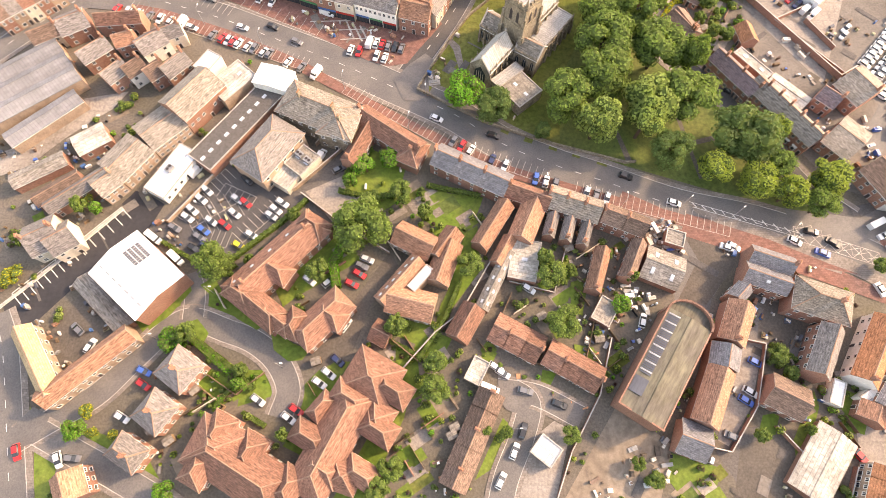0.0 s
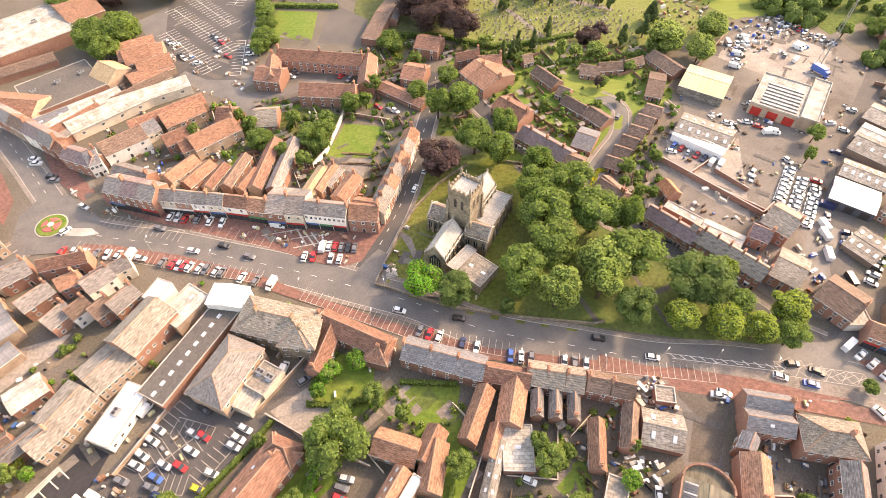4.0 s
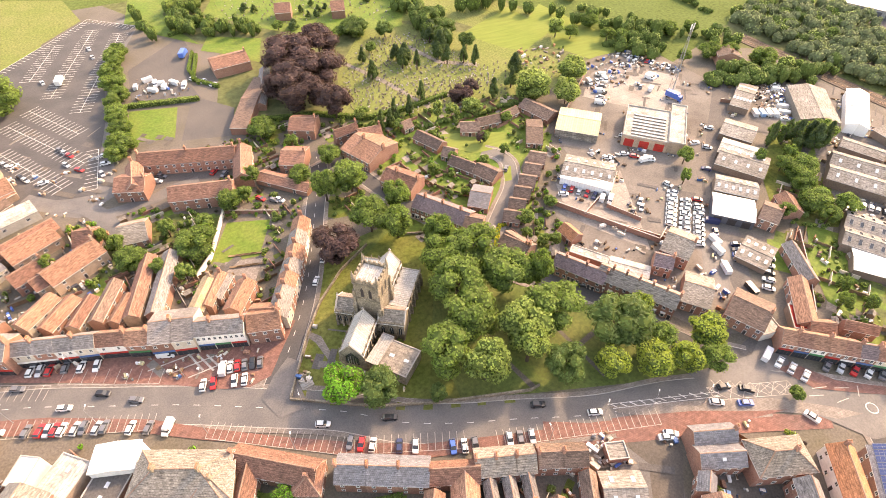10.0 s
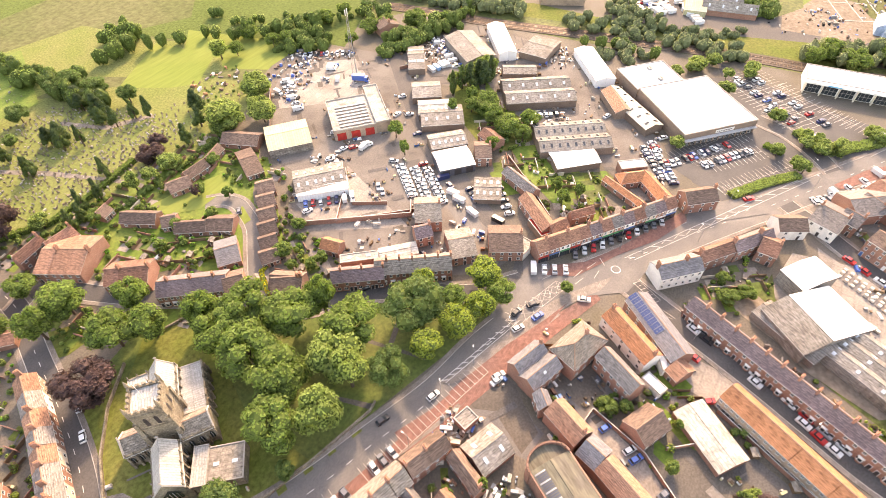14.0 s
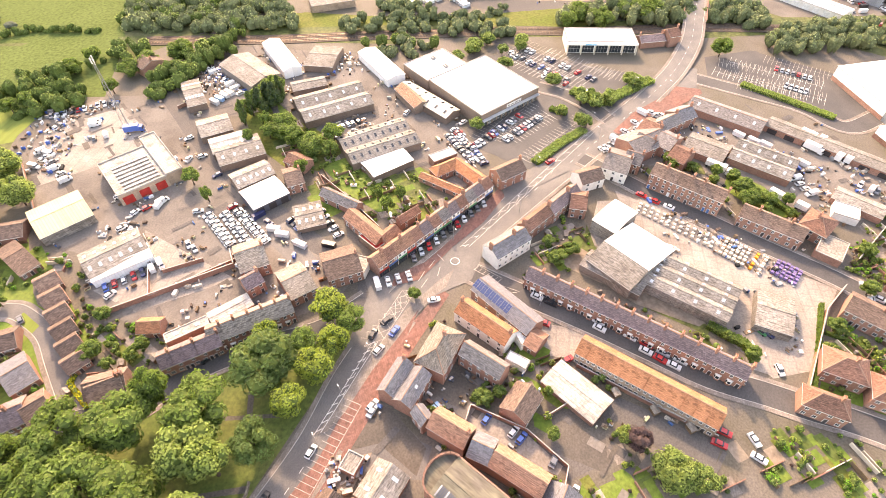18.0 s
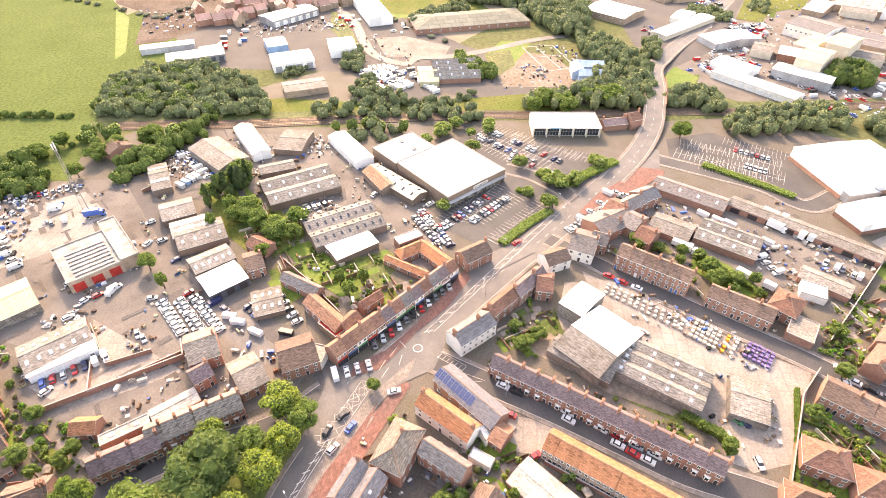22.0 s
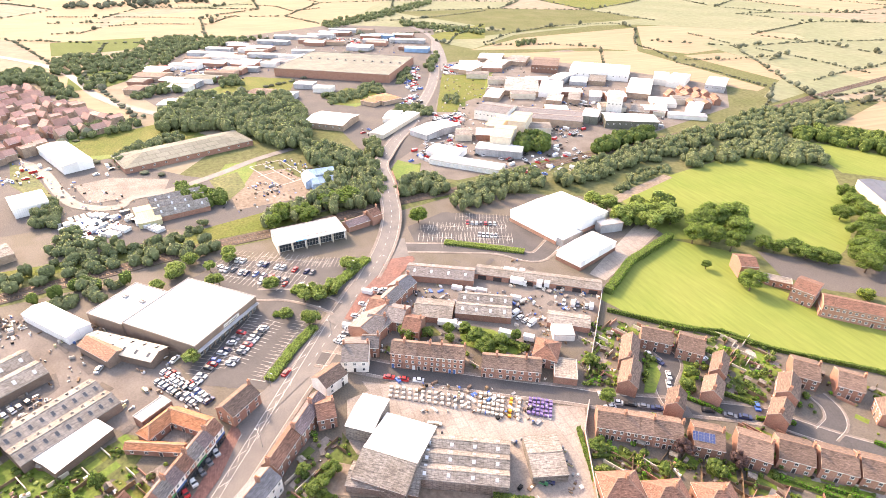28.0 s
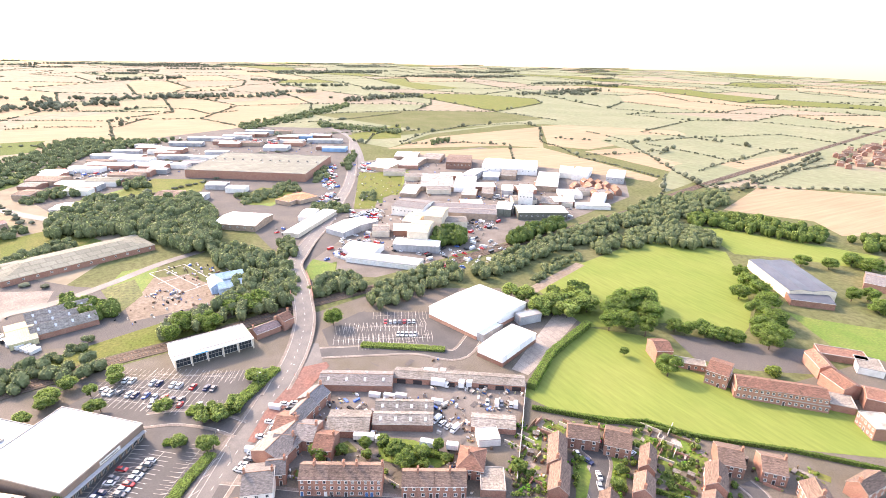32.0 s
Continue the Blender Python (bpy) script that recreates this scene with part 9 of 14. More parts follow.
# ---------- retail park ----------
patch("car_park", "asphalt_dark", 0.04, (218.2, 44.6), (251.6, 16.1), (242.6, -0.1), (233.7, -12.8), (216.5, -0.4), (194.1, 15.4), (205.0, 37.8), label='supermarket car park')
patch("car_park", "asphalt_dark", 0.04, (300.7, 40.2), (284.0, 0.5), (274.9, -38.3), (262.9, -42.6), (247.2, -23.4), (240.3, -0.1), (254.1, 16.3), (267.5, 28.3), label='retail car park')
patch("car_park", "asphalt_dark", 0.04, (298.0, -72.4), (308.6, -97.7), (288.8, -137.1), (256.2, -139.3), (250.5, -121.3), (269.6, -89.8), (275.9, -70.3), label='retail park car park')
flat(246.2, 39.8, 36, 38, -43, h=6.3, roof='white_sheet', wall='brick_brown', para=0.5, label='large supermarket with a white flat roof', name='supermarket', cat='supermarket')
flat(261.6, 65.0, 20, 25, -133, h=5.6, roof='white_sheet', wall='brick_brown', para=0.5, units=2, name='supermarket', cat='supermarket')
_h = root("supermarket", 246.2, 39.8, 0, -43, "glazed brick front wing of the supermarket", "supermarket")
for _i in range(12):
    _b = Build()
    _b.box(-1.2, -0.12, 0.3, 1.2, 0.0, 2.9, "glass")
    for _k in (-0.6, 0.0, 0.6):
        _b.box(_k - 0.04, -0.16, 0.3, _k + 0.04, -0.12, 2.9, "trim_white")
    part("pane", _b, _h, at=pose(-15.7 + _i * 2.85, -19.02, 0))
    _b = Build()
    _b.box(-0.2, -0.35, 0, 0.2, 0.0, 3.4, "brick_pale")
    part("pier", _b, _h, at=pose(-17.1 + _i * 2.85, -19.02, 0))
_b = Build()
_b.box(-17.6, -1.6, 3.4, 17.6, 0.0, 3.75, "grey_sheet")
part("canopy", _b, _h, "grey sheet canopy over the shop front", at=pose(0, -19.02, 0))
_b = Build()
_b.box(-4.5, -0.2, 4.2, 4.5, 0.0, 5.6, "trim_white")
for _k in range(9):
    _b.box(-3.9 + _k * 0.85, -0.24, 4.6, -3.4 + _k * 0.85, -0.2, 5.2, "door_dark")
part("sign", _b, _h, "white sign board with dark bars", at=pose(2.0, -19.02, 0))
flat(302.6, -17.4, 36.5, 15, -83, h=6, roof='white_sheet', wall='trim_white', para=0.5, label='white retail store with a glazed front', name='store', cat='shop')
_h = root("store", 302.6, -17.4, 0, -83, "tall glazed front of the retail store in a white portal frame", "shop")
for _i in range(5):
    _x = -14.4 + _i * 7.2
    _b = Build()
    _b.box(-3.2, -0.2, 0.3, 3.2, 0.0, 4.4, "glass")
    part("pane", _b, _h, at=pose(_x, -7.52, 0))
    _b = Build()
    for _k in (-1.6, 0.0, 1.6):
        _b.box(_k - 0.06, -0.28, 0.3, _k + 0.06, -0.2, 4.4, "metal_grey")
    _b.box(-3.2, -0.28, 2.3, 3.2, -0.2, 2.45, "metal_grey")
    part("mullion", _b, _h, at=pose(_x, -7.52, 0))
for _i in range(6):
    _b = Build()
    _b.box(-0.3, -2.2, 0, 0.3, -1.6, 5.4, "render_cream")
    part("column", _b, _h, "pale portal column", at=pose(-18.0 + _i * 7.2, -7.52, 0))
_b = Build()
_b.box(-18.4, -2.5, 5.4, 18.4, -0.02, 6.2, "trim_white")
part("canopy", _b, _h, "white projecting roof edge", at=pose(0, -7.52, 0))
_b = Build()
_b.box(-9.0, -2.56, 5.5, -3.4, -2.5, 6.1, "water_blue")
part("sign", _b, _h, "turquoise sign panel", at=pose(0, -7.52, 0))
house(308.1, -45.0, 14.1, 7.9, -72, e=3.5, r=5.4, roof='slate_purple', wall='brick', n=4, st=1, chim=2, label='brick station house with a slate roof')
house(311.0, -55.6, 6.6, 8.7, -65, e=5.8, r=8.2, roof='tile_red', wall='brick', n=2, chim=1)
_h = shed(274.3, -157.2, 35.5, 44, -163, e=7, r=7.8, roof='white_sheet', wall='white_sheet', label='large retail warehouse with a white roof', name='retail_warehouse')
_k = shed(236.0, -150.6, 15, 31, -159, e=5.5, r=6.2, roof='white_sheet', wall='white_sheet', label='retail warehouse with a white roof', name='retail_warehouse')
for _o, _x, _y in ((_h, 35.5, 44), (_k, 15, 31)):
    _b = Build()
    for _a, _c, _d, _e in ((-_x / 2, -_y / 2, _x / 2, -_y / 2), (-_x / 2, _y / 2, _x / 2, _y / 2)):
        _b.box(_a - 0.12, _c - 0.12, 0, _d + 0.12, _e + 0.12, 2.1, "brick")
    for _a in (-_x / 2, _x / 2):
        _b.box(_a - 0.12, -_y / 2 + 0.12, 0, _a + 0.12, _y / 2 - 0.12, 2.1, "brick")
    part("plinth", _b, _o, "red brick plinth below white cladding")
flat(253.0, -150.0, 7, 17, -161, h=4, roof='white_sheet', wall='grey_sheet')
flat(255.6, -178.9, 6.2, 13.9, 175, h=5, roof='grey_sheet', wall='grey_sheet')
patch("yard", "concrete", 0.04, (242.9, -178.1), (257.4, -201.4), (246.6, -210.5), (223.0, -167.9), (212.0, -145.9), (219.8, -141.9), label='pale service yard')
bays((206.0, 36.7), (230.7, 18.9), 20, 4.6, both=False)
bays((210.8, 28.6), (233.3, 12.6), 16, 4.6, both=False)
bays((199.4, 16.9), (232.5, -6.5), 20, 4.6, both=False)
bays((210.9, 38.6), (233.0, 25.5), 12, 4.6, both=False)
bays((293.2, 30.4), (267.5, 0.3), 18, 4.6, both=True)
bays((300.7, 23.3), (279.5, -5.3), 16, 4.6, both=True)
bays((270.2, 14.3), (249.0, -20.9), 20, 4.6, both=True)
bays((280.5, -10.9), (269.1, -35.1), 14, 4.6, both=True)
bays((293.7, -78.9), (281.3, -126.5), 26, 4.6, both=True)
bays((283.2, -80.7), (266.8, -123.2), 26, 4.6, both=True)
bays((273.1, -83.9), (264.2, -112.4), 18, 4.6, both=True)
bays((300.5, -103.3), (287.2, -132.6), 16, 4.6, both=True)
car_row(207.3, 38.2, 230.7, 21.5, 14, 54, "silver white grey black red blue white silver navy")
car_row(212.5, 26.4, 231.1, 12.6, 11, 53, "white silver black grey white red")
car_row(210.7, 46.1, 195.2, 34.3, 9, -53, "silver white grey black red blue white silver navy")
car_row(211.8, 51.3, 196.1, 39.2, 9, -52, "grey silver navy white black")
car_row(216.4, 49.5, 200.6, 36.1, 9, -50, "white red silver grey")
car_row(288.1, 28.5, 267.0, 3.1, 9, -40, "silver white grey black red blue white silver navy", skip=(1, 3, 4, 7))
car_row(269.1, 14.3, 255.8, -10.4, 8, -28, "silver white grey black red blue white silver navy", skip=(0, 2, 5))
car_row(290.2, -106.3, 283.8, -120.7, 7, -24, "red silver white grey")
car_row(274.7, -106.9, 270.2, -114.9, 5, -29, "silver white")
hedge(4, 1.6, (198.2, 13.3), (214.0, 2.0), (224.1, -7.7), leaf='leaf_light')
hedge(5, 2, (255.2, -2.6), (245.7, -15.6), (254.6, -25.0), (270.4, -41.9), leaf='leaf_light')
hedge(4, 1.5, (272.9, -85.4), (260.6, -104.6), (249.2, -121.4), leaf='leaf_light')
hedge(3, 1.5, (238.8, 7.6), (235.8, -0.2), leaf='leaf')
grove("leaf_light", 6, (218.3, 39.8, 3.3), (260.3, 6.3, 3.8), (228.5, -5.7, 3), (296.5, 41.7, 4), (288.9, 48.4, 4.8), (272, 29.1, 2.6), (296.8, 23.6, 4.2), (263.9, -33.7, 3.8), (285.7, 33.2, 3), (250.4, -20, 3.2), (249.6, -10.9, 2.4), (275.5, 55.6, 3.5))
grove("leaf", 10, (326.2, -19.3, 7.5), (330.9, -7.1, 7), (319.3, -0.9, 5), (338.2, -46, 8.3), (339.8, -35.3, 7.7), (299.8, -79.8, 5.2))

# ---------- churchyard side houses and school corner ----------
house(113.2, 26.6, 19.5, 6.7, -122, e=5.2, r=7.8, roof='tile_bright', wall='render_white', n=5, chim=2, lights=0, label='white cottage row with an orange pantile roof')
house(120.8, 20.4, 24.0, 8.0, -129, e=5, r=7.4, roof='slate_blue', wall='brick', n=5, chim=0, solar=9)
flat(113.2, 15.8, 10.8, 5.0, -146, h=3.2, roof='white_sheet', wall='render_white', lights=3)
house(109.8, 10.7, 4.5, 7.1, -120, e=3.5, r=5.5, roof='tile_orange', n=1, chim=0, st=1)
terrace(87.3, -38.4, 105.8, -0.8, 7.4, 12, e=5.2, r=8, side=-1, roof='tile_bright', wall='brick_pale', group='orange terrace', chim=False, label='pale brick terraced house with an orange tiled roof')
flat(102.5, 15.8, 6.7, 3.3, -113, h=2.6, roof='white_sheet', wall='render_white')
patch("lawn", "lawn", 0.03, (109.8, 15.5), (106.6, 5.8), (102.2, 8.1), (106.4, 17.0))
patch("yard", "concrete", 0.04, (118.6, 9.0), (117.5, -7.0), (106.2, -1.9), (107.1, 8.4), label='pale forecourt')
patch("yard", "asphalt_worn", 0.04, (98.0, -8.4), (86.0, -41.0), (76.2, -36.7), (80.2, -27.3), (88.4, -12.9), (87.9, -2.1), (94.3, 1.2), label='worn asphalt back lane')
patch("yard", "asphalt_worn", 0.04, (86.0, 7.3), (85.2, -5.2), (74.5, -6.7), (70.1, 0.6), (76.4, 6.7))
terrace(131.9, 15.2, 103.4, -49.1, 5.9, 14, e=5.4, r=8.2, side=1, bay=True, roof='slate_purple', group='bay-windowed terrace', chim=2, label='brick terraced house with a white bay window and slate roof')
boundary(1, 0.2, (133.7, 15.5), (119.9, -19.2), (104.7, -50.8), m='brick')
boundary(1.8, 0.2, (104.2, -1.9), (95.2, -21.0), (87.3, -39.7), m='brick')
boundary(1.8, 0.2, (86.0, 7.3), (97.7, -6.8), m='brick')
grove("leaf_copper", 8, (81.7, -17.3, 3.9))
grove("leaf_light", 7, (75.5, -26.1, 5.5), (73.5, -33.4, 3.4), (82.8, -13.9, 2.4), (75.1, -30.9, 2.9))

# ---------- builders yard ----------
patch("yard", "concrete", 0.03, (178.8, -11.7), (182.6, -31.0), (144.2, -85.1), (112.6, -71.8), (108.4, -60.0), (121.5, -48.1), (142.4, -27.8), (156.8, -7.2), label='dusty pale builders yard')
shed(147.6, -20.7, 17.7, 26.2, -130, e=5, r=8, roof='asbestos', roof2='white_sheet', split=-4.5, name='warehouse', wall='asbestos', label='tall warehouse with a bright white roof')
shed(165.0, -16.2, 9.7, 14.7, -127, e=6, r=7, name='warehouse', roof='white_sheet', wall='asbestos')
shed(138.0, -39.2, 29.0, 17.0, -117, e=4.4, r=5.7, roof='asbestos', wall='asbestos', spans=3, lights=4, label='long warehouse with weathered grey asbestos roofs')
shed(140.7, -15.1, 21.8, 8.3, -120, e=3.2, r=4.4, roof='asbestos', wall='concrete')
shed(130.8, -64.4, 11.0, 14.8, -106, e=3.6, r=4.7, roof='asbestos', wall='asbestos')
patch("yard", "soil", 0.04, (152.8, -1.2), (137.4, -27.4), (127.4, -45.7), (124.5, -41.9), (138.6, -9.0), (144.0, 2.5), label='bare brown earth bank')
hedge(3, 2, (124.8, -43.6), (118.7, -54.2), (113.1, -55.5))
grove("leaf", 4.5, (145.3, 4, 3.5), (150.3, -0.7, 3.2), (152.8, 7.3, 2.4), (115.2, -54.8, 2.4), (119.9, -48.4, 1.7))
def pallet(x, y, rot, m, k):
    def make():
        b = Build()
        b.box(-0.6, -0.55, 0, 0.6, 0.55, 0.14, "wood")
        b.box(-0.56, -0.5, 0.14, 0.56, 0.5, 0.8 + 0.12 * k, m)
        return b.mesh("pallet_load")
    o = tagged(part("pallet_load", cached(("pallet", m, k), make), at=pose(x, y, 0.1, 0, 0, rot)), {"pallet": "stack of pale building goods on a pallet", "purple_wrap": "purple-wrapped goods stacked on a pallet", "orange_paint": "orange-wrapped goods stacked on a pallet"}[m], "pallet", "yard stock")
    return o
for _x, _y, _n, _k, _u, _w, _a, _m in ((179.0, -28.2, 13, 3, (-1.257, -2.02), (-2.05, 0.78), -122, "pallet"), (164.5, -57.8, 6, 5, (-0.92, -1.3), (-1.83, 1.05), -125, "pallet"), (158.2, -66.9, 1, 5, (0, 0), (-1.73, 1.08), -122, "orange_paint"),
                                       (157.1, -69.7, 1, 5, (0, 0), (-1.62, 1.08), -119, "pallet"), (156.1, -73.5, 6, 5, (-0.82, -1.22), (-1.43, 0.95), -124, "purple_wrap"), (158.3, -35.6, 4, 1, (-0.7, -1.1), (0, 0), -122, "pallet")):
    for _i in range(_n):
        for _j in range(_k):
            pallet(_x + _u[0] * _i + _w[0] * _j, _y + _u[1] * _i + _w[1] * _j, _a, _m, (_i * 2 + _j * 3) % 5)
patch("yard", "concrete", 0.06, (186.0, -18.9), (166.6, -52.9), (150.2, -80.8), (146.5, -90.0), (119.4, -75.3), (109.1, -60.6), (111.1, -53.2), (120.1, -54.0), (138.4, -63.4), (150.7, -50.2), (161.6, -34.9), (170.5, -22.0), label='pale stained concrete builders yard')
patch("grass", "scrub", 0.11, (165.2, -7.1), (154.5, -9.6), (142.0, -21.2), (133.3, -30.5), (124.3, -45.0), (121.2, -43.2), (129.3, -25.1), (142.5, -6.6), (152.1, -4.6), label='strip of dry rough grass behind the terrace')
car(111.3, -62.3, -168, "white")
car(124.8, -60.0, -136, "green")
car(124.2, -62.0, -130, "navy")
car(123.4, -63.6, -128, "black")
car(110.9, -62.4, 180, "white", "lorry")

# ---------- yard lane houses ----------
terrace(189.6, -31.0, 182.4, -44.2, 8.4, 3, e=7.2, r=9.8, side=1, roof='tile_brown', wall='brick', group='modern terrace', door='mix', st=3, label='three-storey brown brick house with brown tiles')
terrace(182.4, -44.2, 176.2, -55.8, 8.4, 3, e=7.2, r=9.8, side=1, roof='tile_brown', wall='brick', group='modern terrace', door='mix', st=3, label='three-storey brown brick house with brown tiles')
terrace(172.6, -61.5, 162.3, -81.0, 8.4, 4, e=5, r=7.6, side=1, roof='tile_brown', wall='brick', group='lane semi houses')
flat(162.8, -92.0, 8.6, 11.0, -121, h=3.2, roof='felt', wall='brick')
house(173.5, -90.0, 9.5, 11.6, -129, e=4.5, r=7, roof='tile_red', n=3, chim=1, hip=True)
house(224.0, -35.9, 8.1, 12.4, -126, e=5, r=7.6, roof='tile_red', n=2, chim=1)
house(215.4, -41.8, 7.7, 12.0, -125, e=5, r=7.6, roof='slate', n=2, chim=1)
house(206.6, -46.0, 7.3, 10.7, -125, e=5, r=7.6, roof='tile_red', n=2, chim=1)
house(213.6, -32.4, 7.8, 6.8, -125, e=5, r=7.6, roof='slate', n=2, chim=1)
house(228.5, -42.6, 12.0, 7.7, -49, e=5, r=7.6, roof='slate', n=2, chim=1)
house(236.0, -50.1, 10.3, 9.2, -55, e=5, r=7.6, roof='slate_blue', n=2, chim=1)
house(201.7, -26.6, 6.8, 8.2, -110, e=5, r=7.6, roof='slate', n=2, chim=1)

# ---------- old works ----------
patch("yard", "yard", 0.03, (222.8, 0.8), (252.0, -53.2), (237.1, -112.7), (207.5, -145.9), (183.6, -117.9), (179.7, -98.1), (203.0, -45.5), (204.8, -11.7), label='old works yard')
shed(242.0, -71.5, 32.8, 11.2, -119, e=3.5, r=5.52, roof='slate', wall='brick', lights=4)
shed(222.4, -113.8, 59.8, 8.5, -124, e=3, r=4.04, roof='asbestos', wall='brick', doors=8, door='door_dark')
shed(210.5, -80.2, 24.2, 16.5, -119, e=3.4, r=5.16, roof='asbestos', wall='brick', spans=2, lights=4)
shed(215.7, -58.4, 17, 13, -119, e=3.2, r=4.7, roof='asbestos', wall='brick')
house(214.5, -31.7, 19.1, 13.3, -52, e=5, r=7.4, roof='slate', n=3, chim=1, solar=0)
shed(188.9, -110.1, 17.8, 8.3, -124, e=2.9, r=3.88, roof='asbestos', wall='brick')
flat(183.4, -103.7, 8.7, 7.6, -111, h=3, roof='white_sheet', wall='render_white')
car(229.2, -108.9, -39, "white", "lorry")
car(219.9, -114.2, -41, "white", "lorry")
car(218.8, -117.7, -42, "white", "lorry")
car(212.7, -43.0, -62, "white", "lorry")
car_row(202.7, -116.6, 194.7, -128.2, 8, -35, "white silver v:white grey")
car_row(202.7, -91.3, 194.1, -95.1, 4, -66, "v:white white silver")
car_row(211.2, -15.1, 229.4, -33.9, 10, 44, "white silver grey v:white black")
car_row(211.0, -16.9, 240.9, -42.8, 12, 49, "white silver v:white grey black white")
grove("leaf", 6, (204.7, -43.2, 4.3), (192.8, -68.9, 3.3), (186.1, -76, 3.7), (185.6, -68.6, 4.1), (191.4, -66, 2.8), (186.7, -83.5, 2.3), (145.2, -98.6, 3.2), (200.1, -59.2, 2.4))
hedge(2, 2.2, (199.7, -65.8), (186.3, -79.2), (179.9, -86.1))

# ---------- vehicles in the yards ----------
car_row(149.7, 135.9, 137.0, 121.5, 8, -41, "white white silver white white white silver white")
car_row(150.9, 129.7, 138.3, 115.3, 8, -41, "white silver white white white silver white white")
car_row(152.1, 123.5, 139.5, 109.1, 8, -41, "silver white white white silver white white white")
car_row(155.5, 128.4, 146.6, 116.3, 5, -36, "red grey red silver")
car_row(111.7, 155.6, 123.9, 141.7, 7, 41, "blue red silver red navy v:white v:white")
car(134.3, 136.4, -141, "white")
car(132.7, 133.4, -136, "silver")
car(133.4, 137.1, -136, "white")
car(109.2, 152.2, -25, "white")
car(147.2, 164.2, -22, "white")
car(150.2, 161.0, -35, "red")
car(154.8, 175.1, -48, "white")
car(138.6, 164.8, -38, "white")
car(151.1, 140.4, -66, "silver")
car(152.4, 157.0, -2, "white", "van")
car(154.4, 156.7, -32, "white", "van")
car(199.4, 212.2, -62, "white", "van")
car(197.3, 211.3, -57, "white", "van")
car_row(176.1, 223.7, 160.5, 201.9, 6, -36, "v:white white grey v:white silver v:white")
car_row(200.9, 235.3, 214.9, 214.0, 10, 33, "grey silver white black red white")
car_row(192.8, 228.2, 195.4, 227.0, 2, 65, "white grey")
car_row(188.1, 206.2, 191.0, 202.3, 2, 37, "grey v:white")
car_row(166.6, 219.8, 175.0, 218.7, 3, 83, "v:white white v:white")
car(195.9, 191.2, -68, "blue", "lorry")
car_row(151.6, 103.4, 147.2, 97.3, 4, -36, "navy black blue grey")
car_row(157.3, 93.9, 146.9, 83.8, 5, -46, "grey white black silver white")
car_row(155.4, 120.0, 159.6, 115.8, 3, 44, "blue navy silver")
car_row(172.2, 142.1, 194.0, 164.6, 3, 136, "navy silver white")
car_row(210.6, 101.9, 216.6, 94.2, 5, 38, "navy silver white grey black")
car_row(253.5, 184.6, 231.2, 156.0, 8, -38, "v:white white v:white blue light_blue v:white")
car_row(221.8, 165.2, 230.2, 161.5, 4, 66, "v:white v:light_blue v:white")
car_row(126.0, 64.3, 131.1, 54.5, 4, 27, "v:white white silver white")
car_row(139.9, 54.3, 171.0, 32.6, 11, 25, "grey silver red white grey black red white grey")
car(108.5, 54.9, -23, "blue")
car(112.2, 58.2, -35, "black")
car(81.4, 55.8, -19, "white")
car(222.5, 46.5, -40, "white")
car(200.0, 7.0, -46, "red")
car(122.4, 44.4, -69, "white")
car_row(130.5, 10.7, 128.9, 6.9, 2, -113, "silver grey")
car_row(121.5, -9.5, 110.6, -33.3, 6, -115, "white silver white red silver white", skip=(1,))
car_row(118.4, 8.2, 118.1, 7.3, 1, -106, "red")
car(84.7, 38.5, -37, "light_blue")
car(82.4, 22.9, -37, "blue")
car(79.5, 15.6, -30, "white")
car(79.0, 13.5, -33, "light_blue")
car(74.5, 4.5, -25, "grey")
car(105.8, 0.8, -51, "red")
car(99.3, -73.1, -106, "white")
car(85.6, -40.0, -110, "red")
car(84.3, -39.0, -110, "red")
car(88.0, -49.7, -154, "white")
car(83.0, -49.8, -121, "white")
car(89.1, -41.9, -111, "red")
car(139.8, 96.1, -109, "white", "van")
car_row(184.3, -28.8, 178.7, -38.7, 3, -119, "red red white")

# ---------- lattice mast ----------
_h = root("lattice_mast", 195.8, 194.0, 0, 20, "tall galvanised steel lattice radio mast", "mast")
_b = Build()
for _k in range(12):
    _z0, _z1 = _k * 3.0, _k * 3.0 + 3.0
    _r0, _r1 = 1.5 - _k * 0.1, 1.5 - (_k + 1) * 0.1
    for _a in range(3):
        for _c in (0, 1):
            _t0, _t1 = _a * 2.094, (_a + _c) * 2.094
            _p, _q = Vector((_r0 * math.cos(_t0), _r0 * math.sin(_t0), _z0)), Vector((_r1 * math.cos(_t1), _r1 * math.sin(_t1), _z1))
            _u = (_q - _p).orthogonal().normalized() * (0.11 if not _c else 0.06)
            _w = (_q - _p).cross(_u).normalized() * (0.11 if not _c else 0.06)
            _b.poly([_p + _u, _p + _w, _p - _u, _p - _w, _q + _u, _q + _w, _q - _u, _q - _w], [(0, 1, 5, 4), (1, 2, 6, 5), (2, 3, 7, 6), (3, 0, 4, 7)], "metal_grey")
part("lattice", _b, _h)
for _k in range(3):
    _b = Build()
    _b.cyl(0.6 * math.cos(_k * 2.1), 0.6 * math.sin(_k * 2.1), 32 + _k, 34.5 + _k, 0.25, 0.25, "trim_white", 8)
    part("antenna", _b, _h)

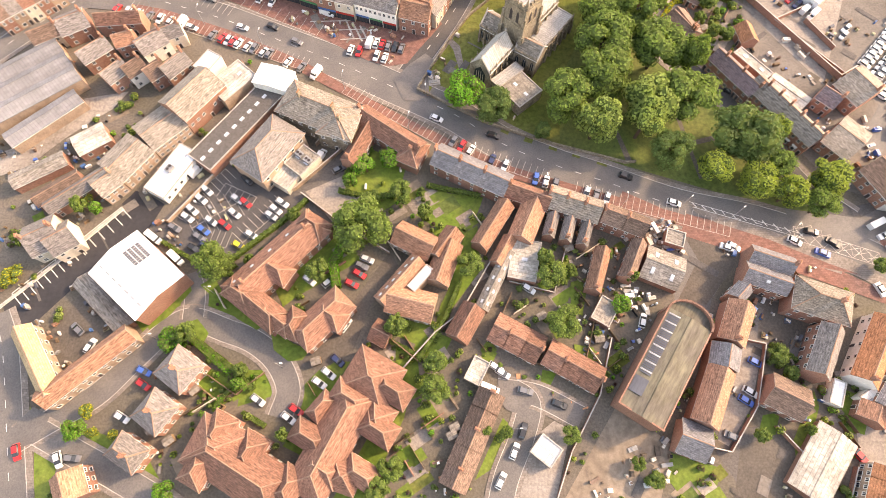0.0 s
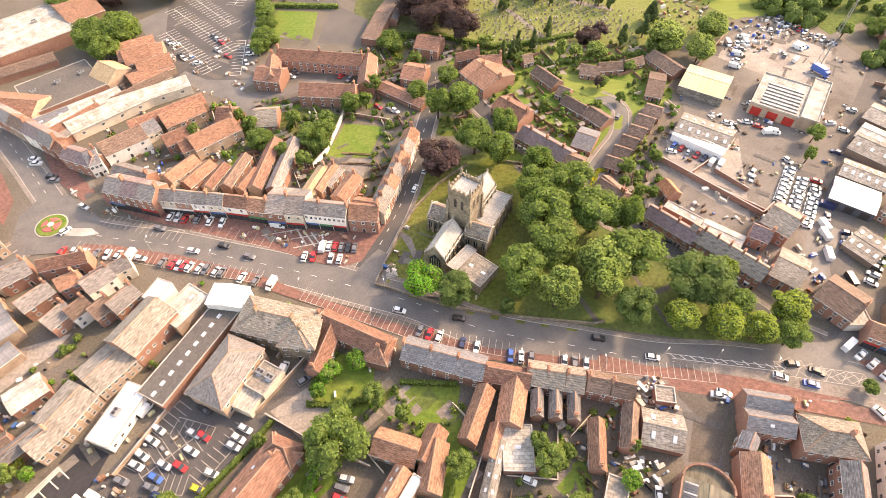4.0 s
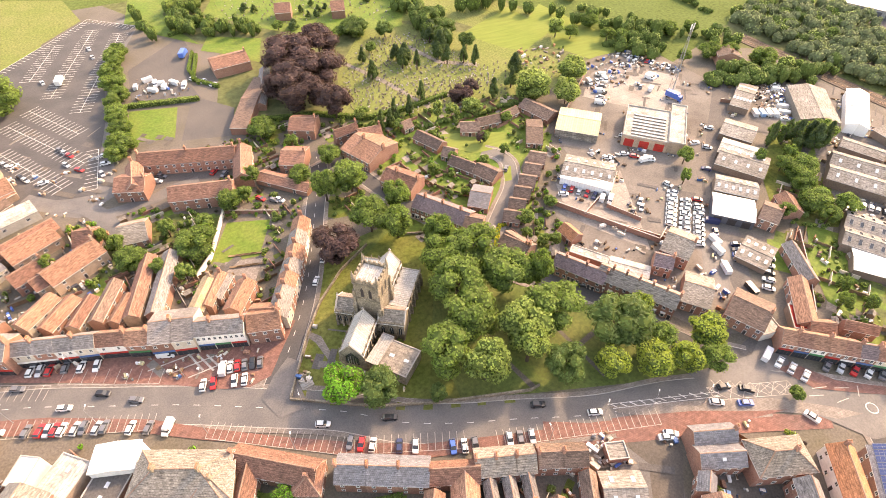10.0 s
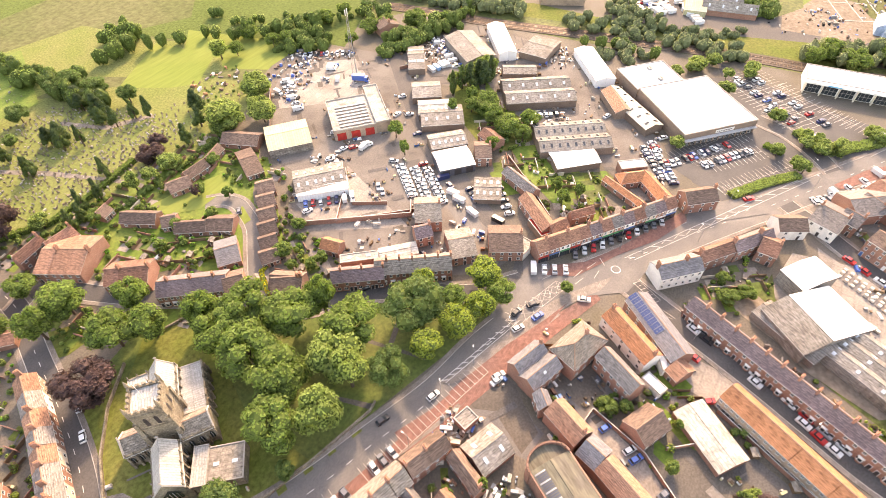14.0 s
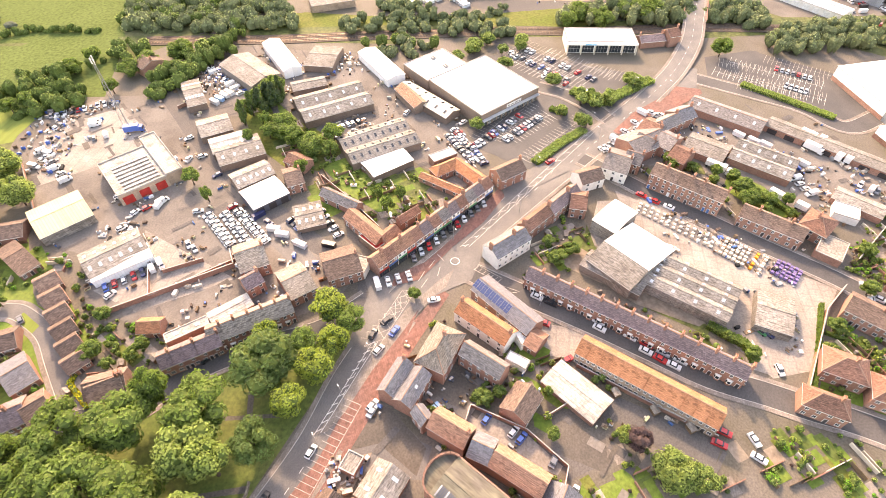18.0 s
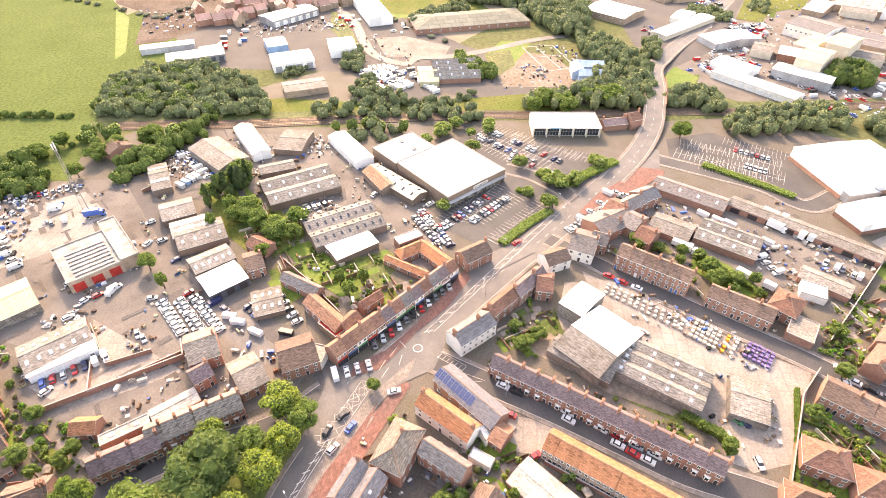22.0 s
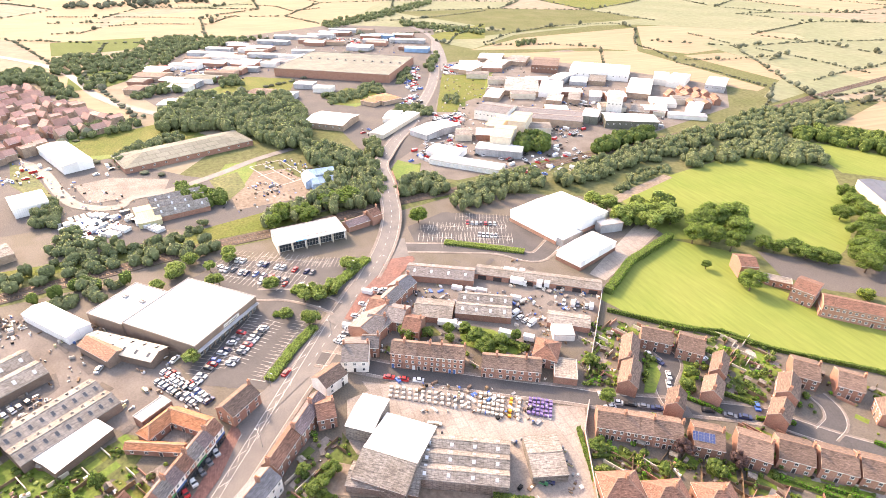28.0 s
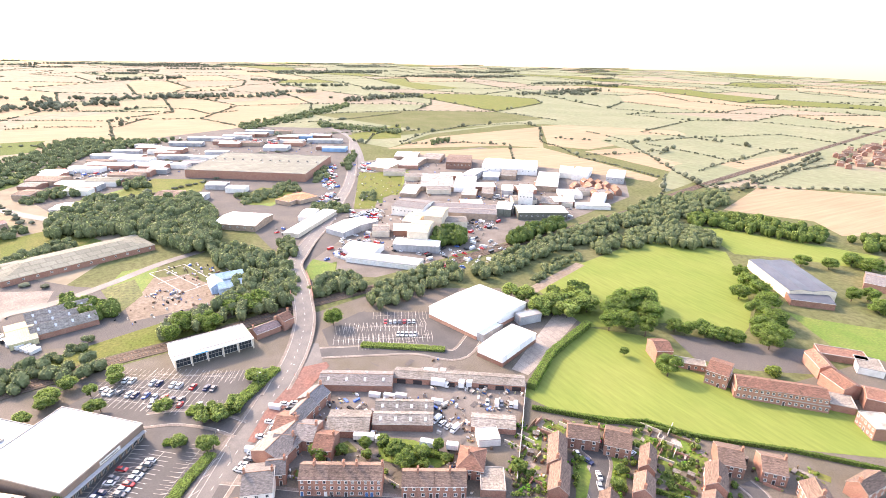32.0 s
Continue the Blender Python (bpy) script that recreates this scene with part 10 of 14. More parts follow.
# ---------- church ----------
def dress(h, L, W, e, n, r=0.0, sides=(-1, 1)):
    """Buttresses, lancet windows, a moulded parapet and gable copings on a stone church part."""
    for s in sides:
        at = pose(0, 0, 0, 0, 0, 0 if s < 0 else 180)
        for i in range(n + 1):
            u = -L / 2 + 0.3 + i * (L - 0.6) / n
            b = Build()
            b.box(u - 0.32, -W / 2 - 0.75, 0, u + 0.32, -W / 2, e * 0.55, "stone")
            b.box(u - 0.28, -W / 2 - 0.45, e * 0.55, u + 0.28, -W / 2, e * 0.86, "stone")
            part("buttress", b, h, at=at)
            b = Build()
            b.cyl(u, -W / 2 - 0.1, e - 0.1, e + 0.9, 0.22, 0.2, "stone", 6)
            b.cyl(u, -W / 2 - 0.1, e + 0.9, e + 1.9, 0.24, 0.02, "stone", 6)
            part("pinnacle", b, h, at=at)
        for i in range(n):
            u = -L / 2 + (i + 0.5) * L / n
            b = Build()
            q = [(u - 0.5, e * 0.3), (u + 0.5, e * 0.3), (u + 0.5, e * 0.66), (u, e * 0.8), (u - 0.5, e * 0.66)]
            b.poly([(x, -W / 2 - 0.06, z) for x, z in q], [(0, 1, 2, 3, 4)], "glass")
            b.box(u - 0.06, -W / 2 - 0.12, e * 0.3, u + 0.06, -W / 2 - 0.06, e * 0.74, "kerb")
            b.box(u - 0.7, -W / 2 - 0.16, e * 0.27, u + 0.7, -W / 2, e * 0.3, "stone")
            part("lancet_window", b, h, "pointed leaded window", at=at)
        b = Build()
        b.box(-L / 2, -W / 2 - 0.14, e - 0.1, L / 2, -W / 2 + 0.25, e + 0.45, "stone")
        part("parapet", b, h, at=at)
    if r:
        for x in (-L / 2, L / 2):
            b = Build()
            rib(b, (x, -W / 2 - 0.2, e + 0.1), (x, 0, r + 0.3), "kerb", 0.3, 0.35)
            rib(b, (x, W / 2 + 0.2, e + 0.1), (x, 0, r + 0.3), "kerb", 0.3, 0.35)
            b.box(x - 0.12, -0.12, r + 0.3, x + 0.12, 0.12, r + 1.5, "kerb")
            b.box(x - 0.1, -0.45, r + 0.9, x + 0.1, 0.45, r + 1.1, "kerb")
            part("gable_coping", b, h, "pale stone coping with a gable cross")


_h = house(27.3, 131.5, 15.5, 7.1, 52, e=10, r=14.6, roof='lead', n=5, chim=0, st=1, sides='', label='stone church nave with a steep pale roof', wall='stone', name='church', cat='church', group='church parts')
dress(_h, 15.5, 7.1, 10, 5, 14.6)
_h = flat(32.8, 127.9, 15.7, 6.9, 54, h=7, roof='lead', wall='stone', n=0, label='church aisle with a ribbed lead roof', name='church', cat='church')
dress(_h, 15.7, 6.9, 7, 5, sides=(-1,))
for _i in range(22):
    _b = Build()
    _b.box(-0.05, -3.1, 7.02, 0.05, 3.1, 7.16, "lead")
    part("roll", _b, _h, "raised lead roll", at=pose(-7.5 + _i * 0.71, 0, 0))
_h = house(25.9, 118.5, 8.1, 6.5, -31, e=7.5, r=10.5, roof='stone_slate', n=0, chim=0, st=1, sides='', label='stone transept with a dark slate roof', wall='stone', name='church', cat='church', group='church parts')
dress(_h, 8.1, 6.5, 7.5, 3, 10.5, sides=(-1,))
_h = flat(25.7, 140.9, 5.7, 5.1, -32, h=8, roof='lead', wall='stone', label='church north aisle with a lead roof', name='church', cat='church')
dress(_h, 5.7, 5.1, 8, 2, sides=(1,))
_h = house(14.7, 129.2, 6.3, 7.4, -33, e=6.5, r=9.5, roof='stone_slate', n=0, chim=0, st=1, sides='', label='stone north transept with a slate roof', wall='stone', name='church', cat='church', group='church parts')
dress(_h, 6.3, 7.4, 6.5, 3, 9.5, sides=(-1,))
_h = house(13.7, 115.1, 12.5, 7.0, 54, e=8, r=12.5, roof='lead', n=0, chim=0, st=1, sides='', label='stone chancel with a steep pale roof', wall='stone', name='church', cat='church', group='church parts')
dress(_h, 12.5, 7.0, 8, 4, 12.5)
_b = Build()
_b.poly([(-6.31, y, z) for y, z in ((-2.0, 2.6), (-2.0, 6.2), (0.0, 8.6), (2.0, 6.2), (2.0, 2.6))], [(0, 1, 2, 3, 4)], "glass")
for _y in (-1.2, -0.4, 0.4, 1.2):
    _b.box(-6.38, _y - 0.08, 2.6, -6.31, _y + 0.08, 7.2 - abs(_y), "kerb")
part("east_window", _b, _h, "large traceried east window")
flat(18.7, 110.3, 3.8, 10.8, -48, h=4.8, roof='lead', wall='stone', name='church', cat='church')
flat(22.8, 105.3, 9.5, 9.8, -48, h=4.4, roof='felt', wall='stone', label='low stone vestry with a dark flat roof', name='church', cat='church', lights=2)
church_tower(22.0, 124.7, 7.9, -41)
_h = root("war_memorial", -4.3, 111.0, 0, 10, "stone war memorial cross on stepped base", "memorial")
for _i in range(3):
    _b = Build()
    _b.box(-1.8 + _i * 0.5, -1.8 + _i * 0.5, _i * 0.3, 1.8 - _i * 0.5, 1.8 - _i * 0.5, _i * 0.3 + 0.3, "kerb")
    part("step", _b, _h)
_b = Build()
_b.box(-0.25, -0.25, 0.9, 0.25, 0.25, 5.0, "stone")
_b.box(-0.9, -0.2, 3.8, 0.9, 0.2, 4.2, "stone")
part("cross", _b, _h)
boundary(1.2, 0.4, (-9.7, 107.3), (13.3, 95.0), (31.3, 88.8), (54.6, 82.6), (57.8, 83.0), m='stone', label='curved stone churchyard retaining wall')
boundary(1.2, 0.4, (-9.6, 107.6), (-0.0, 127.1), (6.8, 137.9), (16.9, 148.6), (29.0, 156.9), m='stone', label='stone churchyard wall')
boundary(1, 0.3, (48.1, 152.8), (53.0, 147.1), (52.7, 153.3), (40.6, 157.7), m='stone')

# ---------- railway ----------
railway((273.2, 229.1), (278.6, 199.2), (284.2, 161.9), (295.5, 111.9), (304.1, 70.0), (313.6, 24.2), (318.2, -15.4), (329.7, -66.1), (334.4, -100.5), (338.8, -140.3), (357.9, -211.2), (387.2, -391.4), (419.0, -511.3), (454.0, -663.5), (520.8, -990.2), (807.5, -2391.0))
bridge_rail((332.0, -71.5, 4.0), (345.0, -74.1, 4.4), (357.0, -76.5, 4.5), (372.0, -78.7, 3.8))

# ---------- playing fields and school ----------
patch("pitch", "pitch", 0.03, (200.5, -133.9), (224.9, -170.3), (234.4, -204.5), (209.1, -229.6), (191.0, -213.3), (171.9, -221.3), (158.4, -222.8), (126.0, -258.4), (105.7, -255.1), (99.5, -239.5), (123.7, -206.7), (143.6, -182.6), (167.2, -160.1), (181.0, -141.4), label='bright mown school field')
patch("pitch", "pitch", 0.03, (289.8, -211.7), (307.9, -262.8), (322.8, -336.4), (315.3, -374.2), (276.5, -388.3), (241.1, -352.5), (207.5, -312.8), (192.8, -287.0), (187.0, -270.4), (217.8, -249.2), (234.4, -204.5), (260.6, -206.6), label='bright mown sports field')
patch("pitch", "pitch", 0.03, (333.9, -423.3), (316.2, -442.0), (252.4, -474.2), (215.7, -491.6), (211.4, -448.2), (245.5, -421.9), (271.1, -390.9), label='bright green sports field')
patch("lawn", "lawn", 0.05, (194.8, -326.4), (181.5, -332.0), (148.2, -360.7), (131.3, -318.6), (160.1, -307.8), label='dark green artificial sports pitch')
patch("yard", "asphalt_worn", 0.05, (208.1, -239.7), (186.5, -264.8), (163.1, -291.8), (144.5, -276.8), (168.0, -241.6), (185.1, -230.5), label='school playground')
patch("grass", "soil", 0.04, (290.0, -201.4), (312.1, -266.6), (305.2, -268.4), (283.9, -207.9), label='bare earth edge of the field')
house(194.8, -214.8, 8.2, 12.1, -117, e=7, r=9, n=3, sides='fbl', roof='tile_red', wall='brick', chim=0, name='school', cat='school', group='school blocks')
house(167.8, -223.9, 9.6, 13.8, -156, e=7, r=9, n=4, sides='fbr', roof='tile_red', wall='brick', chim=0, name='school', cat='school', group='school blocks')
house(146.0, -234.5, 36.5, 9.9, -134, e=6.5, r=8.5, n=16, sides='fb', roof='tile_red', wall='brick', chim=0, name='school', cat='school', group='school blocks')
flat(181.9, -221.1, 14.8, 5.7, -137, h=3, roof='felt', wall='brick', n=5, sides='f')
flat(144.6, -233.3, 37.5, 6.7, -136, h=3.2, roof='felt_light', wall='brick', n=16, sides='f', label='single-storey school corridor with white windows')
house(149.9, -275.2, 15.5, 7.3, 143, e=6, r=8, n=4, roof='tile_red', wall='brick', chim=0, name='school', cat='school', group='school blocks')
house(135.8, -265.7, 13.4, 9.6, 160, e=6, r=8, n=4, roof='tile_red', wall='brick', chim=0, name='school', cat='school', group='school blocks')
flat(129.6, -253.8, 9.9, 9.9, -141, h=3.2, roof='felt', wall='brick')
flat(113.0, -248.7, 11.5, 10.2, 146, h=5.5, roof='felt_light', wall='brick', n=5, st=2, sides='f')
house(122.8, -267.9, 9.0, 10.8, -144, e=6, r=8, n=3, roof='tile_red', wall='brick', chim=0, name='school', cat='school', group='school blocks')
flat(151.0, -298.0, 21.8, 9.7, -138, h=3.5, roof='tile_red', wall='brick', n=8, sides='f')
flat(138.9, -298.9, 10.8, 12.6, -144, h=3.5, roof='felt', wall='render_white')
shed(218.7, -370.4, 53.1, 29.2, 148, e=6.5, r=7.5, roof='dark_sheet', wall='render_cream', spans=2, label='sports hall with dark grey roofs', name='sports_hall', cat='hall')
shed(197.3, -353.5, 24.3, 19.7, -135, e=4, r=4.6, roof='dark_sheet', wall='brick')
house(186.0, -422.9, 20.5, 24.1, -157, e=5, r=7, roof='slate', n=4, chim=0)
hedge(1.3, 1.7, (181.0, -141.4), (166.4, -159.2), (143.0, -181.7), (122.7, -205.1), (99.8, -226.2))
hedge(4, 3.5, (202.2, -139.9), (220.6, -166.8), (235.4, -205.4), leaf='leaf')
grove("leaf", 11, (180.9, -204.8, 5.9), (226.5, -337.1, 6.7), (214.9, -330.6, 7.2), (202.4, -319.1, 7.5), (198.5, -301.6, 6.6), (187.5, -299.9, 8.3), (184.3, -284.1, 8), (175.1, -281.7, 7.2), (238.2, -345.8, 5.4), (172.9, -272.9, 5.9))
grove("leaf_yellow", 5, (157.8, -251.4, 3.8))
grove("leaf", 12, (235.9, -224.2, 8.4), (241, -238.7, 9.4), (238.5, -252.5, 9.5), (223, -241.9, 7.7), (222.2, -220.8, 6.2), (212.6, -225.5, 4.9), (226.4, -212.4, 5.6))
grove("leaf_light", 11, (258.7, -189.3, 7.2), (260.1, -203.1, 8), (254.8, -213.7, 8.7), (248.9, -217.1, 6.6), (274.7, -191.3, 6.1), (281.8, -186, 5.5), (248.5, -201.6, 6.5))
grove("leaf", 8, (208.5, -243.6, 5), (203.5, -246.4, 4.3), (200.8, -254.6, 5.6), (193.1, -255.9, 4.9), (189.5, -260.3, 5.4), (184.8, -263, 5.4))
grove("leaf", 9, (219.4, -317.7, 5.7), (232.8, -411.5, 5.8), (220.3, -424.7, 5.7), (215.8, -446.6, 7.5), (203.3, -447.2, 8.1), (179.3, -389.3, 5.7), (167.7, -376.9, 6.8), (184.2, -379.4, 5))

# ---------- estate houses ----------
for _p in ((165.1, -136.1, 12.0, 9.0, -130), (156.4, -145.9, 9.8, 12.0, -136), (161.8, -120.3, 15.6, 6.6, 138), (150.7, -111.8, 13.8, 6.8, 136), (142.7, -146.8, 12.1, 5.6, 129), (134.2, -135.4, 9.5, 6.7, 129), (125.1, -161.5, 12.3, 7.0, 126), (130.1, -175.7, 8.9, 12.4, -136), (119.8, -185.7, 8.4, 11.2, -137), (104.2, -185.7, 8.3, 8.3, 138), (98.4, -206.7, 12.9, 6.9, 87), (117.5, -148.8, 9.7, 6.6, 121), (134.2, -118.7, 8.8, 6.0, 133),):
    house(*_p, e=5, r=7.6, roof='tile_brown', wall='brick', n=3, chim=1, group='estate houses', cat='house')
terrace(118.9, -108.2, 133.5, -85.5, 9.7, 6, e=5, r=7.6, side=-1, roof='tile_brown', wall='brick', group='estate terrace')
house(118.1, -117.1, 9.1, 10.8, -126, e=5, r=7.6, solar=4, roof='tile_brown', wall='brick', n=3, chim=1, group='estate houses', cat='house')
house(110.1, -128.3, 10.0, 11.4, -135, e=5, r=7.6, roof='tile_brown', wall='brick', n=3, chim=1, group='estate houses', cat='house')
for _p in ((112.7, -79.0, 11.8, 9.2, -108), (105.5, -90.1, 11.8, 8.9, -106), (99.5, -102.9, 11.2, 9.4, -110), (91.6, -113.2, 10.9, 7.5, -104), (99.8, -69.7, 11.6, 6.8, -107),):
    house(*_p, e=5.2, r=8.2, roof='tile_red', wall='brick', n=4, chim=1, hip=True, group='hipped semis', label='brick semi-detached house with a hipped red tiled roof')
for _p in (((125.0, -85.6), (122.0, -90.6), (113.8, -84.5), (116.6, -79.6)), ((122.6, -93.9), (117.0, -101.9), (111.8, -96.4), (114.9, -89.9)), ((109.9, -73.9), (107.0, -85.7), (101.4, -82.0), (104.1, -71.3)), ((103.2, -86.8), (100.8, -95.8), (97.8, -93.6), (99.3, -84.1)), ((114.9, -114.2), (109.6, -121.6), (102.8, -115.9), (109.6, -110.0)), ((105.6, -122.1), (98.8, -129.3), (95.7, -126.4), (99.1, -116.4)), ((158.7, -125.5), (156.3, -130.9), (144.9, -120.6), (148.3, -117.3)), ((153.3, -139.5), (152.3, -145.8), (137.7, -132.0), (143.3, -130.7)), ((183.2, -120.2), (180.0, -128.5), (169.3, -119.2), (173.7, -113.3)),):
    patch("lawn", "lawn", 0.03, *_p)
for _p in (((146.9, -160.4), (143.3, -164.4), (129.6, -149.6), (132.6, -146.7)), ((150.7, -173.6), (147.1, -177.1), (134.8, -165.3), (138.2, -160.9)),):
    patch("lawn", "lawn", 0.03, *_p)
hedge(1.2, 1.6, (136.7, -137.9), (129.1, -144.8), (125.0, -147.6))
hedge(1, 1.4, (127.1, -79.9), (125.0, -85.6), (119.1, -95.5), (111.9, -107.9))
hedge(1.2, 2, (190.9, -131.4), (179.4, -143.5), (168.7, -153.8), (161.3, -168.0), (147.1, -177.1))
hedge(1.2, 1.8, (138.4, -82.0), (123.3, -76.8), (103.6, -69.3), leaf='leaf')
boundary(1.8, 0.1, (121.9, -91.5), (112.1, -83.4), m='wood', name='fence', cat='fence', label='weathered timber garden fence')
boundary(1.8, 0.1, (116.0, -101.3), (103.5, -90.5), m='wood', name='fence', cat='fence', label='weathered timber garden fence')
boundary(1.8, 0.1, (111.6, -109.6), (98.7, -97.9), m='wood', name='fence', cat='fence', label='weathered timber garden fence')
boundary(1.8, 0.1, (107.6, -121.9), (98.0, -112.7), m='wood', name='fence', cat='fence', label='weathered timber garden fence')
boundary(2.2, 0.25, (147.0, -92.1), (135.8, -82.7), (102.3, -66.8), m='brick')
boundary(2, 0.25, (204.3, -138.3), (176.8, -115.2), (159.8, -100.5), m='brick')
grove("leaf_copper", 7, (117.2, -107.2, 3.1), (107.9, -120.1, 2.7))
grove("leaf", 5, (109.1, -112.1, 2.7), (140.6, -129.6, 2.8), (145.2, -135.4, 2.4), (128.7, -82.9, 2.9), (107.1, -112.4, 2.4), (203.5, -199.9, 2.6), (185, -205.3, 3), (163.7, -104.2, 3), (113.7, -96.5, 2.1))
car_row(149.2, -99.8, 142.8, -98.1, 2, 255, "silver white")
car_row(143.5, -101.8, 136.4, -113.3, 4, -122, "white black grey navy")
car(148.2, -128.7, 152, "white")
car(144.3, -125.3, 149, "silver")
car(155.7, -130.5, -169, "navy")
car(160.5, -129.5, 163, "white")
car(150.6, -147.8, -83, "white")
car(163.2, -142.4, 161, "red")
car(129.3, -129.5, -120, "black")
car(124.6, -135.1, -130, "grey")
car(122.3, -139.5, -125, "navy")
car(124.5, -147.4, 146, "blue")

# ---------- works beyond the railway ----------
patch("yard", "asphalt_worn", 0.02, (450.7, 283.2), (477.2, 226.2), (521.6, 149.2), (419.7, 46.9), (378.4, -14.7), (356.3, -34.6), (334.1, 37.3), (362.8, 117.1), (354.5, 236.3), label='far industrial estate ground')
patch("yard", "yard", 0.02, (377.5, -85.7), (454.7, -96.1), (714.4, -230.5), (752.8, -467.5), (614.0, -512.5), (532.4, -546.4), (431.3, -449.5), (392.4, -326.5), (362.7, -213.9), (351.3, -125.6), label='far works ground')
patch("yard", "asphalt_worn", 0.02, (679.6, 105.1), (988.6, 47.8), (1158.4, -82.3), (1014.7, -348.7), (672.4, -239.3), (437.3, -134.4), (392.2, -89.7), (436.3, -76.3), (536.8, -68.6), (543.6, -14.1), (559.4, 56.5), label='far trading estate ground')
patch("yard", "yard", 0.027, (641, 346), (712, 270), (762, 223), (620, 132), (554, 90), (529, 144), (521, 145), (478, 188), (447, 223), (436, 255), label="pale streets of the new estate")
patch("yard", "concrete", 0.03, (424.2, 112.3), (438.3, 92.6), (401.6, 69.2), (390.2, 60.8), (389.4, 99.2), label='pale works yard')
patch("grass", "meadow", 0.03, (545.3, 144.5), (547.5, 101.3), (494.1, 67.9), (463.6, 95.8), (489.0, 129.6))
patch("grass", "meadow", 0.03, (457.0, 94.9), (492.7, 58.7), (505.2, 40.5), (443.1, 85.1))
patch("yard", "soil", 0.03, (360.9, 23.5), (360.8, -35.3), (388.4, -15.7), (403.7, 14.9), (374.7, 23.3), label='bare building site earth')
patch("yard", "site_earth", 0.03, (652, 351), (681, 316), (677, 260), (535, 189), (499, 194), (506, 245), (492, 280), label='pinkish building site earth')
patch("grass", "soil", 0.03, (346.1, 37.5), (364.2, -43.5), (350.0, -74.8), (330.5, -9.9), (328.8, 37.2), label='brown earth bank')
patch("grass", "meadow", 0.03, (386.7, -94.3), (389.5, -111.9), (360.0, -100.8), (352.4, -88.8))
shed(368.4, 49.7, 29.8, 28.9, -77, e=3.2, r=6.7, roof='asbestos', wall='brick', spans=3, lights=4, label='ribbed pale works sheds with glazed strips')
shed(358.6, 66.2, 12, 24, -77, e=3.4, r=5.2, roof='green_sheet', wall='green_sheet')
_rng = random.Random(11)
for _q, _st, _sd in (([(674, 258), (702, 240), (732, 215), (654, 167), (593, 127), (546, 90), (540, 124), (520, 141), (529, 184), (591, 220)], 13.5, 6), ([(476, 254), (493, 239), (493, 191), (530, 148), (513, 140), (472, 185), (465, 224), (443, 220), (430, 243)], 13.5, 9)):
    for _p in fill(_q, _st, 0, 1, 0, 1, seed=_sd):
        house(_p[0], _p[1], _rng.uniform(8, 12), 7.0, -50 + _rng.choice((0, 0, 90)) + _rng.uniform(-8, 8), e=_rng.choice((5.0, 5.0, 7.5)), r=_rng.uniform(8, 10), roof="tile_pink_haze", wall="brick_pale", chim=0, n=0, sides="", group="new estate houses", label="new red brick house with a red tiled roof")
for _p in fill([(483.0, -949.9), (528.1, -1304.6), (398.1, -981.5), (414.6, -842.8)], 20, 0, 1, 0, 1, seed=7):
    house(_p[0], _p[1], _rng.uniform(8, 11), 7.0, 30 + _rng.choice((0, 90)), e=5.0, r=7.4, roof="tile_brown", wall="brick", chim=0, n=0, sides="", group="far village houses", label="distant brick house with a brown tiled roof")
for _p in fill([(480, -404), (500, -439), (475, -472), (439, -441), (432, -410)], 13, 0, 1, 0, 1, seed=8):
    house(_p[0], _p[1], _rng.uniform(8, 10), 7.0, -20, e=5.0, r=7.4, roof="tile_orange", wall="brick", chim=0, n=0, sides="", group="far new houses", label="distant new house with an orange tiled roof")
def scatter_cars(poly, step, rot, seed):
    rng = random.Random(seed)
    for p in fill(poly, step, 0, 1, 0, 1, seed=seed):
        car(p[0], p[1], rot + rng.choice((0, 90)), rng.choice(("white", "white", "silver", "grey", "red", "blue", "black")), rng.choice(("car", "car", "van")))
scatter_cars([(371.0, 115.3), (369.9, 80.6), (341.0, 80.5), (345.2, 107.1)], 5, 20, 1)
scatter_cars([(379.7, 85.4), (368.2, 70.0), (337.3, 57.3), (356.3, 75.7)], 5, 20, 2)
scatter_cars([(441.7, 224.6), (427.9, 204.9), (381.9, 211.5), (393.9, 232.8)], 9, 20, 3)
scatter_cars([(430.2, -122.2), (444.9, -160.2), (394.9, -150.5), (391.7, -97.7)], 9, 20, 4)
scatter_cars([(396.2, -142.2), (359.1, -203.3), (372.8, -219.6), (406.7, -191.7)], 11, 20, 5)
scatter_cars([(401.4, -226.3), (396.0, -261.1), (414.6, -267.7), (412.6, -237.2)], 8, 20, 6)
scatter_cars([(508.2, -161.9), (494.6, -194.6), (471.9, -180.4), (460.9, -151.2)], 7, 20, 7)
scatter_cars([(498.8, -285.1), (476.3, -316.8), (500.3, -338.0), (515.5, -300.2)], 8, 20, 8)
scatter_cars([(462.2, 169.7), (477.0, 140.2), (450.2, 130.7), (443.0, 160.7)], 9, 20, 9)
scatter_cars([(435.5, 112.2), (441.2, 72.6), (454.4, 77.9), (459.6, 112.0)], 12, 20, 10)

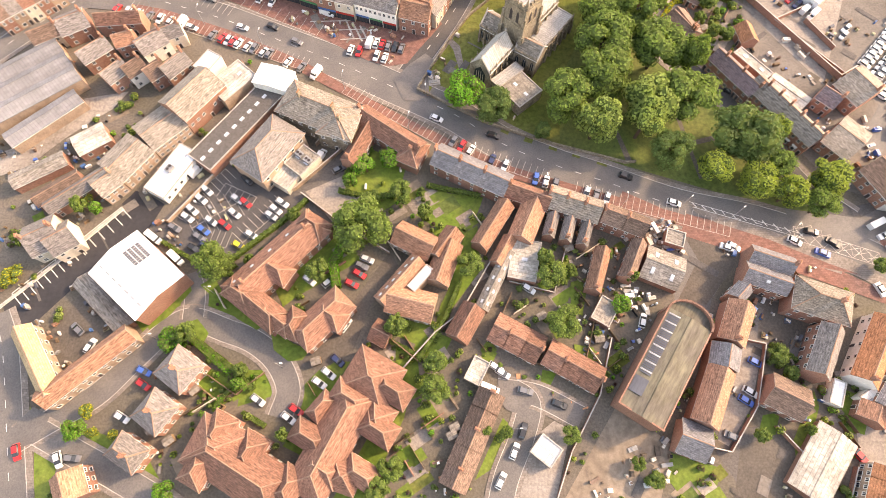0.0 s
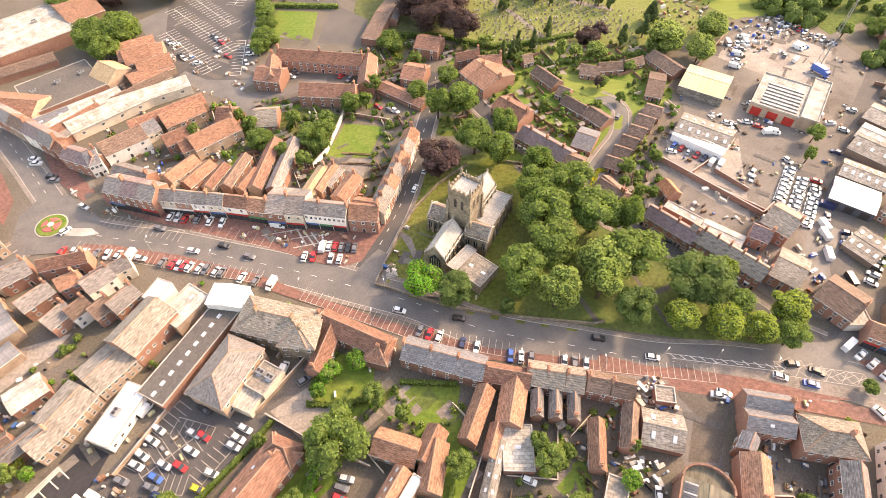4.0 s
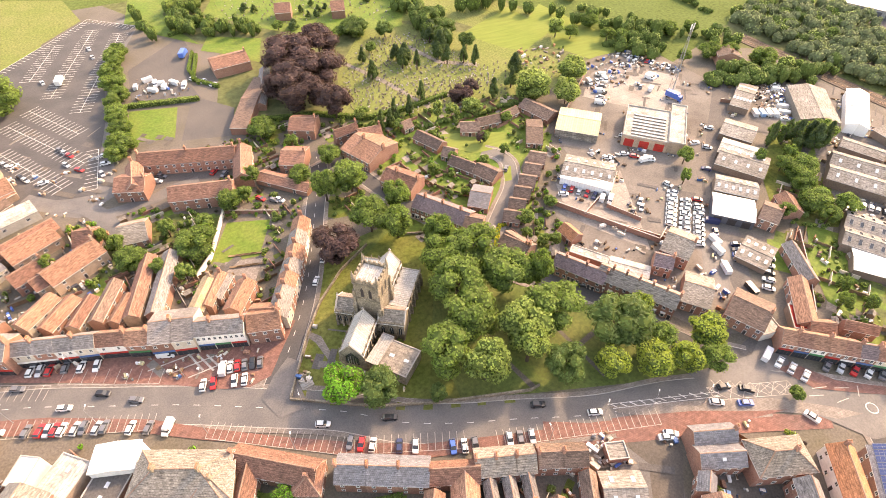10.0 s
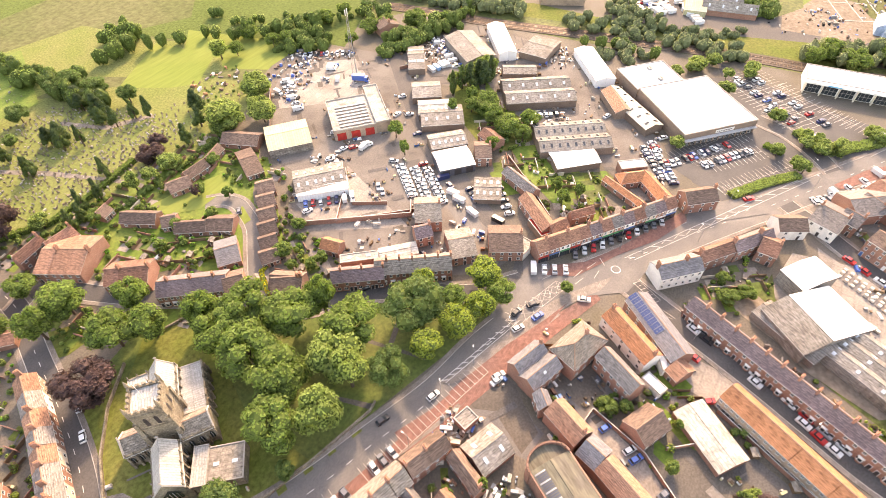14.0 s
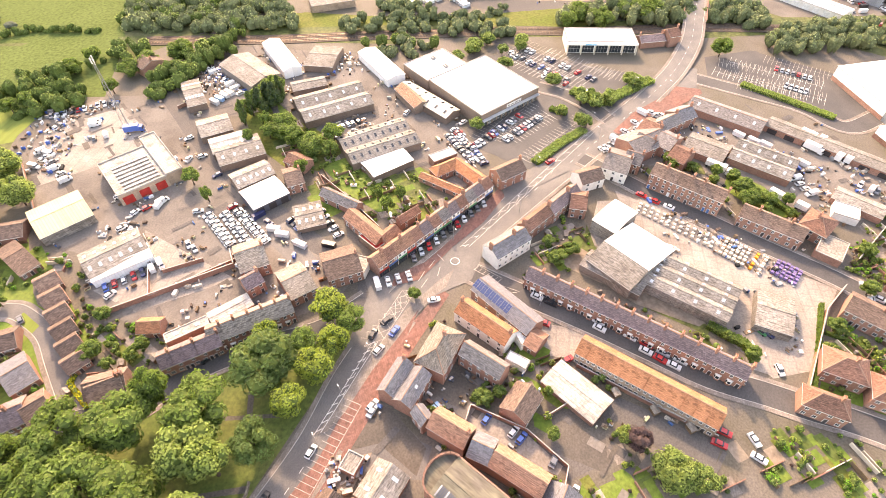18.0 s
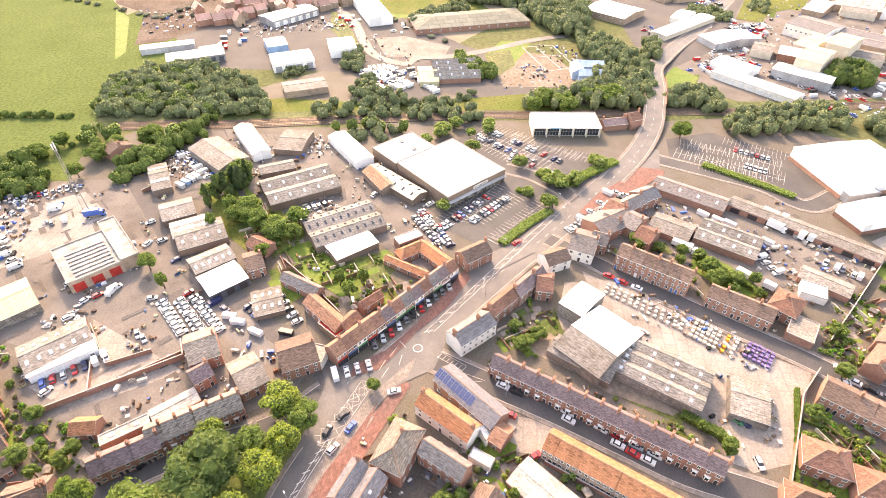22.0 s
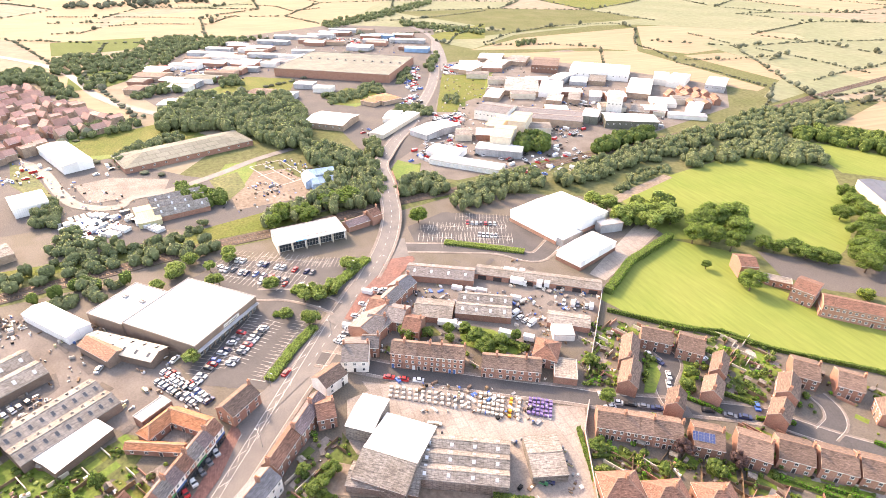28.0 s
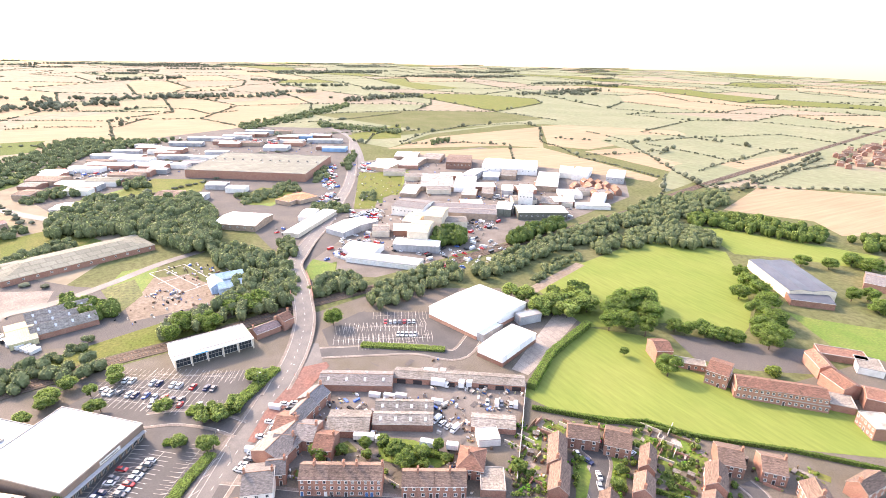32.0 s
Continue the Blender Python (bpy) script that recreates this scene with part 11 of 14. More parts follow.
# ---------- woods along the railway ----------
wood("tree_row", along([(207.1, 313.9), (216.0, 281.7), (217.5, 260.0), (224.3, 224.7)], 6, 4, 7, 2, 3.5, jit=3, seed=1303), ['leaf', 'leaf_dark', 'leaf_light'], "hedge trees by the pasture", nl=90)
wood("woodland", fill([(256.3, 239.4), (266.8, 225.0), (255.3, 212.6), (240.7, 220.2)], 7, 5, 9, 2.5, 4, seed=1304), ['leaf', 'leaf_dark', 'leaf_light'], "clump of trees by the railway", nl=90)
wood("woodland", fill([(234.6, 199.2), (253.8, 194.7), (279.9, 183.7), (272.6, 170.6), (254.5, 178.9), (238.1, 186.8)], 7, 6, 10, 3, 4.5, seed=1305), ['leaf', 'leaf_dark', 'leaf_light'], "clump of trees by the yard", nl=90)
wood("tree_row", along([(281.3, 108.8), (290.2, 88.7), (285.8, 69.1)], 6, 5, 8, 2.5, 3.5, jit=2, seed=1307), ['leaf', 'leaf_dark', 'leaf_light'], "row of trees by the railway", nl=90)
patch("grass", "meadow", 0.036, (245.7, 363.7), (267.4, 249.6), (260.4, 235.0), (219.8, 220.3), (200.4, 321.0), label='rough pasture')
patch("pitch", "pitch", 0.05, (191.7, 312.8), (208.8, 250.5), (200.6, 241.5), (184.3, 241.6), (171.8, 294.1))
patch("field", "meadow", 0.02, (236.3, 430.7), (272.8, 238.8), (294.6, 255.2), (337.1, 292.7), (298.2, 501.4), label='sheep pasture')
patch("grass", "scrub", 0.03, (297.2, 192.9), (322.8, 37.0), (340.8, -76.2), (367.7, -216.7), (352.5, -212.4), (319.8, -77.8), (305.3, 36.7), (277.7, 184.2), label='railway bank scrub')
wood("woodland", fill([(355, -443), (330, -482), (299, -496), (266, -508), (249, -474), (276, -458), (308, -442), (333, -419)], 6, 6, 10, 3.2, 5.2, seed=1313), ['leaf', 'leaf_dark', 'leaf_light'], "dark field hedge with trees", nl=60)
wood("woodland", fill([(251.7, -507.6), (224.0, -549.1), (201.7, -493.6), (230.5, -489.5)], 10, 7, 11, 4, 6, seed=1314), ['leaf', 'leaf_dark', 'leaf_light'], "trees by the sports hall", nl=60)

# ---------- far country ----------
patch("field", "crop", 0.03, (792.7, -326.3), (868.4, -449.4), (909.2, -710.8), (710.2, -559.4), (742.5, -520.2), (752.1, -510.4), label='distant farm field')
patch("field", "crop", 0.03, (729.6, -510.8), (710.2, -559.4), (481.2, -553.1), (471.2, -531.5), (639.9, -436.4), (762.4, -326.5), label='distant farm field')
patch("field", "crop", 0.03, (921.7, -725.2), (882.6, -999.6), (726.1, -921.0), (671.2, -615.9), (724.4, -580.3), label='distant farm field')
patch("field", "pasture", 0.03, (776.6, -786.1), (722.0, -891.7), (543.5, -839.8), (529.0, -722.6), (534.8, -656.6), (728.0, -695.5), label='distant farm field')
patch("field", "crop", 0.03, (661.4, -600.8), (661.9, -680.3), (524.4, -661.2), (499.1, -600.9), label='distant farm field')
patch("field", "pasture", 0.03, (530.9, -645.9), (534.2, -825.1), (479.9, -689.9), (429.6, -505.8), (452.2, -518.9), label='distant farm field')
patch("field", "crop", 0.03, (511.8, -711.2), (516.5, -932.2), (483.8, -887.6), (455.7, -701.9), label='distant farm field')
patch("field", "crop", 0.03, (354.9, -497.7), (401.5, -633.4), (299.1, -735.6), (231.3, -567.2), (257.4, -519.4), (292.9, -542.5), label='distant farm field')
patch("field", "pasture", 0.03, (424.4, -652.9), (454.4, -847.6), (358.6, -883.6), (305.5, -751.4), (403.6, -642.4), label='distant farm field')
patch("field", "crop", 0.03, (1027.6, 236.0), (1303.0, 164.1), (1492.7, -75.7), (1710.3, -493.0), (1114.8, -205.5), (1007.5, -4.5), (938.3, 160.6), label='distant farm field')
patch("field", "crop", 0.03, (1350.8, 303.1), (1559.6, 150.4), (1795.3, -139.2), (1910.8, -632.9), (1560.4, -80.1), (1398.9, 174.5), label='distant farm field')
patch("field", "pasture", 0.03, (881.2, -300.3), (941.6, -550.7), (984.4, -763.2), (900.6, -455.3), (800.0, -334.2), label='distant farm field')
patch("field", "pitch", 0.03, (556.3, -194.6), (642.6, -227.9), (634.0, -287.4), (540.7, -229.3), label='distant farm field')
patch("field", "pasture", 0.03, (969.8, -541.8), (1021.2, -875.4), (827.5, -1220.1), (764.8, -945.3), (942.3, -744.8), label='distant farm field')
far_fields()

# ---------- clutter and sheds ----------
clutter([(192.3, 235.6), (211.9, 221.6), (190.8, 219.8), (164.4, 204.9), (159.0, 213.2)], 3.2, "yard", seed=1335)
clutter([(203.8, 237.6), (218.6, 213.4), (212.3, 206.6), (197.9, 230.6)], 3, "yard", seed=1336)
clutter([(135.9, 173.4), (149.9, 159.8), (139.3, 156.3), (127.8, 168.3)], 2.6, "scrap", seed=1337)
clutter([(248.5, 185.6), (262.8, 172.9), (232.7, 153.8), (222.9, 164.4)], 2.6, "yard", seed=1338)
clutter([(264.6, 147.9), (274.3, 113.2), (259.8, 97.0), (250.2, 118.3)], 4.5, "yard", seed=1339)
clutter([(174.2, -28.3), (160.5, -67.6), (145.2, -78.4), (145.5, -68.0), (163.2, -39.3)], 3.2, "yard", seed=1340)
clutter([(124.8, -43.6), (126.8, -64.0), (118.2, -71.7), (115.6, -58.4)], 4, "yard", seed=1341)
clutter([(236.4, -54.7), (220.5, -93.8), (199.4, -116.3), (192.9, -107.5), (206.7, -72.1), (223.8, -45.9)], 3.5, "yard", seed=1342)
clutter([(238.9, -101.6), (209.2, -135.6), (194.1, -124.0), (209.7, -105.4)], 4, "yard", seed=1343)
clutter([(207.6, -41.7), (200.7, -59.8), (192.4, -64.4), (199.4, -44.5)], 3, "yard", seed=1344)
clutter([(46.4, 1.4), (59.1, 0.4), (55.2, -8.8), (44.3, -6.5)], 2.2, "scrap", seed=1345)
clutter([(37.4, -5.4), (43.6, -6.5), (42.6, -10.6), (37.0, -10.7)], 1.8, "scrap", seed=1346, label="black heap of old tyres")
clutter([(57.5, 38.4), (63.4, 35.4), (52.8, 22.8), (48.6, 25.7)], 3, "yard", seed=1347)
clutter([(43.2, 34.8), (48.9, 28.7), (41.8, 16.6), (39.2, 21.0)], 3, "garden", seed=1348)
clutter([(-139.5, 94.5), (-114.8, 101.6), (-100.1, 100.0), (-102.0, 85.5), (-122.2, 71.3), (-131.6, 69.2)], 4.5, "yard", seed=1349)
clutter([(-111.4, 117.1), (-90.8, 115.6), (-90.3, 104.6), (-108.2, 104.0)], 3.4, "garden", seed=1350)
clutter([(-135.9, 118.6), (-115.6, 119.3), (-117.0, 110.2), (-133.9, 111.9)], 4, "garden", seed=1351)
clutter([(35.3, 61.4), (51.5, 58.3), (49.0, 48.0), (34.7, 49.3)], 3, "garden", seed=1352)
clutter([(16.9, 32.5), (27.5, 29.7), (25.9, 28.1), (15.3, 32.5)], 2.2, "garden", seed=1353)
clutter([(13.7, 21.8), (25.6, 19.1), (24.0, 16.2), (12.2, 18.8)], 2.5, "garden", seed=1354)
clutter([(28.4, 14.8), (38.5, 10.9), (36.9, 9.4), (26.9, 13.4)], 2.5, "garden", seed=1355)
clutter([(-66.9, 19.6), (-52.2, 11.3), (-57.1, 5.6), (-63.8, 11.0)], 2.5, "garden", seed=1356)
clutter([(-75.1, 2.4), (-64.1, -2.7), (-65.9, -8.0), (-74.8, -5.6)], 3, "garden", seed=1357)
clutter([(51.5, 58.3), (64.6, 58.7), (61.4, 45.0), (51.9, 44.7)], 3, "yard", seed=1358)
clutter([(-28.5, 57.8), (-23.9, 84.0), (-13.3, 78.5), (-14.5, 69.0)], 5, "garden", seed=1359)
clutter([(-3.4, -1.2), (10.8, -8.6), (3.9, -11.6), (-4.4, -11.8)], 2.5, "garden", seed=1360)
clutter([(91.8, 29.9), (99.8, 24.1), (95.8, 19.5), (87.6, 23.7)], 3, "garden", seed=1361)
clutter([(101.3, 24.1), (116.5, 18.6), (112.0, 12.8), (99.4, 15.3)], 3.5, "garden", seed=1362)
clutter([(-101.8, 187.4), (-79.7, 188.7), (-60.0, 177.8), (-61.1, 166.0), (-88.6, 169.6)], 3.2, "yard", seed=1363)
clutter([(-49.6, 175.4), (-29.0, 161.5), (-16.7, 161.7), (-21.2, 154.0), (-45.0, 159.5)], 3, "garden", seed=1364)
clutter([(-57.4, 200.7), (-35.0, 202.9), (-19.2, 193.6), (-26.6, 173.2), (-49.8, 178.6)], 4, "garden", seed=1365)
clutter([(52.0, 182.7), (72.7, 185.6), (83.5, 168.0), (76.6, 162.5), (60.0, 177.1)], 2.6, "garden", seed=1366)
clutter([(69.4, 207.3), (90.5, 213.8), (96.6, 200.9), (82.4, 191.4)], 6, "garden", seed=1367)
clutter([(97.2, 135.3), (106.5, 127.3), (122.9, 113.8), (118.8, 110.8), (94.6, 125.8)], 3, "yard", seed=1368)
clutter([(176.8, 238.5), (206.3, 243.7), (206.9, 220.0), (160.4, 204.7)], 3.5, "yard", seed=1369)
clutter([(-43.8, 315.3), (-19.7, 303.1), (-17.4, 287.0), (-43.4, 293.1)], 3.5, "yard", seed=1370)
clutter([(148.9, 266.8), (178.8, 259.8), (165.5, 229.7), (139.8, 247.2)], 3, "garden", seed=1371, label="allotment plots with beds and small sheds")
clutter([(128.4, -85.6), (113.4, -111.0), (108.4, -105.2), (118.9, -78.1)], 3, "garden", seed=1372)
clutter([(117.1, -113.8), (98.5, -130.6), (94.0, -126.2), (108.1, -106.9)], 3.2, "garden", seed=1373)
clutter([(183.2, -120.2), (177.6, -132.0), (147.8, -103.5), (159.6, -101.5)], 3, "garden", seed=1374)
clutter([(155.7, -143.7), (137.1, -167.6), (125.9, -156.8), (147.7, -137.5)], 4, "garden", seed=1375)
clutter([(135.4, 19.9), (142.5, 12.4), (135.7, -3.0), (128.6, 3.3)], 3.5, "garden", seed=1376)
clutter([(160.8, 6.9), (164.1, -5.5), (148.8, -5.1), (148.9, 10.0)], 3.5, "garden", seed=1377)
clutter([(114.5, 7.9), (114.3, -1.7), (107.5, 1.6), (107.8, 10.2)], 5, "yard", seed=1378)
clutter([(181.8, 97.0), (174.4, 61.5), (166.6, 66.7), (175.3, 92.5)], 3, "garden", seed=1379)
clutter([(165.7, 71.1), (171.5, 58.6), (161.7, 58.8), (154.0, 66.0)], 2.2, "garden", seed=1380)
clutter([(109.5, -8.6), (89.0, -40.0), (87.0, -38.2), (105.2, -6.9)], 2.4, "garden", seed=1381)
clutter([(142.0, 12.2), (128.0, -26.7), (114.6, -53.4), (113.3, -51.6), (125.0, -23.0)], 2.6, "garden", seed=1382)
clutter([(184.0, -131.7), (158.7, -157.4), (152.7, -147.9), (171.5, -118.8)], 3.5, "garden", seed=1383)
clutter([(147.7, -164.2), (112.5, -205.3), (110.3, -197.4), (141.4, -156.5)], 3.5, "garden", seed=1384)
clutter([(366.6, 30.7), (374.8, -37.5), (359.6, -42.7), (346.9, 16.7)], 6, "yard", seed=1385, label="rubble heaps on a building site")
clutter([(524.6, 269.0), (521.6, 149.2), (479.0, 153.2), (455.4, 241.1)], 7, "yard", seed=1386, label="rubble and stores on a building site")
clutter([(507.4, -167.1), (501.9, -327.3), (402.5, -260.3), (397.5, -133.9)], 8, "yard", seed=1387)
clutter([(603.6, -218.9), (577.2, -401.1), (458.6, -377.7), (489.7, -285.6)], 9, "yard", seed=1388)
clutter([(696.1, 88.7), (1031.4, -71.0), (957.4, -267.2), (805.0, -221.5), (754.9, -46.3), (633.2, 52.1)], 14, "yard", seed=1389)
clutter([(710.8, -238.4), (737.3, -388.3), (527.8, -286.6), (490.2, -169.2)], 10, "yard", seed=1390)
garden_shed(27.2, 34.1, 30)
garden_shed(35.5, 54.0, 20)
garden_shed(9.9, 21.5, 40)
garden_shed(42.4, 28.4, 10)
garden_shed(-62.9, 12.3, 40)
garden_shed(-67.0, -0.1, 40)
garden_shed(-71.8, 2.4, 30)
garden_shed(103.6, 24.0, 60)
garden_shed(3.5, 3.0, 30)
garden_shed(4.2, 4.8, 30)
garden_shed(104.9, 83.5, 0)
garden_shed(-113.3, 84.6, 30)
garden_shed(-32.5, 20.4, 20)
garden_shed(154.7, 65.0, 40)
garden_shed(168.0, 62.4, 30)
garden_shed(183.4, 82.6, 60)
garden_shed(99.8, 3.2, 30)
garden_shed(96.0, -1.0, 35)
garden_shed(96.6, -13.0, 30)
garden_shed(92.7, -23.6, 30)
garden_shed(88.8, -33.0, 30)
garden_shed(74.1, 145.1, 60)
garden_shed(78.8, 172.2, 20)
garden_shed(84.5, 170.6, 30)
garden_shed(88.3, 125.0, 60)
garden_shed(101.1, 150.8, 80)
garden_shed(125.6, -97.5, 40)
garden_shed(118.0, -104.2, 40)
garden_shed(111.4, -112.9, 40)
garden_shed(103.1, -121.4, 40)
garden_shed(169.1, -113.9, 50)
garden_shed(176.3, -122.0, 50)
garden_shed(135.6, -154.6, 20)
garden_shed(132.4, -158.4, 20)
garden_shed(157.4, 7.2, 30)
garden_shed(64.1, 178.6, 30)
garden_shed(69.7, 173.6, 30)
garden_shed(74.6, 167.1, 30)
garden_shed(60.6, 187.1, 20)
garden_shed(85.2, 134.2, 30)
garden_shed(-32.8, 158.6, 20)
garden_shed(-42.9, 166.7, 30)
garden_shed(-51.8, 205.5, 20)
garden_shed(6.6, 213.9, 30)

# ---------- street lamps and poles ----------
def street_lamp(x, y, rot, h=7.5):
    """A slim grey lamp post with an arm and a lantern."""
    def make():
        b = Build()
        b.cyl(0, 0, 0, h, 0.09, 0.05, "metal_grey", 6)
        b.box(0, -0.04, h - 0.1, 1.6, 0.04, h, "metal_grey")
        return b.mesh("pole")
    def lamp():
        b = Build()
        b.box(1.2, -0.14, h - 0.16, 1.9, 0.14, h + 0.03, "trim_white")
        return b.mesh("lantern")
    o = root("street_lamp", x, y, 0.1, rot, "slim grey street lamp with a short arm", "street lamp", "street lamps")
    part("pole", cached("pole", make), o)
    part("lantern", cached("lantern", lamp), o)
street_lamp(-99.4, 135.5, 80)
street_lamp(-81.9, 131.0, 80)
street_lamp(-60.7, 121.9, 80)
street_lamp(-32.7, 106.5, 80)
street_lamp(-11.6, 92.3, 80)
street_lamp(8.5, 82.0, 85)
street_lamp(29.4, 72.7, 90)
street_lamp(51.9, 67.5, 90)
street_lamp(-6.8, 105.4, -90)
street_lamp(-66.4, 143.5, -90)
street_lamp(-36.9, 127.3, -90)
street_lamp(68.9, 67.5, 40)
street_lamp(83.3, 64.6, 40)
street_lamp(97.8, 59.8, 40)
street_lamp(150.0, 41.5, -140)
street_lamp(194.5, 13.1, -140)
street_lamp(228.9, -10.2, -140)
street_lamp(260.9, -31.9, -140)
street_lamp(125.3, 9.4, 150)
street_lamp(110.9, -25.3, 150)
street_lamp(168.0, 18.3, 40)
street_lamp(216.3, -13.4, 40)
street_lamp(258.2, -48.9, 40)
street_lamp(-62.7, 38.2, 0)
street_lamp(-75.6, 25.3, 0)
street_lamp(-41.4, 18.8, 0)
street_lamp(18.6, 4.8, 0)

# ---------- north-west block ----------
house(-154.5, 217.7, 33.5, 13.6, -16, e=5, r=7.5, roof='tile_orange', wall='brick_pale', n=5, chim=0)
shed(-159.6, 246.7, 32.0, 8.0, 27, e=3.2, r=4.7, roof='tile_brown', wall='brick')
terrace(-126.1, 183.8, -168.3, 218.8, 6.8, 6, e=6.5, r=9.2, side=-1, roofs=['slate', 'slate_purple', 'tile_brown'], walls=['brick', 'render_white', 'brick_pale'], group='west road houses', shop=False)
house(-105.7, 249.1, 19.3, 10.7, 11, e=4.5, r=6.8, roof='tile_orange', wall='brick_pale', n=3, chim=0)
shed(-100.1, 234.9, 19.2, 10.2, 32, e=3.2, r=4.8, roof='tile_orange', wall='brick_pale')
shed(-118.5, 216.0, 20.7, 8.3, 31, e=3.2, r=4.2, roof='felt_light', wall='brick_pale', lights=3)
flat(-132.6, 205.0, 15.0, 8.0, 30, h=4.5, roof='slate_blue', wall='brick', lights=2)
patch("path", "concrete", 0.06, (-119.6, 401.8), (-108.5, 386.5), (-108.6, 378.3), (-120.0, 369.0), (-121.8, 353.1), (-118.6, 352.3), (-117.2, 365.3), (-105.6, 375.2), (-105.9, 386.7), (-116.8, 401.2), label='pale winding path through the park lawn')
car(-111.1, 349.0, 50, "white", "van")
patch("pavement", "kerb", 0.22, (-113.9, 143.9), (-112.3, 146.9), (-105.2, 145.8), (-101.9, 142.7), (-107.7, 142.5), label='raised kerbed traffic island')
grove("leaf", 12, (-129.3, 260.8, 8.4), (-119.3, 266.6, 9.6), (-120.7, 250, 6.6))

# ---------- hipped wings of the care home ----------
for _w in ((-31.2, 1.5, 9.5, 5.6, 152), (-27.4, -5.5, 9.3, 5.4, 152), (-14.8, 3.8, 9.4, 5.8, 151), (-17.9, -6.5, 9.1, 5.5, 152), (-22.2, 11.0, 9.7, 5.9, 151), (-11.7, 13.3, 9.7, 6.0, 150), (-53.7, 2.2, 8.4, 6.5, -116), (-45.5, -2.2, 8.3, 6.3, -117), (-57.0, -6.2, 8.1, 6.3, -116), (-35.1, -9.5, 8.1, 6.1, -119), (-53.9, 37.2, 8.5, 5.3, 151), (-45.0, 43.8, 8.6, 5.5, 151), (-36.6, 57.3, 8.8, 5.8, 150), (-29.2, 31.7, 8.1, 5.3, 151), (-38.3, 29.3, 7.5, 5.6, -114),):
    house(*_w, e=5.2, r=8.4, roof="tile_red", wall="brick", hip=True, chim=0, n=3, cat="care home", name="care_home", group="care home wings", label="brick care home wing with a hipped red tile roof")

# ---------- more trees by the railway and gardens ----------
grove("leaf", 8, (236.8, 246.4, 5.3), (249.5, 243, 4.8), (239.4, 217.3, 5.8), (249.3, 211.7, 5.3), (260.8, 199.9, 6.7), (222.9, 216.9, 3.9), (201.6, 273.3, 5.5), (200.4, 253.8, 4.3), (184, 265, 4.2), (206.3, 249, 3.8))
grove("leaf", 9, (213.2, 146.1, 3.6), (233, 140, 5.9), (205.2, 124.7, 5), (196.1, 116.4, 4.4), (200.4, 100.2, 4.4), (206.2, 132.8, 3), (222.8, 143.1, 3.7))
grove("conifer", 11, (226.1, 139.9, 4.2))
grove("leaf_light", 6, (244.2, -6.8, 3.2), (242.8, -13.2, 3.4), (272.2, 32.1, 3.4), (233.7, 2.4, 3.1), (226.2, -6.3, 2.5))

# ---------- retail car park lines and goods ----------
bays((283.8, 31.9), (259.5, -0.1), 16, 4.8, both=True, m='paint_white')
bays((290.5, 24.5), (265.4, -10.7), 16, 4.8, both=True, m='paint_white')
bays((292.5, 9.3), (272.5, -23.5), 14, 4.8, both=True, m='paint_white')
car_row(285.6, 27.5, 265.0, -0.6, 14, -36, "white silver black red white navy grey", skip=(2, 3, 6, 9, 11))
car_row(291.8, 19.9, 267.3, -13.8, 14, -36, "white silver black red white navy grey", skip=(2, 3, 6, 9, 11))
bays((284.2, -74.5), (263.9, -121.9), 20, 4.8, both=True, m='paint_white')
bays((294.9, -84.3), (276.3, -124.2), 18, 4.8, both=True, m='paint_white')
clutter([(184.5, -27.7), (162.7, -73.6), (153.6, -68.4), (170.4, -36.5)], 3.2, "yard", seed=1534)
clutter([(472.2, 151.7), (387.6, 75.4), (361.1, 79.6), (375.5, 116.2)], 6, "yard", seed=1535, label="stock and vehicles on a works yard")
clutter([(510.5, -146.6), (470.7, -296.7), (391.7, -248.9), (398.7, -125.6)], 7, "yard", seed=1536, label="stock and tanks on a works yard")
grove("leaf_light", 6, (290.2, 24.1, 3), (266.2, -31.3, 4.1), (227, -8.7, 2.5), (285, 48.8, 4.1), (247.5, -19.6, 4.4), (246.6, -12.6, 3.2), (249.7, -6.2, 2.7))

# ---------- cemetery chapels and park edge ----------
house(41.8, 357.8, 9.2, 11.3, -14, e=5, r=8.5, roof='tile_red', wall='brick', n=2, chim=0, name='chapel', cat='chapel', label='small brick cemetery chapel with red roof')
house(72.5, 347.8, 8.0, 11.4, -12, e=5, r=8.5, roof='tile_red', wall='brick', n=2, chim=0, name='chapel', cat='chapel', label='small brick cemetery chapel with red roof')
wood("tree_row", along([(-43.7, 404.5), (-38.3, 378.5), (-33.4, 355.6)], 7, 5, 9, 2.5, 4, jit=2, seed=1550), ['leaf', 'leaf_dark'], "trees beside the car park", nl=110)
grove("leaf", 7, (-50.9, 343.3, 5.4), (-53.9, 321.8, 5.7), (-50.3, 296.8, 4.9), (-51.8, 281.5, 5.2), (-50.4, 266.1, 5), (-52.3, 246.7, 4.8), (-52.5, 330.7, 4.1))
grove("conifer", 9, (85.4, 281.1, 4.2), (87.8, 274.7, 3.5), (68.9, 268.9, 2.9), (84.1, 241.5, 2.5), (62.3, 224.7, 2.6), (109.3, 292, 4.4), (107.2, 275, 3.6), (42.6, 280.4, 2.9), (68.1, 285.3, 2.7))
grove("leaf_dark", 9, (71.6, 317.6, 7), (88.6, 308.5, 5.1), (117.4, 311.8, 7.9), (122, 297.8, 6.4), (125.1, 277.7, 4.3))
grove("leaf_light", 7, (51.7, 233.8, 3.6), (101, 220, 4.7), (90.6, 219.4, 3.6))
hedge(2, 2.2, (10.2, 251.3), (33.0, 246.4), (53.9, 233.8), (73.7, 233.9), (95.9, 237.8))
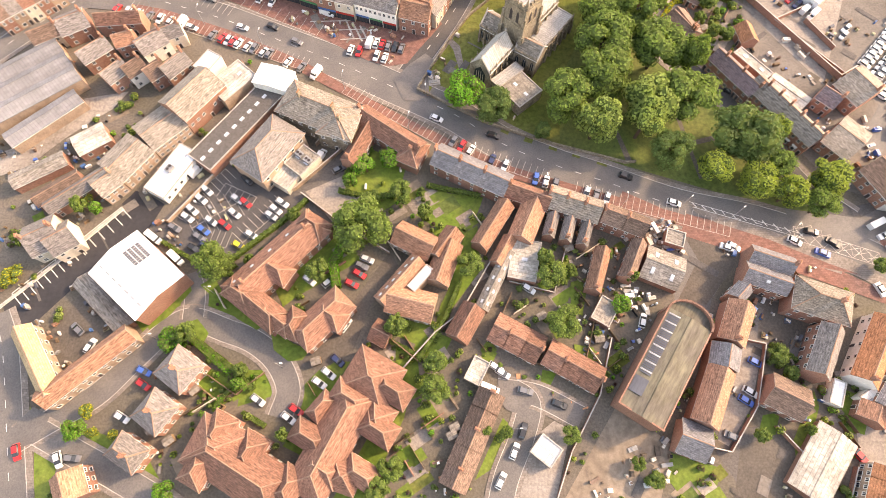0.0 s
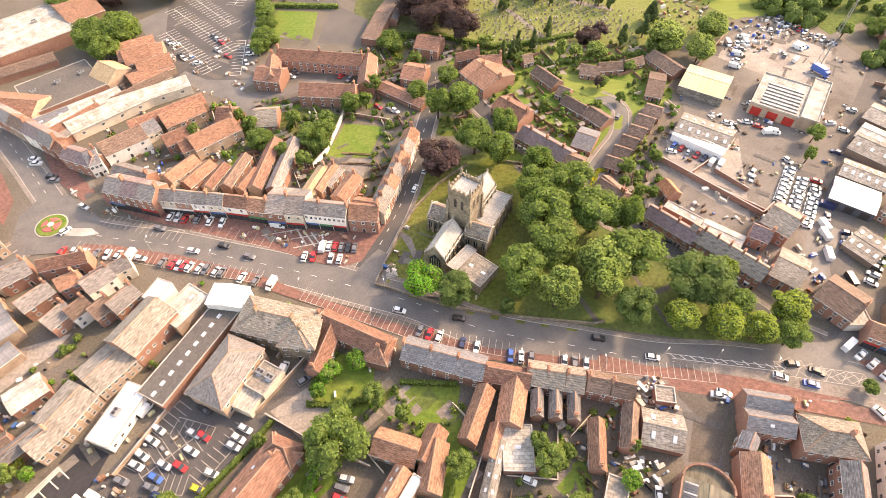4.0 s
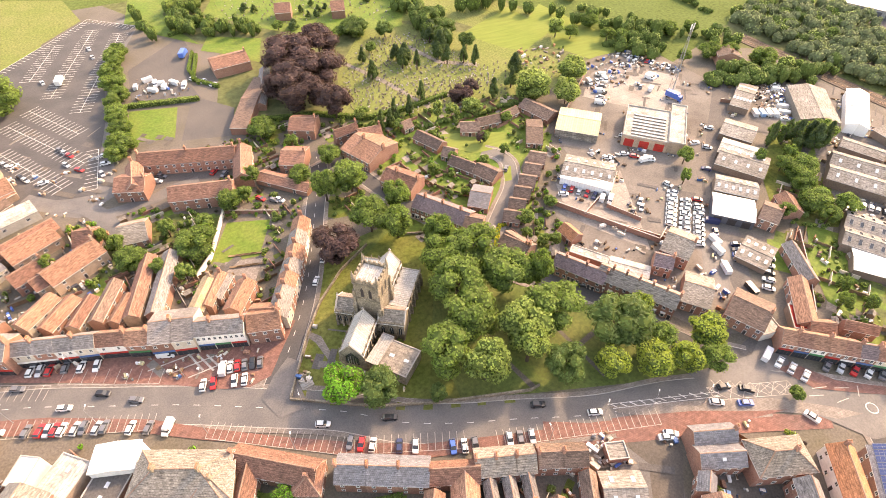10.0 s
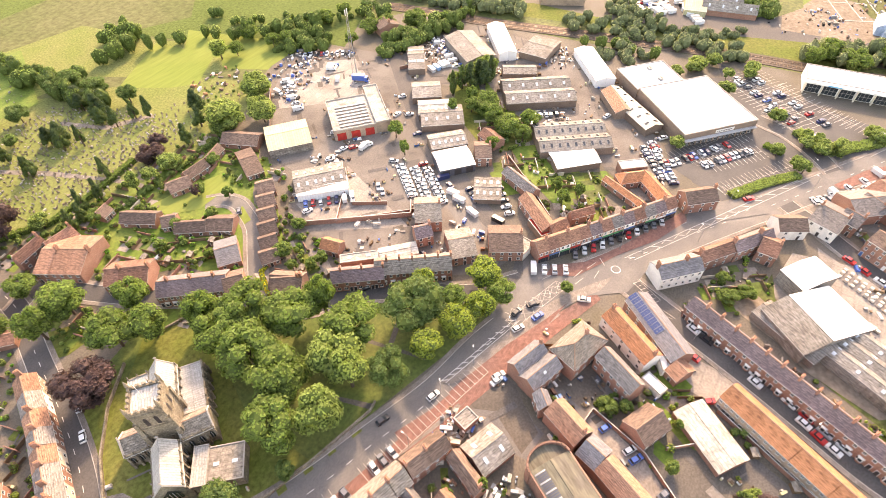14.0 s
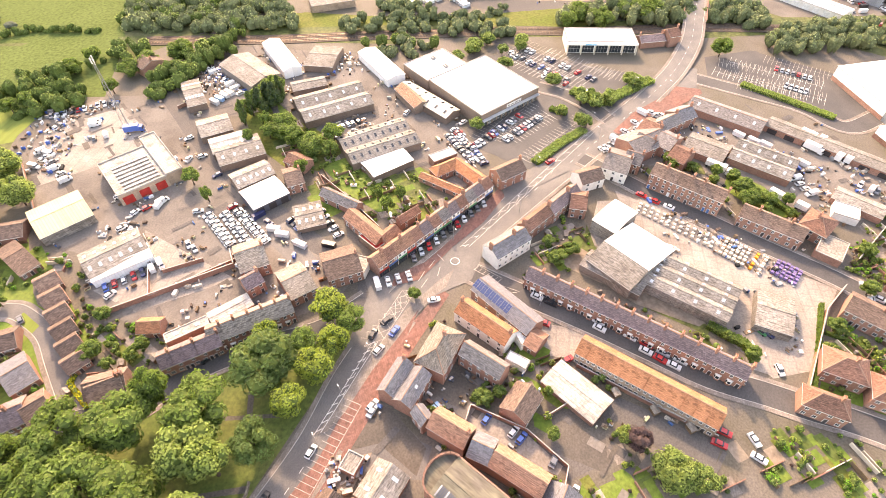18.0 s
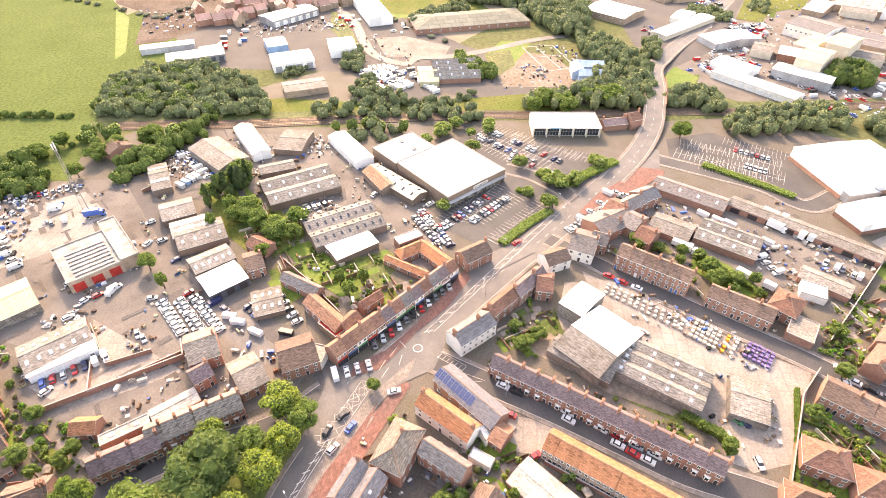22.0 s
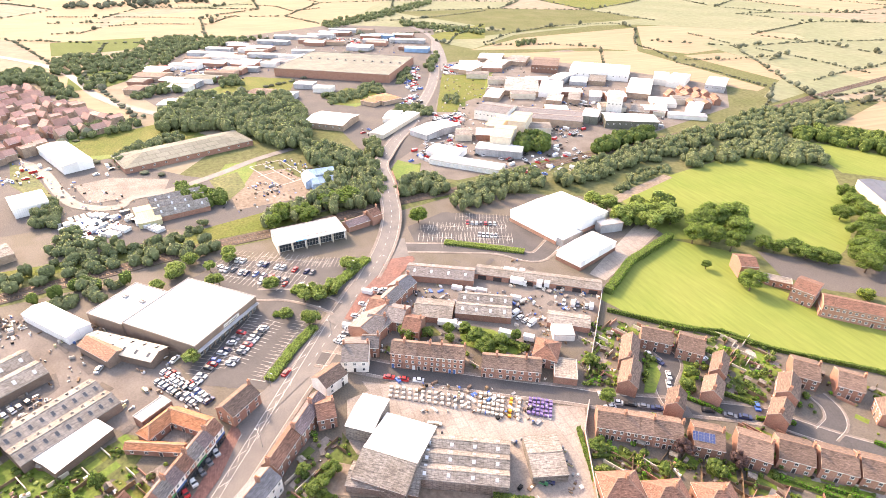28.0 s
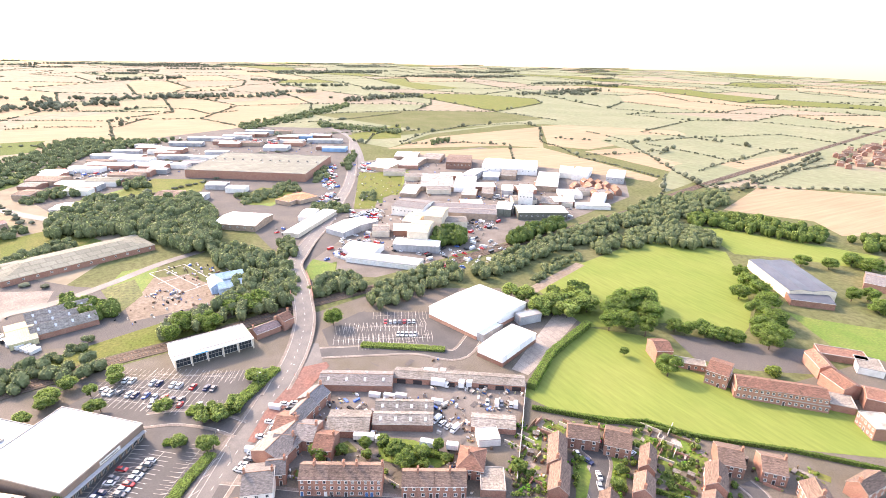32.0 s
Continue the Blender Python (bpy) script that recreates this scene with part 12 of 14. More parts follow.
patch("path", "asphalt_worn", 0.06, (40.4, 327.0), (58.3, 359.7), (63.0, 357.7), (44.7, 317.7), (37.4, 300.1), (33.3, 301.9), label='narrow cemetery drive')
car(-37.9, 311.2, 22, "white", "van")
car(-32.6, 304.9, -8, "white", "van")
car(-25.6, 302.8, -48, "white", "van")
car(-35.9, 299.4, -35, "white", "van")
patch("yard", "asphalt", 0.04, (76.8, 61.8), (87.7, 58.4), (75.6, 41.3), (63.5, 46.5), label='dark asphalt inn yard')
wood("woodland", fill([(283.3, 250.4), (324.2, 263.3), (343.4, 256.8), (348.5, 217.3), (301.3, 195.9), (289.2, 214.7), (289.3, 235.1)], 6, 4, 8, 2, 3.6, seed=1583), ['leaf', 'leaf_dark', 'leaf_light'], "trees and scrub beside the railway line", nl=100)
wood("tree_row", along([(233.5, 277.6), (232.3, 258.2), (240.8, 242.3), (258.9, 234.5), (271.2, 233.5)], 5, 3, 6, 1.8, 3, jit=2, seed=1584), ['leaf_dark', 'leaf'], "overgrown hedge by the pasture", nl=90)
wood("woodland", fill([(243.3, 201.1), (257.5, 199.0), (271.0, 186.5), (293.9, 183.3), (288.4, 174.4), (266.9, 172.0), (248.4, 182.4), (237.0, 188.9)], 5.5, 4, 8, 2, 3.2, seed=1585), ['leaf', 'leaf_dark'], "trees behind the scrap yard", nl=100)
patch("grass", "scrub", 0.04, (276.0, 246.1), (290.3, 175.2), (306.2, 88.0), (290.3, 85.0), (280.5, 171.2), (266.0, 235.4), label='rough grass beside the rails')
patch("lawn", "lawn", 0.06, (164.4, 101.7), (184.8, 88.9), (180.8, 78.4), (162.0, 82.9), (155.0, 89.8), label='long back garden lawn')
patch("grass", "lawn", 0.06, (233.5, 156.7), (237.1, 148.1), (198.2, 102.5), (183.6, 98.2), (192.6, 115.8), (214.1, 141.9), label='overgrown garden plot')

# ---------- far works and trading estate ----------
def unit(x, y, L, W, rot, roof, wall, e=5, **more):
    """A far works building: low-pitched shed in sheet or brick."""
    return shed(x, y, L, W, rot, e=e, r=e + min(W * 0.06, 1.8), roof=roof, wall=wall, **more)


def belt(words, poly, step=7.0, h=(5, 9), r=(2.6, 4.4), leafs=("wood_haze_leaf", "wood_haze_dark", "wood_haze_light", "wood_haze_leaf"), nl=120):
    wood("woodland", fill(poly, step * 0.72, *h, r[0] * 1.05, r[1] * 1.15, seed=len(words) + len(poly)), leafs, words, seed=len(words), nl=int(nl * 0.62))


shed(469, 49, 92, 34, -69, e=4, r=7, roof="felt_green", wall="brick", hip=True, wins=12, label="long low pavilion with a pale green hipped roof")
flat(717, -129, 139, 108, -123, h=9, roof="felt_green", wall="brick", para=0.6, lights=9, units=12, label="huge brick factory with a mossy flat roof", name="factory", cat="factory")
# brick_pale replaces red brick on these far units, a wall colour washed by haze.
unit(460, 193, 43, 20, -36, "white_sheet", "grey_sheet", doors=6, door="trim_white")
unit(479, 129, 56, 19, -153, "white_sheet", "white_sheet", e=6)
unit(397, 133, 18, 22, -68, "white_sheet", "white_sheet", e=6)
unit(396, 181, 14, 17, -59, "white_sheet", "blue_sheet")
unit(369, 160, 27, 20, -62, "white_sheet", "white_sheet", e=5.5, doors=4, door="grey_sheet")
unit(375, 219, 14, 17, -57, "white_sheet", "brick_pale")
unit(331, 139, 26, 15, -63, "asbestos", "brick_pale", e=4)
unit(505, -69, 37, 34, -127, "white_sheet", "brick_pale", wins=6)
unit(480, -120, 70, 13, -44, "white_sheet", "render_cream", e=3.5)
unit(502, -124, 12, 26, -122, "white_sheet", "render_white", e=4)
unit(453, -147, 20, 41, -155, "white_sheet", "grey_sheet", e=4.5)
unit(372, -141, 54, 13, -134, "grey_sheet", "render_white", e=4, doors=9, door="trim_white")
unit(400, -136, 26, 18, -137, "white_sheet", "white_sheet", e=4)
unit(388, -175, 35, 15, -125, "white_sheet", "grey_sheet", e=5.5)
unit(445, -201, 14, 27, -135, "green_sheet", "render_cream", e=6)
unit(404, -186, 16, 30, -127, "green_sheet", "render_cream", e=12)
unit(431, -215, 15, 28, -131, "green_sheet", "render_cream", e=13)
unit(452, -255, 61, 34, -124, "slate", "brick_pale", e=6, spans=2, lights=7)
unit(477, -215, 30, 30, -138, "slate", "render_white", e=8.5, wins=8)
unit(440, -293, 14, 26, -131, "white_sheet", "felt_green", e=7)
unit(416, -316, 45, 24, -116, "white_sheet", "felt_green", e=7, wins=9)
unit(462, -334, 14, 29, -127, "felt_light", "render_white", e=15, wins=4)
unit(514, -406, 24, 73, -132, "white_sheet", "brick_pale", e=6)
unit(596, -412, 68, 54, -129, "white_sheet", "white_sheet", e=8, wins=10)
unit(580, -349, 15, 41, -147, "white_sheet", "grey_sheet", e=6)
unit(542, -312, 23, 53, -124, "white_sheet", "white_sheet", e=6)
unit(564, -288, 36, 63, -119, "felt_light", "brick_pale", e=5, spans=5)
unit(543, -246, 16, 39, -128, "white_sheet", "brick_pale", e=4)
unit(646, -366, 32, 51, -124, "tile_brown", "brick_dark", e=9, wins=7)
unit(543, -459, 16, 41, -132, "white_sheet", "render_white", e=7)
unit(528, -471, 19, 47, -141, "white_sheet", "render_white", e=7)
unit(499, -499, 20, 46, -140, "white_sheet", "grey_sheet", e=7, wins=4)
unit(446, -353, 18, 27, -135, "asbestos", "brick_pale", e=4)
unit(463, -393, 23, 26, -120, "grey_sheet", "render_white", e=4)
unit(441, -372, 11, 33, -134, "felt_light", "render_cream", e=4)
unit(417, -382, 34, 12, -124, "grey_sheet", "render_white", e=3.5)
unit(434, -408, 13, 33, -142, "white_sheet", "white_sheet", e=5)
unit(507, -296, 15, 26, -128, "felt_light", "brick_pale", e=4)
unit(502, -315, 12, 28, -125, "asbestos", "brick_pale", e=5)
unit(503, -341, 12, 26, -126, "white_sheet", "grey_sheet", e=5)
unit(564, -387, 18, 35, -129, "asbestos", "brick_pale", e=5)
unit(568, -364, 19, 27, -127, "white_sheet", "grey_sheet", e=4)
unit(668, -273, 30, 50, -146, "white_sheet", "brick_pale", e=5)
unit(681, -317, 28, 38, -138, "felt_light", "brick_pale", e=5)
unit(692, -352, 25, 42, -128, "asbestos", "brick_pale", e=5)
unit(719, -325, 31, 37, -123, "white_sheet", "brick_pale", e=5)
unit(560, -124, 17, 29, -142, "tile_bright", "brick_pale", e=4, hip=True)
unit(562, -133, 22, 25, -67, "tile_bright", "brick_pale", e=4, hip=True)
unit(863, 37, 38, 14, -119, "white_sheet", "grey_sheet")
unit(889, 15, 36, 12, -119, "white_sheet", "grey_sheet")
unit(826, 9, 51, 18, -119, "grey_sheet", "render_white")
unit(787, -21, 23, 12, -119, "white_sheet", "grey_sheet")
unit(767, -42, 20, 14, -119, "grey_sheet", "render_white")
unit(775, -58, 27, 18, -119, "dark_sheet", "grey_sheet")
unit(887, -37, 30, 14, -119, "white_sheet", "grey_sheet")
unit(875, -21, 22, 12, -119, "grey_sheet", "render_white")
unit(929, -63, 48, 14, -119, "white_sheet", "grey_sheet")
unit(972, -87, 38, 12, -119, "white_sheet", "grey_sheet")
unit(929, -9, 27, 12, -119, "dark_sheet", "grey_sheet")
unit(837, -93, 30, 12, -119, "white_sheet", "grey_sheet")
unit(785, -102, 44, 30, -119, "white_sheet", "grey_sheet")
unit(805, -73, 32, 14, -119, "grey_sheet", "render_white")
unit(709, 37, 35, 20, -119, "felt_green", "render_white")
unit(692, 54, 33, 16, -119, "white_sheet", "grey_sheet")
unit(671, 58, 24, 12, -119, "grey_sheet", "render_white")
unit(776, 85, 30, 12, -119, "white_sheet", "grey_sheet")
unit(738, 89, 34, 26, -119, "tile_brown", "brick_pale")
unit(677, 99, 18, 22, -119, "tile_brown", "brick_pale")
unit(786, 56, 37, 14, -119, "grey_sheet", "render_white")
unit(604, 58, 29, 24, -119, "white_sheet", "grey_sheet")
unit(610, 31, 21, 16, -119, "white_sheet", "grey_sheet")
unit(586, 24, 16, 16, -119, "grey_sheet", "render_white")
unit(746, -16, 23, 10, -119, "white_sheet", "grey_sheet")
unit(621, -20, 22, 22, -119, "tile_brown", "brick_pale")
unit(605, -40, 24, 18, -119, "white_sheet", "grey_sheet")
unit(644, -67, 21, 14, -119, "white_sheet", "grey_sheet")
unit(621, -83, 20, 14, -119, "grey_sheet", "render_white")
unit(969, -141, 44, 12, -119, "white_sheet", "grey_sheet")
unit(1014, -186, 47, 12, -119, "white_sheet", "grey_sheet")
unit(1003, -214, 47, 12, -119, "tile_brown", "brick_pale")
unit(935, -233, 41, 18, -119, "blue_sheet", "blue_sheet")
unit(847, -176, 34, 26, -119, "white_sheet", "grey_sheet")
unit(882, -259, 54, 14, -119, "white_sheet", "grey_sheet")
unit(808, -250, 34, 20, -119, "blue_sheet", "blue_sheet")
unit(895, -209, 34, 10, -119, "white_sheet", "grey_sheet")
unit(895, -149, 30, 12, -119, "tile_brown", "brick_pale")
unit(954, -117, 34, 12, -119, "white_sheet", "grey_sheet")
unit(827, -40, 42, 10, -119, "white_sheet", "grey_sheet")
unit(825, 43, 33, 10, -119, "tile_brown", "brick_pale")
unit(730, 16, 36, 14, -119, "tile_brown", "brick_pale")
unit(786, 3, 26, 12, -119, "white_sheet", "grey_sheet")
belt("scrubby trees between the railway and the works", [(283, 246), (327, 262), (350, 248), (359, 210), (335, 176), (316, 158), (295, 151), (286, 193)], 8)
belt("trees beside the pale works shed", [(328, 109), (351, 111), (353, 100), (333, 92), (322, 95)], 6, h=(4, 7), r=(2, 3.2))
belt("young trees by the white works shed", [(366, 125), (396, 130), (402, 122), (377, 112), (361, 111)], 6, h=(4, 7), r=(2, 3.2))
belt("low bushes before the long white shed", [(350, 161), (366, 163), (369, 149), (358, 145), (347, 154)], 5, h=(3, 5), r=(1.6, 2.6))
belt("low scrub along the railway bank", [(320, 108), (324, 81), (330, 50), (346, 37), (340, 32), (319, 49), (312, 85), (310, 103)], 6, h=(1.5, 4.5), r=(1.4, 2.8))
belt("dense trees beside the railway bridge", [(349, -24), (384, -47), (385, -75), (359, -77), (330, -69), (326, -23)], 7.5, h=(6, 11))
belt("round tree clump on the railway bank", [(321, 5), (338, 2), (337, -7), (319, -6)], 6.5)
belt("second round tree clump on the bank", [(326, -10), (348, -13), (348, -23), (327, -21)], 6.5)
belt("trees above the building site", [(455, -32), (432, -59), (379, -80), (390, -56), (411, -33)], 7.5, h=(6, 11))
belt("dense mature wood between the works", [(529, 74), (585, 68), (625, 42), (610, 8), (597, -37), (553, -54), (508, -45), (461, -44), (449, -31), (451, -18), (482, -2), (510, 26), (519, 50)], 8.5, h=(7, 13), r=(3.4, 5.6), nl=90)
belt("trees beside the road to the works", [(408, -73), (442, -83), (440, -93), (408, -88)], 6.5)
belt("trees on the bridge bank", [(345, -79), (361, -93), (353, -114), (335, -110), (336, -78)], 6.5)
belt("trees behind the retail park", [(331, -118), (342, -141), (345, -186), (321, -174), (316, -152), (302, -110), (315, -106)], 7.5, h=(5, 10))
belt("long woodland belt beside the railway line", [(329, -187), (347, -236), (362, -290), (373, -342), (383, -393), (356, -371), (343, -326), (334, -278), (324, -233), (314, -203), (315, -183)], 7.5, h=(5, 9), nl=100)
belt("hedge of shrubs beside the sports field", [(304, -218), (323, -258), (326, -282), (315, -274), (308, -245), (296, -217)], 6, h=(2, 5), r=(1.8, 3))
belt("pale trees behind the retail warehouse", [(274, -197), (272, -239), (253, -225), (255, -188)], 8, h=(7, 11), r=(3.4, 5), leafs=("leaf_light", "leaf", "leaf_yellow"))
belt("trees at the edge of the sports field", [(331, -299), (337, -326), (333, -353), (314, -335), (315, -290)], 8, h=(5, 9))
belt("dark dense conifer screen", [(388, -187), (406, -202), (399, -222), (378, -212)], 5, h=(8, 12), leafs=("conifer", "leaf_dark"))
belt("dark conifer screen beside the railway", [(365, -239), (380, -268), (391, -317), (376, -310), (360, -255)], 5.5, h=(7, 11), leafs=("conifer", "leaf_dark"))
belt("far belt of woodland beyond the new houses", [(686, 339), (746, 357), (799, 290), (809, 213), (760, 196), (713, 275), (670, 326)], 12, h=(6, 11), r=(4, 6), nl=40)
belt("far trees beside the bypass", [(781, 211), (759, 187), (675, 155), (661, 165), (718, 194)], 12, h=(5, 9), r=(3.5, 5.5), nl=40)
belt("tree belt between two sports fields", [(337, -351), (345, -399), (314, -409), (283, -395), (290, -371), (313, -349), (323, -339)], 7.5, h=(6, 10), nl=90)
belt("tree belt along the far railway", [(390, -400), (405, -458), (407, -514), (398, -553), (367, -523), (352, -450), (344, -398), (357, -369)], 8, h=(5, 9), nl=70)
belt("scrub behind the pavilion", [(464, 95), (505, 82), (513, 55), (494, 49), (472, 79), (454, 90)], 7.5, h=(4, 7), nl=90)
belt("trees beside the green field", [(526, 143), (560, 142), (571, 88), (544, 88), (526, 117)], 10, h=(4, 8), nl=70)
belt("dark young trees by the green sheds", [(382, 53), (402, 52), (377, 27), (363, 23), (363, 37)], 6, h=(5, 8), leafs=("leaf_dark", "leaf"))

# ---------- van park, fields and railway woods ----------
for _p, _q, _n, _a in (((365.7, 112.3), (371.8, 97.8), 6, 23), ((371.5, 95.5), (364.4, 83.7), 5, -31), ((364.3, 98.5), (345.3, 75.8), 10, -40), ((359.5, 102.2), (340.3, 80.2), 10, -40), ((360.1, 76.0), (339.1, 58.4), 9, -50), ((350.5, 105.4), (334.9, 88.3), 7, -42)):
    car_row(*_p, *_q, _n, _a, "v:white v:white v:silver v:white")
patch("grass", "grass", 0.05, (319, 152), (320, 108), (327, 50), (344, 37), (347, 10), (336, -24), (323, -9), (317, 56), (309, 106), (292, 190), (300, 195), label='rough green railway bank')
patch("yard", "asphalt_worn", 0.11, (359.6, 115.2), (378.4, 116.1), (378.2, 86.9), (344.8, 54.3), (328.6, 57.8), (327.2, 80.7), (335.2, 102.8), label='asphalt van park')
patch("yard", "soil", 0.11, (392.8, 22.5), (413.3, 7.0), (410.8, -15.7), (373.0, -33.2), (357.5, -23.6), (353.3, 17.4), label='bare building site earth')
patch("grass", "scrub", 0.17, (406.5, 32.9), (415.9, 14.4), (388.5, 10.4), (365.5, 23.4), label='rough grass by the site')
patch("yard", "paving", 0.18, (425.9, 115.6), (433.2, 93.5), (417.4, 57.7), (396.6, 60.1), (391.5, 100.7), label='pinkish gravel court')
patch("lawn", "meadow", 0.11, (511.6, 137.7), (543.0, 115.1), (526.8, 90.4), (491.2, 90.9), (480.1, 113.9), label='rough grass field')
patch("lawn", "meadow", 0.11, (462.3, 80.6), (517.3, 40.9), (507.3, 34.3), (452.8, 70.6), label='grass strip by the pavilion')
patch("grass", "meadow", 0.11, (664.1, 31.0), (704.8, -11.6), (673.0, -21.5), (635.2, 4.0), label='grass plot')
patch("grass", "pitch", 0.11, (577.7, -84.2), (615.0, -115.8), (598.6, -127.1), (550.5, -100.8), label='bright grass plot')

# ---------- cemetery belt, grave rows and bungalow lawns ----------
wood("tree_row", along([(56.0, 435.4), (67.9, 433.0), (82.4, 427.8), (94.3, 423.5)], 6, 4, 7, 2.5, 4, jit=3, seed=1662), ['leaf', 'leaf_light'], "field hedge trees by the cemetery", nl=100)
wood("tree_row", along([(94.3, 423.5), (102.6, 402.0), (108.4, 377.0), (115.0, 352.0), (116.1, 330.3), (109.7, 311.0), (110.3, 290.9), (115.8, 282.0)], 4.2, 6, 11, 2.5, 4.2, jit=3, seed=1663), ['leaf_dark', 'leaf', 'conifer'], "dark dense cemetery tree belt", nl=120)
wood("woodland", fill([(158.2, 349.3), (175.5, 353.9), (180.2, 342.1), (160.9, 317.3), (151.2, 323.1)], 7, 7, 11, 3, 5, seed=1664), ['leaf'], "clump of field trees", nl=110)
clutter([(57.9, 286.7), (79.5, 311.0), (105.6, 306.7), (118.7, 278.7), (125.5, 258.4), (126.8, 241.2), (93.3, 230.0), (63.9, 232.6), (45.8, 247.3)], 2.0, "graves", seed=1665)
clutter([(47.7, 401.1), (87.8, 407.6), (104.8, 376.7), (105.7, 324.9), (85.5, 329.7), (60.5, 341.0)], 4.5, "graves", seed=1666)
grove("conifer", 4.6, (67, 356.9, 2.7), (59.4, 350.4, 2.7), (54.8, 350.4, 2.3), (43.1, 339.1, 3.9), (62.2, 356, 2.4), (91.5, 370.5, 2.9), (93.3, 358.2, 2.8))
grove("leaf", 6, (73.8, 320.5, 6.3), (64.5, 319, 3.9), (34.9, 340.9, 3.3), (75.8, 294.3, 3.3))
patch("path", "paving", 0.06, (49.1, 333.6), (64.3, 354.0), (73.3, 357.4), (72.7, 348.9), (62.5, 338.7), (51.8, 326.6), label='gravel drive to the chapels')
patch("path", "paving", 0.06, (59.6, 290.4), (73.2, 264.6), (84.5, 234.7), (88.0, 222.0), (86.0, 220.7), (81.1, 238.5), (70.1, 264.0), (58.3, 287.6), label='gravel cemetery path')
patch("path", "paving", 0.06, (98.3, 293.7), (105.5, 273.3), (123.6, 260.6), (122.5, 257.9), (104.4, 269.0), (96.2, 291.1), label='gravel cemetery path')
patch("lawn", "lawn", 0.01, (51.6, 224.4), (84.7, 225.8), (125.0, 221.1), (137.6, 203.2), (106.6, 178.8), (79.6, 150.1), (70.4, 151.9), (65.3, 172.7), (51.4, 189.6), (42.9, 208.3), label='mown lawns between the bungalows')
patch("lawn", "pitch", 0.11, (79.6, 209.3), (94.2, 205.5), (108.8, 198.6), (104.7, 189.6), (89.0, 190.4), (80.5, 198.4), label='sunlit bungalow lawn', keep=True)
patch("lawn", "pitch", 0.11, (90.1, 178.6), (98.8, 176.7), (94.7, 168.3), (87.0, 169.4), label='sunlit bungalow lawn', keep=True)
patch("pavement", "red_paving", 0.1, (53.1, 73.1), (71.6, 64.3), (91.9, 58.5), (111.3, 50.6), (127.3, 42.5), (125.5, 39.6), (105.4, 47.1), (87.3, 53.5), (66.4, 60.3), (49.4, 66.4), label='red block-paved footway beside the road')
patch("yard", "asphalt", 0.03, (66.9, 63.7), (80.2, 57.5), (73.9, 37.3), (64.8, 38.5), (63.7, 48.5), label='dark asphalt inn yard')
patch("yard", "asphalt", 0.03, (87.3, 45.7), (103.8, 31.4), (97.8, 19.2), (82.7, 28.8), (87.1, 38.3), label='dark asphalt courtyard')
car(128.5, 10.5, -114, "white")
car(126.6, 5.9, -112, "black")
car(118.8, -9.5, -116, "white")
car(112.4, -23.2, -116, "white")
car(110.2, -27.2, -120, "red")
car(108.4, -31.1, -116, "white")
car(84.2, 55.9, -16, "white", "van")
car(84.2, 39.9, -29, "light_blue")
car(83.3, 24.4, -24, "blue")
car(81.6, 15.5, -25, "silver")
shed(711.7, 66.9, 24.8, 18.0, -119, e=4, r=5.26, roof="white_sheet", wall="brick")
for _p in ((802.7, 42.2, 31.0, 18.0, -119), (844.7, 10.0, 30.0, 18.0, -119), (770.8, -13.0, 30.6, 18.0, -119), (788.2, 19.3, 25.2, 18.0, -119), (906.2, -12.8, 29.2, 18.0, -119), (877.7, -45.5, 23.9, 18.0, -119), (982.6, -175.0, 33.4, 18.0, -119), (935.3, -215.2, 32.5, 18.0, -119), (930.7, -267.5, 32.9, 18.0, -119), (987.9, -157.4, 33.4, 18.0, -119), (761.6, 87.2, 23.6, 18.0, -119), (901.2, -120.4, 30.3, 18.0, -119),):
    shed(*_p, e=5, r=6.26, roof="white_sheet", wall="brick")
shed(686.4, 54.7, 26.5, 18.0, -119, e=4, r=5.26, roof="asbestos", wall="brick")
shed(710.3, 29.3, 25.2, 18.0, -119, e=4, r=5.26, roof="asbestos", wall="brick")
for _p in ((742.7, 1.2, 26.7, 18.0, -119), (855.7, -32.5, 26.3, 18.0, -119), (923.0, -115.4, 30.9, 18.0, -119), (873.8, -208.2, 30.5, 18.0, -119), (824.9, -241.5, 24.5, 18.0, -119),):
    shed(*_p, e=5, r=6.26, roof="asbestos", wall="brick")
shed(717.5, 100.8, 19.6, 18.0, -119, e=4, r=5.26, roof="asbestos", wall="brick")
for _p in ((690.8, -280.7, 25.8, 18.0, -115), (658.1, -296.8, 25.0, 18.0, -115), (583.9, -317.9, 25.5, 18.0, -115), (524.6, -324.5, 23.6, 18.0, -115), (494.3, -358.8, 20.7, 18.0, -115), (501.6, -392.7, 21.4, 18.0, -115), (440.2, -363.4, 21.3, 18.0, -115), (458.7, -218.5, 22.0, 18.0, -115), (402.5, -209.9, 18.0, 18.0, -115), (426.7, -181.6, 16.6, 18.0, -115), (470.5, -274.6, 21.1, 18.0, -115),):
    shed(*_p, e=5, r=6.26, roof="white_sheet", wall="brick")
for _p in ((630.4, -265.4, 26.4, 18.0, -115), (598.1, -275.2, 21.6, 18.0, -115), (532.7, -272.3, 25.5, 18.0, -115), (461.1, -330.9, 23.7, 18.0, -115), (461.4, -416.1, 20.4, 18.0, -115), (449.3, -426.3, 20.2, 18.0, -115), (432.8, -164.2, 13.8, 18.0, -115), (427.6, -231.9, 19.1, 18.0, -115),):
    shed(*_p, e=5, r=6.26, roof="asbestos", wall="render_cream")

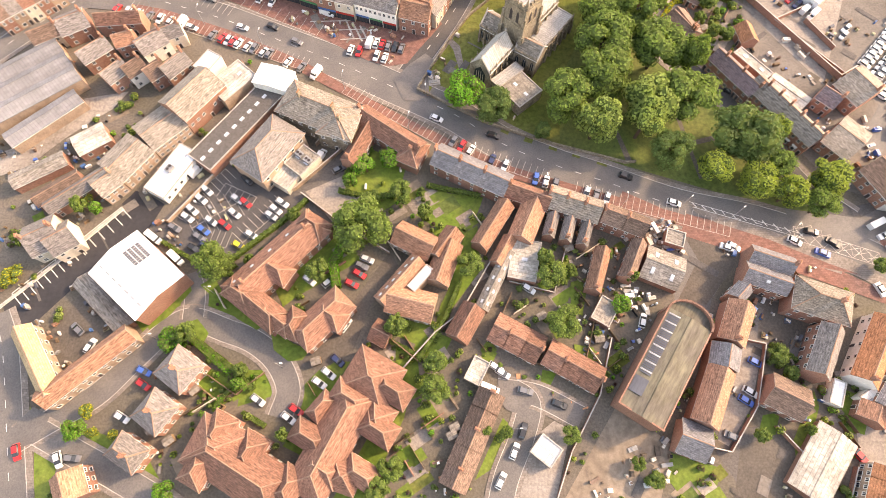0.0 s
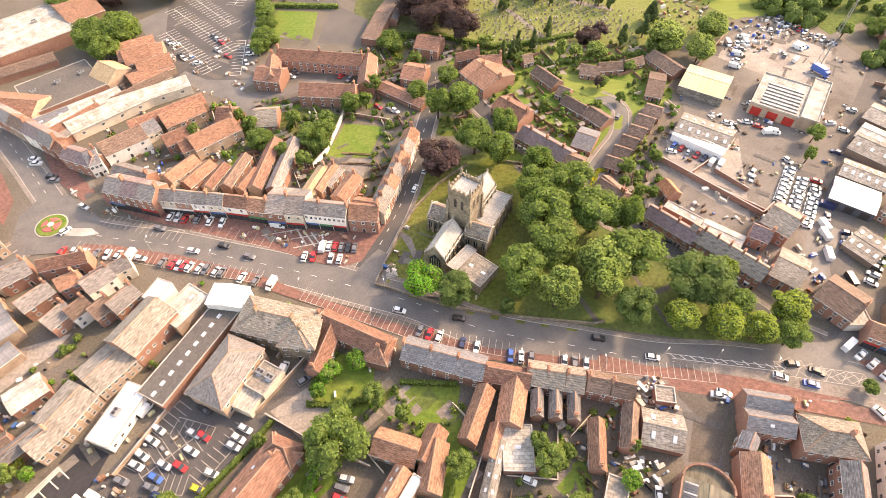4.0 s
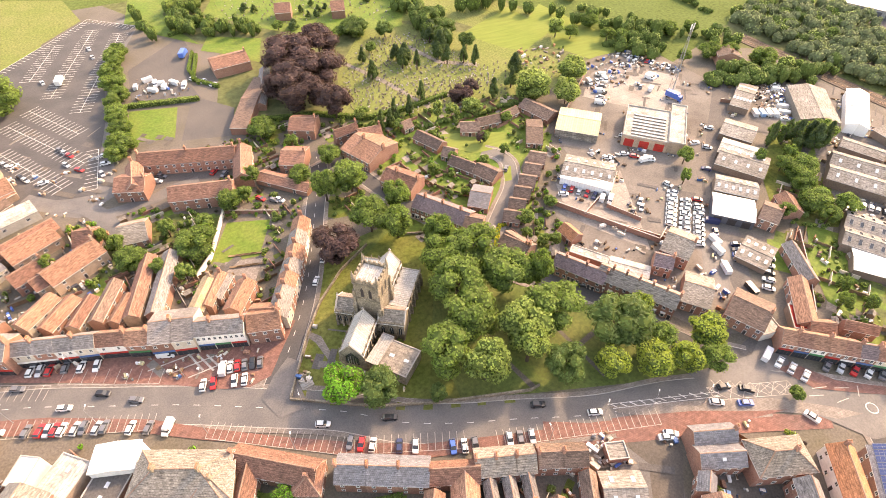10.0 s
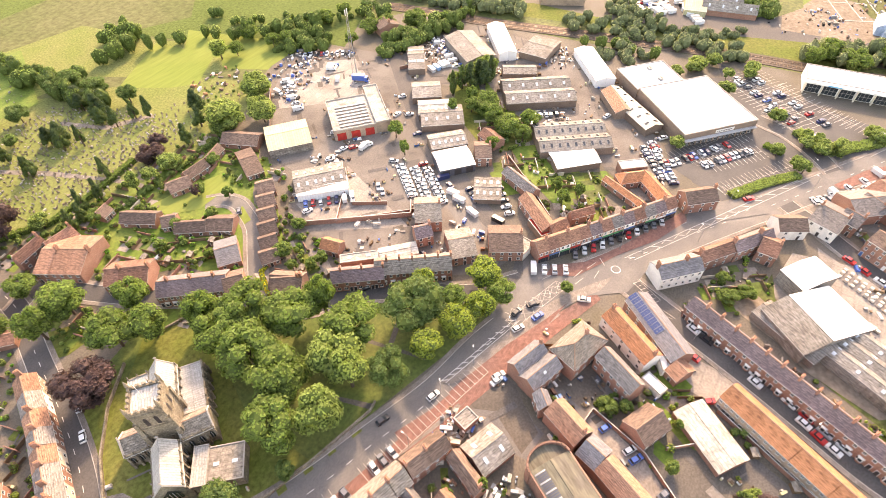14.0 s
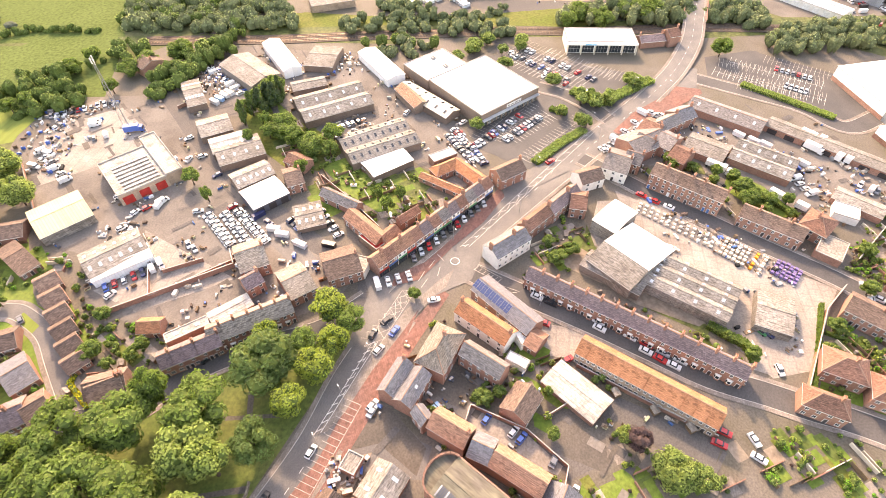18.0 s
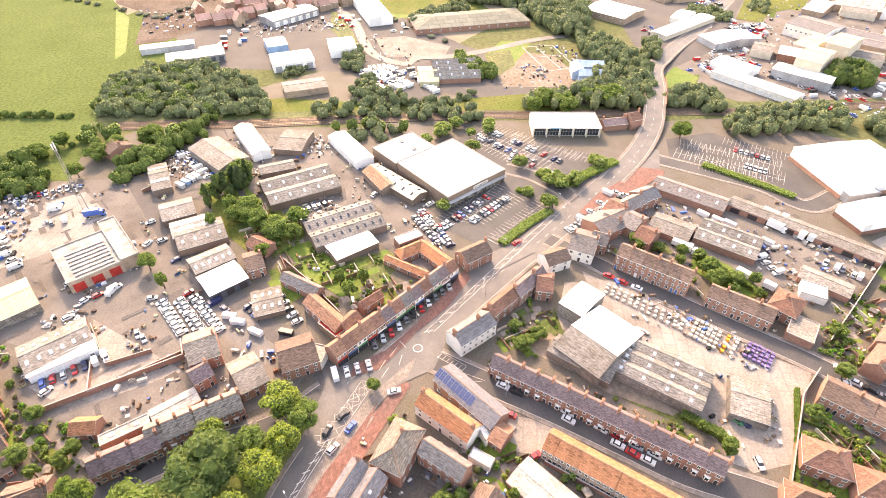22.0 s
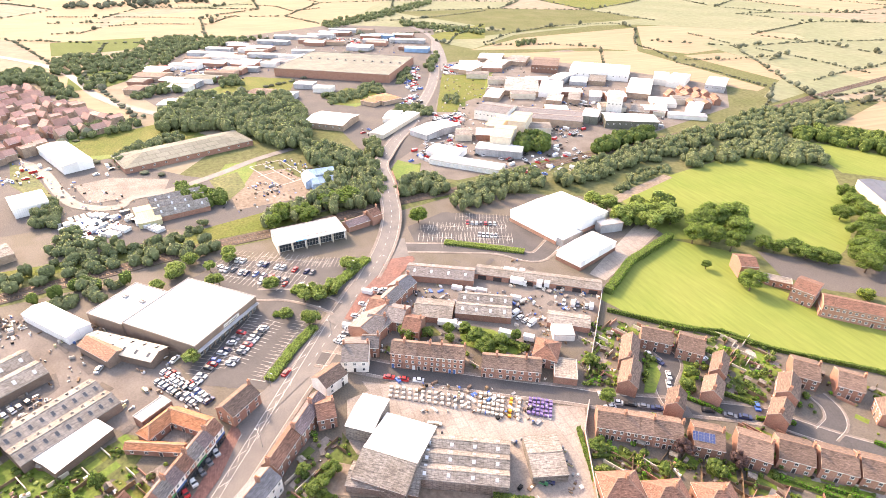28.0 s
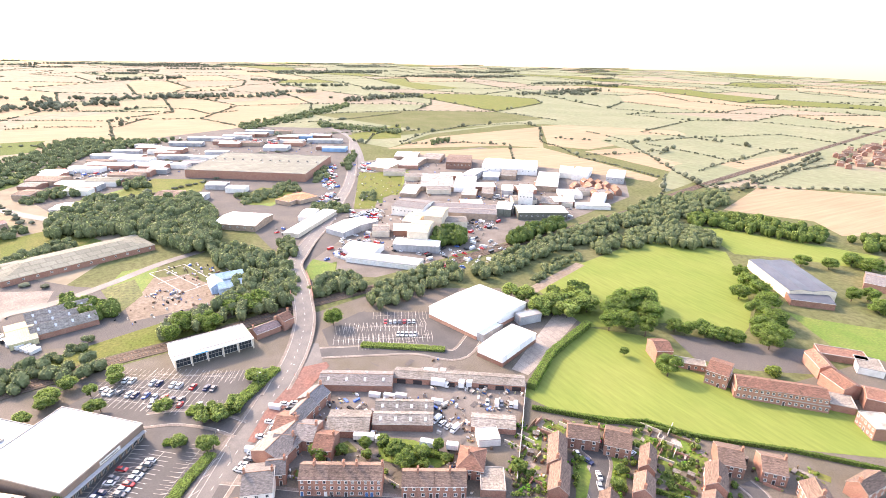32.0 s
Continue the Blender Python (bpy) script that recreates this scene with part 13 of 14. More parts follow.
# ---------- junction lines ----------
_b = Build()
stripe(_b, (101.9, 63.2), (125.2, 55.5), 0.14, 0.215, "paint_worn")
stripe(_b, (101.8, 58.9), (125.2, 51.1), 0.14, 0.215, "paint_worn")
stripe(_b, (101.9, 63.2), (101.8, 58.9), 0.14, 0.215, "paint_worn")
stripe(_b, (125.2, 55.5), (125.2, 51.1), 0.14, 0.215, "paint_worn")
stripe(_b, (101.9, 63.2), (105.5, 57.6), 0.14, 0.218, "paint_worn")
stripe(_b, (101.8, 58.9), (105.7, 61.9), 0.14, 0.221, "paint_worn")
stripe(_b, (105.7, 61.9), (109.4, 56.5), 0.14, 0.218, "paint_worn")
stripe(_b, (105.5, 57.6), (109.4, 60.7), 0.14, 0.221, "paint_worn")
stripe(_b, (109.4, 60.7), (113.2, 55.1), 0.14, 0.218, "paint_worn")
stripe(_b, (109.4, 56.5), (113.3, 59.6), 0.14, 0.221, "paint_worn")
stripe(_b, (113.3, 59.6), (117.1, 53.7), 0.14, 0.218, "paint_worn")
stripe(_b, (113.2, 55.1), (117.3, 58.2), 0.14, 0.221, "paint_worn")
stripe(_b, (117.3, 58.2), (121.2, 52.6), 0.14, 0.218, "paint_worn")
stripe(_b, (117.1, 53.7), (121.3, 56.8), 0.14, 0.221, "paint_worn")
stripe(_b, (121.3, 56.8), (125.2, 51.1), 0.14, 0.218, "paint_worn")
stripe(_b, (121.2, 52.6), (125.2, 55.5), 0.14, 0.221, "paint_worn")
stripe(_b, (129.8, 50.8), (134.2, 49.5), 0.25, 0.215, "paint_worn")
stripe(_b, (135.9, 48.3), (139.9, 46.7), 0.25, 0.215, "paint_worn")
stripe(_b, (127.1, 49.4), (131.2, 47.9), 0.25, 0.215, "paint_worn")
stripe(_b, (142.6, 46.2), (140.1, 43.6), 0.25, 0.215, "paint_worn")
stripe(_b, (132.8, 44.7), (136.9, 44.4), 0.25, 0.215, "paint_worn")
stripe(_b, (137.6, 32.7), (132.9, 23.7), 0.16, 0.215, "paint_worn")
stripe(_b, (139.7, 31.7), (134.9, 22.4), 0.16, 0.215, "paint_worn")
stripe(_b, (129.1, 24.8), (129.5, 17.1), 0.16, 0.215, "paint_worn")
stripe(_b, (132.7, 25.4), (130.0, 16.4), 0.16, 0.215, "paint_worn")
stripe(_b, (137.2, 32.5), (139.0, 31.2), 0.2, 0.224, "paint_worn")
stripe(_b, (136.4, 31.0), (138.2, 29.8), 0.2, 0.224, "paint_worn")
stripe(_b, (135.7, 29.6), (137.4, 28.3), 0.2, 0.224, "paint_worn")
stripe(_b, (135.0, 28.2), (136.7, 26.9), 0.2, 0.224, "paint_worn")
stripe(_b, (134.3, 26.8), (136.0, 25.5), 0.2, 0.224, "paint_worn")
stripe(_b, (133.5, 25.4), (135.2, 24.1), 0.2, 0.224, "paint_worn")
stripe(_b, (132.8, 24.0), (134.5, 22.8), 0.2, 0.224, "paint_worn")
stripe(_b, (160.1, 29.3), (163.6, 28.4), 0.25, 0.215, "paint_worn")
stripe(_b, (164.7, 26.1), (168.2, 25.2), 0.25, 0.215, "paint_worn")
stripe(_b, (169.2, 22.9), (172.8, 21.9), 0.25, 0.215, "paint_worn")
stripe(_b, (173.9, 19.6), (177.5, 18.6), 0.25, 0.215, "paint_worn")
stripe(_b, (178.5, 16.4), (182.2, 15.3), 0.25, 0.215, "paint_worn")
stripe(_b, (183.2, 13.1), (186.9, 12.0), 0.25, 0.215, "paint_worn")
stripe(_b, (187.9, 9.7), (191.7, 8.7), 0.25, 0.215, "paint_worn")
stripe(_b, (192.7, 6.4), (196.5, 5.3), 0.25, 0.215, "paint_worn")
tagged(part("road_marking", _b), "white box and lane lines at the mini roundabout", "", "", "structure")

# ---------- west side of the roundabout ----------
patch("pavement", "red_paving", 0.17, (-165.1, 175.5), (-165.2, 190.5), (-156.8, 192.4), (-145.5, 179.1), (-136.3, 163.6), (-136.1, 151.8), (-144.4, 160.4), (-151.9, 169.5), label='red block-paved parking area')
patch("pavement", "red_paving", 0.17, (-135.3, 192.8), (-126.5, 186.2), (-108.3, 164.2), (-111.3, 159.6), (-124.8, 173.1), label='red block-paved parking strip')
car(-152.7, 177.9, 12, "red")
car(-151.3, 176.0, 11, "white")
car(-155.8, 181.8, 12, "red")
car(-135.5, 185.5, -10, "white")
car(-134.1, 182.9, -9, "white")
car(-126.0, 174.3, -17, "black")
car(-124.5, 172.1, -9, "grey")
car(-144.7, 161.9, -47, "white")
house(-150.6, 153.2, 16.4, 11.2, 19, e=6, r=9, roof='slate', wall='brick', n=4, chim=2, hip=True)
terrace(-144.7, 124.2, -128.9, 138.2, 8.7, 5, e=6, r=8.8, side=1, roofs=['tile_brown', 'slate', 'tile_red'], walls=['brick', 'brick_pale', 'render_cream'], group='west road houses')
house(-171.2, 171.1, 16.4, 13.7, 42, e=6, r=8.8, roof='tile_red', wall='brick_pale', n=4, chim=1)
house(-168.8, 189.8, 12.2, 13.2, 44, e=6, r=8.8, roof='slate_purple', wall='render_white', n=3, chim=1)
patch("field", "meadow", 0.06, (258.1, 388.2), (276.4, 300.7), (289.2, 257.7), (349.3, 272.3), (434.3, 311.1), (516.7, 390.5), (543.0, 759.5), label='green sheep pasture beyond the railway')

# ---------- retail ground, estate lane and verges ----------
patch("car_park", "asphalt_dark", 0.01, (279.7, 47.0), (290.4, 28.1), (280.5, -10.3), (272.0, -45.6), (256.1, -36.2), (234.9, -9.2), (243.8, 12.8), (262.7, 16.5), label='grey asphalt retail car park')
patch("car_park", "asphalt_dark", 0.01, (244.2, 13.9), (232.9, -10.1), (217.6, -4.6), (194.6, 15.6), (199.8, 28.1), (211.7, 36.4), label='grey asphalt supermarket car park')
patch("car_park", "asphalt_dark", 0.01, (298.1, -75.5), (308.6, -100.4), (260.8, -139.1), (244.7, -147.1), (239.6, -126.9), (266.4, -87.2), (278.3, -72.2), label='grey asphalt car park of the retail park')
road("road_estate_lane", 6.5, (119.8, -147.8), (110.6, -155.4), (102.1, -162.9), (91.4, -174.2), m='asphalt_dark', dash=False, kerbs=1.2)
road("road_estate_court", 6, (107.1, -159.4), (109.7, -167.8), (115.2, -172.3), (121.3, -173.1), m='asphalt_dark', dash=False, kerbs=1)
patch("grass", "lawn", 0.09, (382.1, -85.9), (401.2, -97.8), (384.6, -109.8), (348.0, -93.4), (345.6, -86.9), label='grass bank by the bridge')
patch("grass", "meadow", 0.1, (647.5, -229.2), (647.6, -295.0), (580.6, -228.6), (575.3, -206.6), label='green plot between the works')
patch("grass", "meadow", 0.1, (564.2, -202.3), (569.2, -223.7), (518.0, -202.0), (522.8, -189.0), label='green plot between the works')

# ---------- gardens in the gaps ----------
survey()
gardens([(-119.5, 30.3), (-85.9, 44.1), (-37.4, 64.7), (-11.6, 78.5), (18.8, 57.4), (51.5, 58.3), (120.8, 30.7), (109.9, -11.2), (-105.0, -16.5)], 3.6, 35, 1808, lawns=0.6, bushes=0.4)
gardens([(-139.5, 94.5), (-115.2, 140.8), (-72.8, 118.4), (-34.2, 102.1), (-65.9, 76.9), (-119.5, 30.3)], 5, 35, 1809, lawns=0.15, bushes=0.2)
gardens([(-81.5, 207.7), (11.0, 251.4), (51.6, 232.3), (134.0, 223.8), (117.7, 163.1), (67.6, 128.0), (46.8, 155.6), (17.1, 185.6), (-6.0, 139.3), (-56.3, 166.8)], 3.4, 15, 1810)
gardens([(-130.3, 189.2), (-59.9, 214.0), (-4.3, 155.2), (-17.6, 136.9), (-107.7, 175.4)], 5, 10, 1811, lawns=0.12, bushes=0.25)
gardens([(225.5, 149.9), (190.1, 71.2), (184.7, 32.6), (148.9, 62.8), (171.1, 104.5)], 3.4, 35, 1812, lawns=0.6, bushes=0.3)
gardens([(172.7, 22.7), (166.4, -20.0), (143.0, -10.6), (141.4, 1.1), (149.1, 21.2)], 3.2, 35, 1813, lawns=0.5, bushes=0.45)
gardens([(141.2, 20.7), (113.7, -56.6), (109.3, -52.3), (134.2, 16.4)], 3, 25, 1814, bushes=0.7)
gardens([(116.0, 44.8), (105.5, 1.3), (84.8, -48.4), (72.0, -41.4), (63.0, 21.6), (87.3, 50.2)], 3.4, 30, 1815, lawns=0.6, bushes=0.35)
gardens([(217.6, -14.1), (157.0, -109.3), (151.7, -107.4), (172.3, -61.9), (202.7, -18.1)], 4, 25, 1816, lawns=0.2)
gardens([(191.3, -117.1), (149.7, -179.7), (89.6, -122.1), (99.2, -65.1)], 3.3, 25, 1817, lawns=0.65, bushes=0.38)
gardens([(189.4, -123.4), (110.4, -205.0), (93.4, -175.8), (131.1, -84.4)], 3.6, 25, 1818, lawns=0.65, bushes=0.38)
gardens([(96.3, 183.5), (114.6, 154.6), (96.8, 119.3), (63.9, 141.9), (55.9, 153.3)], 3.6, 60, 1819)
gardens([(115.2, -66.8), (136.9, -101.9), (77.2, -79.7), (72.6, -47.1)], 3.6, 30, 1820)

# ---------- park edge and cemetery lawn ----------
patch("lawn", "lawn", 0.12, (-3.3, 381.9), (21.0, 447.9), (60.5, 440.0), (128.6, 376.5), (101.7, 317.3), (83.2, 321.4), (69.8, 320.3), (51.1, 329.7), (31.0, 343.4), label='mown cemetery lawn with dark yews')
patch("field", "lawn", 0.11, (-36.9, 514.7), (-4.6, 467.5), (-13.9, 424.6), (-25.7, 390.9), (-18.6, 362.9), (-8.8, 341.4), (-33.9, 367.2), (-47.7, 384.8), label='dark green paddock')
patch("lawn", "lawn", 0.12, (-9.6, 334.0), (-4.0, 350.4), (23.6, 335.4), (17.7, 308.2), (1.4, 325.7), label='mown back lawn')
wood("woodland", fill([(-27.2, 392.0), (-16.9, 414.2), (-6.1, 468.6), (19.2, 449.2), (5.7, 419.0), (-5.4, 390.1), (-3.3, 372.4), (18.3, 351.4), (29.6, 342.8), (27.3, 334.1), (-2.0, 348.9), (-26.1, 367.0)], 5.5, 5, 9, 2.4, 4.2, seed=1825), ['leaf_dark', 'leaf', 'leaf'], "dense trees and scrub beside the park", nl=120)
grove("conifer", 5, (27, 417.7, 3.5), (21.1, 375.9, 3.5), (26.3, 372, 2.5), (37.2, 396.2, 3), (43.3, 393.4, 2.7), (44.1, 341.9, 4), (52.3, 360, 2.3), (60.4, 367.3, 2.6), (92, 372.1, 2.4), (94.8, 360, 3.1))
grove("leaf_dark", 8, (74.6, 319.1, 7.4))
car(52.0, 334.6, 27, "white")
hedge(1.2, 1.8, (-42.9, 289.5), (-30.2, 285.9), (-15.7, 282.3))
hedge(1.2, 1.8, (-13.9, 333.2), (-17.8, 313.2), (-14.3, 297.4))
clutter([(2.3, 403.2), (21.4, 436.9), (58.8, 408.4), (84.4, 378.5), (73.8, 348.9), (40.4, 344.8), (9.8, 365.6)], 3.6, "graves", seed=1842)

# ---------- yard lane, plots and parked vehicles ----------
patch("yard", "asphalt", 0.1, (143.5, 113.5), (152.5, 103.5), (138.8, 92.8), (130.6, 84.7), (125.9, 90.0), (134.9, 101.7), label='dark asphalt forecourt')
patch("yard", "asphalt_worn", 0.1, (150.7, 137.7), (158.2, 132.1), (140.3, 114.7), (134.1, 121.7), label='grey asphalt car lot')
patch("lawn", "lawn", 0.13, (184.3, 101.6), (191.5, 92.3), (170.3, 69.0), (163.8, 64.0), (160.6, 72.0), (169.5, 86.9), label='long green back garden plot')
patch("yard", "asphalt_worn", 0.11, (208.4, 111.3), (228.4, 95.3), (230.2, 88.0), (221.4, 85.0), (202.1, 100.6), label='grey works parking yard')
car(145.9, 108.2, -92, "white", "van")
car(143.6, 104.2, -93, "white", "van")
car(152.4, 88.6, -131, "white", "van")
car(141.0, 85.7, -97, "black", "van")
car(152.0, 116.4, -37, "navy", "van")
car(156.1, 118.3, -35, "black", "van")
car(149.3, 111.6, -121, "navy")
car(207.5, 104.5, -129, "black")
car(209.9, 102.5, -130, "navy")
car(212.3, 100.5, -130, "silver")
car(215.0, 98.6, -131, "blue")
car(205.5, 100.4, -22, "white")
car(168.8, 178.5, -13, "white")
car(180.2, 158.4, -14, "white")
car(194.9, 164.5, -132, "grey")
car(226.3, 73.2, -19, "silver")
boundary(1.9, 0.22, (136.0, 154.3), (120.7, 139.2), (127.9, 127.6), m='brick')
boundary(1.9, 0.22, (241.7, 195.4), (219.0, 176.7), (214.7, 180.0), m='brick')
boundary(1.9, 0.22, (177.2, 99.4), (167.3, 86.9), (151.8, 69.5), m='brick')
boundary(1.9, 0.22, (131.9, 150.4), (109.6, 138.4), (133.6, 111.5), m='brick')
clutter([(239.3, 192.3), (259.2, 175.4), (242.1, 160.8), (226.3, 163.3), (224.1, 178.0)], 2.6, "scrap", seed=1868, label="crates and scrap parts beside the sheds")
clutter([(202.1, 100.6), (221.4, 85.0), (240.7, 86.2), (228.8, 76.6), (217.3, 80.3), (199.4, 96.3)], 3.0, "yard", seed=1869)
clutter([(270.5, 126.5), (277.6, 109.6), (258.1, 103.1), (257.2, 116.2)], 2.6, "yard", seed=1870)
clutter([(131.5, 103.1), (138.1, 93.6), (129.9, 85.5), (123.0, 89.2)], 3, "yard", seed=1871)
clutter([(115.6, 135.0), (132.4, 114.7), (127.5, 112.2), (111.0, 130.7)], 2.6, "scrap", seed=1872)

# ---------- estate roads and green plots of the far works ----------
road("road_works_bypass", 9, (943.5, 294.9), (877.5, 236.6), (815.0, 194.6), (738.0, 161.6), (679.4, 139.5), (629.2, 110.9), (578.9, 70.5), dash=False, kerbs=0, z=0.2, label='worn grey asphalt works road')
road("road_works_court", 7, (509.4, 174.9), (488.0, 159.4), (458.2, 139.1), (417.5, 122.0), (391.2, 107.1), (380.5, 85.3), (392.0, 78.3), (398.4, 54.7), (415.8, 26.6), (436.5, -0.1), (452.5, -30.0), dash=False, kerbs=0, z=0.2, label='worn grey asphalt works road')
patch("grass", "lawn", 0.14, (641.6, 60.1), (697.3, -1.3), (702.9, -18.7), (650.4, -10.4), (625.7, 28.6), label='green plot between the works')
patch("grass", "lawn", 0.14, (569.0, -79.0), (605.6, -121.6), (588.2, -135.4), (551.7, -103.0), label='green plot by the orange-roofed building')
patch("grass", "lawn", 0.15, (760.9, 178.9), (816.7, 142.2), (779.4, 111.1), (708.7, 138.7), label='green verge beside the bypass')
patch("grass", "lawn", 0.15, (409.7, 29.9), (433.9, 21.5), (435.0, -0.8), (410.7, 4.6), (379.6, 15.1), (370.7, 26.9), label='rough green ground by the site')
patch("grass", "scrub", 0.15, (488.2, 166.1), (464.5, 147.3), (407.2, 122.6), (400.4, 126.9), (439.7, 153.7), label='rough verge by the works road')
patch("grass", "lawn", 0.16, (528, 141), (552, 107), (517, 69), (481, 76), (472, 110), (512, 141), label='green field behind the new houses')
_b = Build()
stripe(_b, (422.3, 5.8), (429.3, -16.1), 0.8, 0.3, "paint_worn")
stripe(_b, (429.3, -16.1), (390.0, -30.5), 0.8, 0.3, "paint_worn")
stripe(_b, (390.0, -30.5), (381.1, -11.1), 0.8, 0.3, "paint_worn")
stripe(_b, (381.1, -11.1), (422.3, 5.8), 0.8, 0.3, "paint_worn")
stripe(_b, (424.4, -3.9), (385.5, -20.6), 0.8, 0.3, "paint_worn")
stripe(_b, (402.1, 1.5), (409.9, -17.9), 0.8, 0.3, "paint_worn")
stripe(_b, (411.0, -39.6), (391.6, -46.1), 0.8, 0.3, "paint_worn")
tagged(part("foundation_strips", _b), "pale concrete foundation strips on the building site", "foundation", "", "stuff")
clutter([(385.8, 11.4), (392.7, -1.4), (379.8, -14.5), (368.4, -9.7), (372.0, 7.0)], 2.6, "yard", seed=1897, label="heaps of rubble on the building site")
clutter([(425.8, -0.2), (429.7, -28.3), (387.9, -41.6), (384.8, -22.4)], 4, "yard", seed=1898, label="materials on the building site")

# ---------- wear and goods on the yards, bays, trees by the pasture ----------
def clear(x, y):
    v = Vector((x, y, 0))
    for m, x1, y1, x0, y0, c in TAKEN:
        if abs(c.x - x) < 60 and abs(c.y - y) < 60:
            q = m @ v
            if x0 < q.x < x1 and y0 < q.y < y1:
                return False
    return not any(abs(p.x - x) < 14 and abs(p.y - y) < 14 and (p.x - x) ** 2 + (p.y - y) ** 2 < (w + 0.6) ** 2 for line, w in LINES for p in line)


def yard_life(poly, step, rot, seed, repairs=0.2, goods=0.55):
    """Mended strips of tarmac and concrete, and crates, skips, drums and pallets stacked along the walls."""
    rng = random.Random(seed)
    flat_b, goods_b = Build(), Build()
    a = math.radians(rot)
    for i, (x, y, h, r) in enumerate(fill(poly, step, 0.5, 1.7, 0.4, 1.2, seed=seed)):
        if not clear(x, y):
            continue
        ang = a + rng.choice((0, math.pi / 2)) + rng.gauss(0, 0.05)
        c, k = math.cos(ang), math.sin(ang)
        if rng.random() < repairs:
            lx, ly = rng.uniform(2, 10), rng.uniform(0.5, 3.0)
            q = [(x + c * p - k * w, y + k * p + c * w) for p, w in ((-lx / 2, -ly / 2), (lx / 2, -ly / 2), (lx / 2, ly / 2), (-lx / 2, ly / 2))]
            if all(clear(*p) for p in q):
                flat_b.poly([(p[0], p[1], 0.19 + 0.0008 * (i % 50)) for p in q], [(0, 1, 2, 3)], rng.choice(("asphalt_brown", "asphalt_worn", "yard", "yard", "asphalt_worn")))
        beside = any(not clear(x + dx, y + dy) for dx, dy in ((2.2, 0), (-2.2, 0), (0, 2.2), (0, -2.2)))
        if rng.random() < (goods if beside else goods * 0.04):
            for n in range(rng.randint(2, 5)):
                gx, gy = x + rng.gauss(0, 1.1), y + rng.gauss(0, 1.1)
                if not clear(gx, gy):
                    continue
                m = rng.choice(("pallet", "wood", "metal_grey", "white_sheet", "door_blue", "brick_pale", "dark_sheet", "wood", "kerb", "tile_orange", "green_sheet"))
                if rng.random() < 0.2:
                    goods_b.cyl(gx, gy, 0.0, h * 0.7, 0.32, 0.32, m, 8)
                else:
                    w, d = rng.uniform(0.5, 2.0), rng.uniform(0.4, 1.1)
                    goods_b.rbox(gx, gy, w, d, 0.0, h * rng.uniform(0.4, 1.0), ang + rng.gauss(0, 0.15), m)
                    goods_b.rbox(gx, gy, w * 0.8, d * 0.8, h * 0.4, h * 0.55 + 0.5 * rng.random(), ang, rng.choice((m, "wood", "pallet")))
    for b, n, lab, cat in ((flat_b, "ground_repairs", "mended strips of tarmac and concrete on the yard", "ground"), (goods_b, "yard_goods", "crates, drums, pallets and scrap stacked along the walls", "goods")):
        if b.v:
            tagged(part(n, b), lab, cat, "", "stuff")


for _i, (_q, _r) in enumerate((([(219, 220), (226, 187), (190, 157), (163, 120), (146, 92), (133, 71), (117, 77), (103, 99), (97, 130), (105, 159), (124, 171), (128, 190), (172, 227)], -42),
                               ([(246, 200), (276, 172), (277, 101), (258, 76), (216, 44), (183, 35), (184, 49), (207, 89), (220, 115), (216, 136), (209, 172)], -54),
                               ([(217, -20), (260, -70), (240, -125), (205, -135), (152, -105), (172, -62), (203, -20)], -60),
                               ([(165, -4), (186, -30), (160, -80), (135, -85), (112, -66), (126, -44), (145, -11)], -57),
                               ([(-125, 170), (-60, 215), (0, 160), (-20, 130), (-60, 120), (-110, 150)], 30),
                               ([(-5, 135), (35, 125), (20, 90), (-15, 100), (-50, 130), (-55, 165), (-20, 170)], 60),
                               ([(-140, 90), (-60, 80), (-70, 20), (-115, -5), (-130, 40)], -53),
                               ([(60, 60), (110, 50), (100, 0), (85, -45), (62, -40), (30, 40)], -30),
                               ([(-90, 290), (-20, 250), (-60, 215), (-130, 195), (-150, 240)], -40))):
    yard_life(_q, 3.6, _r, 300 + _i, repairs=0.0 if _i == 3 else 0.16)
bays((213.9, 34.7), (242.6, 16.5), 15, 4.8, m='paint_white', side=-1)
bays((214.0, 24.7), (234.0, 7.8), 12, 4.8, both=True, m='paint_white')
bays((198.2, 15.0), (227.1, -7.0), 15, 4.8, m='paint_white')
patch("grass", "soil", 0.21, (153.8, -3.1), (151.1, -7.2), (145.1, -10.8), (134.7, -28.2), (126.1, -43.5), (124.1, -41.1), (130.3, -21.8), (141.5, -6.1), label="bare brown earth bank below the hall")
patch("pavement", "red_paving", 0.22, (263.5, -48.5), (266.9, -53.6), (266.0, -64.9), (262.0, -65.1), (256.4, -59.0), (243.0, -46.5), (240.0, -42.5), label="red block paving at the retail junction")
for _w, _q in (("hedge trees at the pasture corner", [(225, 269), (227, 258), (225, 242), (222, 231), (211, 224), (203, 239), (195, 246)]), ("dense trees beside the lone house", [(229, 205), (246, 201), (261, 191), (258, 179), (240, 183), (220, 194)])):
    belt(_w, _q, 7, h=(4, 8), r=(2.2, 3.8), leafs=("leaf", "leaf_dark", "leaf_light", "leaf"))

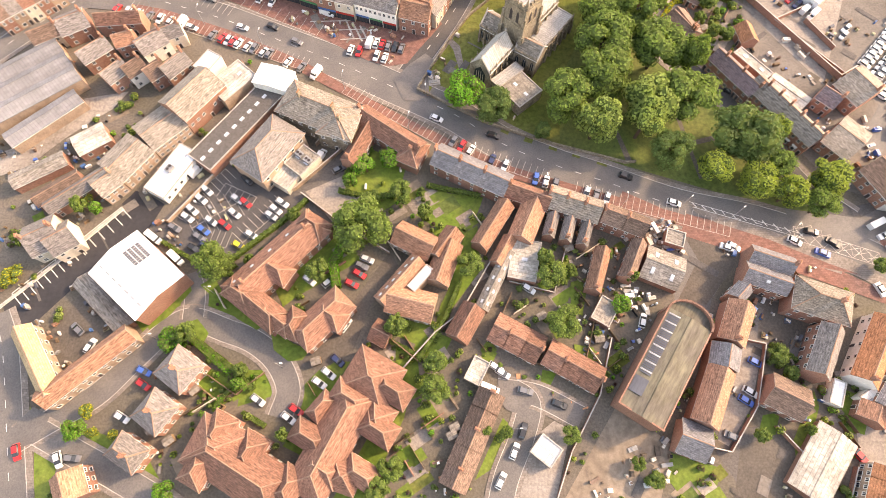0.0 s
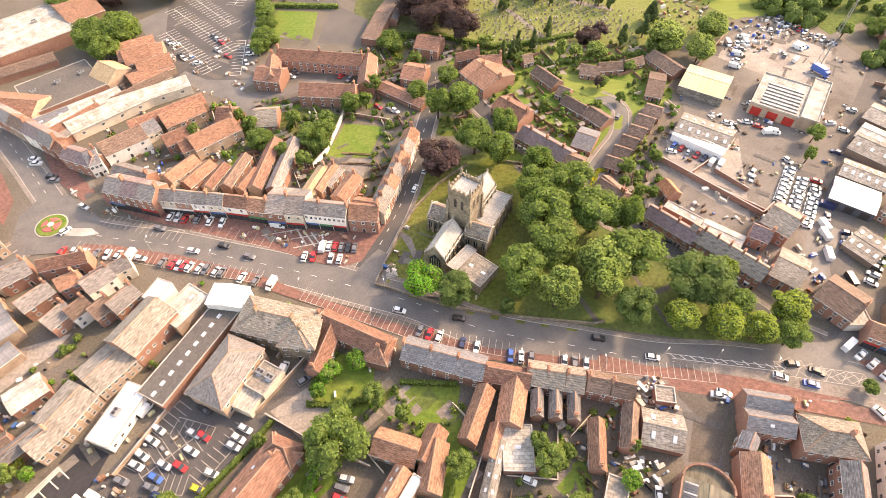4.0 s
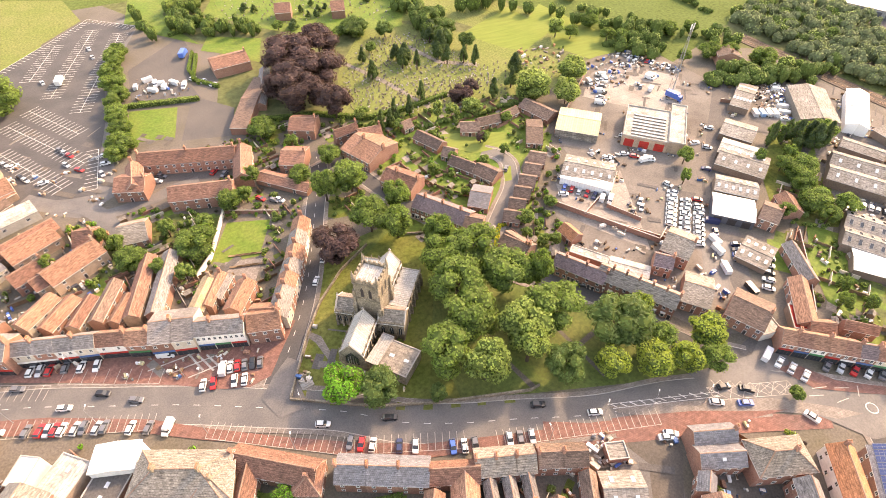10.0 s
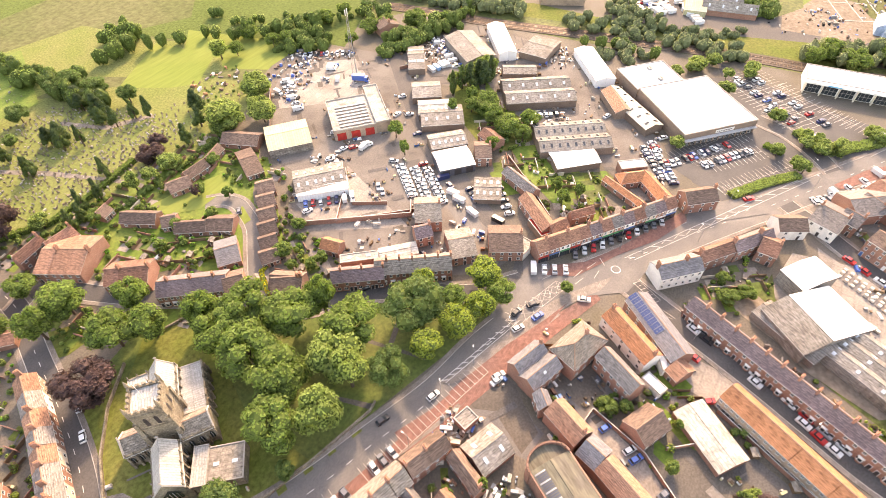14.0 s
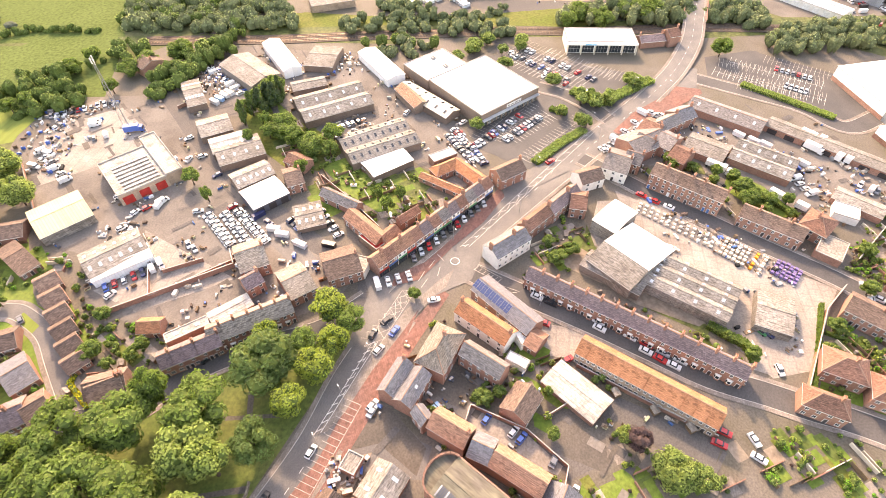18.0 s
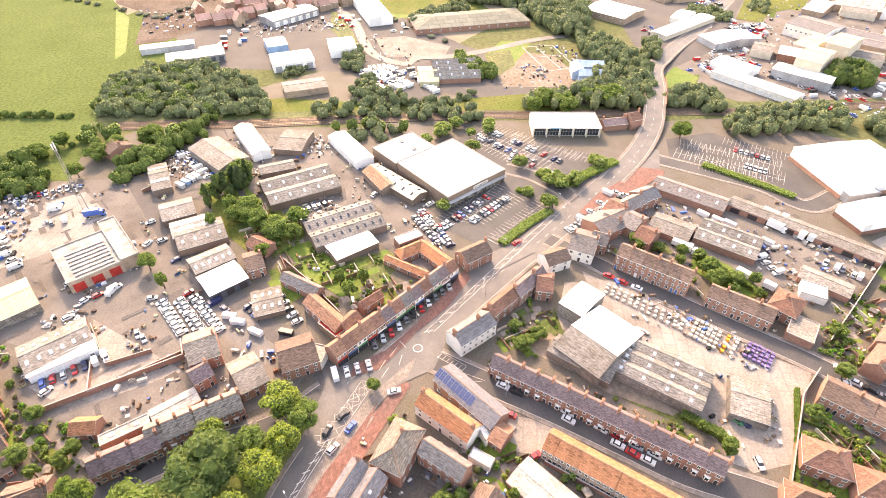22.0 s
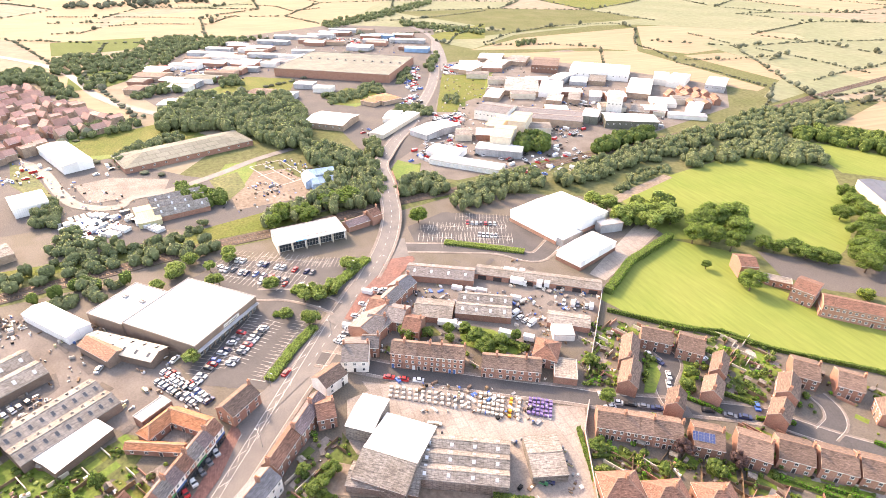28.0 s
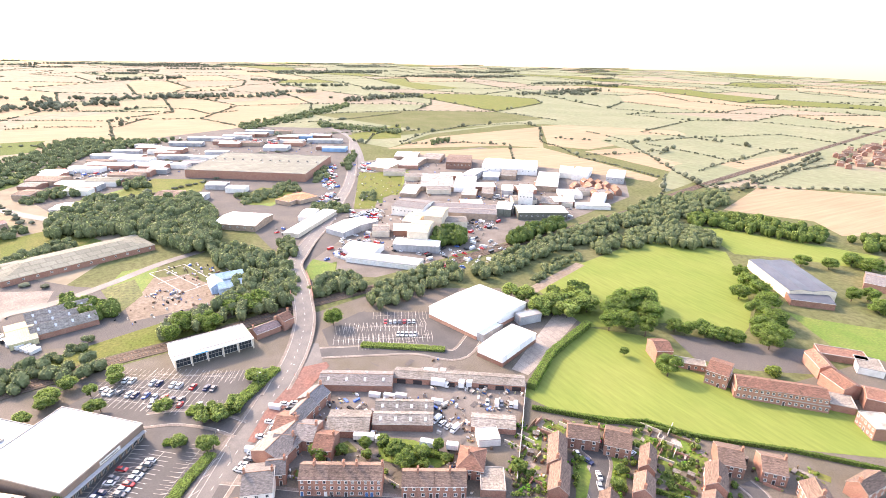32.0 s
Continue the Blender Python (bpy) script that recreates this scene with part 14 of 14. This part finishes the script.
for _q in (((-80.5, 30.6), (-70.3, 41.3), (-69.0, 38.9), (-73.8, 31.6), (-78.4, 27.6)), ((-67.0, 40.5), (-60.6, 35.1), (-55.3, 31.3), (-49.5, 28.4), (-47.5, 30.0), (-52.4, 32.2), (-59.3, 36.7), (-63.5, 43.1)),
           ((-45.6, 27.7), (-44.3, 23.2), (-40.1, 20.3), (-36.5, 20.7), (-34.5, 23.7), (-39.2, 24.8), (-43.5, 28.5)), ((-70.3, 29.3), (-66.0, 31.0), (-62.3, 27.2), (-63.3, 24.2), (-66.6, 25.6)), ((-51.0, 12.7), (-48.0, 17.9), (-44.6, 14.3), (-44.7, 10.1), (-47.6, 9.7)),
           ((-59.1, 17.6), (-53.7, 16.3), (-54.6, 12.7), (-60.1, 14.7)), ((-43.5, 34.8), (-35.0, 42.3), (-38.3, 43.8), (-43.8, 37.2)), ((-38.9, -0.7), (-33.0, -3.2), (-30.9, 3.5), (-35.3, 4.8)), ((-25.6, 17.0), (-24.4, 19.2), (-26.1, 13.4), (-28.2, 12.6)),
           ((3.3, 56.1), (9.8, 60.7), (10.7, 46.9), (1.4, 33.6), (-1.6, 30.4), (-0.2, 36.8), (5.1, 48.4)), ((-12.0, 25.6), (-5.8, 21.2), (-4.7, 12.5), (-11.1, 9.5)), ((36.0, 44.3), (40.8, 44.4), (38.6, 34.7), (35.5, 36.2)), ((11.5, 25.4), (15.2, 24.0), (13.7, 21.0), (10.7, 21.7)),
           ((35.8, 26.9), (41.0, 26.2), (42.3, 22.5), (36.3, 23.1)), ((-12.5, 34.0), (-6.1, 29.5), (-9.1, 27.2), (-12.2, 28.6))):
    patch("lawn", "lawn", 0.2, *_q, label="mown lawn between the homes")
hedge(1.3, 1.8, (-66.6, 25.6), (-57.9, 19.1), (-49.5, 12.8), leaf="leaf_bright")
hedge(1.2, 1.8, (-55.7, 10.5), (-56.7, 7.7), leaf="leaf_bright")
hedge(2.2, 3.2, (-27.9, 54.3), (-30.5, 47.4), (-28.9, 40.5), leaf="leaf_bright")
hedge(1.2, 1.8, (-5.8, 21.2), (1.4, 33.6), (5.1, 43.4))

# ---------- old works garden, trailers and red forecourt ----------
patch("lawn", "lawn", 0.2, (205.2, -66.4), (196.3, -78.0), (180.7, -87.2), (177.9, -74.9), (193.2, -61.7), label="rough lawn between the lane houses and the works")
patch("grass", "scrub", 0.2, (206.7, -41.2), (208.2, -55.0), (200.6, -56.7), (202.8, -44.0), label="overgrown plot by the works")
grove("leaf_yellow", 6.0, (209.8, -45.1, 3.2))
grove("leaf", 4.6, (199.3, -65.9, 2.9), (191.3, -70.9, 3.0), (181.1, -74.2, 2.4), (201.9, -50.5, 2.6), (195.2, -57.7, 2.2), (179.3, -82.4, 2.0))
for _x, _y, _a, _l in ((205.5, -60.7, -122, 8.2), (201.2, -65.6, -122, 3.6), (190.9, -80.7, -133, 5.2), (184.9, -88.5, -128, 4.4)):
    _h = root("trailer", _x, _y, 0.1, _a, "white box trailer parked in the works yard", "trailer", "trailers")
    _b = Build()
    _b.box(-_l / 2, -1.2, 0.9, _l / 2, 1.2, 3.1, "white_sheet")
    part("body", _b, _h)
    _b = Build()
    _b.box(-_l / 2 + 0.2, -1.0, 0.7, _l / 2 - 0.2, 1.0, 0.9, "metal_grey")
    part("chassis", _b, _h)
    for _k in (-1, 1):
        _b = Build()
        _b.box(-_l / 2 + 0.5, _k * 1.0 - 0.15, 0, -_l / 2 + 1.3, _k * 1.0 + 0.15, 0.8, "rubber")
        part("wheel", _b, _h)
for _x, _y, _k in ((223.8, -85.0, "van"), (226.1, -80.5, "van"), (229.8, -75.1, "van"), (232.2, -105.3, "lorry"), (223.3, -104.4, "lorry"), (213.0, -97.2, "van"), (235.9, -90.4, "car"), (234.7, -98.2, "car"), (241.2, -34.8, "van"), (242.0, -39.0, "car"), (232.9, -30.7, "car"), (225.5, -25.7, "car"), (219.2, -21.0, "van")):
    car(_x, _y, -130, "white", _k, where="parked beside the old works")
patch("pavement", "red_paving", 0.21, (236.5, -34.0), (249.6, -51.5), (256.4, -59.0), (260.1, -52.3), (253.4, -42.4), (241.3, -30.7), (225.6, -20.6), (223.4, -22.9), label="red block paved forecourt by the shops")

# ---------- new estate under construction and its long white sheds ----------
patch("yard", "site_earth", 0.14, (552.6, 397.7), (661.3, 285.2), (582.8, 192.3), (545.2, 192.6), (519.4, 165.9), (488.9, 200.0), (448.7, 229.9), (425.1, 252.9), (398.4, 267.2), (388.7, 284.5), (456.3, 314.4), (476.8, 352.2), label="stripped brown earth of a house building site")
patch("field", "lawn", 0.14, (465.9, 345.7), (443.9, 320.9), (374.5, 282.9), (361.2, 282.8), label="green paddock edge")
shed(366.8, 226.7, 36.9, 15, -60, e=5, r=6.2, roof="white_sheet", wall="grey_sheet", doors=7, door="dark_sheet", label="long white-roofed unit with dark roller doors")
shed(382.9, 255.3, 35.4, 9, -62, e=4, r=4.8, roof="white_sheet", wall="grey_sheet", label="long low white-roofed store")
for _x, _y, _a in ((463, 271, 40), (437, 254, -50), (440, 242, -50), (445, 233, -50), (457, 227, -50), (477, 247, -50), (477, 229, -50), (485, 214, -50), (494, 203, -50), (503, 192, -50), (509, 179, -50), (522, 170, -50), (532, 159, 40), (543, 149, 40), (588, 327, 40), (599, 310, -50), (568, 290, -50), (580, 240, -50), (590, 225, 40), (600, 212, -50), (612, 232, 40), (622, 215, -50)):
    house(_x, _y, 11, 7, _a, e=5.0, r=8.4, roof="tile_pink_haze", wall="brick", chim=0, n=0, sides="", group="new estate houses", label="new red brick house with a red tiled roof")
for _q, _n in (([(442, 223), (451, 196), (463, 143), (441, 142), (426, 184), (415, 204)], 3.6), ([(463, 322), (476, 281), (431, 256), (404, 285)], 5.0), ([(560, 330), (600, 290), (560, 220), (500, 230), (490, 290)], 8.0)):
    clutter(_q, _n, "yard", seed=int(_n * 10), label="stacks of building stock on the yard")

# ---------- more estate houses, their gardens and hedges ----------
for _p in ((104.2, -139.0, 10.0, 10.6, -131), (97.0, -148.2, 10.0, 10.6, -131), (90.2, -156.6, 9.6, 10.6, -131)):
    house(*_p, e=5, r=7.6, roof="tile_brown", wall="brick", n=3, chim=1, group="estate houses", cat="house")
for _q in (((108.9, 16.5), (112.0, 14.4), (106.4, 6.0), (102.7, 7.9)), ((154.6, -123.9), (157.6, -129.2), (150.2, -126.9), (142.9, -118.0), (144.4, -114.2)), ((149.1, -159.8), (145.9, -165.3), (137.5, -159.0), (138.4, -152.7)), ((152.1, -175.3), (142.5, -172.1), (133.6, -169.0), (134.9, -161.7)),
           ((96, -132), (99, -135), (93, -142), (89, -139)), ((89, -142), (92, -145), (86, -152), (82, -149)), ((101, -126), (104, -129), (99, -134), (95, -131))):
    patch("lawn", "lawn", 0.2, *_q, label="small mown garden lawn")
for _p, _q in (((137.6, -126.2), (126.8, -133.7)), ((120.6, -142.6), (113.8, -153.2)), ((99.1, -171.2), (94.3, -174.3)), ((100, -130), (88, -141)), ((93, -140), (84, -149))):
    hedge(1.1, 1.5, _p, _q, leaf="leaf_bright")
gardens([(103, -120), (94, -165), (80, -160), (76, -140), (92, -118)], 3.4, -41, 1821, lawns=0.6, bushes=0.35)

patch("car_park", "asphalt_dark", 0.1, (-108.5, 352.2), (-70.5, 399.2), (-39.8, 381.6), (-52.6, 349.7), (-58.3, 316.8), (-57.7, 283.5), (-59.6, 260.4), (-61.2, 226.4), (-95.9, 232.5), label="large grey public car park")
patch("grass", "grave_grass", 0.1, (-119.1, 453.9), (-82.8, 438.0), (-71.2, 401.2), (-108.7, 354.8), label="mown park grass beside the car park")

# ---------- greenery, lots and hedgerows among the far works ----------
for _w, _q, _st in (("long wood beyond the trading estate", [(901, 220), (917, 197), (894, 153), (959, 100), (1021, 57), (980, -55), (902, 47), (802, 117), (783, 164), (788, 196)], 13),
                    ("copse above the trading estate", [(998, 125), (1034, 58), (990, 49), (958, 114)], 12),
                    ("roadside woodland belt far off", [(1121, -167), (1253, -310), (1467, -505), (1383, -481), (1172, -301), (1044, -164)], 14),
                    ("dark trees beside the factory road", [(700, -224), (790, -272), (748, -261), (665, -219)], 9),
                    ("trees before the brick factory", [(601, -77), (614, -124), (584, -122), (565, -79)], 8),
                    ("trees by the orange roof", [(632, -122), (634, -147), (589, -143), (599, -114)], 8),
                    ("trees at the factory corner", [(696, -182), (707, -204), (637, -188), (627, -166)], 8),
                    ("trees between small works units", [(669, 106), (703, 72), (664, 59), (643, 99)], 10),
                    ("scrub by the estate bypass", [(748, 165), (767, 137), (748, 116), (697, 149)], 10),
                    ("trees along the estate edge", [(809, 138), (791, 115), (862, 73), (840, 68), (745, 110)], 10),
                    ("clump of trees by the works plot", [(697, 25), (717, -1), (675, -3), (667, 20)], 9),
                    ("trees by the factory end wall", [(769, -80), (804, -99), (744, -97), (715, -79)], 9),
                    ("roadside bushes by the works", [(824, -411), (838, -460), (813, -446), (795, -397)], 10),
                    ("bush clump on the green plot", [(558, -190), (563, -211), (530, -201), (532, -184)], 8),
                    ("dark hedge behind the depot", [(543, -138), (517, -166), (498, -161), (514, -131)], 7),
                    ("hedge trees behind the estate", [(1103, -316), (952, -419), (914, -405), (1049, -300)], 12),
                    ("bushy bank between yard and railway", [(309, 100), (345, 100), (335, 85), (327, 76), (327, 64), (323, 44), (310, 25), (306, 18), (303, 40), (302, 64), (300, 85), (296, 118), (310, 126), (313, 112)], 9),
                    ("trees between car park and railway", [(285, 104), (291, 88), (292, 74), (277, 73), (273, 93), (275, 102)], 8)):
    # The widest-spaced far belts take the palest leaves, so haze sits in their colour.
    belt(_w, _q, _st, h=(4, 8) if _st > 8.5 else (3, 6), r=(2.4, 4.0) if _st < 11 else (3.2, 4.8), nl=70 if _st < 11 else 44, leafs=("wood_haze_leaf", "wood_haze_dark", "wood_haze_light", "wood_haze_leaf") if _st < 11 else ("wood_haze_light", "wood_haze_leaf", "wood_haze_light"))
for _m, _q in (("meadow", [(791, 182), (802, 123), (767, 97), (705, 136), (705, 170)]),
               ("grass", [(654, 31), (716, -10), (688, -62), (636, -50), (635, -6)]),
               ("grass", [(593, -78), (628, -108), (603, -139), (564, -112), (562, -89)]),
               ("grass", [(510, -169), (659, -231), (621, -271), (553, -239), (530, -201), (503, -187)]),
               ("grass", [(503, 135), (525, 126), (556, 69), (540, 29), (507, 45), (481, 81), (484, 125)]),
               ("meadow", [(480, 48), (525, 12), (498, -8), (466, 44)]),
               ("meadow", [(1032, 249), (1040, 196), (1045, 122), (942, 127), (928, 177), (919, 225)]),
               ("grass", [(936, -316), (1041, -465), (880, -390), (888, -309)])):
    patch("grass", _m, 0.18, *_q, label="green plot among the works")
_rng = random.Random(77)
_b = Build()
for _q in ([(902, -705), (756, -590), (702, -587), (620, -555), (565, -563), (486, -556), (490, -578)], [(636, -570), (618, -650), (616, -736), (595, -688)], [(825, -756), (705, -743), (646, -753), (565, -750), (493, -744)],
           [(488, -638), (504, -692), (519, -783), (548, -894), (538, -965)], [(482, -566), (447, -521), (414, -479)], [(824, -365), (796, -468), (750, -523), (637, -447)], [(839, -371), (918, -459), (971, -587), (969, -708), (902, -705)],
           [(1121, 268), (1119, 223), (1178, 202)], [(1189, 191), (1205, 146), (1186, 82), (1170, 27), (1222, 7), (1285, -25)], [(1258, 298), (1243, 220), (1227, 166)], [(1354, 318), (1314, 176), (1259, 47), (1231, 9)],
           [(1491, 142), (1438, 27), (1497, -33), (1425, -115), (1326, -141), (1365, -208)], [(878, -305), (847, -312), (923, -357), (1026, -458)], [(1071, -306), (1046, -390), (957, -426)], [(1129, -222), (1124, -299), (1150, -404), (1217, -546)],
           [(400, -557), (418, -651), (459, -810), (491, -932)], [(393, -574), (426, -729), (470, -892)]):
    for _p, _k in zip(_q, _q[1:]):
        hedge_line(_b, _p, _k, _rng, 4.5, trees=0.1)
tagged(part("field_hedges", _b), "leafy hedgerows between the nearer farm fields", "hedge", "", "stuff")
for _i, _q in enumerate(([(494, -158), (499, -188), (460, -176), (443, -147), (463, -147)], [(563, -146), (577, -175), (538, -163), (542, -141)], [(379, -157), (377, -194), (341, -221), (333, -170), (353, -149)],
                         [(706, -251), (708, -291), (653, -275), (654, -234)], [(467, -238), (421, -276), (403, -258), (442, -222)], [(351, -241), (388, -237), (399, -227), (369, -212), (345, -224)],
                         [(409, -114), (413, -155), (390, -144), (391, -112)], [(654, -180), (717, -220), (588, -180), (593, -165)], [(495, -327), (449, -385), (397, -339), (426, -286)], [(478, -87), (486, -108), (443, -97), (445, -82)],
                         [(812, 101), (796, 6), (722, 8), (752, 90)], [(966, -123), (922, -261), (869, -245), (909, -123)])):
    _st = 5.5 if _i in (0, 1, 3, 6, 7) else 9.0
    scatter_cars([_p for _p in _q], _st, 20, 40 + _i)
    clutter(_q, 7.0, "yard", seed=60 + _i, label="stock, skips and materials on the works yards")
for _x, _y, _l, _w in ((386.0, -38.0, 19, 9), (371.0, -37.5, 15, 9), (378.5, -30.0, 16, 8)):
    house(_x, _y, _l, _w, -88 if _l > 16 else (-88 if _w > 8.5 else 2), e=4.6, r=7.0, roof="blue_wrap", wall="blue_wrap", chim=0, n=0, sides="", group="houses under construction", label="half-built house wrapped in pale blue membrane")

if FAR_CARS.v:
    tagged(part("far_cars", FAR_CARS), "rows of small parked cars far off", "cars", "", "stuff")
